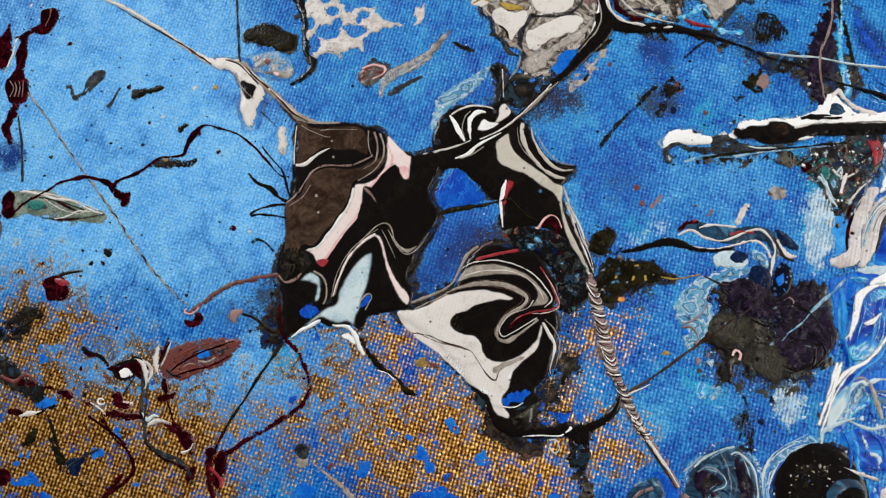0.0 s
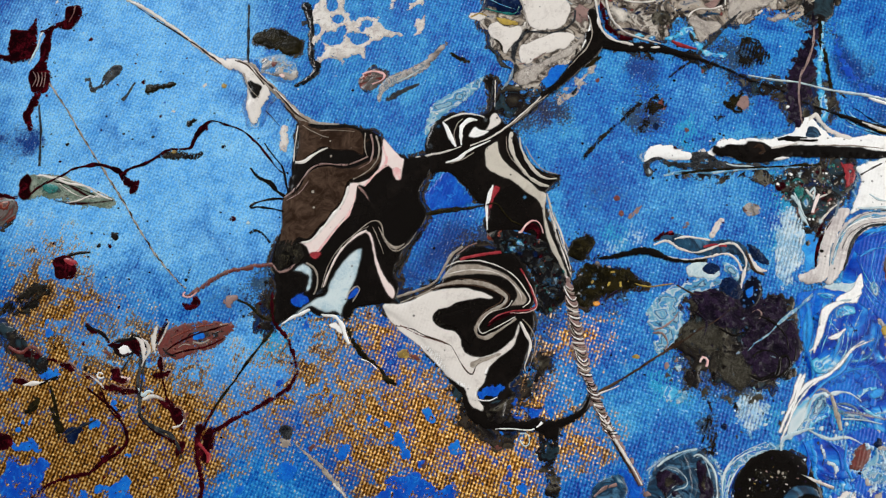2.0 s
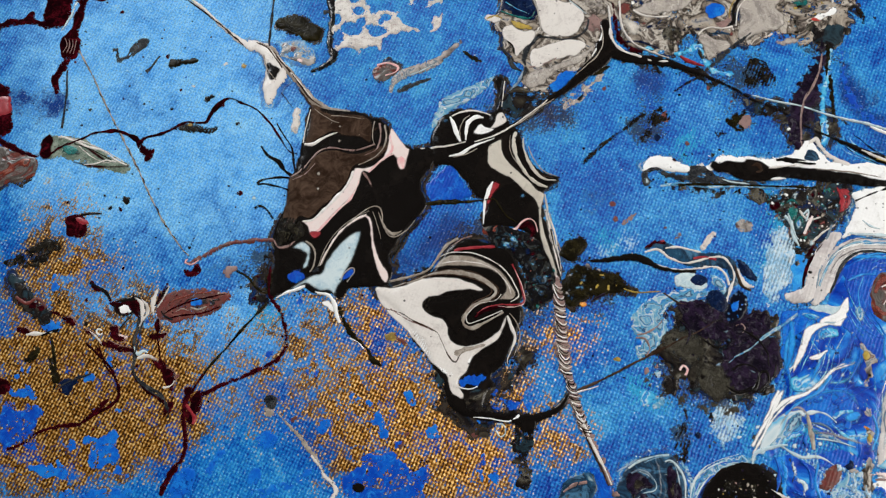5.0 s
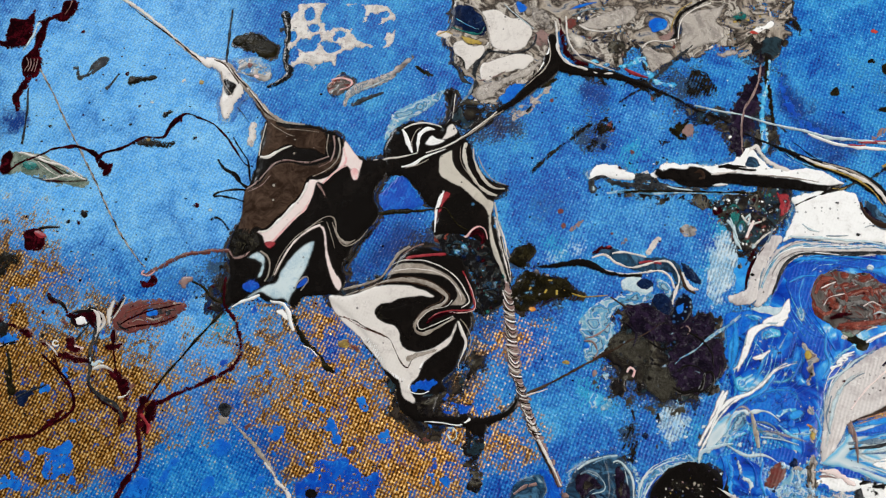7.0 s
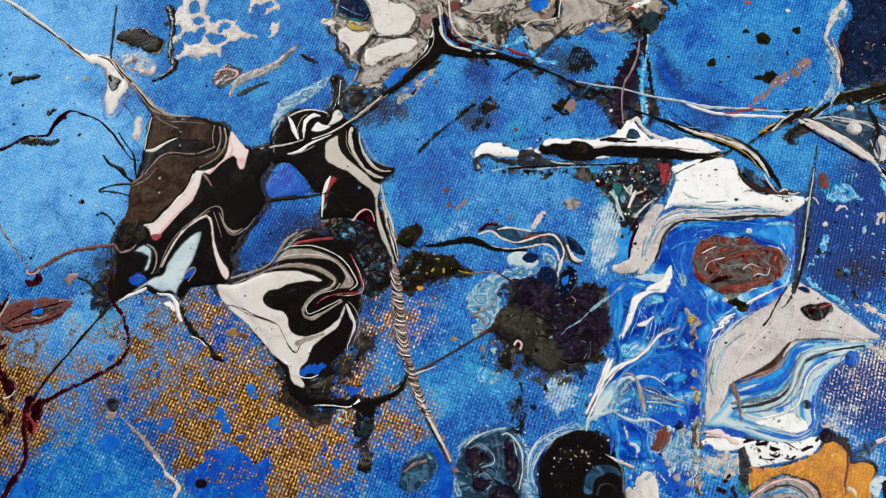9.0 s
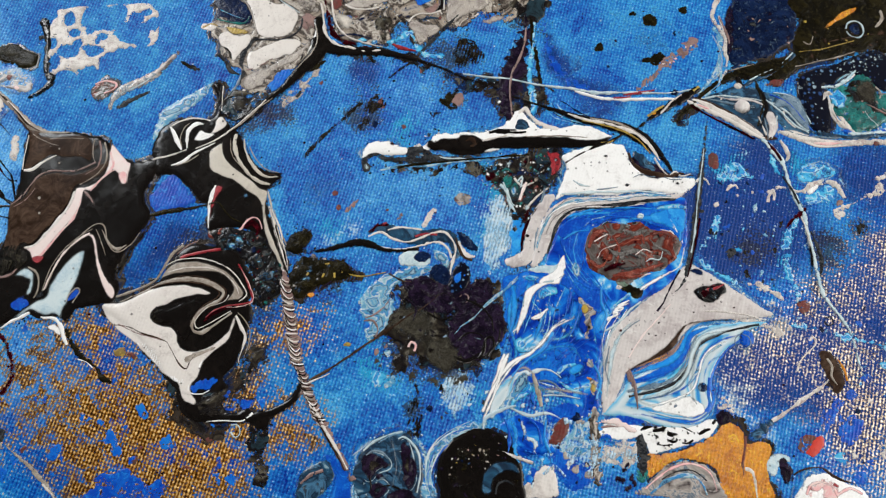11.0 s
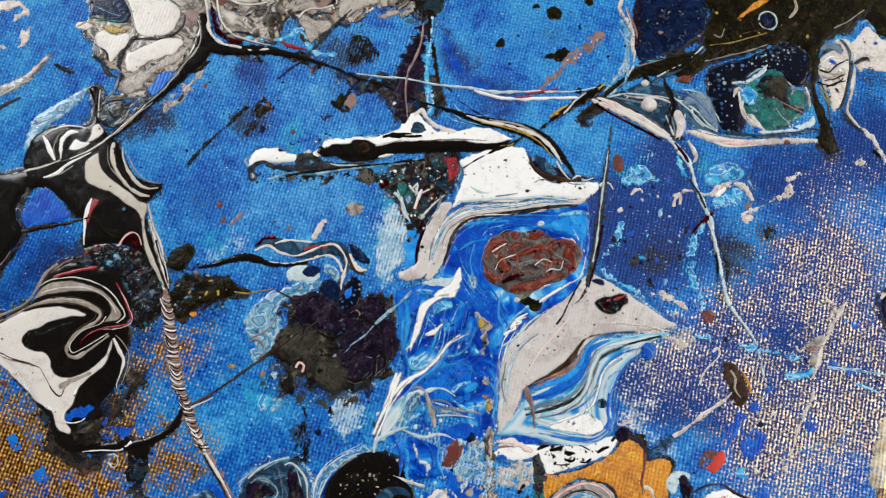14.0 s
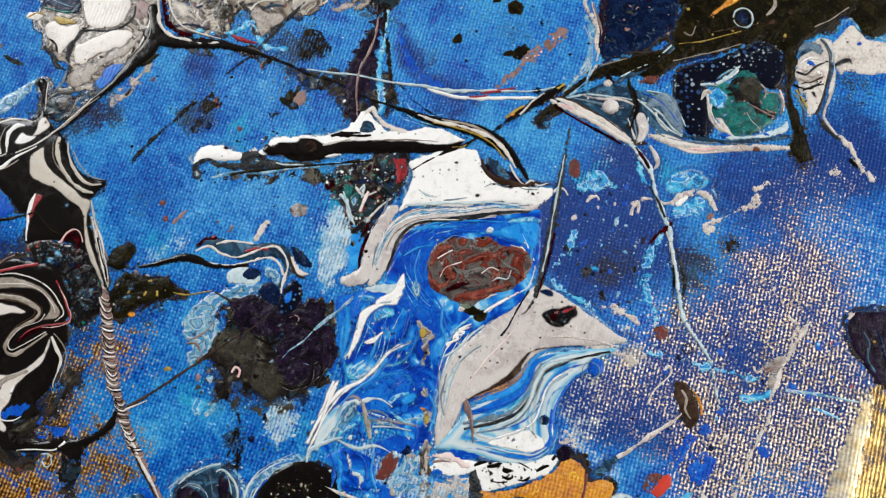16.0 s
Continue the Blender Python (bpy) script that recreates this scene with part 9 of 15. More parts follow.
strand("pink_thread", [(61.8, 26.7, 0.40), (65.8, 27.2, 0.80), (69.1, 27.8, 0.53)], "red", painting, 0.25, 7)
strand("pink_thread", [(59.4, 25.7, 0.40), (61.5, 25.8, 0.66), (63.4, 26.2, 0.40)], "red", painting, 0.25, 7)
strand("pink_scar", [(65.5, 27.8, 0.40), (67.5, 30.3, 0.80), (70.3, 32.9, 0.94), (73.0, 35.5, 1.21), (75.5, 37.4, 1.61), (78.0, 39.4, 1.61), (79.5, 41.4, 1.15)], "mauve", painting, 0.06, 1, rag=0.6, label="dry pink scar of paint")
flecks("pink_chip", [(72.5, 33.7), (71.2, 34.7), (77.5, 40.9), (80.6, 41.9), (80.0, 39.0)], ("pink", "ash", "ivory", "mauve"), painting, 22, (0.4, 1.4), 98, tall=0.05, label="dry pink chip of paint")
strand("dark_thread", [(-12.4, 11.1, 1.07), (-10.0, 14.1, 1.07), (-7.5, 16.9, 0.94), (-4.4, 19.8, 0.95), (-1.9, 22.8, 1.09), (0.1, 24.4, 0.82)], "smoke", painting, 0.1, 1, rag=0.15, label="dry dark thread")
strand("dark_thread", [(6.5, 31.0, 0.41), (9.1, 33.3, 0.55), (11.8, 35.3, 0.55)], "smoke", painting, 0.06)
for pts, mat in (([(0.9, 22.8), (1.4, 25.2), (3.5, 26.9), (5.5, 25.5), (5.6, 23.7), (4.0, 22.7), (2.7, 21.7)], "smoke"), ([(-0.9, 18.8), (1.0, 20.7), (2.5, 20.2), (1.9, 17.5), (0.3, 17.1)], "smoke"), ([(4.0, 23.1), (3.8, 25.1), (5.4, 25.8), (6.3, 24.3), (5.6, 22.8)], "rust"), ([(22.0, 25.8), (23.6, 26.9), (24.7, 24.9), (23.7, 23.1), (22.3, 23.6)], "mauve"), ([(18.4, 24.8), (19.6, 26.7), (21.6, 28.0), (23.3, 27.8), (22.3, 25.1), (23.1, 23.0), (20.5, 22.6)], "olive"), ([(21.3, 37.1), (23.3, 41.2), (26.0, 41.8), (27.9, 39.1), (28.9, 36.1), (25.5, 33.7), (22.5, 34.4)], "smoke"), ([(16.2, 22.4), (18.4, 23.3), (19.2, 21.3), (17.0, 20.6)], "smoke")):
    pool("dry_smudge", pts, mat, painting, 0.07, rag=0.5, holes=0.4, label="dry dark smudge on the weave")
for x, y, w in [(3.4, 19.1, 1.88), (10.2, 18.4, 1.07), (-9.6, 29.7, 1.24), (7.7, 14.1, 1.20), (14.1, 32.7, 1.09), (10.4, 18.4, 1.07), (19.5, 30.0, 0.82), (-5.0, 1.9, 1.18), (-4.1, -1.4, 1.44), (7.0, -2.0, 0.78), (23.0, 0.4, 1.17), (17.4, -45.9, 0.97)]:
    drop("maroon_drop", x, y, w, w * 0.85, (x * 31) % 180, "navy" if w > 1.5 else "rust", painting, 0.08, label="small dark splash")
strand("pink_chip", [(-2.4, -2.4, 0.78), (-1.1, -1.2, 1.05), (0.3, 0.3, 0.52)], "mauve", painting, 0.1, label="small pink chip")
strand("cream_chip", [(15.5, -5.6, 1.29), (16.5, -3.6, 1.55), (17.7, -1.9, 1.04)], "ivory", painting, 0.15, label="small cream chip")
strand("cream_chip", [(9.5, -4.1, 1.04), (10.2, -3.2, 1.04)], "mauve", painting, 0.12)
pool("grey_ring", [(22.5, 1.0), (23.8, 2.1), (25.7, 2.0), (26.2, 0.4), (24.9, -1.1), (23.1, -0.7)], "silt", painting, 0.1, holes=0.4, label="faint grey ring")

# the white bar with its black core
bar_white = pool("white_bar", [(1.2, 10.2), (0.6, 11.9), (2.0, 14.0), (3.9, 14.7), (6.5, 14.9), (8.4, 14.2), (11.0, 13.0), (12.9, 12.7), (14.8, 13.3), (16.5, 15.1), (17.4, 16.5), (20.6, 16.9), (24.5, 17.0), (28.4, 17.2), (31.6, 17.8), (33.6, 18.9), (35.0, 21.1), (37.0, 22.7), (38.6, 21.8), (40.4, 19.7), (42.7, 18.3), (47.9, 18.6), (52.4, 19.0), (56.9, 17.3), (58.8, 16.1), (56.1, 14.8), (51.5, 13.8), (45.1, 13.7), (38.6, 13.7), (33.5, 13.4), (29.3, 11.5), (25.1, 12.2), (20.6, 12.5), (16.1, 12.6), (11.6, 11.5), (7.8, 11.0), (3.9, 11.5), (2.7, 10.5)], "white", painting, 0.3, rag=0.3, label="white bar of paint with a black core")
bar_black = pool("black_core", [(15.5, 13.5), (16.2, 15.2), (17.8, 14.9), (19.6, 15.6), (22.6, 15.6), (23.5, 16.5), (26.5, 16.5), (29.7, 15.2), (33.5, 16.0), (40.0, 16.1), (46.5, 16.0), (52.3, 15.4), (56.1, 15.5), (59.2, 16.4), (56.4, 14.0), (50.8, 13.0), (43.8, 12.9), (37.3, 12.7), (32.2, 12.7), (29.0, 11.5), (25.1, 10.9), (21.3, 11.4), (19.3, 12.3), (17.3, 12.2)], "black", bar_white, 0.2, level=2, rag=0.2, label="black core of the white bar")
strand("white_inlay", [(28.6, 14.7, 0.40), (31.0, 15.3, 0.67), (34.2, 16.1, 0.40)], "cream", bar_white, 0.2, 4)
strand("white_inlay", [(28.8, 12.1, 0.53), (30.6, 12.5, 1.06), (32.4, 12.8, 0.66)], "white", bar_white, 0.2, 4)
strand("black_line", [(30.7, 17.1, 0.54), (32.9, 17.2, 1.07), (35.5, 16.9, 0.67), (38.7, 17.1, 0.40)], "black", bar_white, 0.16, 3)
strand("umber_line", [(18.1, 13.7, 0.13), (20.6, 14.2, 0.20), (23.9, 14.7, 0.20), (28.4, 14.0, 0.13)], "brown", bar_white, 0.22, 6)
strand("grey_line", [(38.7, 15.9, 0.20), (42.6, 16.0, 0.27), (47.8, 16.1, 0.27), (52.9, 15.7, 0.20)], "taupe", bar_white, 0.1, 2)
pool("grey_smear", [(11.0, 12.5), (13.6, 13.4), (16.1, 12.6), (19.3, 11.2), (23.2, 10.3), (19.3, 9.8), (14.2, 10.2), (11.6, 10.3)], "slate", painting, 0.3, level=4, rag=0.4, holes=0.1, label="grey smear under the white bar")
flecks("rim_grain", [(6.5, 15.3), (11.6, 13.8), (16.8, 17.0), (28.4, 17.9), (33.6, 19.4), (34.2, 17.7), (28.4, 16.5), (19.3, 15.9), (15.5, 13.7), (11.6, 12.5)], ("smoke", "white", "slate", "ivory"), painting, 34, (0.3, 1.1), 76, tall=0.2, level=5)
strand("brown_fold", [(24.7, 14.7, 0.40), (26.0, 15.3, 1.06), (26.9, 13.9, 0.79), (25.8, 13.3, 0.40)], "brown", bar_black, 0.08, 1)
strand("black_line", [(30.2, 16.8, 0.53), (33.3, 17.5, 0.80), (36.6, 17.5, 0.40)], "black", bar_white, 0.1, 1)
strand("black_arm", [(47.9, 9.6, 0.91), (51.0, 11.5, 0.91), (54.9, 13.5, 0.91), (58.9, 15.2, 0.78), (61.8, 17.1, 0.52)], "black", painting, 0.4, 5, label="black arm across the white")
cap = strand("slate_cap", [(1.9, 8.0, 1.85), (1.3, 9.7, 1.59), (2.5, 11.2, 1.20), (4.4, 11.5, 1.06), (6.3, 10.3, 1.19), (11.6, 10.1, 1.72), (16.9, 10.3, 1.32), (22.2, 10.5, 1.05), (28.1, 11.3, 0.79)], "slate", painting, 0.32, 3, label="slate grey underside of the bar")
strand("white_line", [(14.2, 11.4, 0.26), (17.6, 11.0, 0.40), (21.5, 10.4, 0.40), (24.8, 10.4, 0.40)], "ice", cap, 0.05, 1)
drop("grey_pebble", *[(1.9, 8.3)][0], 1.4, 1.9, 0, "ice", cap, 0.06, 1)
strand("aqua_line", [(5.2, 7.6, 0.53), (10.4, 8.6, 0.79), (15.7, 8.6, 0.66), (20.9, 9.5, 0.53), (30.1, 10.4, 0.79), (35.3, 11.1, 0.66)], "aqua", painting, 0.12, 1, rag=0.2)
strand("black_line", [(9.1, 8.2, 0.53), (14.3, 9.1, 0.79), (22.2, 9.9, 0.53), (32.7, 10.9, 0.66), (39.3, 11.6, 0.52)], "olive", painting, 0.16, 2)
drop("maroon_drop", *[(7.7, 14.0)][0], 1.4, 1.2, 0, "maroon", bar_white, 0.08, 1)
arch = strand("cream_arch", [(36.3, 19.8, 1.06), (37.3, 21.9, 1.33), (38.7, 23.1, 1.33), (39.7, 21.5, 1.20), (41.9, 19.3, 1.33), (45.8, 17.8, 1.58)], "cream", painting, 0.34, 2, label="cream arch over the bar")
pool("grey_hollow", [(36.3, 19.5), (37.6, 21.0), (39.2, 20.0), (40.3, 18.0), (37.9, 17.3), (36.0, 17.7)], "pebble", painting, 0.34, level=4)

# teal and red clutter beside the white body
clutter = pool("red_teal_clutter", [(28.9, 6.7), (31.4, 9.0), (35.3, 10.8), (41.9, 12.1), (46.8, 12.1), (47.1, 9.3), (45.5, 5.7), (43.2, 3.5), (40.6, 0.3), (38.1, -3.1), (36.5, -5.2), (35.3, -6.6), (34.0, -2.7), (34.2, 0.8), (32.6, 3.4), (30.2, 4.3)], "murk", painting, 0.2, rag=0.8, holes=0.15, label="clutter of teal, red and grey paint")
pool("teal_fleck", [(33.0, 5.8), (34.6, 7.1), (35.9, 5.8), (35.2, 3.6), (33.6, 3.1)], "teal", clutter, 0.15, level=2)
pool("teal_fleck", [(34.4, 2.9), (35.7, 4.3), (36.7, 2.7), (35.5, 0.7)], "aqua", clutter, 0.12, level=2)
pool("red_fleck", [(43.2, 11.6), (46.1, 12.3), (47.1, 10.1), (46.0, 7.0), (44.0, 6.3), (44.5, 9.1)], "red", clutter, 0.12, level=2, holes=0.25)
pool("red_fleck", [(28.9, 6.4), (31.2, 7.4), (31.7, 6.0), (29.9, 4.8)], "maroon", clutter, 0.1, level=2, holes=0.2)
strand("red_fleck", [(37.1, -5.8, 0.77), (38.6, -3.0, 1.15), (39.8, 0.2, 0.90), (41.4, 3.6, 0.65)], "maroon", clutter, 0.12, 2)
strand("white_fleck", [(32.6, 4.1, 0.52), (34.1, 2.8, 1.04), (34.7, -0.1, 0.77), (36.0, -2.5, 0.64)], "ice", clutter, 0.12, 3)
strand("white_fleck", [(35.9, 5.8, 0.39), (37.7, 3.8, 0.52), (40.3, 4.7, 0.39)], "ivory", clutter, 0.1, 3)
cells("fleck", [(31.4, 8.3), (41.9, 10.9), (44.5, 6.3), (36.8, -2.5), (34.2, 1.5)], "slate", None, clutter, 12, (0.6, 1.5), 3, level=3)
cells("fleck", [(31.4, 8.3), (41.9, 10.9), (44.5, 6.3), (36.8, -2.5), (34.2, 1.5)], "aqua", None, clutter, 7, (0.4, 1.0), 5, level=3)
cells("fleck", [(31.4, 8.3), (41.9, 10.9), (44.5, 6.3), (36.8, -2.5), (34.2, 1.5)], "ivory", None, clutter, 8, (0.3, 0.9), 7, level=3)

flecks("fleck", [(29.6, 9.6), (36.0, 11.5), (45.0, 11.3), (44.7, 5.3), (40.8, 2.7), (38.1, -3.9), (33.1, -1.1), (30.7, 4.2)], ("teal", "ice", "blush", "red", "white", "sage", "maroon", "aqua"), clutter, 60, (0.5, 1.9), 83, tall=0.12)
for pts, mat in (([(32.8, 7.1, 0.66), (34.0, 7.9, 1.31), (35.4, 7.1, 0.79)], "teal"), ([(34.8, 2.8, 0.78), (36.1, 4.1, 1.17), (36.8, 2.1, 0.65)], "teal"), ([(33.3, 4.8, 0.39), (34.0, 2.8, 0.65), (35.1, -0.1, 0.64), (35.9, -0.9, 0.39)], "ice"), ([(36.6, 4.8, 0.52), (37.8, 6.1, 0.78), (37.3, 3.4, 0.52)], "ice"), ([(38.6, 4.7, 0.39), (37.8, 2.7, 0.78), (37.0, 0.4, 0.52)], "blush"), ([(43.7, 12.0, 0.79), (44.9, 9.3, 1.58), (44.5, 6.6, 0.79)], "red"), ([(41.7, -0.3, 0.39), (39.4, -3.9, 0.64), (37.7, -7.7, 0.63), (37.2, -11.6, 0.38)], "maroon"), ([(38.8, -1.3, 0.39), (40.3, 0.7, 0.52), (43.4, 3.3, 0.39)], "ivory"), ([(42.8, 3.3, 0.65), (41.7, -0.7, 0.77), (40.8, -5.2, 0.89), (40.1, -10.4, 0.76), (40.5, -14.2, 0.38)], "steel"), ([(43.3, 1.3, 0.26), (42.2, -3.9, 0.26), (41.5, -9.1, 0.25)], "white")):
    strand("clutter_streak", pts, mat, clutter, 0.14, 4)
pool("frost_smear", [(30.0, -1.7), (32.6, 1.3), (35.0, -0.9), (36.6, -5.1), (35.1, -10.9), (32.8, -14.7), (30.1, -15.5), (28.4, -11.4), (28.8, -6.3)], "frost", painting, 0.06, level=1, rag=0.9, grain=2.5, label="pale frosty smear on the weave")
pool("frost_smear", [(35.4, -2.5), (37.2, -1.9), (37.8, -6.4), (36.6, -11.6), (35.1, -12.8), (34.5, -7.7)], "bright", painting, 0.06, level=2, rag=0.5)
pool("frost_smear", [(20.3, -40.5), (23.0, -40.0), (24.8, -42.3), (24.4, -45.8), (22.1, -46.3), (20.6, -44.0)], "frost", painting, 0.05, level=1, rag=0.8, label="pale frosty smear on the weave")
# rope of striped paint and the olive patch
rope = strand("striped_rope", [(-15.4, -16.5, 1.39), (-15.2, -19.4, 2.08), (-14.4, -22.2, 2.53), (-13.8, -25.2, 2.75), (-13.3, -28.4, 2.97), (-12.7, -31.4, 3.19), (-12.1, -34.1, 2.95), (-11.3, -36.8, 2.48), (-10.0, -39.4, 2.03), (-9.0, -42.3, 2.24), (-7.6, -45.2, 2.23), (-6.1, -48.0, 2.00), (-4.7, -50.4, 1.77), (-3.3, -52.5, 1.77), (-1.8, -54.7, 1.76), (-0.2, -57.2, 1.53), (1.4, -60.4, 1.53)], "mauve", painting, 0.32, 3, rag=0.3, label="twisted rope of striped cream and brown paint")
rope_line = curve_through([(-15.2, -18.2), (-14.4, -22.2), (-13.8, -25.2), (-13.3, -28.4), (-12.7, -31.4), (-12.1, -34.1), (-11.3, -36.8), (-10.0, -39.4), (-9.0, -42.3), (-7.6, -45.2), (-6.1, -48.0), (-4.7, -50.4)], 8, False)
for k in range(0, len(rope_line) - 4):
    (ax, ay), (bx, by) = rope_line[k], rope_line[k + 3]
    lean = 0.75 + 0.5 * math.sin(k * 0.37) + 0.2 * math.sin(k * 1.9)
    strand("rope_stripe", [(ax - 1.35, ay + 1.2 * lean, 0.16), (ax - 0.8, ay + 0.2 * lean, 0.30), (ax + 0.1, ay - 0.7 * lean, 0.36), (ax + 0.9, ay - 0.85 * lean, 0.32), (ax + 1.35, ay - 0.35 * lean, 0.14)],
           ("cream", "black", "taupe", "brown", "white", "black", "mauve", "cream", "brown", "black", "taupe")[k % 11], rope, 0.05, 1 + k % 3)
for pts in ([(-7.8, -45.2, 0.33), (-5.7, -48.5, 0.44), (-3.7, -51.9, 0.44), (-1.0, -56.0, 0.33)], [(-6.5, -46.7, 0.33), (-4.5, -50.4, 0.33), (-2.0, -54.0, 0.33), (0.4, -58.5, 0.33)]):
    strand("rope_stripe", pts, "cream", rope, 0.06, 1)
    strand("rope_stripe", [(x - 0.5, y - 0.3, w) for x, y, w in pts], "brown", rope, 0.06, 2)
olive_patch = pool("olive_patch", [(-14.7, -18.2), (-13.0, -14.6), (-10.6, -11.1), (-9.5, -8.7), (-10.9, -6.8), (-13.2, -7.0), (-14.7, -8.7), (-15.7, -11.1), (-14.6, -12.3), (-9.9, -13.0), (-5.3, -13.5), (-1.9, -14.2), (-0.1, -16.3), (1.4, -17.2), (-2.0, -17.9), (-5.5, -18.9), (-8.5, -20.5), (-10.7, -22.4), (-13.0, -21.7)], "olive", painting, 0.3, rag=0.35, label="olive black patch beside the rope")
cells("grey_cell", [(-13.9, -11.1), (-9.8, -9.9), (-5.3, -14.2), (-1.4, -15.8), (-7.9, -19.4), (-12.5, -20.5)], "slate", "pebble", olive_patch, 12, (0.6, 1.8), 11, level=2)
drop("ochre_drop", *[(-9.0, -21.7)][0], 2.0, 1.4, 10, "ochre", olive_patch, 0.12, 3)
drop("aqua_drop", *[(-10.6, -18.2)][0], 2.0, 1.2, 20, "aqua", olive_patch, 0.1, 3)
strand("yellow_line", [(-1.1, -17.0, 0.35), (1.4, -17.5, 0.30), (4.3, -17.2, 0.30), (7.2, -16.5, 0.23)], "yellow", painting, 0.2, 3)
strand("violet_line", [(-7.7, -21.0, 0.34), (-6.3, -19.8, 0.46), (-4.8, -18.7, 0.35)], "plum", olive_patch, 0.1, 3)
core = pool("dark_core", [(-32.5, -7.4), (-28.5, -6.2), (-24.4, -7.2), (-21.5, -8.2), (-19.2, -9.9), (-16.9, -14.0), (-15.2, -17.2), (-14.8, -20.5), (-17.2, -22.9), (-19.6, -25.2), (-21.8, -23.4), (-22.0, -19.9), (-23.7, -15.6), (-26.2, -12.9), (-29.2, -11.7), (-31.5, -10.1)], "soot", painting, 0.25, rag=0.4, label="dark mottled core between the figures")
flecks("core_fleck", [(-31.0, -6.8), (-21.2, -8.2), (-15.8, -12.4), (-16.5, -18.8), (-19.0, -24.4), (-22.1, -20.9), (-23.1, -14.0), (-29.7, -9.8)], ("olive", "teal", "maroon", "black", "brick", "steel", "navy", "smoke"), core, 70, (0.4, 1.8), 93, tall=0.12)
cells("blue_cell", [(-32.1, -8.6), (-27.3, -8.7), (-22.1, -10.5), (-19.3, -14.6), (-16.5, -18.2), (-19.5, -22.9), (-21.7, -18.2), (-25.1, -12.3)], "pebble", "slate", core, 16, (0.6, 2.2), 17, level=2)
pool("blue_patch", [(-30.3, -9.6), (-27.9, -8.0), (-25.2, -8.9), (-24.8, -10.8), (-27.4, -11.8), (-29.5, -11.5)], "cyan", core, 0.06, level=2, holes=0.4)
strand("grey_rim", [(-52.2, -22.4, 0.70), (-48.5, -21.0, 0.58), (-44.3, -18.9, 0.47), (-42.4, -15.6, 0.47), (-40.8, -12.5, 0.59), (-38.4, -10.6, 0.47)], "taupe", painting, 0.2, 5, rag=0.1)
strand("grey_rim", [(-53.0, -17.0, 0.59), (-51.4, -14.1, 0.71), (-50.0, -11.0, 0.59), (-47.4, -7.2, 0.48)], "smoke", painting, 0.2, 5, rag=0.15)
pool("smoky_foot", [(-20.7, -48.8), (-19.5, -47.9), (-17.5, -48.3), (-16.2, -47.9), (-16.9, -50.4), (-16.6, -53.3), (-17.1, -57.4), (-16.6, -61.6), (-18.4, -61.6), (-18.9, -57.4), (-19.9, -53.6), (-20.5, -51.5)], "murk", painting, 0.08, rag=1.2, grain=3, holes=0.55, hole_size=3.0, label="dark slate smear under the heart")
strand("ring", [(-24.5, -49.9, 0.34), (-23.1, -49.7, 0.34), (-22.5, -51.4, 0.33), (-23.6, -52.3, 0.33), (-24.5, -51.2, 0.33)], "ice", painting, 0.1, 3)
strand("black_bridge", [(-21.3, -48.3, 1.57), (-19.1, -48.1, 2.68), (-16.4, -47.2, 2.01), (-13.9, -46.0, 1.79), (-12.0, -44.6, 1.57), (-10.8, -42.8, 1.46), (-10.3, -41.0, 0.90)], "black", painting, 0.4, 3, label="black bridge from the heart to the rope")
pool("black_bridge_foot", [(-20.6, -47.9), (-17.9, -47.2), (-16.2, -47.9), (-16.7, -50.3), (-18.7, -50.7), (-20.2, -49.6)], "black", painting, 0.4, level=4)
strand("twig", [(-8.5, -40.3, 0.90), (-6.4, -39.2, 0.67), (-3.5, -37.4, 0.56), (-0.6, -35.4, 0.56), (2.3, -33.3, 0.56), (5.8, -30.9, 0.45), (10.0, -27.7, 0.45), (13.5, -25.1, 0.45)], "brown", painting, 0.2, 2, label="thin striped twig of paint")
strand("white_line", [(-8.5, -40.8, 0.45), (-6.5, -39.9, 0.34), (-4.2, -38.8, 0.22)], "cream", painting, 0.24, 5)
strand("white_thread", [(21.7, -30.9, 0.37), (24.7, -27.9, 0.50), (28.9, -24.3, 0.62), (33.2, -20.6, 0.50), (36.3, -17.8, 0.38)], "aqua", painting, 0.25, 8, label="pale thread over the dark blot")
drop("yellow_drop", *[(-0.7, -32.5)][0], 2.0, 1.3, 0, "yellow", painting, 0.1, label="small yellow splash")

# dragon-headed branch and the dark blot
branch = strand("dark_branch", [(-9.8, -11.9, 0.65), (-6.0, -11.4, 1.16), (-2.2, -10.3, 1.55), (1.0, -9.8, 2.06), (3.6, -10.2, 1.80), (6.3, -11.3, 1.28), (10.1, -11.6, 1.02), (14.0, -11.1, 1.02)], "black", painting, 0.28, 3, label="dark branch with grey and cream stripes")
neck = strand("grey_neck", [(3.4, -7.2, 0.78), (5.5, -6.2, 1.55), (7.9, -6.9, 2.58), (11.2, -8.0, 3.35), (15.1, -8.6, 3.59), (18.3, -7.8, 3.34), (20.9, -8.3, 3.07), (22.4, -10.2, 2.55), (22.7, -12.6, 1.53), (21.5, -14.5, 1.01), (20.8, -16.9, 0.76)], "pebble", painting, 0.3, 2, label="grey curled branch with cream rims")
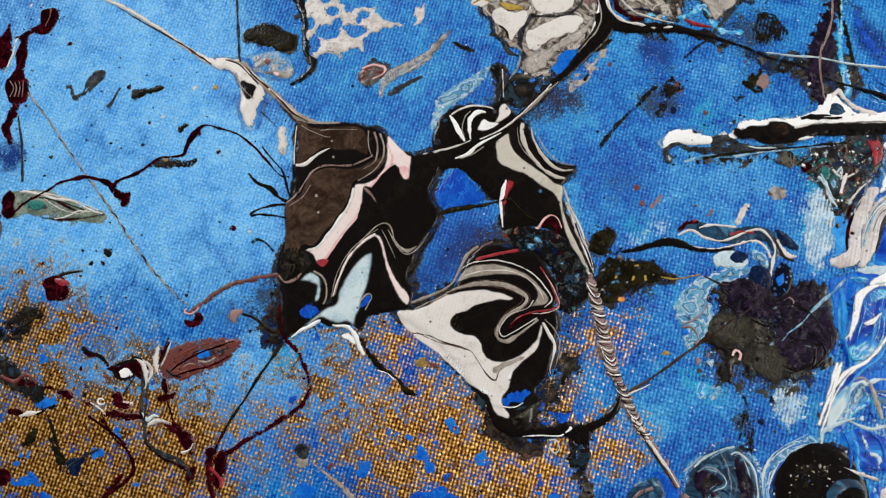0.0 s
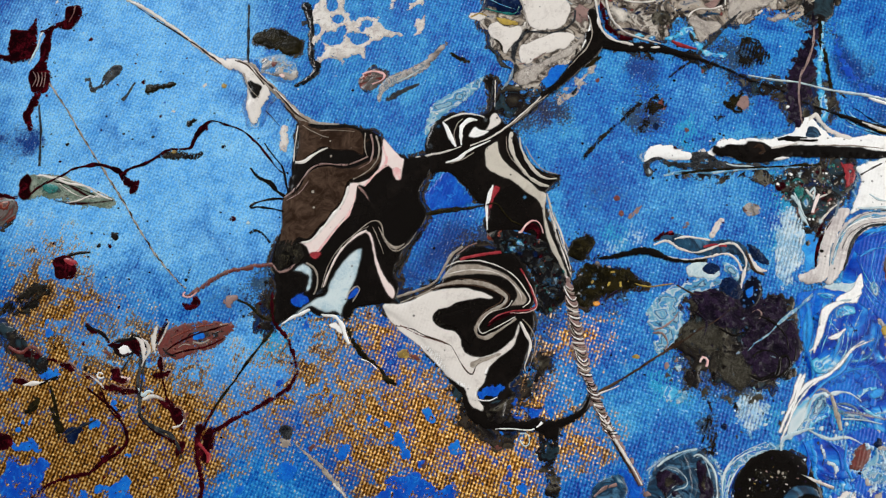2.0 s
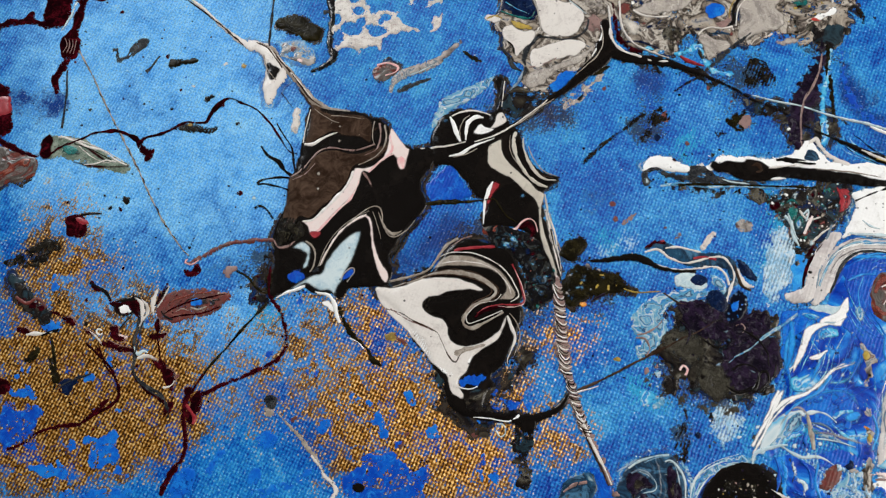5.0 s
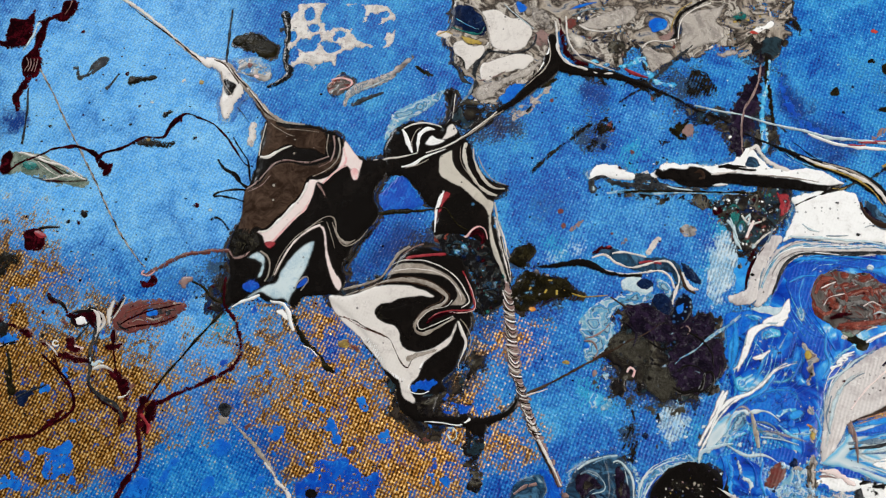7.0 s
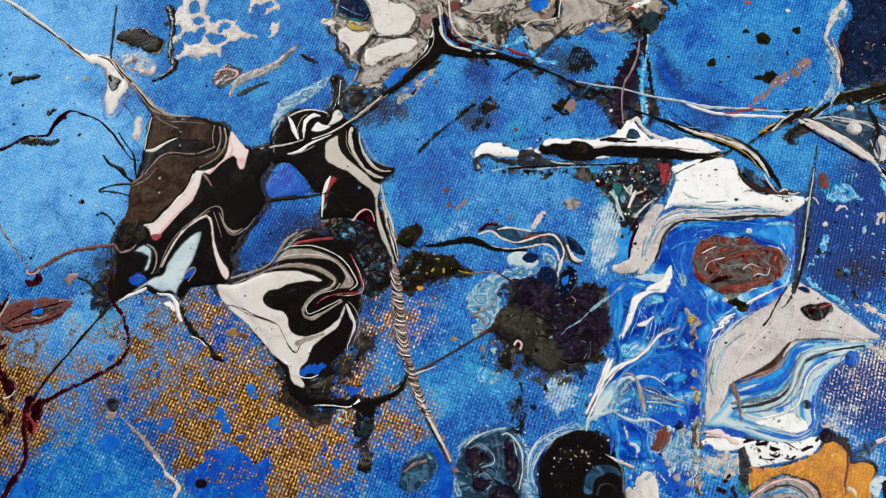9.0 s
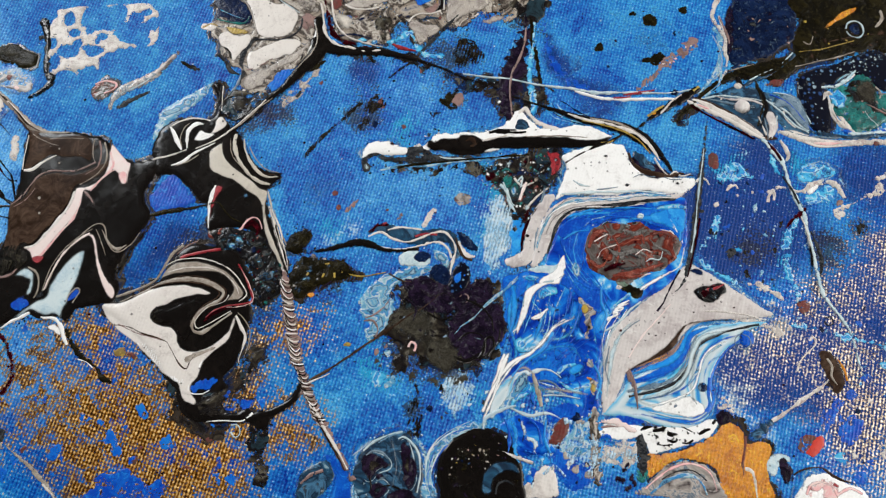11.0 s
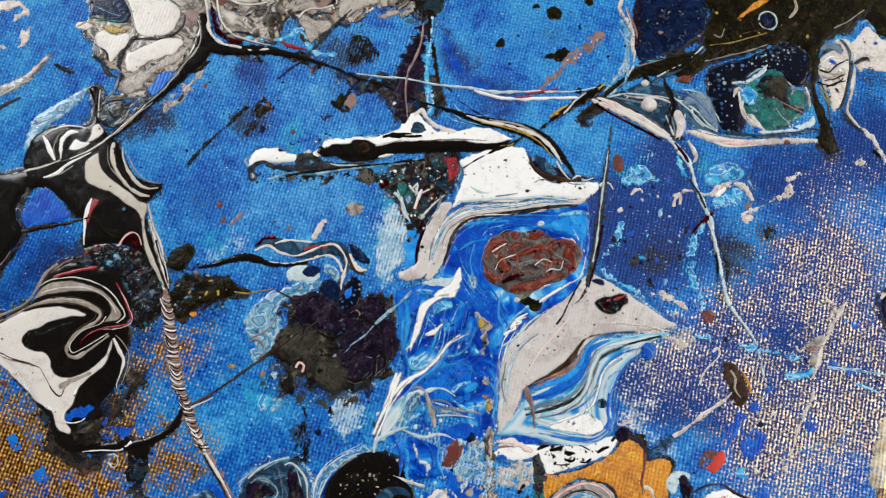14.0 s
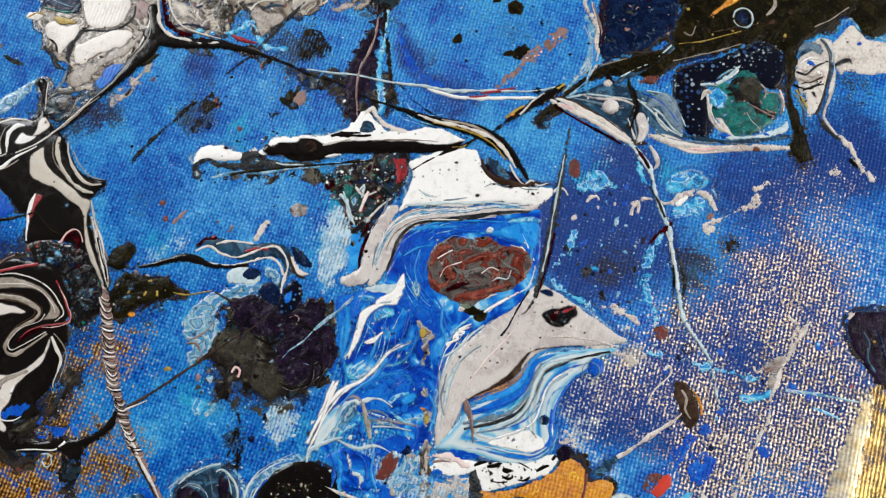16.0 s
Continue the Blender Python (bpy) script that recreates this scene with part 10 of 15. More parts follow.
for pts, mat in (([(3.0, -8.3, 0.39), (6.0, -7.3, 0.52), (8.7, -9.0, 0.51), (12.6, -9.5, 0.51), (16.4, -7.9, 0.51), (19.6, -7.2, 0.64), (21.5, -8.7, 0.64), (22.6, -11.2, 0.64), (22.0, -13.9, 0.63), (21.1, -17.2, 0.51), (19.7, -19.9, 0.38)], "cream"), ([(5.7, -10.8, 0.39), (9.5, -11.4, 0.64), (13.3, -10.8, 0.64), (16.5, -9.8, 0.51), (19.0, -9.6, 0.51), (20.9, -11.1, 0.51), (21.7, -13.2, 0.51)], "cream"), ([(7.3, -6.9, 0.39), (9.9, -6.2, 0.52), (12.4, -6.3, 0.39), (15.0, -6.7, 0.39)], "cream"), ([(13.6, -8.4, 0.51), (15.7, -7.8, 0.64), (18.4, -7.9, 0.51)], "red"), ([(0.3, -8.8, 0.39), (1.3, -9.8, 0.52), (4.3, -10.1, 0.39)], "cream")):
    strand("rim", pts, mat, neck, 0.06, 1)
drop("maroon_lip", *[(6.3, -5.6)][0], 1.8, 1.0, 20, "red", painting, 0.25, 5)
strand("black_lip", [(3.2, -7.2, 0.65), (5.2, -6.0, 1.29), (7.0, -5.6, 1.04)], "maroon", painting, 0.25, 4)
tail = strand("cream_tail", [(23.1, -9.6, 1.02), (23.9, -11.4, 1.40), (25.2, -12.7, 1.40), (26.8, -12.8, 0.76)], "cream", painting, 0.3, 4, label="short cream tail")
strand("black_edge", [(22.6, -8.8, 0.51), (23.4, -11.2, 0.64), (24.5, -13.0, 0.63), (26.3, -13.6, 0.51)], "brown", painting, 0.32, 5)
pool("blue_wedge", [(22.8, -7.2), (25.1, -8.1), (27.2, -10.4), (27.5, -11.7), (25.4, -11.1), (23.6, -9.6)], "navy", painting, 0.12, level=1, rag=0.2)
pool("ice_patch", [(10.2, -12.6), (12.7, -11.5), (15.9, -12.0), (17.3, -14.0), (15.4, -15.2), (11.6, -15.2), (10.0, -14.3)], "ice", painting, 0.22, level=1)
pool("navy_eye", [(12.8, -12.9), (14.0, -11.7), (16.3, -11.7), (17.1, -13.2), (15.4, -14.4), (13.6, -14.3)], "navy", painting, 0.25, level=4)
pool("aqua_cheek", [(17.8, -11.6), (19.7, -11.7), (20.9, -13.2), (21.0, -15.1), (19.5, -14.7), (17.9, -13.4)], "aqua", painting, 0.25, level=3)
pool("foam_patch", [(1.9, -22.2), (4.2, -19.4), (6.6, -17.7), (10.4, -16.1), (15.4, -14.9), (19.2, -15.7), (16.2, -17.5), (12.4, -18.3), (9.9, -19.8), (8.8, -21.7), (9.5, -24.2), (8.4, -26.8), (9.5, -28.3), (7.3, -29.4), (4.9, -30.9), (3.2, -30.4), (4.2, -27.1), (2.3, -25.4)], "aqua", painting, 0.2, rag=0.6, label="pale marbled patch beside the dark blot")
pool("aqua_patch", [(1.4, -23.0), (3.6, -20.5), (6.0, -20.1), (7.0, -23.1), (5.8, -25.5), (3.6, -25.1)], "aqua", painting, 0.22, level=2, rag=0.3)
pool("aqua_patch", [(5.8, -25.5), (8.1, -21.7), (9.3, -24.2), (8.7, -27.1), (7.2, -27.9)], "aqua", painting, 0.22, level=2, rag=0.3)
drop("blue_cell", *[(3.3, -28.5)][0], 2.2, 1.8, 0, "azure", painting, 0.24, 4)
strand("mauve_line", [(2.9, -26.7, 0.38), (4.9, -26.1, 0.50), (7.0, -24.4, 0.50), (8.2, -22.7, 0.38)], "mauve", painting, 0.24, 5)
strand("mauve_line", [(2.7, -27.5, 0.38), (4.7, -27.4, 0.50), (5.8, -29.3, 0.50), (5.2, -30.9, 0.37)], "mauve", painting, 0.24, 5)
strand("thread", [(7.9, -16.8, 0.51), (9.4, -17.7, 0.51), (11.3, -18.6, 0.51), (13.7, -18.7, 0.38)], "brown", painting, 0.28, 6)
blot = pool("dark_blot", [(8.3, -24.3), (10.6, -20.2), (14.9, -17.6), (19.3, -18.3), (23.1, -18.7), (28.2, -19.0), (32.6, -20.0), (34.0, -23.7), (34.6, -27.5), (33.4, -31.3), (31.0, -34.0), (28.6, -36.6), (25.0, -37.5), (21.9, -35.9), (19.5, -37.3), (17.6, -36.2), (13.9, -36.0), (11.5, -37.8), (9.5, -36.8), (10.0, -33.0), (8.3, -29.4)], "murk", painting, 0.22, rag=1.6, grain=3.4, holes=0.08, hole_size=3.0, label="dark purple-black mottled blot")
pool("plum_half", [(21.3, -20.8), (25.7, -19.4), (30.7, -20.1), (33.0, -23.2), (33.9, -27.5), (32.2, -31.6), (29.5, -34.1), (26.1, -35.5), (23.6, -33.3), (21.1, -31.0), (21.9, -25.9)], "plum", blot, 0.12, level=1, rag=1.5, grain=3.0, holes=0.25, hole_size=3.0)
pool("olive_half", [(11.6, -26.6), (15.8, -24.4), (20.2, -25.5), (21.0, -29.7), (18.7, -33.6), (15.1, -35.1), (11.9, -33.1)], "murk", blot, 0.10, level=1, rag=1.2, holes=0.2, hole_size=2.5)
for pts in ([(27.1, -35.5, 0.61), (28.5, -34.4, 0.98), (29.0, -31.6, 0.74), (30.4, -30.8, 0.86), (31.0, -32.7, 0.74), (29.8, -35.0, 0.73)], [(24.0, -36.4, 0.73), (26.1, -35.8, 0.98), (28.1, -34.7, 0.61)]):
    strand("black_worm", pts, "black", blot, 0.25, 2)
    strand("worm_shine", [(x + 0.2, y + 0.25, w * 0.3) for x, y, w in pts], "slate", blot, 0.32, 3)
strand("thread", [(23.5, -21.9, 0.38), (24.7, -21.3, 0.38), (25.5, -22.0, 0.38), (25.0, -23.3, 0.25)], "mauve", blot, 0.1, 3)
drop("pale_cell", *[(20.6, -30.7)][0], 1.6, 1.6, 0, "aqua", blot, 0.08, 3)
drop("pale_cell", *[(11.9, -26.8)][0], 1.4, 0.9, 0, "aqua", blot, 0.08, 3)
strand("pink_curl", [(12.5, -33.1, 0.49), (13.2, -32.0, 0.62), (14.2, -32.7, 0.49), (13.8, -34.0, 0.37)], "pink", blot, 0.1, 3)
navy_swirl = pool("navy_swirl", [(21.2, -18.2), (22.4, -15.2), (24.3, -14.1), (25.8, -16.0), (25.4, -19.2), (23.8, -21.2), (22.0, -22.0), (20.4, -20.3)], "inky", painting, 0.3, level=3, rag=0.3, label="blue-black swirl of paint")
drop("blue_cell", *[(23.1, -18.1)][0], 2.2, 3.0, -30, "azure", navy_swirl, 0.08, 2)
pool("black_hood", [(16.7, -15.4), (19.4, -14.4), (21.3, -16.4), (21.1, -19.2), (19.1, -19.1), (17.1, -18.0)], "navy", painting, 0.25, level=2)
cells("blue_cell", [(17.3, -15.2), (21.1, -15.1), (25.0, -16.6), (23.2, -21.3), (19.4, -19.0)], "azure", None, navy_swirl, 8, (0.3, 0.8), 23, level=2)
pool("plum_half", [(11.3, -18.5), (15.0, -16.4), (18.2, -18.2), (20.8, -19.3), (25.1, -19.1), (28.9, -17.6), (31.4, -19.4), (30.2, -22.7), (25.3, -24.9), (20.3, -25.7), (16.6, -25.9), (12.8, -24.2)], "plum", blot, 0.10, level=2, rag=0.9, grain=2.5)
pool("khaki_patch", [(9.6, -24.0), (14.0, -23.5), (17.2, -25.9), (18.5, -29.0), (15.6, -32.5), (11.8, -31.5), (7.8, -29.5), (8.5, -26.6)], "khaki", blot, 0.10, level=2, rag=0.9, grain=2.5)
pool("khaki_patch", [(16.1, -31.0), (20.4, -30.5), (23.2, -33.1), (23.0, -36.8), (20.7, -39.6), (17.0, -37.4), (15.4, -34.1)], "khaki", blot, 0.10, level=2, rag=0.9, grain=2.5)
pool("plum_half", [(21.6, -27.2), (25.3, -24.9), (30.2, -22.7), (33.3, -24.5), (33.9, -27.6), (32.1, -31.4), (30.3, -34.6), (26.7, -36.6), (23.9, -36.1), (22.7, -32.5), (24.1, -30.0)], "plum", blot, 0.14, level=3, rag=0.9, grain=2.5)
drop("pale_cell", 30.1, -26.6, 0.75, 1.50, 0, "ice", blot, 0.1, 5)
strand("thread", [(23.5, -28.7, 0.37), (26.5, -26.7, 0.50), (29.6, -23.4, 0.50), (32.7, -20.7, 0.38), (36.4, -17.3, 0.25)], "aqua", blot, 0.14, 5)
flecks("fleck", [(10.7, -19.8), (17.5, -16.9), (31.4, -18.8), (33.3, -26.4), (30.3, -35.2), (21.9, -38.1), (13.1, -32.4), (8.6, -28.9)], ("khaki", "plum", "slate", "black", "steel", "smoke"), blot, 60, (0.4, 1.7), 75, tall=0.14)
# oily curls; the thin steel, slate and ash lines are highlights painted on them
for pts, mat in (([(23.1, -31.7, 0.23), (25.3, -30.0, 0.59), (28.2, -30.5, 0.59), (29.5, -33.0, 0.35)], "black"), ([(27.1, -36.0, 0.23), (29.5, -34.5, 0.58), (31.8, -31.9, 0.58), (32.3, -29.0, 0.24)], "black"), ([(22.2, -35.0, 0.23), (24.8, -35.9, 0.58), (27.7, -34.2, 0.35)], "black"), ([(14.7, -20.0, 0.24), (17.2, -21.9, 0.72), (20.4, -21.3, 0.60), (23.1, -23.2, 0.24)], "khaki"), ([(24.9, -22.5, 0.24), (27.8, -24.0, 0.59), (30.3, -26.7, 0.47), (30.9, -29.9, 0.23)], "black"), ([(23.7, -32.4, 0.12), (25.8, -30.9, 0.23), (28.0, -31.3, 0.23)], "steel"), ([(27.7, -35.8, 0.12), (30.0, -34.3, 0.23), (32.0, -31.5, 0.18)], "steel"), ([(25.3, -23.0, 0.12), (28.1, -24.5, 0.21), (30.3, -27.4, 0.12)], "slate"), ([(22.8, -35.7, 0.12), (25.1, -36.5, 0.23), (27.5, -35.0, 0.12)], "ash"), ([(11.3, -22.2, 0.24), (13.9, -24.5, 0.71), (13.4, -27.4, 0.47)], "plum"), ([(16.6, -25.7, 0.24), (19.5, -27.1, 0.71), (21.7, -26.3, 0.35)], "black")):
    strand("curl_and_shine", pts, mat, blot, 0.16, 5)
pool("khaki_fringe", [(22.2, -34.8), (26.0, -34.0), (30.0, -33.4), (30.4, -36.1), (27.1, -38.0), (23.1, -38.3), (20.4, -36.9)], "khaki", blot, 0.08, level=4, rag=1.1, grain=1.8, holes=0.4, hole_size=1.8)
pool("khaki_fringe", [(4.6, -34.7), (7.6, -32.7), (12.0, -34.9), (17.0, -37.1), (21.9, -39.3), (27.9, -37.2), (25.5, -40.5), (18.3, -41.9), (13.4, -40.0), (9.7, -39.0), (6.1, -39.9)], "khaki", painting, 0.06, rag=1.0, grain=2.0, holes=0.75, hole_size=2.0, label="thin khaki fringe below the dark blot")
strand("thread", [(4.9, -30.9, 1.00), (8.0, -29.4, 0.87), (11.0, -27.2, 0.62), (14.0, -25.4, 0.50), (17.0, -23.4, 0.38), (18.8, -21.7, 0.38)], "brown", blot, 0.1, 3)
strand("brown_streak", [(13.9, -48.5, 2.89), (14.1, -45.5, 1.94), (14.5, -43.1, 0.97), (14.6, -41.3, 0.49)], "smoke", painting, 0.05, 0, rag=0.4, label="dry brown streak on the weave")
pool("brown_streak", [(11.7, -52.2), (12.7, -48.6), (13.7, -44.9), (14.4, -42.5), (15.6, -45.4), (16.2, -48.9), (16.1, -51.9)], "smoke", painting, 0.05, rag=0.5, holes=0.5)
cells("silver_fleck", [(5.0, -32.1), (9.3, -30.6), (11.5, -36.6), (8.1, -43.0), (5.5, -39.5)], "aqua", None, painting, 10, (0.5, 1.8), 29, 0.06, 0)
pool("cyan_blot", [(4.8, -38.6), (6.6, -38.0), (8.2, -39.3), (7.3, -40.8), (5.5, -40.5)], "cyan", painting, 0.08, rag=0.4, holes=0.3, label="small cyan splash")
drop("black_drop", *[(17.4, -45.9)][0], 1.6, 1.4, 0, "navy", painting, 0.1)

# cells along the lower edge
left_cell = pool("blue_grey_cell", [(1.4, -59.9), (2.4, -56.4), (4.5, -53.3), (7.7, -51.3), (11.0, -50.6), (13.4, -51.6), (15.4, -54.2), (16.2, -58.8), (15.9, -63.3), (15.4, -66.7), (4.9, -67.5), (2.6, -64.4)], "pebble", painting, 0.3, rag=0.15, label="blue-grey cell with black rings")
for pts in ([(3.2, -56.6), (4.3, -54.9), (6.5, -55.4), (8.7, -56.6), (9.0, -58.0), (6.9, -59.0), (5.4, -60.5), (3.9, -59.7)], [(11.2, -53.6), (12.3, -52.4), (13.6, -54.4), (14.0, -57.2), (14.4, -60.3), (13.3, -62.4), (12.0, -60.9), (11.4, -57.4)], [(5.2, -61.4), (7.5, -60.8), (8.8, -62.3), (7.3, -64.2), (5.1, -63.7)]):
    ringed = pool("black_blot", pts, "plum", left_cell, 0.12, level=1, rag=0.35, grain=1.2)
    pool("blot_core", [(x * 0.45 + sum(q[0] for q in pts) / len(pts) * 0.55, y * 0.45 + sum(q[1] for q in pts) / len(pts) * 0.55) for x, y in pts], "murk", ringed, 0.05, level=1, rag=0.3)
    echoes("ring_shine", pts, "ice", left_cell, (0.35, -0.5), 0.3, 3)
for pts, mat in (([(4.3, -55.6, 0.58), (5.7, -54.7, 0.70), (7.8, -55.2, 0.70), (8.8, -56.2, 0.58)], "steel"), ([(3.6, -56.8, 0.35), (5.1, -56.1, 0.93), (6.9, -56.6, 1.05), (8.1, -56.9, 0.47)], "plum"), ([(4.0, -57.3, 0.35), (5.0, -59.5, 0.46), (5.5, -62.3, 0.46)], "black"), ([(9.5, -51.8, 0.71), (10.2, -55.3, 0.93), (11.5, -58.0, 0.81), (10.7, -60.9, 0.69)], "steel"), ([(10.9, -52.3, 0.35), (12.1, -51.9, 0.47), (13.9, -53.3, 0.47), (15.2, -55.6, 0.47), (15.6, -59.5, 0.46), (14.9, -62.9, 0.34)], "ice"), ([(11.6, -53.4, 0.94), (12.6, -54.5, 1.17), (13.1, -56.2, 0.70)], "khaki"), ([(13.8, -56.2, 1.16), (14.4, -58.5, 1.62), (13.8, -61.3, 1.15)], "plum"), ([(6.8, -53.1, 0.35), (8.5, -52.1, 0.59), (10.3, -51.2, 0.47)], "frost"), ([(6.5, -59.5, 0.69), (7.7, -60.2, 1.15), (8.9, -59.3, 0.58)], "steel"), ([(6.1, -62.3, 0.23), (9.0, -61.6, 0.34), (11.4, -62.2, 0.34)], "black"), ([(1.5, -55.7, 0.23), (2.7, -54.7, 0.47), (5.0, -53.2, 0.35)], "frost")):
    strand("cell_line", pts, mat, left_cell, 0.08, 3)
drop("dark_pebble", *[(7.0, -59.7)][0], 1.8, 1.6, 0, "plum", left_cell, 0.1, 2)
pool("plum_foot", [(8.4, -63.4), (11.6, -62.1), (14.2, -62.5), (15.1, -65.6), (9.5, -66.6)], "plum", left_cell, 0.1, level=1)
strand("grey_line", [(8.6, -51.5, 0.48), (9.5, -54.1, 0.72), (10.2, -57.5, 0.95), (9.9, -61.0, 0.71), (9.0, -62.2, 0.47)], "pebble", left_cell, 0.1, 2)
strand("ice_line", [(3.6, -54.7, 0.48), (5.8, -52.9, 0.60), (8.9, -51.5, 0.60), (11.6, -50.8, 0.48)], "ice", left_cell, 0.08, 2)
halo = strand("halo", [(18.1, -63.1, 1.87), (17.2, -59.8, 1.65), (17.7, -56.4, 1.90), (19.5, -53.3, 2.14), (22.4, -51.1, 2.15), (25.3, -50.0, 1.91), (28.9, -49.1, 1.19)], "aqua", painting, 0.12, 1, rag=0.3, label="pale halo round the black cell")
echoes("halo_line", [(18.1, -63.1), (17.2, -59.8), (17.7, -56.4), (19.5, -53.3), (22.4, -51.1), (25.3, -50.0), (28.9, -49.1)], "ice", painting, (0.5, -0.6, 1.2), 0.4, 8)
echoes("halo_line", [(18.1, -63.1), (17.2, -59.8), (17.7, -56.4), (19.5, -53.3), (22.4, -51.1), (25.3, -50.0), (28.9, -49.1)], "cobalt", painting, (0.1, -1.0), 0.4, 8)
right_cell = pool("black_cell", [(18.8, -58.6), (19.6, -55.3), (21.6, -52.6), (24.4, -50.8), (27.5, -49.8), (30.4, -50.1), (33.2, -51.5), (35.4, -53.9), (36.6, -57.2), (36.9, -60.6), (36.2, -65.1), (21.2, -66.2), (19.4, -62.1)], "black", painting, 0.4, 0.6, rag=0.1, label="large glossy black cell with a rusty grain")
pool("rust_grain", [(20.9, -57.8), (22.5, -54.8), (25.4, -53.5), (29.0, -53.2), (30.0, -55.4), (27.9, -57.9), (25.7, -60.3), (23.3, -61.2)], "smoke", right_cell, 0.06, level=1, holes=0.75, hole_size=2.2)
for k, (x, y, w) in enumerate([(24.3, -54.7, 0.47), (26.2, -55.3, 0.59), (27.8, -54.4, 1.07), (28.8, -55.1, 0.59), (23.0, -56.9, 0.47), (21.6, -59.3, 0.71), (22.0, -57.9, 0.47), (26.9, -53.4, 0.36), (31.8, -53.0, 0.59), (23.3, -54.2, 0.36)]):
    drop("glint_fleck", x, y, w, w * 0.6, k * 40, ("cream", "yellow", "taupe")[k % 3], right_cell, 0.08, 3)
strand("blue_hook", [(29.2, -62.1, 2.34), (29.6, -59.5, 2.58), (31.7, -57.8, 2.59), (34.3, -57.6, 1.88), (35.7, -58.6, 1.17)], "pebble", right_cell, 0.1, 2)
pool("inner_cell", [(30.6, -63.3), (31.0, -60.8), (32.9, -59.7), (35.0, -60.5), (35.7, -62.9), (33.9, -65.3), (31.6, -65.4)], "black", right_cell, 0.2, level=2)
strand("ring_shine", [(31.1, -63.0, 0.35), (31.5, -61.2, 0.47), (33.1, -60.4, 0.47), (34.8, -61.2, 0.35)], "slate", right_cell, 0.3, 4)
# coloured flecks: grain, and glints painted on the black
flecks("grain", [(20.4, -58.4), (22.5, -54.3), (26.6, -52.2), (31.4, -53.0), (33.8, -55.7), (29.1, -58.3), (25.7, -61.4), (22.8, -62.2)], ("mauve", "slate", "taupe", "navy", "cream", "plum"), right_cell, 46, (0.25, 1.0), 61, 0.06, 2)
small_cell = pool("small_blue_cell", [(-10.2, -63.1), (-9.2, -59.6), (-6.5, -57.6), (-3.6, -56.8), (-2.6, -59.1), (-2.8, -61.9), (-4.8, -64.0), (-7.1, -65.1), (-9.2, -65.0)], "pebble", painting, 0.2, rag=0.2, label="small blue-grey cell")
strand("pink_line", [(-9.1, -61.4, 0.48), (-7.0, -59.6, 0.72), (-4.6, -58.7, 0.60)], "mauve", small_cell, 0.08, 1)
pool("blue_patch", [(-4.3, -55.7), (-1.2, -56.7), (0.8, -60.0), (1.2, -64.5), (0.2, -67.3), (-3.9, -67.7), (-3.0, -63.7), (-2.1, -60.2)], "cobalt", painting, 0.06, rag=0.3, label="deep blue patch by the rope")
pool("ice_chip", [(3.2, -59.8), (4.6, -59.2), (5.0, -61.3), (4.1, -62.9), (3.1, -61.5)], "ice", painting, 0.3, level=4)
pool("ice_chip", [(1.2, -62.2), (2.3, -61.2), (3.7, -63.4), (3.3, -65.4), (1.6, -64.6)], "aqua", painting, 0.2, level=2)
strand("halo", [(16.3, -62.2, 1.64), (17.4, -64.3, 1.87), (18.3, -66.5, 1.86)], "aqua", painting, 0.12, 2)
strand("halo", [(14.4, -52.0, 0.96), (16.2, -54.4, 0.95), (16.8, -57.6, 1.07), (17.0, -61.0, 1.06)], "aqua", painting, 0.12, 1)

for pts in ([(6.4, 8.6), (14.3, 9.7), (22.2, 9.9), (30.1, 9.6), (28.9, 7.0), (21.0, 7.3), (13.1, 6.2), (7.8, 7.0)], [(32.4, 27.2), (36.4, 32.0), (41.8, 30.8), (43.2, 24.9), (39.2, 20.3), (33.9, 22.1)], [(22.8, 32.6), (29.7, 31.5), (36.5, 27.5), (33.8, 25.1), (27.1, 27.6), (22.3, 29.6)], [(-7.9, 39.4), (0.5, 39.0), (7.5, 38.5), (15.9, 35.6), (14.6, 33.6), (6.2, 35.9), (-2.1, 36.6), (-7.0, 37.3)]):
    pool("murky_seam", pts, "murk", painting, 0.05, rag=1.0, grain=2.4, holes=0.55, hole_size=2.8, label="dark mottled seam beside a run of paint")


# ---- the white body, its blue cell and the cream wing ----
blue_field = pool("blue_swirl_field", [(41.9, -14.9), (44.4, -8.7), (47.2, -3.4), (53.4, -1.1), (62.3, -0.5), (69.9, 0.6), (74.3, 0.9), (74.5, -5.3), (73.4, -11.9), (71.6, -17.2), (66.6, -20.8), (60.3, -24.4), (55.6, -29.7), (53.8, -34.7), (53.2, -40.8), (52.6, -46.2), (47.9, -45.3), (40.8, -41.7), (37.1, -40.8), (33.6, -47.0), (30.1, -48.5), (29.6, -46.7), (32.9, -39.9), (34.7, -34.9), (34.0, -30.0), (35.7, -24.2), (37.2, -18.4), (39.4, -15.6)], "foam", painting, 0.2, rag=0.2, label="swirled blue and white poured field")
pool("azure_patch", [(47.8, -4.2), (53.4, -2.1), (62.3, -1.5), (71.2, -0.4), (73.9, -1.3), (73.6, -6.6), (72.8, -9.3), (70.4, -6.9), (65.9, -5.2), (63.4, -4.4), (58.4, -4.0), (54.1, -5.9), (51.7, -9.5), (50.9, -14.8), (48.9, -16.2), (46.9, -12.5), (45.7, -8.6)], "cobalt", blue_field, 0.04, level=1, rag=0.25)
pool("cyan_patch", [(63.5, -2.0), (68.6, -0.6), (73.4, -0.2), (73.7, -5.3), (73.0, -9.6), (70.4, -6.6), (67.2, -5.1), (64.2, -4.4)], "azure", blue_field, 0.04, level=2, rag=0.2)
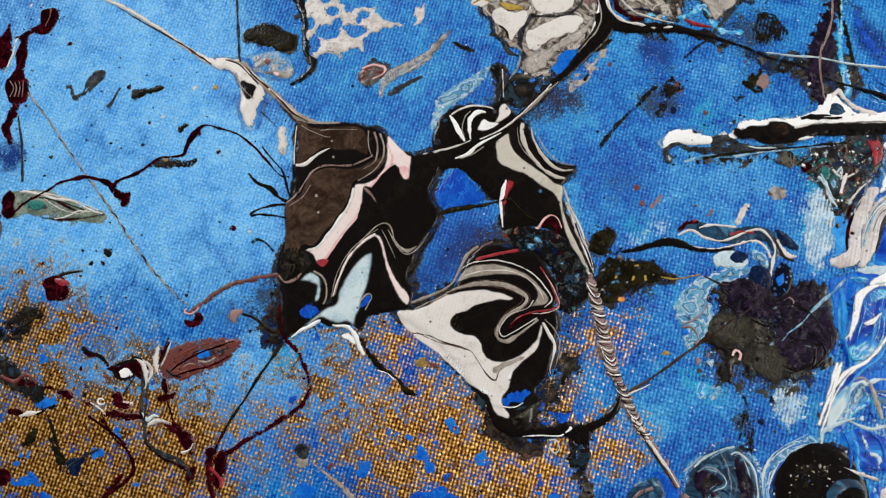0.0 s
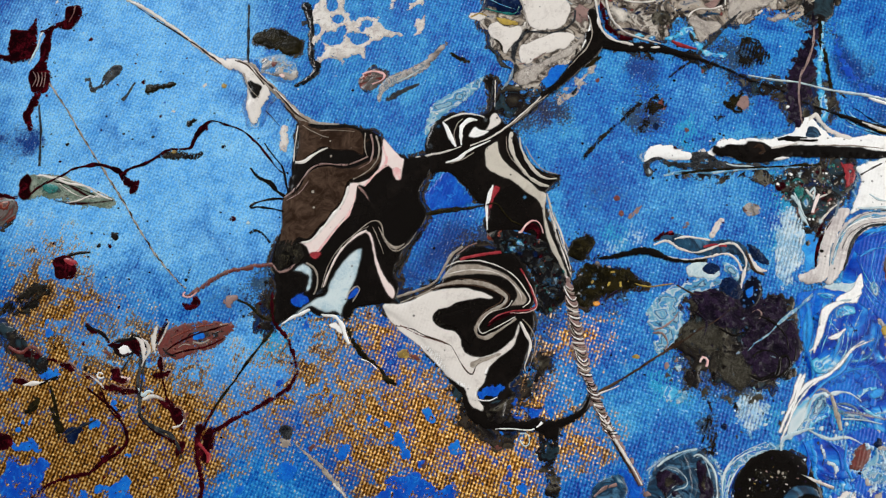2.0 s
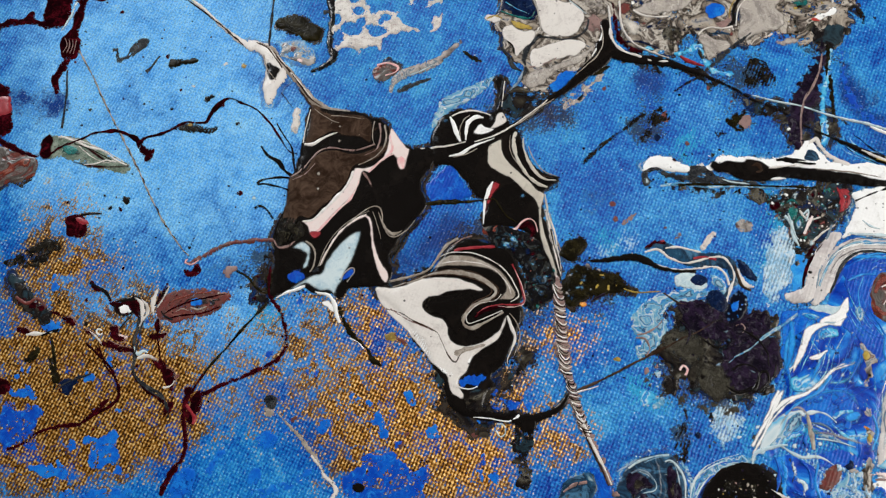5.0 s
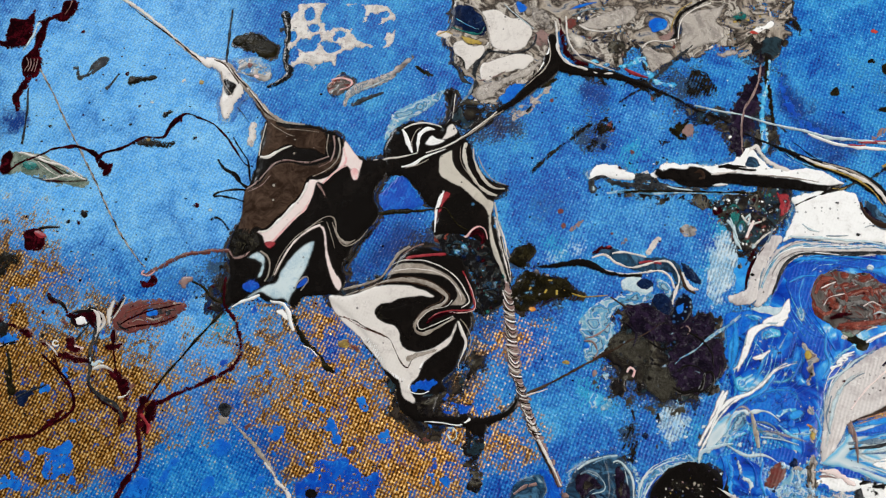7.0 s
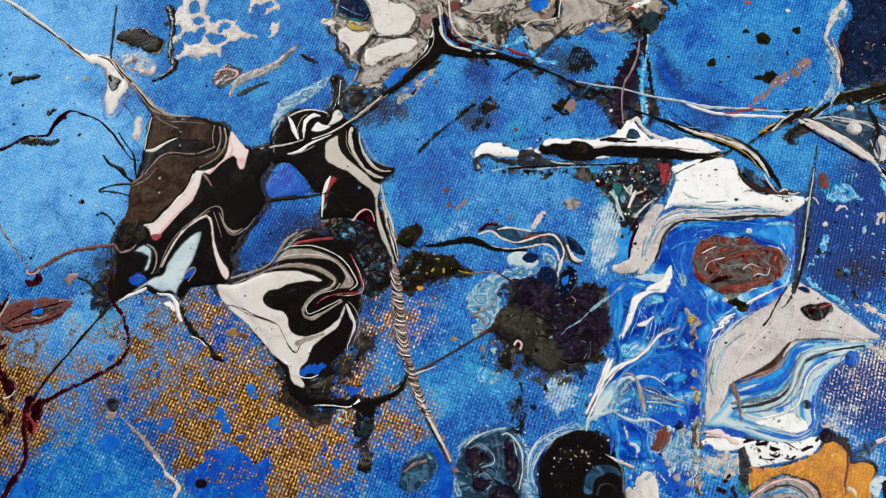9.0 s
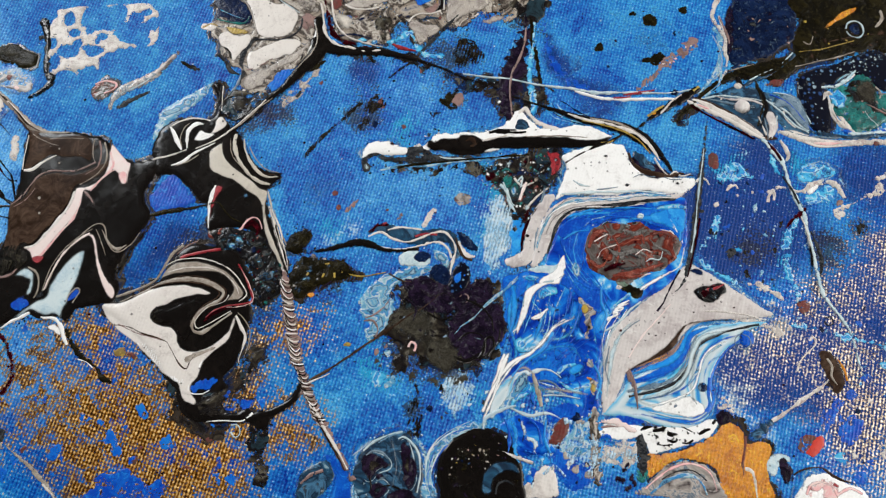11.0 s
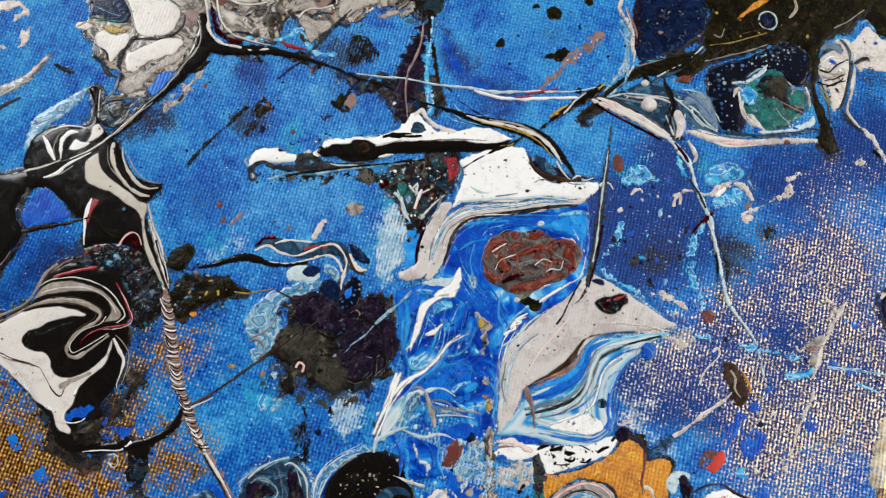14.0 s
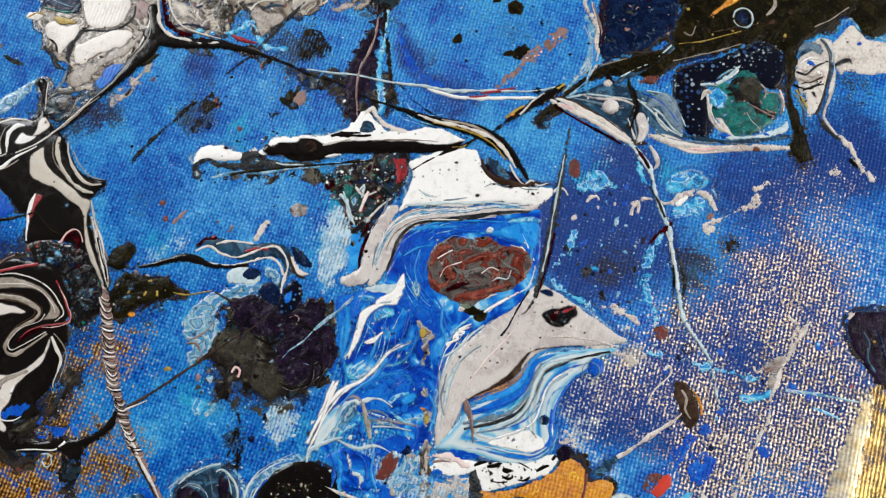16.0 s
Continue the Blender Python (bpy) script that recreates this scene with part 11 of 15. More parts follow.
pool("cobalt_patch", [(48.2, -13.7), (51.3, -16.1), (53.1, -18.5), (55.8, -21.5), (54.2, -25.4), (51.3, -23.8), (48.9, -21.4), (45.7, -19.1), (46.2, -15.9)], "cobalt", blue_field, 0.04, level=1, rag=0.3)
pool("cobalt_patch", [(37.1, -34.7), (41.9, -32.5), (48.0, -31.5), (48.7, -36.3), (48.0, -40.0), (43.2, -40.4), (38.3, -39.5)], "azure", blue_field, 0.04, level=1, rag=0.4, holes=0.2)
pool("cobalt_patch", [(32.7, -17.8), (35.2, -16.6), (39.0, -16.0), (38.2, -20.4), (35.6, -24.0), (34.3, -28.9), (33.0, -33.7), (31.8, -31.3), (33.2, -24.0)], "azure", blue_field, 0.04, level=1, rag=0.2)
for pts, mat in (([(42.5, -18.9, 1.23), (40.3, -19.8, 1.59), (38.7, -22.3, 1.46), (37.7, -25.3, 1.34), (36.4, -28.3, 1.21), (35.1, -29.6, 0.85)], "white"), ([(39.3, -26.8, 0.85), (40.8, -26.4, 1.21), (42.3, -24.9, 0.97)], "white"), ([(48.3, -26.5, 0.49), (45.2, -27.9, 0.85), (43.3, -29.3, 0.97), (41.1, -32.0, 1.08), (38.4, -34.4, 1.20), (35.3, -35.9, 1.32), (33.5, -37.5, 1.19), (31.6, -40.1, 1.07), (30.0, -43.0, 1.18), (28.5, -46.4, 1.18)], "white"), ([(33.1, -34.6, 1.20), (32.3, -36.6, 1.43), (31.5, -39.0, 1.07), (30.4, -41.3, 0.83)], "white"), ([(46.9, -16.6, 0.49), (45.7, -17.4, 0.98), (43.8, -18.3, 1.23), (41.9, -18.6, 0.86)], "ice"), ([(41.2, -22.3, 0.73), (42.2, -21.1, 1.10), (44.4, -20.5, 0.73)], "cyan"), ([(39.2, -30.2, 0.60), (37.2, -31.6, 0.84), (36.0, -33.7, 0.72), (37.9, -33.8, 0.60)], "cyan"), ([(48.4, -36.4, 0.48), (46.0, -37.0, 0.84), (44.4, -38.4, 0.71)], "cyan"), ([(60.7, -23.1, 0.61), (58.2, -24.0, 1.10), (56.9, -25.7, 0.97), (58.3, -26.7, 0.73)], "white"), ([(63.1, -22.8, 0.49), (60.6, -24.6, 0.73), (59.0, -26.4, 0.73), (56.7, -28.2, 0.61), (54.8, -29.3, 0.60)], "ice"), ([(69.8, -16.1, 0.74), (66.6, -17.9, 1.11), (63.3, -19.9, 0.98), (62.0, -21.5, 0.49)], "white"), ([(54.2, -19.5, 0.37), (55.2, -22.6, 0.49), (56.3, -25.1, 0.49)], "azure"), ([(53.1, -17.0, 0.37), (54.8, -20.1, 0.49), (56.4, -22.6, 0.37)], "azure")):
    strand("white_ripple" if mat in ("white", "ice") else "blue_ripple", pts, mat, blue_field, 0.12, 3, label="white ripple in the blue" if mat == "white" else "")
pool("beige_fold", [(29.7, -45.9), (31.2, -41.9), (33.4, -39.6), (35.8, -38.0), (38.2, -37.6), (39.1, -39.7), (37.6, -39.1), (35.8, -39.9), (35.1, -42.2), (33.9, -44.8), (32.1, -46.5), (30.3, -48.2)], "banded", blue_field, 0.08, level=3)
pool("cyan_patch", [(35.8, -40.8), (38.2, -39.7), (39.5, -41.5), (38.7, -43.2), (36.3, -44.3), (34.7, -46.0), (33.9, -44.2)], "cyan", blue_field, 0.06, level=3)
strand("grey_fold", [(39.3, -40.9, 1.42), (42.2, -42.1, 1.66), (45.2, -42.7, 1.42), (48.7, -44.0, 0.71)], "aqua", blue_field, 0.1, 4)
strand("grey_fold", [(39.2, -38.5, 0.71), (40.2, -42.1, 0.83), (40.8, -45.5, 0.59)], "taupe", blue_field, 0.1, 5)
drop("grey_ring", *[(48.8, -15.6)][0], 2.4, 2.6, 0, "aqua", painting, 0.25, 5, label="grey ringed cell")
drop("ring_core", *[(48.8, -15.6)][0], 0.9, 0.9, 0, "slate", painting, 0.28, 7)
for pts, mat in (([(40.1, -19.4, 1.01), (38.6, -21.0, 1.89), (37.9, -23.6, 1.63), (37.0, -26.2, 1.37), (36.2, -28.7, 1.11), (35.9, -30.2, 0.37)], "white"), ([(39.2, -26.6, 1.00), (40.7, -26.0, 1.12), (42.6, -24.6, 0.75)], "white"), ([(48.7, -26.1, 0.37), (45.6, -27.2, 0.62), (43.1, -29.4, 0.86), (41.3, -31.9, 0.98), (38.8, -34.1, 0.85), (35.8, -36.1, 0.85), (34.0, -38.0, 0.85), (31.8, -41.2, 0.96), (30.4, -44.2, 0.95), (28.7, -47.9, 0.95)], "white"), ([(34.0, -34.4, 0.98), (33.0, -36.3, 1.58), (32.2, -38.7, 1.21), (31.0, -42.4, 0.96), (29.8, -46.0, 0.71)], "white"), ([(34.8, -18.6, 1.27), (35.4, -22.4, 2.01), (35.2, -26.9, 1.74), (34.0, -30.7, 0.99)], "bright"), ([(42.3, -24.9, 1.00), (40.8, -28.5, 1.48), (39.6, -31.3, 1.11)], "bright"), ([(43.7, -29.6, 0.62), (41.3, -33.4, 0.86), (37.6, -36.0, 0.73), (34.6, -39.2, 0.60)], "bright"), ([(33.4, -42.3, 0.72), (35.0, -39.1, 0.97), (36.6, -37.4, 1.09), (38.6, -37.9, 1.09), (39.9, -40.7, 1.08), (40.7, -44.3, 0.95), (41.3, -47.2, 0.71)], "bone"), ([(40.6, -42.1, 0.84), (43.6, -41.7, 1.20), (47.2, -42.3, 1.19), (50.5, -42.8, 0.83)], "bone"), ([(41.2, -43.1, 0.36), (44.8, -43.1, 0.48), (48.9, -43.6, 0.36)], "ice"), ([(60.4, -22.5, 0.37), (57.9, -24.0, 0.62), (59.3, -24.3, 0.37), (56.7, -25.3, 0.62), (58.0, -25.5, 0.37), (55.4, -26.9, 0.62)], "white"), ([(46.5, -8.9, 0.39), (49.1, -7.2, 0.52), (52.2, -6.6, 0.39)], "bright"), ([(55.0, -18.3, 0.38), (54.3, -22.8, 0.75), (55.4, -25.9, 0.62), (54.1, -29.0, 0.74)], "bright"), ([(54.1, -30.3, 0.61), (54.3, -35.2, 0.85), (54.9, -39.9, 0.84), (54.2, -44.7, 0.71)], "ice")):
    strand("swirl_stroke", pts, mat, blue_field, 0.12, 4)
for pts, mat in (([(40.5, -19.2), (41.6, -17.4), (43.9, -16.1), (45.4, -13.2), (46.8, -12.2), (46.9, -15.4), (45.6, -18.7), (43.1, -19.1)], "white"), ([(40.7, -20.9), (42.6, -19.3), (44.8, -19.7), (45.1, -21.3), (42.6, -22.1), (40.9, -22.4)], "cyan"), ([(35.2, -31.2), (37.0, -30.5), (38.1, -32.6), (37.1, -34.1), (35.2, -34.0)], "cyan"), ([(37.0, -17.2), (39.9, -16.6), (41.4, -17.8), (38.9, -18.9)], "cyan"), ([(46.7, -37.4), (49.1, -36.0), (50.3, -37.2), (48.4, -38.8), (47.0, -38.7)], "bright"), ([(31.4, -46.2), (34.0, -42.2), (35.8, -38.8), (37.6, -37.9), (38.8, -39.4), (37.0, -42.3), (35.2, -44.2), (32.8, -46.8)], "aqua"), ([(47.9, -15.4), (48.9, -13.8), (50.2, -14.6), (50.5, -16.6), (49.5, -17.9), (48.4, -17.3)], "aqua")):
    pool("swirl_patch", pts, mat, blue_field, 0.1, level=3, rag=0.3)
flecks("swirl_fleck", [(36.4, -21.1), (46.4, -15.5), (51.3, -17.8), (48.6, -30.6), (52.0, -40.1), (42.4, -41.8), (36.4, -33.7)], ("bright", "cobalt", "ice", "cyan", "navy"), blue_field, 60, (0.4, 1.5), 78)
chain = strand("gold_chain", [(50.6, -16.9, 0.62), (51.1, -19.4, 0.98), (50.7, -22.5, 2.93), (51.5, -24.4, 3.16), (51.4, -26.2, 2.43), (51.5, -28.3, 1.45), (50.8, -30.4, 0.84), (51.1, -33.5, 1.08), (51.4, -36.4, 0.96), (51.8, -38.8, 1.43), (51.8, -41.1, 1.90), (51.8, -42.9, 0.95), (52.1, -45.8, 0.94), (52.5, -49.2, 0.70)], "silt", painting, 0.22, 4, rag=0.3, label="knotted chain of gold and grey paint")
drop("gold_bead", *[(50.6, -24.4)][0], 2.2, 2.6, 0, "yellow", chain, 0.1, 2)
drop("gold_bead", *[(51.9, -41.4)][0], 1.6, 2.6, 20, "yellow", chain, 0.1, 2)
drop("black_bead", *[(51.5, -28.5)][0], 1.0, 1.0, 0, "black", chain, 0.1, 2)
strand("gold_arm", [(48.9, -39.9, 0.36), (50.1, -39.2, 0.48), (51.5, -39.7, 0.48)], "ochre", chain, 0.08, 2)
strand("tan_tail", [(51.1, -43.4, 1.18), (51.6, -46.9, 1.88), (51.8, -51.5, 2.10), (51.8, -56.0, 2.09), (51.9, -60.4, 1.84)], "gravel", painting, 0.15, 2, rag=0.3, label="grey tail running down")

body = pool("white_body", [(45.2, 0.6), (46.3, 4.4), (47.6, 8.2), (46.8, 11.3), (50.4, 12.9), (56.2, 14.2), (60.9, 14.2), (62.4, 11.0), (64.9, 7.4), (68.9, 6.3), (74.0, 6.1), (77.0, 5.7), (76.2, 3.5), (73.8, 1.7), (70.3, 2.3), (64.9, 2.5), (58.5, 1.5), (52.2, 1.6), (48.3, 1.9)], "white", painting, 0.35, label="bright white body of poured paint")
band = strand("grey_band", [(74.8, 2.6, 0.76), (71.2, 1.2, 1.53), (64.9, 0.9, 2.55), (58.5, 0.1, 3.07), (52.8, -0.3, 3.33), (48.3, -0.9, 3.84), (44.7, -3.6, 4.09), (42.7, -7.5, 3.81), (41.4, -11.3, 3.29), (39.9, -14.5, 1.76)], "lilac", painting, 0.3, 1, label="grey and white banded edge")
for pts, mat in (([(73.2, 0.8, 0.51), (66.1, 0.4, 0.76), (59.8, -0.6, 0.89), (53.4, -1.3, 0.89), (48.9, -1.9, 0.77), (46.0, -4.3, 0.77), (44.2, -8.0, 0.76), (42.9, -12.1, 0.63)], "slate"), ([(71.2, 1.5, 0.51), (64.9, 1.6, 0.77), (59.2, 0.7, 0.77), (52.8, 0.4, 0.77), (48.0, -0.1, 0.77), (44.2, -2.5, 0.77), (41.9, -6.7, 0.76), (40.6, -10.9, 0.63)], "aqua"), ([(73.7, -0.2, 0.63), (67.4, -0.6, 0.89), (61.0, -1.6, 0.89), (54.6, -2.1, 0.77), (49.8, -2.9, 0.64)], "cyan"), ([(42.5, 0.7, 0.64), (40.9, -2.9, 0.77), (39.9, -7.0, 0.76), (39.1, -11.0, 0.63), (38.4, -13.3, 0.50)], "taupe")):
    strand("band_line", pts, mat, band, 0.05, 1)
pool("white_foot", [(33.4, -13.9), (35.1, -12.5), (37.1, -11.3), (37.8, -8.6), (38.8, -4.4), (40.6, -1.1), (43.2, 1.8), (45.2, 1.4), (43.2, -2.3), (41.4, -6.2), (40.4, -10.3), (39.7, -14.0), (36.9, -15.3), (34.6, -15.2)], "lilac", painting, 0.25, level=2, label="pale foot of the white body")
drop("dark_speck", *[(38.6, -8.0)][0], 1.0, 0.9, 0, "black", painting, 0.32, 4)
pool("ice_corner", [(38.2, -15.7), (41.3, -14.7), (44.4, -14.2), (46.3, -12.5), (47.2, -15.1), (46.4, -17.2), (43.8, -18.7), (43.2, -17.3), (40.7, -16.8)], "ice", painting, 0.22, level=3, rag=0.2)
strand("black_fringe", [(62.2, 11.7, 0.78), (63.1, 9.2, 1.55), (64.9, 7.7, 1.55), (67.6, 6.8, 1.80), (70.8, 6.4, 1.28), (73.4, 6.9, 1.03), (76.3, 6.5, 0.38)], "brown", painting, 0.4, 3, label="dark fringe over the white body")
pool("navy_hollow", [(63.0, 12.9), (66.0, 11.4), (68.2, 8.5), (67.4, 7.0), (64.9, 8.2), (63.4, 10.4)], "pebble", painting, 0.25, level=2, rag=0.3)
strand("cream_line", [(68.1, 10.7, 0.39), (69.5, 8.0, 0.51), (71.0, 6.4, 0.51), (72.5, 7.4, 0.51), (73.8, 6.3, 0.38), (75.9, 6.8, 0.26)], "cream", painting, 0.44, 6)
for x, y, w in [(61.4, 3.9, 1.16), (56.7, 11.1, 1.04), (51.4, -0.1, 0.51), (55.7, -0.4, 0.51), (52.0, 9.3, 0.52), (60.9, 11.6, 0.52), (58.0, 1.2, 0.51), (63.4, 1.0, 0.51), (54.1, 8.4, 0.39)]:
    drop("black_speck", x, y, w, w * 0.6, 0, "black", body, 0.08, 1)
strand("yellow_line", [(55.5, 14.7, 0.26), (57.6, 14.5, 0.52), (59.4, 15.5, 0.39)], "yellow", painting, 0.42, 7)
notch = pool("dark_notch", [(61.6, 10.6), (63.6, 11.3), (65.2, 10.8), (67.4, 9.9), (69.8, 8.5), (72.2, 6.7), (73.0, 5.3), (70.5, 5.9), (67.9, 5.7), (65.4, 6.4), (63.5, 8.2), (62.3, 9.5)], "plum", body, 0.14, level=3, rag=0.4, grain=1.4)
strand("grey_line", [(62.9, 5.9, 0.20), (64.7, 6.7, 0.26), (66.7, 6.0, 0.26), (69.3, 6.5, 0.26), (70.9, 5.6, 0.26), (73.8, 5.4, 0.20)], "steel", body, 0.12, 5)
for pts, mat in (([(46.5, 1.9, 0.39), (52.2, 2.2, 0.65), (58.6, 2.4, 0.65), (64.9, 2.7, 0.52), (70.0, 2.0, 0.39)], "ice"), ([(49.2, 5.2, 0.26), (51.0, 4.0, 0.52), (52.9, 3.7, 0.26)], "ice"), ([(54.5, 2.9, 0.26), (57.3, 3.2, 0.39), (59.3, 3.6, 0.26)], "steel"), ([(48.3, 0.7, 0.19), (54.7, 0.8, 0.32), (61.0, 1.2, 0.32), (68.0, 1.8, 0.26)], "bone"), ([(45.8, -0.9, 0.26), (52.1, -0.7, 0.52), (58.4, -0.5, 0.52), (64.8, 0.6, 0.39), (69.9, 1.5, 0.26)], "steel"), ([(48.9, -1.5, 0.19), (55.8, -1.5, 0.26), (62.2, -0.4, 0.26), (67.3, 0.8, 0.19)], "taupe")):
    strand("grey_vein", pts, mat, body, 0.06, 4)
for x, y, r in [(56.8, 11.1, 1.06), (61.5, 4.1, 1.56), (54.7, 1.0, 0.52), (58.2, 1.0, 0.52), (47.7, -0.8, 0.77), (56.5, -0.4, 0.77), (57.1, -0.6, 0.64), (49.0, 0.4, 0.65), (51.9, 9.1, 0.40), (53.7, 5.7, 0.39)]:
    drop("dark_speck", x, y, r, r * 0.6, 10, "slate", body, 0.06, 6)
flecks("rim_grain", [(61.7, 11.4), (66.8, 11.0), (72.9, 6.7), (76.6, 5.2), (73.9, 4.0), (66.4, 5.1), (61.4, 7.6)], ("black", "plum", "white", "steel"), body, 26, (0.4, 1.5), 77, tall=0.12)
for pts, mat in (([(60.7, -4.1), (65.8, -2.6), (71.0, -1.0), (74.2, -1.5), (74.4, -4.9), (73.0, -7.5), (69.3, -5.8), (65.7, -4.7)], "bright"), ([(65.9, -1.8), (71.0, -0.1), (74.5, -0.7), (74.2, -1.7), (70.3, -1.9)], "cyan"), ([(44.9, -6.6), (48.1, -4.1), (53.2, -3.5), (58.2, -3.2), (55.6, -4.9), (51.2, -6.1), (47.3, -9.2)], "cobalt"), ([(45.6, -4.0), (49.5, -2.1), (57.0, -1.9), (63.4, -1.0), (58.2, -3.0), (50.7, -3.6)], "bright")):
    pool("azure_wash", pts, mat, blue_field, 0.06, level=3, rag=0.3)
for x, y, r in [(64.0, -3.5, 1.79), (53.3, -5.5, 1.40), (71.2, -5.9, 1.02)]:
    drop("pale_bead", x, y, r, r * 0.8, 10, "ice", blue_field, 0.14, 5)
for pts, mat in (([(35.7, -19.4, 1.20), (34.2, -26.7, 1.65), (35.7, -34.5, 1.39), (32.3, -39.9, 0.92)], "bright"), ([(40.1, -28.8, 0.59), (43.6, -31.1, 1.05), (47.3, -29.8, 0.94), (49.7, -25.4, 0.47)], "cyan"), ([(37.7, -36.5, 0.69), (42.5, -33.3, 1.17), (47.4, -32.9, 1.17), (50.3, -36.6, 0.58)], "bright"), ([(44.2, -39.7, 0.46), (47.9, -42.1, 0.92), (51.3, -40.9, 0.80), (54.7, -43.2, 0.46)], "cyan"), ([(33.6, -45.2, 0.34), (37.9, -47.2, 0.68), (42.3, -46.7, 0.57), (45.7, -48.3, 0.34)], "ice"), ([(35.8, -40.5, 0.46), (39.0, -38.2, 0.81), (42.5, -37.7, 0.69), (45.1, -39.3, 0.35)], "ice"), ([(36.9, -41.9, 0.34), (40.3, -40.0, 0.57), (43.8, -40.7, 0.57), (45.2, -42.9, 0.34)], "steel"), ([(43.7, -23.0, 0.48), (45.2, -25.9, 0.71), (44.1, -29.3, 0.47)], "foam"), ([(46.2, -15.7, 0.36), (47.9, -19.6, 0.60), (47.0, -24.9, 0.36)], "cobalt"), ([(48.7, -39.8, 0.35), (50.0, -44.3, 0.68), (48.8, -48.1, 0.45)], "cobalt"), ([(52.3, -36.6, 0.46), (53.5, -39.9, 0.81), (52.5, -43.7, 0.46)], "bright"), ([(39.4, -22.9, 0.36), (41.3, -25.8, 0.47), (40.5, -29.2, 0.35)], "cyan"), ([(44.2, -9.8, 0.37), (46.1, -6.2, 0.62), (50.2, -3.7, 0.62), (56.7, -2.9, 0.37)], "cobalt"), ([(46.9, -14.5, 0.36), (48.9, -17.5, 0.60), (52.0, -19.9, 0.60), (55.4, -20.3, 0.36)], "cobalt"), ([(49.8, -7.5, 0.25), (48.8, -11.0, 0.37), (49.5, -15.2, 0.36), (51.6, -18.3, 0.24)], "bright"), ([(55.1, -23.0, 0.48), (52.7, -27.3, 0.95), (52.8, -32.3, 0.94), (53.2, -37.8, 0.46)], "bright"), ([(63.9, -18.6, 0.36), (60.1, -21.5, 0.72), (56.8, -24.2, 0.71), (54.5, -28.4, 0.35)], "cyan"), ([(47.3, -5.1, 0.25), (52.1, -2.0, 0.50), (60.3, -1.3, 0.50), (68.4, -1.7, 0.25)], "bright"), ([(70.6, -3.5, 0.25), (72.5, -6.6, 0.62), (72.0, -10.4, 0.37)], "bright"), ([(70.4, -3.5, 0.19), (71.4, -5.4, 0.37), (72.0, -7.1, 0.25)], "white")):
    strand("flow_band", pts, mat, blue_field, 0.06, 2)
flecks("flow_fleck", [(36.2, -21.7), (45.4, -19.6), (49.6, -27.6), (53.3, -45.3), (44.4, -48.2), (31.3, -46.9), (35.9, -36.2)], ("cyan", "bright", "ice", "cobalt", "foam"), blue_field, 70, (0.3, 1.5), 91, tall=0.05)
ember = pool("red_oval", [(51.1, -9.3), (52.4, -6.5), (55.4, -5.0), (59.4, -4.8), (63.2, -4.4), (66.8, -5.9), (70.3, -6.6), (72.3, -8.5), (72.4, -11.3), (71.0, -13.8), (68.3, -15.8), (64.8, -16.8), (62.2, -18.2), (59.5, -19.4), (56.8, -18.5), (54.3, -16.7), (52.3, -15.4), (51.2, -12.5)], "ember", painting, 0.4, rag=0.3, level=2, label="red and grey marbled oval of thick paint")
for pts, mat in (([(52.2, -10.6, 1.26), (53.2, -8.1, 1.78), (55.3, -6.8, 1.53), (56.7, -7.4, 0.76)], "brick"), ([(52.4, -13.8, 1.25), (54.1, -15.1, 1.50), (55.7, -13.9, 1.00), (56.5, -11.3, 0.76)], "brick"), ([(57.7, -8.2, 1.01), (58.8, -10.8, 1.26), (58.2, -13.9, 1.00)], "brick"), ([(57.4, -17.1, 1.24), (61.1, -16.5, 1.74), (64.9, -15.5, 1.50), (68.2, -14.3, 1.00)], "brick"), ([(62.4, -8.3, 1.27), (63.7, -8.0, 1.78), (64.3, -9.6, 1.01)], "brick"), ([(66.5, -7.6, 1.02), (68.6, -7.1, 1.27), (71.0, -8.4, 1.01), (71.2, -11.0, 0.76)], "rust"), ([(55.6, -15.8, 1.25), (57.5, -14.9, 1.75), (59.8, -14.3, 1.00)], "maroon"), ([(53.9, -13.2, 0.19), (55.0, -11.3, 0.25), (56.8, -10.5, 0.25), (58.3, -10.0, 0.19)], "blush"), ([(53.4, -9.4, 0.25), (54.8, -8.4, 0.51), (56.5, -7.5, 0.38)], "blush"), ([(62.4, -12.4, 0.25), (64.2, -11.1, 0.38), (65.9, -11.7, 0.25)], "blush"), ([(64.5, -13.9, 0.25), (65.8, -13.2, 0.38), (67.5, -13.5, 0.25), (68.4, -11.6, 0.25)], "ice"), ([(55.0, -5.5, 0.26), (56.9, -4.5, 0.51), (60.0, -5.1, 0.38), (61.6, -5.7, 0.26)], "frost"), ([(65.9, -5.1, 0.19), (67.4, -6.0, 0.25), (70.5, -6.9, 0.25)], "cream"), ([(62.9, -17.8, 0.37), (64.2, -16.8, 0.50), (66.3, -16.5, 0.37)], "ivory"), ([(59.0, -11.4, 0.76), (61.4, -12.3, 1.01), (63.8, -13.4, 0.63)], "slate"), ([(65.4, -8.3, 0.76), (67.1, -10.3, 1.01), (69.5, -11.6, 0.76)], "ash")):
    strand("red_streak", pts, mat, ember, 0.16, 1)
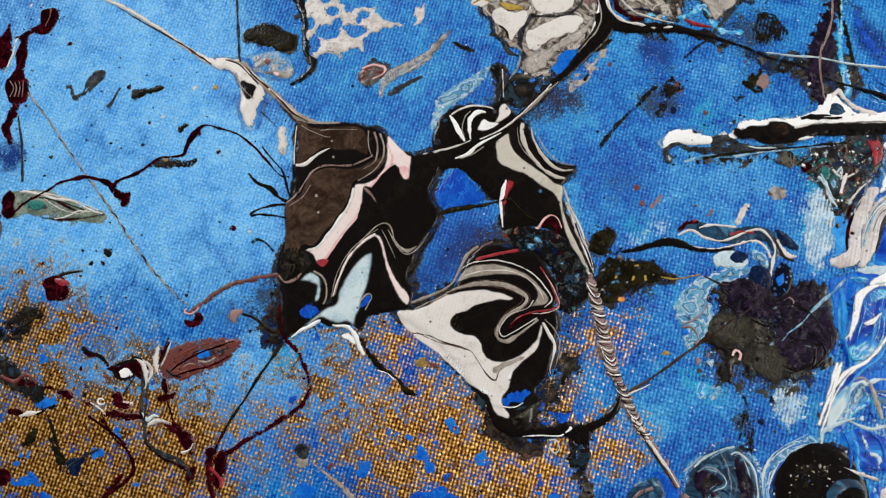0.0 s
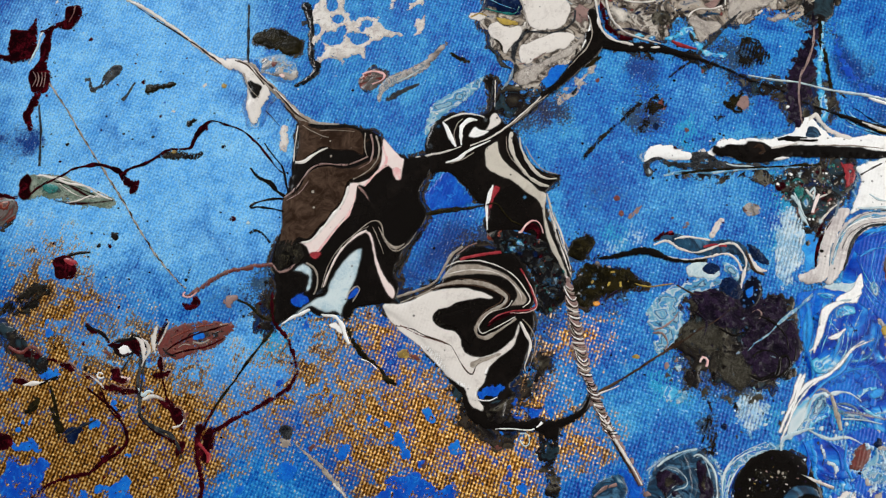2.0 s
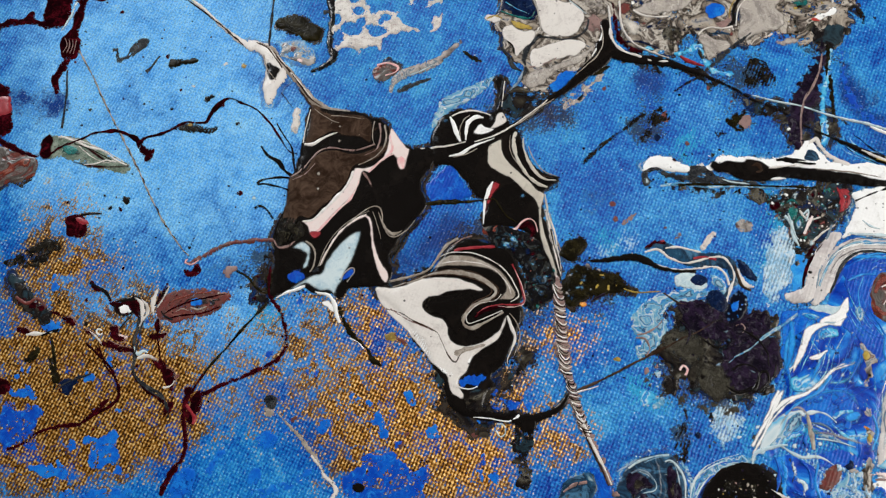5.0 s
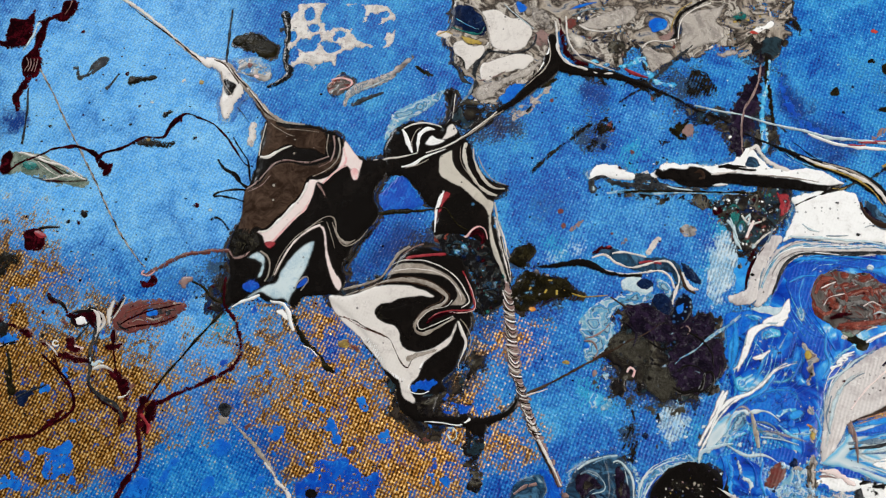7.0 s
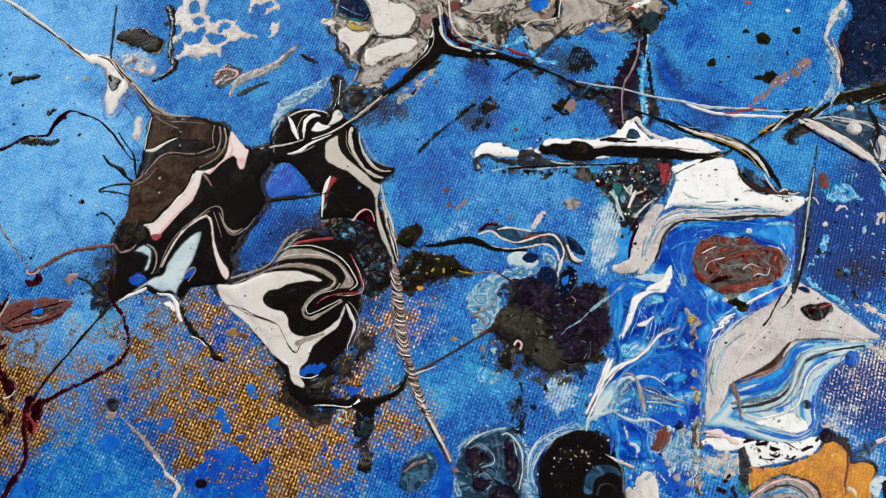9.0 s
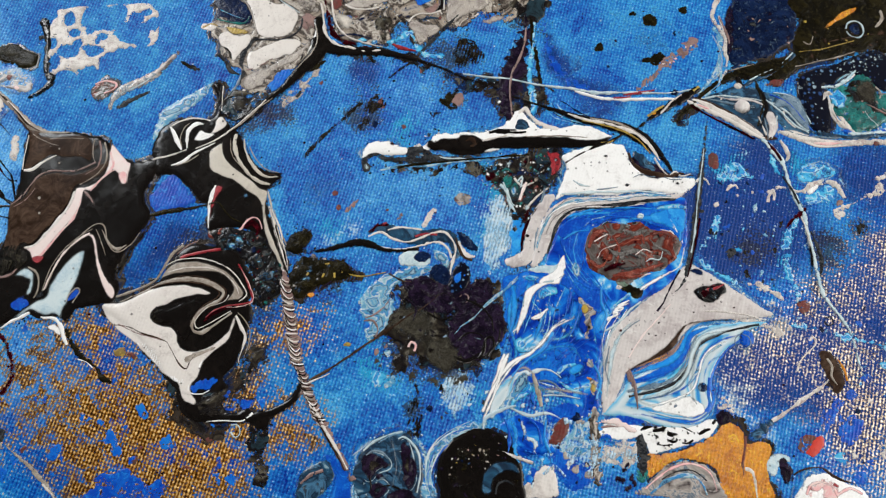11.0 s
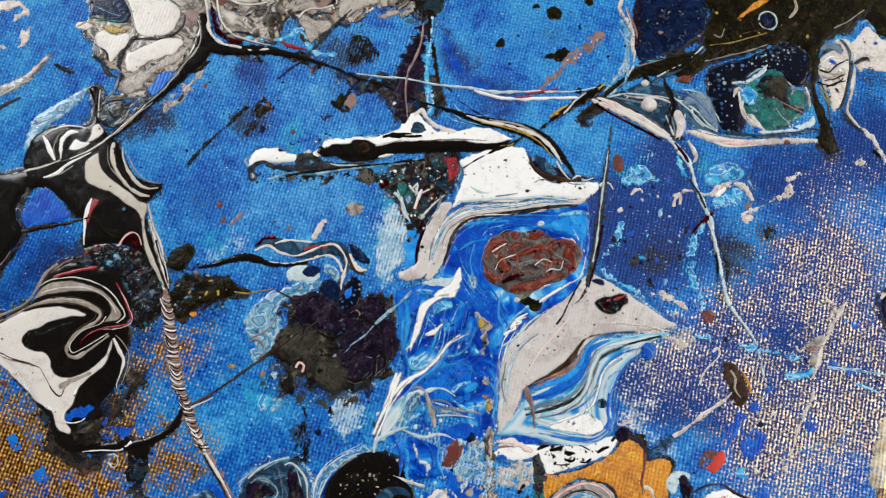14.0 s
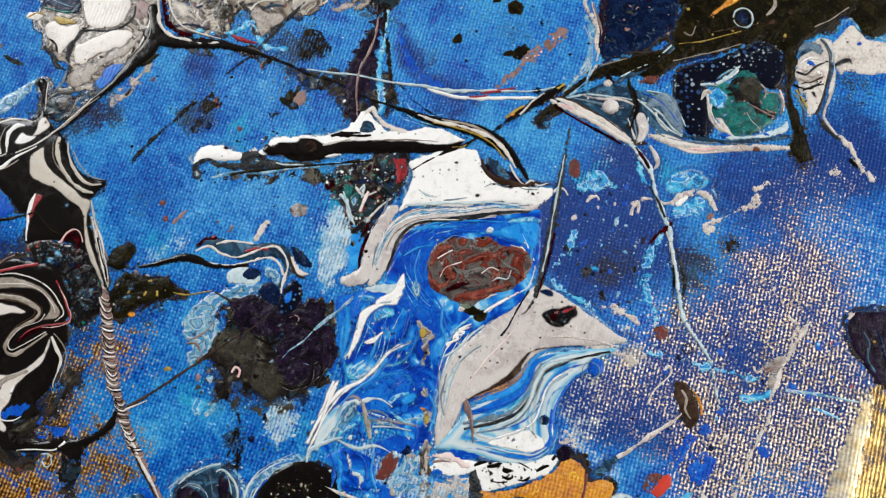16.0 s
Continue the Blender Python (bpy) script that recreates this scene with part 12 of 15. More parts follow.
for pts, mat in (([(55.4, -10.0, 0.49), (58.5, -12.2, 1.71), (62.6, -11.4, 1.47), (65.4, -13.2, 0.61)], "ash"), ([(56.7, -14.2, 0.49), (59.7, -15.5, 1.21), (63.7, -14.9, 0.97)], "slate"), ([(60.2, -6.6, 0.37), (62.8, -7.6, 0.99), (65.2, -6.5, 0.49)], "ash"), ([(58.3, -16.5, 0.36), (61.1, -17.4, 0.72), (64.0, -16.7, 0.36)], "brick")):
    strand("marbling", pts, mat, ember, 0.14, 3)
flecks("ember_fleck", [(52.3, -9.3), (56.8, -5.8), (65.6, -5.7), (71.6, -9.1), (69.9, -14.2), (62.3, -17.2), (54.4, -15.7)], ("brick", "ash", "rust", "smoke", "bone", "maroon"), ember, 60, (0.4, 1.8), 86, tall=0.12)
drop("sage_chip", 59.0, -19.1, 3.22, 1.73, 0, "sage", ember, 0.1, 2)
strand("grey_rim", [(55.3, -5.5, 0.51), (58.4, -4.2, 0.63), (60.9, -4.9, 0.51)], "slate", ember, 0.1, 1)
drop("black_pebble", *[(62.5, -5.0)][0], 1.4, 1.3, 0, "black", painting, 0.45, 4)
drop("white_bead", *[(64.1, -3.2)][0], 2.0, 1.8, 0, "ice", painting, 0.35, 4, label="white bead of paint", uneven=0.03)
strand("white_streak", [(71.0, -3.6, 0.63), (71.7, -5.5, 1.01), (72.6, -7.5, 1.13), (73.0, -9.6, 0.50)], "white", painting, 0.25, 4, label="white streak beside the oval")
strand("white_streak", [(70.4, -6.6, 0.75), (71.3, -7.9, 1.00), (72.0, -8.9, 0.63)], "white", painting, 0.25, 4)
strand("white_rim", [(73.2, -10.6, 0.62), (72.0, -14.6, 0.74), (69.2, -16.6, 0.87), (65.4, -18.9, 0.99), (63.2, -20.6, 0.74)], "ice", painting, 0.2, 3, label="pale rim under the oval")
pool("olive_chip", [(58.6, -20.1), (60.5, -18.6), (63.2, -20.1), (62.9, -21.9), (60.9, -21.8)], "olive", painting, 0.35, level=4, label="olive chip under the oval")
drop("cream_chip", *[(58.6, -19.7)][0], 2.0, 1.6, 0, "ivory", painting, 0.3, 5)
grey_stalk = strand("grey_stalk", [(80.9, 20.1, 0.39), (79.8, 14.3, 0.65), (78.7, 8.6, 1.16), (77.7, 3.0, 1.40), (76.6, -2.4, 1.52), (75.6, -7.8, 1.50), (74.3, -13.2, 1.49), (73.1, -17.1, 1.11), (71.5, -19.8, 0.86), (70.3, -20.6, 0.49)], "slate", painting, 0.4, 5, label="long grey stalk of paint")
strand("light_stripe", [(79.5, 12.9, 0.26), (78.4, 7.2, 0.51), (77.0, 0.3, 0.51), (75.9, -6.5, 0.50), (74.6, -11.8, 0.37)], "ice", grey_stalk, 0.05, 1)
strand("maroon_stripe", [(77.3, -3.7, 0.38), (76.3, -7.8, 0.50), (74.8, -13.1, 0.50), (73.4, -17.3, 0.37)], "maroon", grey_stalk, 0.05, 1)
strand("thread", [(72.0, -15.6, 0.37), (69.8, -19.3, 0.49), (68.0, -22.6, 0.86), (66.4, -24.9, 0.73)], "plum", painting, 0.3, 5, label="dark thread with a bulb")
strand("white_claw", [(77.0, 4.9, 0.51), (78.1, 5.8, 0.64), (79.3, 5.6, 0.51), (80.0, 4.3, 0.38)], "cream", painting, 0.3, 4)

wing = pool("cream_wing", [(73.5, -14.2), (76.7, -15.3), (80.4, -17.6), (84.9, -20.8), (89.0, -23.8), (91.7, -25.6), (85.7, -26.5), (79.6, -26.7), (74.8, -27.6), (72.0, -29.7), (69.5, -32.6), (64.8, -35.4), (59.5, -37.9), (58.0, -41.2), (55.5, -45.1), (53.8, -46.9), (53.4, -43.4), (54.0, -38.8), (54.3, -33.7), (56.6, -28.9), (60.3, -25.4), (65.1, -21.5), (69.4, -18.6)], "lilac", painting, 0.28, rag=0.1, label="broad cream wing of poured paint")
strand("grey_shade", [(54.6, -43.1, 0.95), (55.4, -38.2, 1.44), (56.5, -33.3, 1.70), (59.0, -28.9, 1.22), (62.7, -26.2, 0.73)], "ice", wing, 0.04, 1)
strand("umber_hem", [(58.8, -38.2, 0.60), (62.2, -36.3, 0.96), (65.8, -34.5, 1.44), (68.8, -32.4, 1.93), (70.8, -29.6, 1.21), (72.8, -27.7, 0.85), (77.2, -26.9, 0.73), (83.3, -26.6, 0.61), (88.1, -26.1, 0.36)], "brown", wing, 0.06, 1)
strand("ochre_hem", [(59.7, -38.6, 0.48), (63.0, -37.1, 0.96), (66.6, -35.5, 1.20), (69.4, -33.6, 1.20), (71.2, -31.3, 0.72)], "ochre", wing, 0.04, 1)
for pts, mat in (([(54.5, -35.4, 0.81), (55.3, -31.4, 1.29), (56.9, -28.6, 1.18), (60.2, -25.1, 0.95), (64.0, -21.9, 0.60)], "ice"), ([(55.3, -40.6, 0.57), (54.6, -37.2, 0.46), (55.7, -32.6, 0.35)], "steel"), ([(59.7, -35.0, 0.35), (62.3, -31.0, 0.47), (66.1, -26.9, 0.36), (69.3, -23.4, 0.24)], "blush"), ([(58.2, -30.3, 0.23), (60.7, -28.0, 0.35), (62.5, -26.9, 0.24)], "steel"), ([(76.3, -24.8, 0.24), (81.0, -25.0, 0.36), (85.7, -25.6, 0.36), (89.8, -26.6, 0.24)], "ivory")):
    strand("wing_streak", pts, mat, wing, 0.04, 2)
flecks("wing_speck", [(58.3, -29.1), (69.5, -19.8), (77.6, -23.6), (73.8, -27.1), (63.9, -32.8), (59.1, -35.0)], ("slate", "mauve", "smoke"), wing, 26, (0.25, 0.7), 81, tall=0.05)
pool("wing_tip", [(79.4, -23.4), (84.2, -23.6), (88.2, -25.1), (92.6, -28.8), (90.7, -29.9), (85.5, -28.0), (80.9, -26.4)], "ivory", painting, 0.08, level=2, rag=0.8, holes=0.3, label="thin ivory feathering at the wing tip")
insect = pool("red_black_spot", [(74.2, -20.6), (75.7, -19.5), (78.3, -18.8), (80.9, -18.3), (81.8, -20.0), (80.2, -21.9), (78.0, -23.3), (76.0, -22.7)], "soot", wing, 0.12, level=1, rag=0.3, label="black and red spot on the wing")
drop("red_fleck", *[(76.8, -20.9)][0], 1.6, 2.2, 0, "maroon", insect, 0.06, 2)
strand("red_fleck", [(78.8, -20.0, 0.61), (80.3, -19.4, 0.60), (81.3, -18.8, 0.35)], "red", insect, 0.06, 2)
flecks("spot_fleck", [(74.6, -20.5), (78.3, -19.0), (81.5, -19.0), (80.0, -21.8), (77.0, -22.8)], ("maroon", "ash", "red", "slate", "steel"), insect, 26, (0.3, 1.1), 99, tall=0.06, level=3)
pool("navy_spot", [(73.9, -15.8), (75.4, -15.1), (76.9, -15.8), (77.0, -17.1), (75.3, -16.9)], "navy", wing, 0.06, level=1)
for x, y, w in [(74.2, -25.1, 0.61), (66.6, -27.4, 0.61), (64.9, -27.0, 0.37), (65.7, -30.2, 0.73), (58.3, -29.2, 1.10), (55.6, -28.9, 0.73), (83.0, -24.0, 0.73), (56.8, -30.6, 0.49), (67.9, -24.3, 0.49), (69.7, -22.4, 0.37), (60.3, -26.9, 0.37)]:
    drop("dark_speck", x, y, w, w * 0.8, 20, "maroon", wing, 0.06, 1)
under_wing = pool("banded_patch", [(53.3, -46.9), (56.2, -43.9), (59.9, -39.3), (64.8, -37.1), (69.7, -34.0), (72.3, -30.0), (76.0, -28.0), (83.2, -27.2), (90.5, -26.7), (87.9, -28.3), (84.2, -29.8), (83.6, -31.8), (80.4, -33.4), (77.8, -37.2), (76.6, -41.4), (76.9, -44.9), (74.6, -48.1), (70.8, -49.8), (65.5, -49.3), (60.4, -47.8), (56.4, -47.2)], "banded", painting, 0.2, rag=0.15, label="banded blue and white paint under the wing")
for pts, mat in (([(59.9, -40.3, 1.20), (64.7, -38.8, 2.15), (68.6, -36.5, 2.64), (71.4, -33.2, 2.41), (73.2, -30.1, 1.69), (77.1, -28.4, 0.97)], "azure"), ([(58.7, -42.1, 0.72), (63.4, -41.0, 1.43), (68.3, -39.0, 1.67), (71.0, -36.1, 1.20)], "cyan"), ([(72.0, -34.6, 0.72), (73.6, -31.3, 0.96), (77.1, -29.1, 0.97), (83.2, -27.7, 0.60)], "cyan"), ([(59.3, -43.2, 0.48), (65.2, -41.8, 0.71), (69.9, -39.6, 0.83), (72.9, -35.7, 0.72), (75.0, -32.0, 0.72), (80.7, -29.3, 0.60), (88.0, -27.6, 0.48)], "slate"), ([(63.3, -43.6, 0.59), (69.3, -42.2, 0.83), (73.0, -39.3, 0.95), (75.4, -34.8, 1.08), (78.9, -31.4, 0.96), (84.2, -29.8, 0.60)], "azure"), ([(71.7, -40.8, 0.48), (73.8, -38.1, 0.60), (76.1, -34.5, 0.60), (79.6, -32.1, 0.48)], "aqua"), ([(84.2, -30.8, 0.84), (80.9, -33.0, 1.08), (78.1, -36.6, 1.19), (76.7, -40.2, 1.19), (77.0, -43.7, 1.18), (75.0, -46.5, 1.41), (71.4, -48.1, 1.41), (66.7, -47.8, 1.06), (61.8, -46.8, 0.71)], "azure"), ([(76.5, -39.1, 0.48), (75.9, -42.7, 0.59), (76.0, -45.0, 0.59), (73.7, -47.2, 0.59)], "cobalt")):
    strand("blue_band", pts, mat, under_wing, 0.05, 1)
drop("blue_bubble", *[(85.1, -30.7)][0], 3.6, 3.8, 0, "cobalt", painting, 0.35, 4, label="round blue bubble", uneven=0.03)
drop("bubble_core", *[(84.9, -30.6)][0], 1.0, 1.0, 0, "navy", painting, 0.42, 6)
drop("blue_bubble", *[(74.9, -41.1)][0], 2.4, 2.4, 0, "navy", painting, 0.3, 4, label="round blue bubble", uneven=0.03)
for x, y, w in [(72.5, -43.8, 1.42), (72.9, -45.5, 0.71), (68.2, -45.3, 0.71), (71.1, -43.0, 0.59), (59.7, -45.5, 0.36)]:
    drop("blue_fleck", x, y, w, w * 0.6, -50, "navy", under_wing, 0.06, 2)
strand("brown_stalk", [(59.5, -38.2, 0.96), (60.1, -40.5, 0.84), (60.8, -42.8, 0.83), (61.0, -45.5, 0.47)], "mauve", painting, 0.3, 5, label="short brown stalk")

for pts, mat in (([(34.1, -48.2, 0.68), (35.4, -50.8, 1.01), (35.1, -54.1, 1.00), (35.9, -56.8, 0.55)], "bright"), ([(36.6, -48.6, 0.45), (37.5, -51.4, 1.12), (39.0, -52.5, 1.12), (39.3, -54.7, 0.56)], "ice"), ([(33.0, -48.0, 0.45), (34.0, -51.3, 0.67), (33.6, -55.1, 0.56)], "cobalt"), ([(38.3, -48.1, 0.56), (40.0, -49.8, 0.79), (40.5, -53.1, 0.56)], "cobalt"), ([(41.8, -48.2, 0.45), (41.3, -51.5, 0.67), (42.4, -54.8, 0.56)], "bright"), ([(45.8, -48.3, 0.68), (48.6, -49.4, 0.90), (49.0, -52.8, 0.89), (46.6, -57.1, 0.89)], "frost"), ([(51.4, -51.7, 0.90), (51.8, -55.0, 1.11), (50.5, -58.8, 0.88)], "frost"), ([(54.0, -55.6, 0.89), (57.5, -54.6, 1.34), (60.0, -55.8, 0.89)], "frost"), ([(52.1, -48.6, 0.68), (56.1, -48.3, 1.36), (60.0, -50.3, 1.35)], "blush"), ([(32.5, -54.5, 0.56), (35.9, -55.9, 0.67), (38.7, -56.9, 0.44)], "ivory"), ([(40.3, -40.3, 0.34), (46.0, -41.8, 0.46), (50.7, -41.1, 0.34)], "frost"), ([(40.9, -59.1, 0.55), (43.2, -57.5, 0.88), (45.4, -59.4, 0.66)], "frost"), ([(28.6, -50.1, 0.34), (29.2, -47.9, 0.68), (32.1, -46.3, 0.68), (35.5, -45.2, 0.57)], "ice")):
    strand("blue_streak", pts, mat, painting, 0.16, 20, rag=0.3)
flecks("blue_grain", [(33.2, -46.8), (51.6, -46.7), (60.5, -51.9), (59.0, -58.4), (46.5, -59.2), (33.0, -57.8)], ("frost", "cobalt", "bright", "ice", "bone"), painting, 60, (0.6, 2.2), 84, tall=0.06, level=5)
# patches along the lower edge, below the blue field
pool("blue_weave_patch", [(42.2, -46.1), (45.5, -44.5), (49.7, -44.4), (51.2, -45.7), (50.5, -47.6), (46.7, -48.4), (42.7, -48.4)], "cobalt", painting, 0.05, level=2, rag=0.3)
pool("blue_weave_patch", [(56.2, -47.2), (59.7, -46.2), (63.5, -46.6), (63.2, -48.0), (59.6, -49.0), (56.8, -48.8)], "cobalt", painting, 0.06, level=2, rag=0.3)
pool("brown_patch", [(42.9, -50.4), (43.9, -48.6), (45.8, -48.1), (46.7, -49.8), (45.5, -52.5), (43.4, -53.3), (42.2, -52.4)], "rust", painting, 0.2, level=2, rag=0.3, label="reddish brown patch")
pool("blue_swirl", [(31.9, -49.5), (34.8, -47.5), (38.4, -47.8), (41.4, -48.8), (42.2, -51.0), (42.0, -54.5), (39.6, -55.4), (36.7, -55.5), (34.9, -53.9), (34.4, -51.6)], "foam", painting, 0.2, rag=0.2, label="blue swirled patch")
strand("dark_fold", [(36.0, -48.2, 0.95), (37.0, -50.9, 1.19), (36.3, -53.8, 0.94)], "navy", painting, 0.22, 3)
strand("azure_fold", [(34.1, -49.6, 0.83), (35.4, -52.1, 0.95), (37.3, -54.4, 0.83), (39.6, -54.9, 0.71)], "azure", painting, 0.22, 4)
pool("pale_patch", [(46.7, -50.2), (47.9, -48.5), (50.8, -48.5), (52.0, -51.4), (50.8, -54.4), (48.4, -55.7), (45.5, -54.8), (44.6, -53.7)], "aqua", painting, 0.12, rag=0.5, holes=0.25, label="pale brushed patch")
pool("blue_weave_patch", [(42.6, -55.6), (44.9, -53.8), (47.8, -56.3), (51.3, -57.2), (50.3, -61.2), (46.6, -62.0), (43.2, -58.4)], "cobalt", painting, 0.05, rag=0.4)
pool("pink_toe", [(38.3, -62.7), (39.0, -59.3), (40.8, -57.3), (42.7, -57.4), (43.6, -59.5), (43.8, -63.4), (38.5, -63.8)], "cream", painting, 0.25, rag=0.15, label="pinkish cream blot")
pool("cream_toe", [(36.7, -61.7), (37.6, -60.5), (38.5, -61.3), (38.3, -63.8), (36.9, -63.9)], "ivory", painting, 0.2, level=1)
for pts, mat in (([(60.1, -38.5, 0.92), (63.7, -37.2, 1.85), (67.8, -35.8, 2.32), (70.7, -33.5, 2.10), (72.4, -30.0, 1.65), (74.9, -27.9, 1.06), (78.5, -27.1, 0.59)], "bright"), ([(60.5, -39.8, 0.58), (64.7, -39.0, 0.69), (68.9, -37.3, 0.58), (71.5, -35.0, 0.47), (73.1, -31.8, 0.35)], "cobalt"), ([(59.0, -42.1, 0.46), (63.4, -41.2, 0.92), (68.2, -39.8, 0.92), (71.2, -36.9, 0.70), (72.7, -33.6, 0.58), (74.5, -30.1, 0.47)], "steel"), ([(58.0, -44.6, 0.57), (63.3, -43.3, 1.03), (68.6, -41.5, 1.38), (71.8, -38.2, 1.62), (73.2, -34.2, 1.75), (75.2, -30.9, 1.76), (78.3, -29.7, 1.41), (80.9, -29.2, 0.83)], "ice"), ([(61.5, -43.9, 0.23), (66.8, -42.7, 0.34), (70.7, -40.3, 0.35), (73.1, -36.5, 0.35), (74.7, -33.0, 0.35)], "steel"), ([(60.3, -45.5, 0.45), (64.4, -44.9, 0.80), (69.1, -43.5, 0.91), (72.7, -41.6, 0.92), (74.3, -38.2, 0.93), (75.5, -34.8, 0.93), (77.8, -32.5, 0.82), (80.5, -31.4, 0.59)], "white"), ([(58.5, -46.7, 0.45), (63.1, -47.0, 0.79), (67.6, -48.0, 1.02), (71.6, -48.7, 1.02), (74.5, -48.0, 1.02), (76.5, -46.2, 1.02), (76.2, -44.0, 0.91), (75.2, -41.1, 0.92), (75.7, -37.7, 1.04), (77.2, -35.4, 0.93), (79.7, -34.3, 0.70)], "bright"), ([(63.1, -46.2, 0.34), (68.2, -47.3, 0.45), (72.8, -47.8, 0.45), (75.3, -46.2, 0.34)], "ice"), ([(59.7, -37.1, 0.46), (62.6, -36.2, 0.81), (66.7, -34.8, 0.93), (70.0, -32.9, 0.70), (71.9, -30.2, 0.47)], "mauve"), ([(60.0, -36.6, 0.35), (63.8, -35.8, 0.46), (67.9, -34.3, 0.47)], "ochre")):
    strand("wing_band", pts, mat, under_wing, 0.05, 5)
pool("white_foot", [(63.7, -45.6), (67.9, -43.9), (71.2, -42.8), (74.2, -44.0), (75.3, -46.2), (72.2, -47.5), (67.7, -46.7)], "white", under_wing, 0.06, level=6, rag=0.3)
for pts in ([(71.9, -43.3), (72.8, -42.9), (73.9, -44.2), (74.2, -45.6), (73.1, -45.4)], [(73.5, -40.5), (74.7, -39.9), (75.2, -41.3), (74.4, -42.4), (73.5, -41.7)], [(68.0, -44.9), (69.2, -44.4), (69.6, -45.3), (68.4, -46.0)]):
    pool("blue_cell", pts, "steel", under_wing, 0.05, level=8, rag=0.25)
strand("grey_stalk", [(59.6, -37.1, 0.35), (60.3, -39.6, 0.58), (60.8, -42.5, 0.57), (61.0, -45.8, 0.23)], "mauve", under_wing, 0.12, 9)
strand("cell_ring", [(84.0, -29.6, 0.33), (85.5, -30.5, 0.33), (85.7, -32.0, 0.33), (84.4, -33.1, 0.33), (82.8, -32.7, 0.33), (82.4, -31.2, 0.33), (83.3, -29.8, 0.33)], "steel", under_wing, 0.3, 22)
shelf = pool("white_shelf", [(53.7, -48.7), (55.5, -47.7), (59.0, -48.8), (62.5, -49.2), (67.2, -49.0), (71.9, -48.9), (75.5, -47.6), (77.6, -47.7), (77.0, -49.9), (75.2, -51.4), (71.6, -52.8), (66.8, -54.3), (63.2, -54.8), (62.4, -53.4), (61.1, -51.7), (57.6, -52.2), (54.1, -51.5), (51.8, -50.9)], "white", painting, 0.15, rag=0.2, label="white shelf of paint with black flecks")
for pts in ([(61.3, -50.0, 0.35), (62.5, -49.4, 0.59), (63.7, -49.2, 0.35)], [(63.8, -50.1, 0.58), (65.0, -50.0, 0.82), (66.7, -49.4, 0.35)], [(66.8, -50.6, 0.58), (67.7, -50.9, 0.82), (68.5, -50.7, 0.47)], [(66.7, -51.8, 0.35), (67.9, -52.4, 0.58), (68.8, -52.2, 0.35)], [(73.4, -50.8, 0.35), (74.6, -50.1, 0.70), (75.8, -49.7, 0.35)], [(69.7, -52.5, 0.35), (70.9, -52.7, 0.47), (72.1, -51.9, 0.35)], [(69.3, -49.0, 0.23), (70.7, -49.6, 0.35), (72.0, -50.3, 0.23)], [(76.4, -48.6, 0.47), (77.2, -47.7, 0.70)], [(64.6, -52.9, 0.23), (66.3, -53.1, 0.35), (67.8, -52.9, 0.23)]):
    strand("black_fleck", pts, "black", shelf, 0.05, 1)
strand("pink_line", [(52.5, -49.8, 0.35), (54.3, -49.3, 0.47), (56.6, -49.5, 0.23)], "mauve", shelf, 0.05, 1)
strand("grey_leg", [(62.2, -49.4, 1.17), (61.3, -52.2, 2.10), (61.6, -55.0, 2.55), (61.6, -57.8, 2.08), (61.3, -59.5, 0.92)], "slate", painting, 0.18, 3, rag=0.3, label="dark grey leg through the shelf")
pool("green_foot", [(60.0, -58.3), (62.2, -56.7), (62.5, -58.9), (61.5, -60.1), (60.1, -59.7)], "teal", painting, 0.12, level=4, holes=0.3)
pool("pale_weave", [(53.5, -52.6), (56.5, -51.6), (60.5, -52.8), (60.8, -56.1), (58.4, -57.8), (55.0, -56.6), (52.7, -56.0)], "ivory", painting, 0.05, rag=0.5, holes=0.5)
pool("yellow_field", [(62.3, -54.8), (65.6, -54.6), (69.1, -53.9), (72.7, -52.6), (76.4, -50.6), (78.5, -48.8), (80.2, -48.2), (82.6, -49.8), (83.3, -52.1), (86.8, -52.0), (88.3, -53.3), (87.0, -56.7), (87.1, -60.0), (87.4, -63.3), (77.5, -63.6), (76.8, -58.7), (75.2, -57.3), (72.4, -56.2), (69.5, -55.9), (66.6, -56.9), (64.1, -58.4), (62.2, -59.7), (61.7, -57.3)], "ochre", painting, 0.12, rag=0.25, label="golden yellow patch on ribbed weave")
strand("ochre_line", [(82.9, -51.0, 0.47), (82.7, -53.2, 0.70), (81.9, -56.6, 0.58), (81.9, -58.8, 0.35)], "rust", painting, 0.14, 3)
strand("cream_thread", [(82.3, -57.5, 0.69), (83.6, -57.9, 0.81), (84.1, -59.9, 0.58), (84.2, -63.2, 0.46)], "ivory", painting, 0.16, 4)
pool("black_toe", [(77.2, -47.7), (78.0, -46.1), (79.5, -45.8), (80.5, -47.1), (79.7, -48.4), (78.0, -48.8)], "plum", painting, 0.2, level=3, label="plum black blot over the yellow")
flecks("black_chip", [(62.9, -49.6), (68.7, -49.0), (75.5, -49.9), (71.9, -52.2), (67.2, -53.8), (63.2, -54.2)], ("black", "black", "smoke"), shelf, 34, (0.4, 1.5), 82, tall=0.06)
mound = pool("lilac_mound", [(60.4, -62.7), (62.1, -60.8), (64.6, -58.4), (66.6, -56.9), (69.7, -55.9), (72.7, -56.2), (75.3, -57.5), (76.7, -59.8), (77.0, -63.6)], "silt", painting, 0.25, level=2, label="lilac grey banded mound")
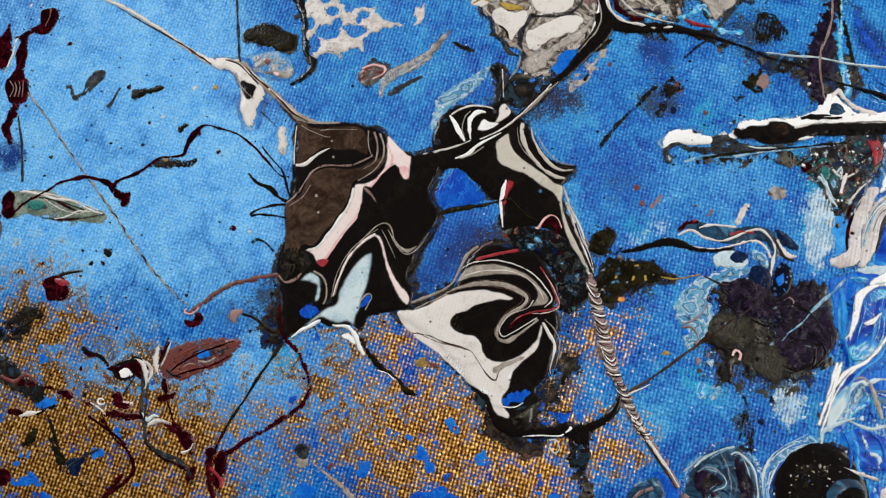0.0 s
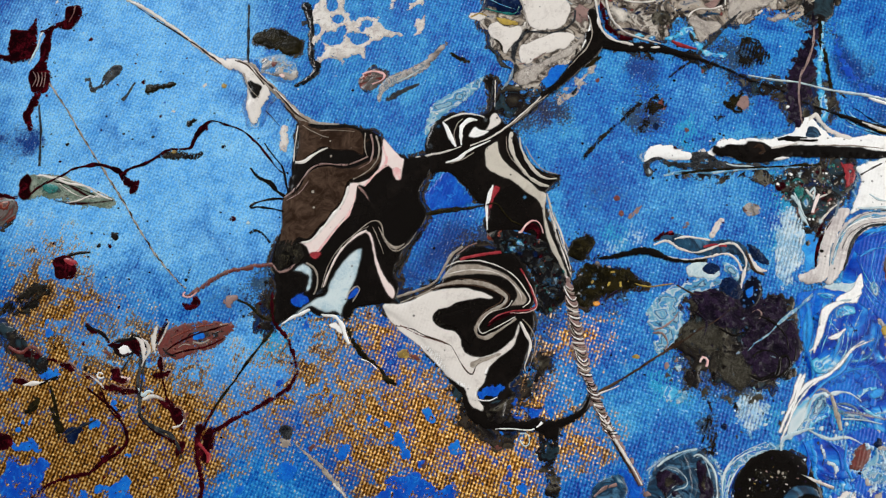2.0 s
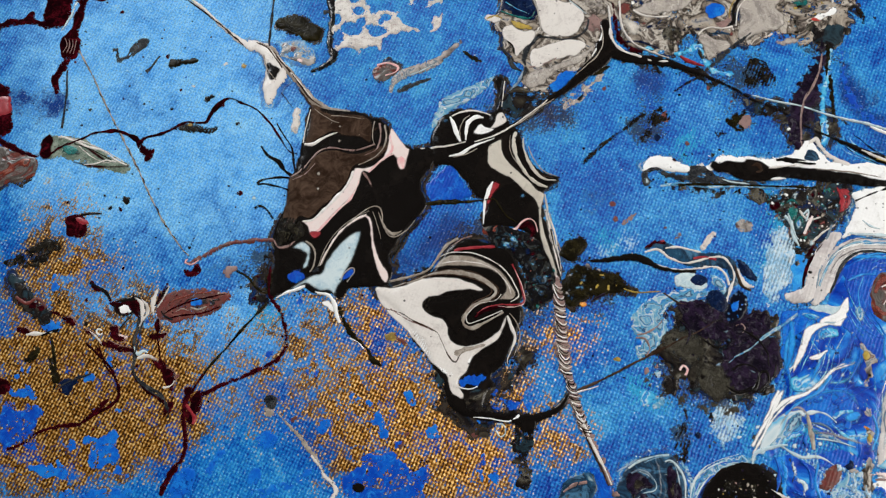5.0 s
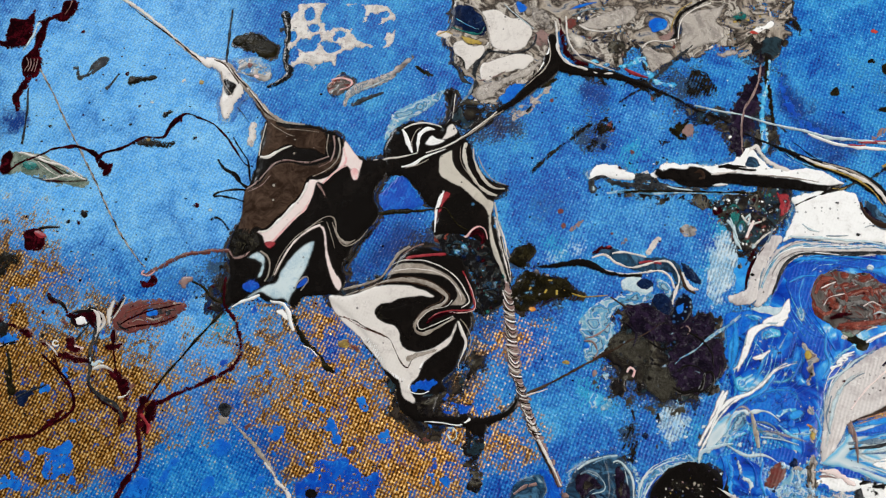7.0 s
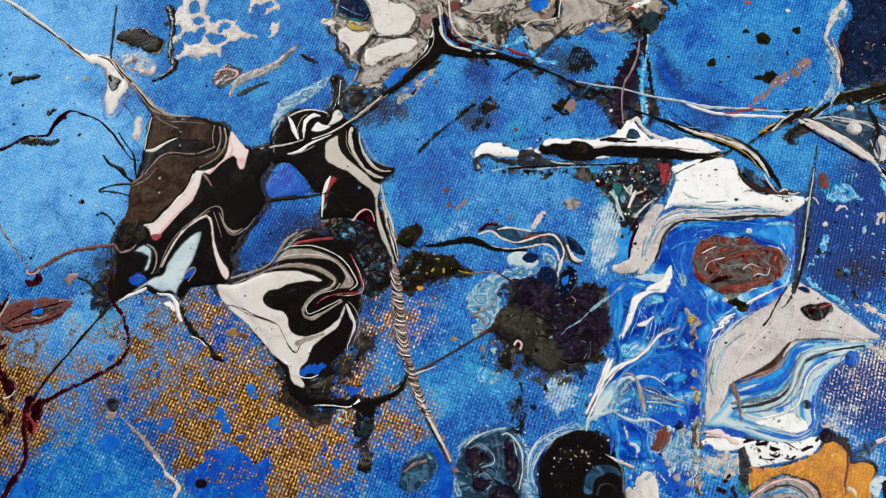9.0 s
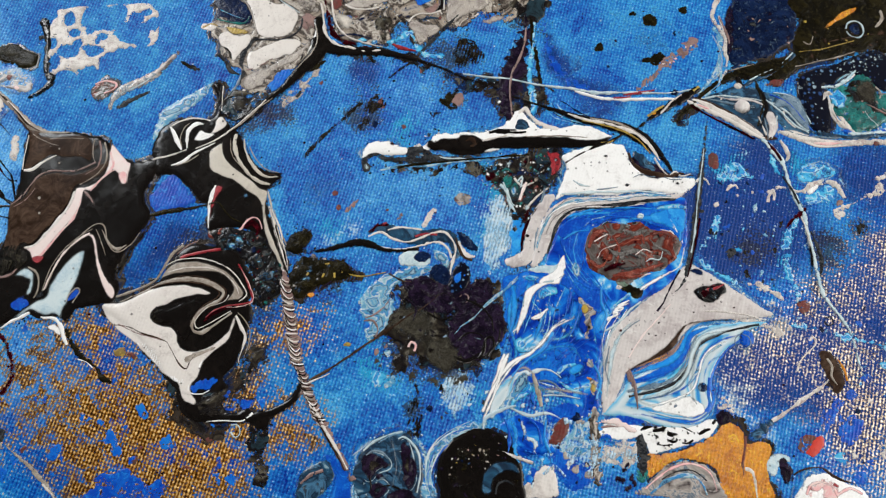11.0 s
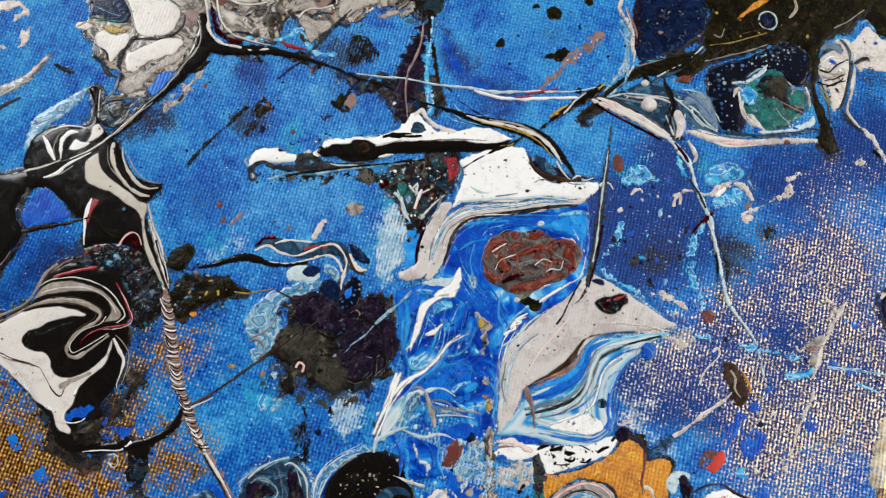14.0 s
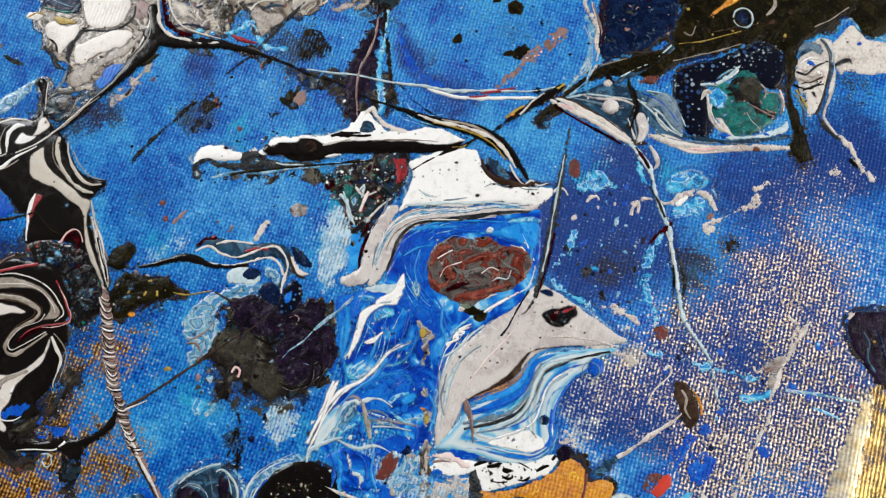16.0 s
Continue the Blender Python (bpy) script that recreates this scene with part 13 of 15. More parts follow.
for pts, mat in (([(61.6, -61.7, 0.69), (64.5, -59.3, 0.92), (67.2, -57.6, 0.92), (70.5, -56.6, 0.93), (73.5, -57.3, 0.93), (75.4, -59.1, 0.81), (76.1, -62.0, 0.69)], "pink"), ([(62.7, -62.6, 0.46), (65.4, -60.4, 0.69), (68.2, -59.2, 0.81), (71.3, -59.0, 0.81), (73.2, -60.4, 0.69), (74.1, -62.8, 0.57)], "aqua"), ([(65.0, -59.8, 0.35), (68.6, -58.1, 0.35), (71.8, -58.1, 0.35), (74.2, -60.0, 0.35)], "slate")):
    strand("mound_band", pts, mat, mound, 0.05, 1)
for x, y, w in [(58.2, -57.0, 1.39), (57.5, -58.1, 1.39), (59.0, -59.4, 1.61), (56.6, -60.0, 2.30), (59.4, -60.7, 1.61), (58.1, -61.6, 1.84)]:
    drop("plum_blot", x, y, w, w * 0.6, (x * 41) % 180, "plum", painting, 0.2, 3, label="plum black splash")
strand("lilac_fold", [(85.0, -51.0, 1.87), (86.6, -49.7, 2.11), (88.4, -48.4, 1.17), (90.9, -46.8, 0.59)], "pebble", painting, 0.12, 1, rag=0.2, label="slate lilac fold")
strand("cream_streak", [(88.9, -47.9, 0.70), (90.9, -46.8, 0.82), (93.5, -45.0, 0.71), (96.7, -42.8, 0.83), (100.0, -40.7, 0.59), (102.0, -38.9, 0.36)], "ivory", painting, 0.15, 1, rag=0.2, label="cream dragged streak")
pool("ivory_patch", [(77.4, -45.7), (78.3, -43.5), (79.8, -42.9), (80.8, -44.5), (81.3, -46.4), (80.7, -47.3), (79.9, -46.1)], "ivory", painting, 0.12, rag=0.3, holes=0.25)
pool("lilac_leaf", [(89.4, -55.6), (91.1, -55.1), (91.9, -56.8), (92.3, -59.0), (91.2, -60.7), (89.8, -60.3), (89.4, -57.8)], "plum", painting, 0.15, level=2, label="lilac brown leaf")
pool("ice_patch", [(86.4, -55.8), (88.9, -54.3), (91.4, -54.8), (91.9, -56.3), (89.8, -56.3), (88.4, -58.9), (86.8, -58.0)], "ice", painting, 0.08, rag=0.3)
pool("red_splash", [(95.0, -54.2), (96.0, -52.9), (97.4, -51.5), (98.7, -50.9), (99.1, -52.4), (98.2, -54.2), (96.5, -55.3)], "scarlet", painting, 0.1, rag=0.25, label="bright red splash on the weave")
pool("rust_smudge", [(93.5, -52.6), (94.9, -50.5), (97.5, -50.4), (98.1, -51.7), (96.0, -53.3), (94.7, -54.2)], "rust", painting, 0.05, rag=0.4, holes=0.35)
coral = pool("pink_coral", [(92.3, -64.5), (93.5, -60.8), (95.5, -58.8), (98.9, -58.3), (102.1, -59.9), (105.4, -61.0), (106.6, -62.6), (106.0, -65.3)], "white", painting, 0.2, rag=0.35, label="pink and white coral-shaped paint")
pool("pink_core", [(93.8, -63.4), (95.3, -60.8), (98.2, -59.6), (100.8, -60.9), (103.5, -61.7), (104.9, -63.0), (103.7, -64.9), (94.6, -64.7)], "pink", coral, 0.05, level=1, rag=0.6, holes=0.4, hole_size=2.4)
pool("magenta_rim", [(94.6, -61.0), (96.6, -59.8), (99.2, -59.4), (101.3, -60.5), (100.3, -61.2), (98.1, -60.4), (95.9, -61.5)], "red", coral, 0.05, level=2, rag=0.5, holes=0.4, hole_size=1.6)
for pts in ([(94.3, -62.3, 1.03), (95.3, -60.6, 1.15), (97.9, -60.0, 0.92), (99.7, -60.9, 0.92), (100.4, -62.5, 1.03)], [(100.6, -62.3, 0.92), (103.1, -61.2, 1.03), (105.3, -62.1, 0.80)]):
    strand("pink_branch", pts, "pink", coral, 0.08, 1)
strand("dark_thread", [(92.1, -58.8, 0.35), (94.3, -57.5, 0.46), (97.8, -57.1, 0.46), (100.0, -58.7, 0.58), (102.1, -59.6, 0.46), (104.4, -60.4, 0.35)], "brown", painting, 0.2, 4, label="dark thread over the pink")
pool("cyan_splash", [(101.2, -54.7), (103.0, -53.7), (103.7, -55.0), (102.8, -56.8), (101.5, -56.1)], "cyan", painting, 0.06, rag=0.3, holes=0.3, label="small cyan splash")
for pts in ([(99.1, -47.3), (101.8, -44.5), (103.3, -44.0), (102.2, -46.8), (100.1, -48.8)], [(102.8, -47.7), (107.4, -47.2), (108.5, -49.2), (105.5, -52.4), (103.0, -52.0)], [(114.3, -46.6), (116.3, -44.3), (118.4, -46.0), (116.9, -48.0)], [(104.5, -59.3), (105.8, -58.2), (106.6, -59.5), (105.5, -60.6)], [(104.5, -42.2), (106.4, -41.3), (107.1, -42.5), (105.3, -43.4)], [(108.5, -39.0), (110.2, -37.7), (110.4, -39.1), (109.0, -40.5)], [(124.9, -35.4), (126.6, -34.5), (127.4, -35.6), (125.9, -36.2)], [(127.7, -26.2), (128.9, -24.8), (130.1, -25.5), (129.4, -27.0)]):
    pool("blue_patch", pts, "cobalt", painting, 0.04, rag=0.8, grain=2.2, holes=0.25, label="bare bright blue patch in the gold")

# threads, seed and dark patch on the gold at the edge
strand("white_thread", [(123.2, -20.0, 0.66), (124.9, -22.2, 0.88), (123.4, -24.5, 0.77)], "ivory", painting, 0.12)
vein = strand("ivory_vein", [(127.2, -21.1, 0.88), (125.7, -23.3, 1.09), (123.8, -25.8, 1.09), (122.5, -28.3, 0.87), (121.3, -30.0, 1.09), (120.3, -32.4, 1.30), (119.3, -34.9, 0.65), (118.5, -37.2, 0.54), (118.1, -40.4, 0.54), (116.2, -43.3, 0.75), (114.5, -46.3, 0.75), (113.3, -48.9, 0.64), (112.3, -51.5, 0.74), (110.9, -54.7, 1.06)], "ivory", painting, 0.25, 1, rag=0.12, label="ivory vein running over the gold")
pool("lilac_joint", [(116.5, -30.8), (118.3, -29.4), (120.8, -28.1), (122.3, -28.5), (121.3, -30.9), (120.2, -33.5), (119.1, -34.2), (118.3, -32.5), (118.9, -31.2)], "silt", painting, 0.22, level=2, label="lilac joint of the vein")
strand("mauve_line", [(117.8, -31.4, 0.33), (119.4, -30.3, 0.44), (120.9, -29.2, 0.33)], "mauve", painting, 0.3, 4)
strand("ivory_hook", [(115.7, -29.9, 0.44), (116.3, -31.2, 0.54), (117.4, -30.8, 0.44)], "ivory", painting, 0.15)
pool("cyan_flag", [(112.9, -35.8), (115.1, -35.4), (117.6, -34.7), (119.8, -33.8), (119.0, -35.7), (116.6, -36.8), (114.0, -37.1)], "cyan", painting, 0.12, rag=0.2, label="cyan flag of paint")
strand("cyan_brush", [(94.7, -27.7, 0.66), (100.2, -28.4, 0.88), (104.5, -29.8, 0.88), (108.9, -30.8, 0.99), (112.1, -31.5, 0.87), (116.4, -32.5, 0.54)], "cyan", painting, 0.04, rag=0.35, label="thin cyan brush mark")
strand("cyan_brush", [(121.7, -34.4, 0.54), (127.0, -35.1, 0.65), (131.3, -35.8, 0.54), (135.5, -36.5, 0.32)], "aqua", painting, 0.03, rag=0.4)
strand("cyan_brush", [(126.8, -37.7, 0.43), (128.9, -38.5, 0.64), (131.6, -39.8, 0.43)], "cyan", painting, 0.03, rag=0.3)
seed_pod = pool("brown_seed", [(100.2, -33.7), (101.5, -33.2), (103.2, -34.5), (104.2, -36.4), (105.0, -39.0), (104.7, -41.2), (103.1, -42.1), (101.7, -40.4), (100.9, -37.5), (100.1, -35.9)], "brown", painting, 0.3, rag=0.2, label="brown seed-shaped blister")
strand("taupe_stripe", [(101.7, -34.8, 0.33), (102.5, -36.5, 0.55), (102.2, -38.6, 0.44), (103.2, -40.3, 0.33)], "taupe", seed_pod, 0.05, 1)
strand("ochre_rim", [(103.9, -34.9, 0.33), (105.1, -37.1, 0.44), (105.4, -39.5, 0.43)], "ochre", painting, 0.15, 1)
strand("grey_ring", [(102.5, -26.2, 0.33), (103.8, -25.9, 0.33), (104.0, -27.3, 0.33), (102.6, -27.7, 0.33), (102.2, -26.8, 0.33)], "slate", painting, 0.15)
navy_patch = pool("navy_patch", [(134.7, -20.4), (137.5, -19.3), (141.3, -18.9), (145.7, -19.2), (146.1, -26.3), (144.5, -31.8), (141.1, -34.0), (139.0, -33.4), (137.7, -30.8), (136.3, -27.6), (134.7, -24.9)], "plum", painting, 0.25, rag=0.25, label="dark navy patch over the gold")
strand("blue_line", [(137.5, -23.1, 0.54), (138.2, -25.6, 0.54), (137.7, -28.1, 0.54), (139.0, -30.8, 0.54)], "pebble", navy_patch, 0.06, 1)
strand("blue_line", [(140.1, -22.7, 0.54), (140.8, -25.3, 0.65), (141.1, -28.6, 0.54)], "navy", navy_patch, 0.06, 1)
drop("gold_fleck", *[(139.3, -24.8)][0], 0.9, 0.9, 0, "yellow", navy_patch, 0.06, 2)
for x, y, w, mat in [(*p, "scarlet") for p in [(131.2, -25.2, 0.65), (134.3, -33.5, 0.86)]] + [(*p, "ivory") for p in [(120.8, -14.6, 1.22), (133.9, 9.6, 1.48), (119.6, -15.3, 0.67), (105.1, -21.9, 0.55)]] + [(*p, "cyan") for p in [(110.4, -11.1, 1.12), (108.2, -40.0, 0.97), (128.6, -25.5, 0.87), (139.9, -17.0, 1.10)]]:
    drop("splash", x, y, w, w * 0.7, 60, mat, painting, 0.08, label="small splash of paint")

# ---- upper right: threads, pearl, teal eye and the dark bough ----
bough = pool("dark_bough", [(73.7, 21.3), (76.7, 24.1), (79.7, 27.4), (83.4, 30.0), (87.0, 32.6), (93.0, 34.5), (97.9, 36.2), (101.5, 37.2), (103.1, 41.7), (104.7, 45.6), (105.7, 53.6), (148.7, 53.5), (151.9, 46.8), (147.6, 40.3), (143.0, 39.6), (139.9, 44.2), (137.4, 42.3), (134.9, 40.1), (130.0, 37.8), (128.5, 33.9), (127.6, 30.1), (126.8, 26.3), (128.0, 22.5), (129.1, 18.8), (129.8, 15.2), (129.8, 12.2), (127.0, 11.7), (125.9, 14.9), (126.3, 18.8), (125.8, 23.8), (125.6, 28.8), (126.6, 32.6), (125.6, 36.2), (121.8, 38.5), (117.0, 37.5), (110.9, 35.4), (105.5, 34.1), (102.5, 32.3), (99.4, 30.3), (96.5, 29.8), (92.9, 30.8), (86.9, 30.0), (83.3, 27.7), (79.7, 24.9), (76.8, 22.1), (74.3, 19.6)], "olive", painting, 0.45, 0.7, rag=0.35, label="olive black bough across the upper corner")
for pts, mat in (([(103.9, 37.8, 0.36), (108.7, 38.3, 0.48), (113.5, 39.6, 0.48), (117.1, 40.6, 0.36)], "yellow"), ([(102.5, 33.9, 0.36), (107.4, 35.2, 0.48), (112.1, 36.2, 0.47), (117.0, 37.8, 0.36)], "taupe"), ([(105.2, 40.4, 0.48), (106.6, 39.6, 0.60), (107.6, 41.7, 0.36)], "taupe"), ([(111.2, 40.4, 0.36), (116.0, 41.4, 0.48), (122.0, 42.4, 0.36)], "brown"), ([(87.0, 33.1, 0.36), (89.4, 33.6, 0.48), (93.0, 34.6, 0.36)], "taupe"), ([(132.6, 41.6, 0.35), (136.3, 43.5, 0.47), (140.0, 46.1, 0.35)], "taupe"), ([(128.2, 28.8, 0.35), (129.0, 23.8, 0.46), (129.1, 18.8, 0.35)], "brown")):
    strand("bark_line", [(x, y, w * 0.7) for x, y, w in pts], mat, bough, 0.10, 1)
horn = pool("orange_horn", [(110.4, 44.0), (112.7, 46.4), (115.2, 48.5), (118.9, 50.1), (120.0, 49.8), (117.3, 47.7), (114.4, 45.9), (111.8, 44.3)], "ochre", bough, 0.15, level=1, label="orange horn-shaped stroke")
cell_eye = strand("white_ring", [(115.6, 43.8, 0.48), (116.2, 45.3, 0.48), (117.9, 45.9, 0.48), (119.5, 44.8, 0.48), (119.6, 42.7, 0.48), (118.4, 41.4, 0.48), (116.5, 41.9, 0.48), (115.7, 43.2, 0.48)], "ice", bough, 0.12, 2, label="white ring of paint")
pool("ring_core", [(116.1, 43.8), (116.9, 45.1), (118.3, 45.3), (119.2, 43.8), (118.6, 42.2), (117.0, 42.2)], "navy", bough, 0.08, level=1)
drop("pale_core", *[(117.6, 44.0)][0], 0.9, 1.2, 0, "slate", bough, 0.14, 2)
strand("tan_claw", [(124.5, 48.8, 0.48), (124.7, 46.9, 0.72), (123.8, 45.3, 0.72), (122.6, 44.3, 0.48)], "taupe", bough, 0.12, 2)
navy_field = pool("navy_field", [(89.8, 63.5), (104.4, 64.4), (104.0, 43.8), (98.1, 37.3), (92.7, 35.5), (88.6, 34.3), (86.5, 38.1), (88.0, 44.3), (89.5, 50.7), (91.4, 55.5)], "navy", painting, 0.2, rag=0.35, label="dark navy field beside the bough")
cells("pale_fleck", [(91.4, 55.5), (98.3, 55.9), (97.1, 41.8), (89.0, 39.8)], "slate", None, navy_field, 16, (0.3, 1.0), 41, level=1)
pool("maroon_haze", [(87.5, 49.0), (89.6, 49.1), (88.4, 38.2), (86.8, 38.5)], "plum", navy_field, 0.05, level=1, rag=0.4, holes=0.3)
flecks("dusky_fleck", [(88.4, 45.9), (101.7, 47.8), (102.4, 39.8), (94.0, 35.8), (88.0, 34.5)], ("steel", "plum", "mauve", "navy", "slate", "navy"), navy_field, 40, (0.5, 2.4), 88, tall=0.05)
rim = strand("white_rim", [(89.6, 60.2, 1.93), (88.8, 57.0, 1.65), (86.7, 53.7, 1.92), (85.1, 50.4, 1.09), (84.4, 46.9, 0.81), (85.8, 44.2, 0.95), (87.0, 41.2, 0.94), (86.5, 38.1, 0.94), (86.9, 35.9, 0.80), (86.2, 32.8, 0.66), (84.7, 30.5, 0.53)], "ivory", painting, 0.28, 3, rag=0.1, label="white broken rim of the navy field")
strand("pink_line", [(86.0, 47.3, 0.41), (86.9, 44.3, 0.41), (87.7, 40.9, 0.40), (87.5, 37.4, 0.40)], "mauve", painting, 0.32, 5)
strand("aqua_rim", [(84.7, 44.1, 1.08), (85.6, 41.4, 1.35), (85.4, 38.1, 1.07), (84.7, 35.0, 1.07), (83.5, 31.9, 1.33), (81.7, 29.4, 1.06), (79.5, 27.2, 0.79)], "aqua", painting, 0.15, 2, rag=0.15)
pool("foam_knot", [(85.1, 54.5), (87.4, 56.2), (90.1, 56.1), (89.4, 53.8), (86.6, 52.7)], "aqua", painting, 0.25, level=4)
arm = strand("black_arm", [(63.9, 17.5, 0.39), (66.9, 19.9, 0.78), (69.8, 22.1, 1.44), (73.1, 24.2, 1.98), (76.5, 26.3, 2.25), (79.4, 28.2, 1.60)], "black", painting, 0.35, 6, rag=0.2, label="dark arm of paint laid over the threads")
strand("olive_grime", [(67.2, 21.2, 0.52), (69.1, 22.5, 0.79), (71.2, 23.8, 0.53)], "yellow", arm, 0.1, 1)
strand("olive_grime", [(78.1, 27.5, 0.53), (79.7, 28.6, 0.80)], "yellow", arm, 0.1, 1)
strand("white_line", [(70.2, 21.8, 0.36), (73.0, 24.9, 0.48), (75.4, 26.6, 0.36)], "ivory", arm, 0.06, 1)
drop("yellow_tip", *[(79.2, 28.7)][0], 1.0, 0.8, 0, "yellow", arm, 0.1, 1)
drop("yellow_tip", *[(68.5, 21.8)][0], 1.6, 1.2, 30, "ochre", arm, 0.06, 1)
drop("navy_bead", *[(73.6, 27.3)][0], 2.0, 1.6, 0, "navy", painting, 0.25, 5)
strand("grey_cord", [(78.5, 24.2, 0.60), (82.1, 27.4, 0.72), (84.6, 30.0, 0.72), (85.1, 32.6, 0.72), (84.6, 35.2, 0.72)], "aqua", painting, 0.25, 4, label="pale cord beside the blue")
strand("twist_cord", [(89.9, 28.7, 0.60), (92.3, 30.3, 0.95), (95.3, 31.3, 1.07), (98.3, 32.8, 1.07), (100.4, 34.6, 0.95), (102.2, 36.2, 1.07), (102.9, 37.8, 0.72)], "pebble", painting, 0.45, 7, label="blue-grey twisted cord on the bough")
strand("light_stripe", [(91.5, 30.3, 0.36), (94.7, 32.1, 0.48), (97.8, 33.4, 0.48), (100.2, 35.4, 0.48), (102.4, 37.5, 0.60)], "ice", painting, 0.5, 10)
mesh_web = pool("grey_web", [(77.9, 25.1), (80.9, 26.7), (84.5, 27.7), (88.1, 28.7), (90.5, 28.5), (92.3, 28.7), (96.4, 27.5), (101.1, 26.2), (102.8, 21.2), (104.2, 17.2), (101.9, 17.0), (98.4, 17.9), (97.3, 19.7), (96.1, 17.7), (94.9, 15.7), (92.5, 15.9), (90.2, 17.4), (86.7, 19.9), (82.1, 22.9)], "pebble", painting, 0.25, level=1, label="blue-grey web between the threads")
strand("cream_cord", [(76.7, 25.1, 0.95), (79.1, 23.9, 1.43), (82.1, 22.4, 1.54), (85.0, 20.9, 1.42), (87.9, 19.1, 1.53), (90.2, 17.4, 1.41), (92.1, 16.2, 1.17), (93.7, 15.7, 0.70)], "cream", painting, 0.35, 4, label="cream cord with a dark edge")
strand("dark_edge", [(77.3, 23.9, 0.60), (80.9, 21.6, 0.59), (84.4, 19.6, 0.59), (87.9, 17.6, 0.59), (91.3, 15.4, 0.47)], "maroon", painting, 0.36, 5)
strand("pink_line", [(77.9, 24.6, 0.36), (79.9, 23.6, 0.59), (82.3, 22.6, 0.36)], "pink", painting, 0.4, 7)
for pts, mat in (([(79.7, 25.4, 0.36), (84.5, 26.4, 0.48), (89.2, 25.9, 0.36), (92.8, 25.4, 0.36), (97.5, 24.2, 0.35)], "ice"), ([(94.4, 25.4, 0.47), (97.5, 23.7, 0.59), (100.0, 21.7, 0.59), (101.8, 19.2, 0.70), (103.8, 17.5, 0.58)], "ice"), ([(93.9, 23.7, 0.35), (94.8, 20.5, 0.59), (95.4, 17.4, 0.59)], "aqua"), ([(92.7, 21.1, 0.35), (93.5, 18.4, 0.59), (94.2, 16.4, 0.47)], "ivory"), ([(98.6, 22.4, 0.47), (99.2, 20.2, 0.70), (101.0, 18.4, 0.58)], "ivory"), ([(97.6, 26.8, 0.95), (99.8, 24.9, 0.94), (101.6, 22.4, 0.94)], "cyan")):
    strand("web_line", pts, mat, mesh_web, 0.08, 1)
strand("black_post", [(93.1, 30.3, 0.48), (93.5, 27.5, 0.71), (94.2, 24.4, 0.95), (93.4, 21.7, 0.71), (92.4, 18.7, 0.47)], "olive", painting, 0.4, 6, label="thin dark post over the web")
drop("rust_patch", *[(97.6, 29.8)][0], 3.6, 2.2, 20, "rust", painting, 0.35, 6, label="rust patch under the bough")
pearl = drop("white_pearl", *[(89.2, 23.6)][0], 3.8, 3.6, 0, "lilac", painting, 1.1, 5, label="white pearl-like bead of paint", uneven=0.03)
drop("small_pearl", *[(88.8, 28.9)][0], 2.0, 1.9, 0, "ivory", painting, 0.6, 6, label="small grey pearl-like bead", uneven=0.03)
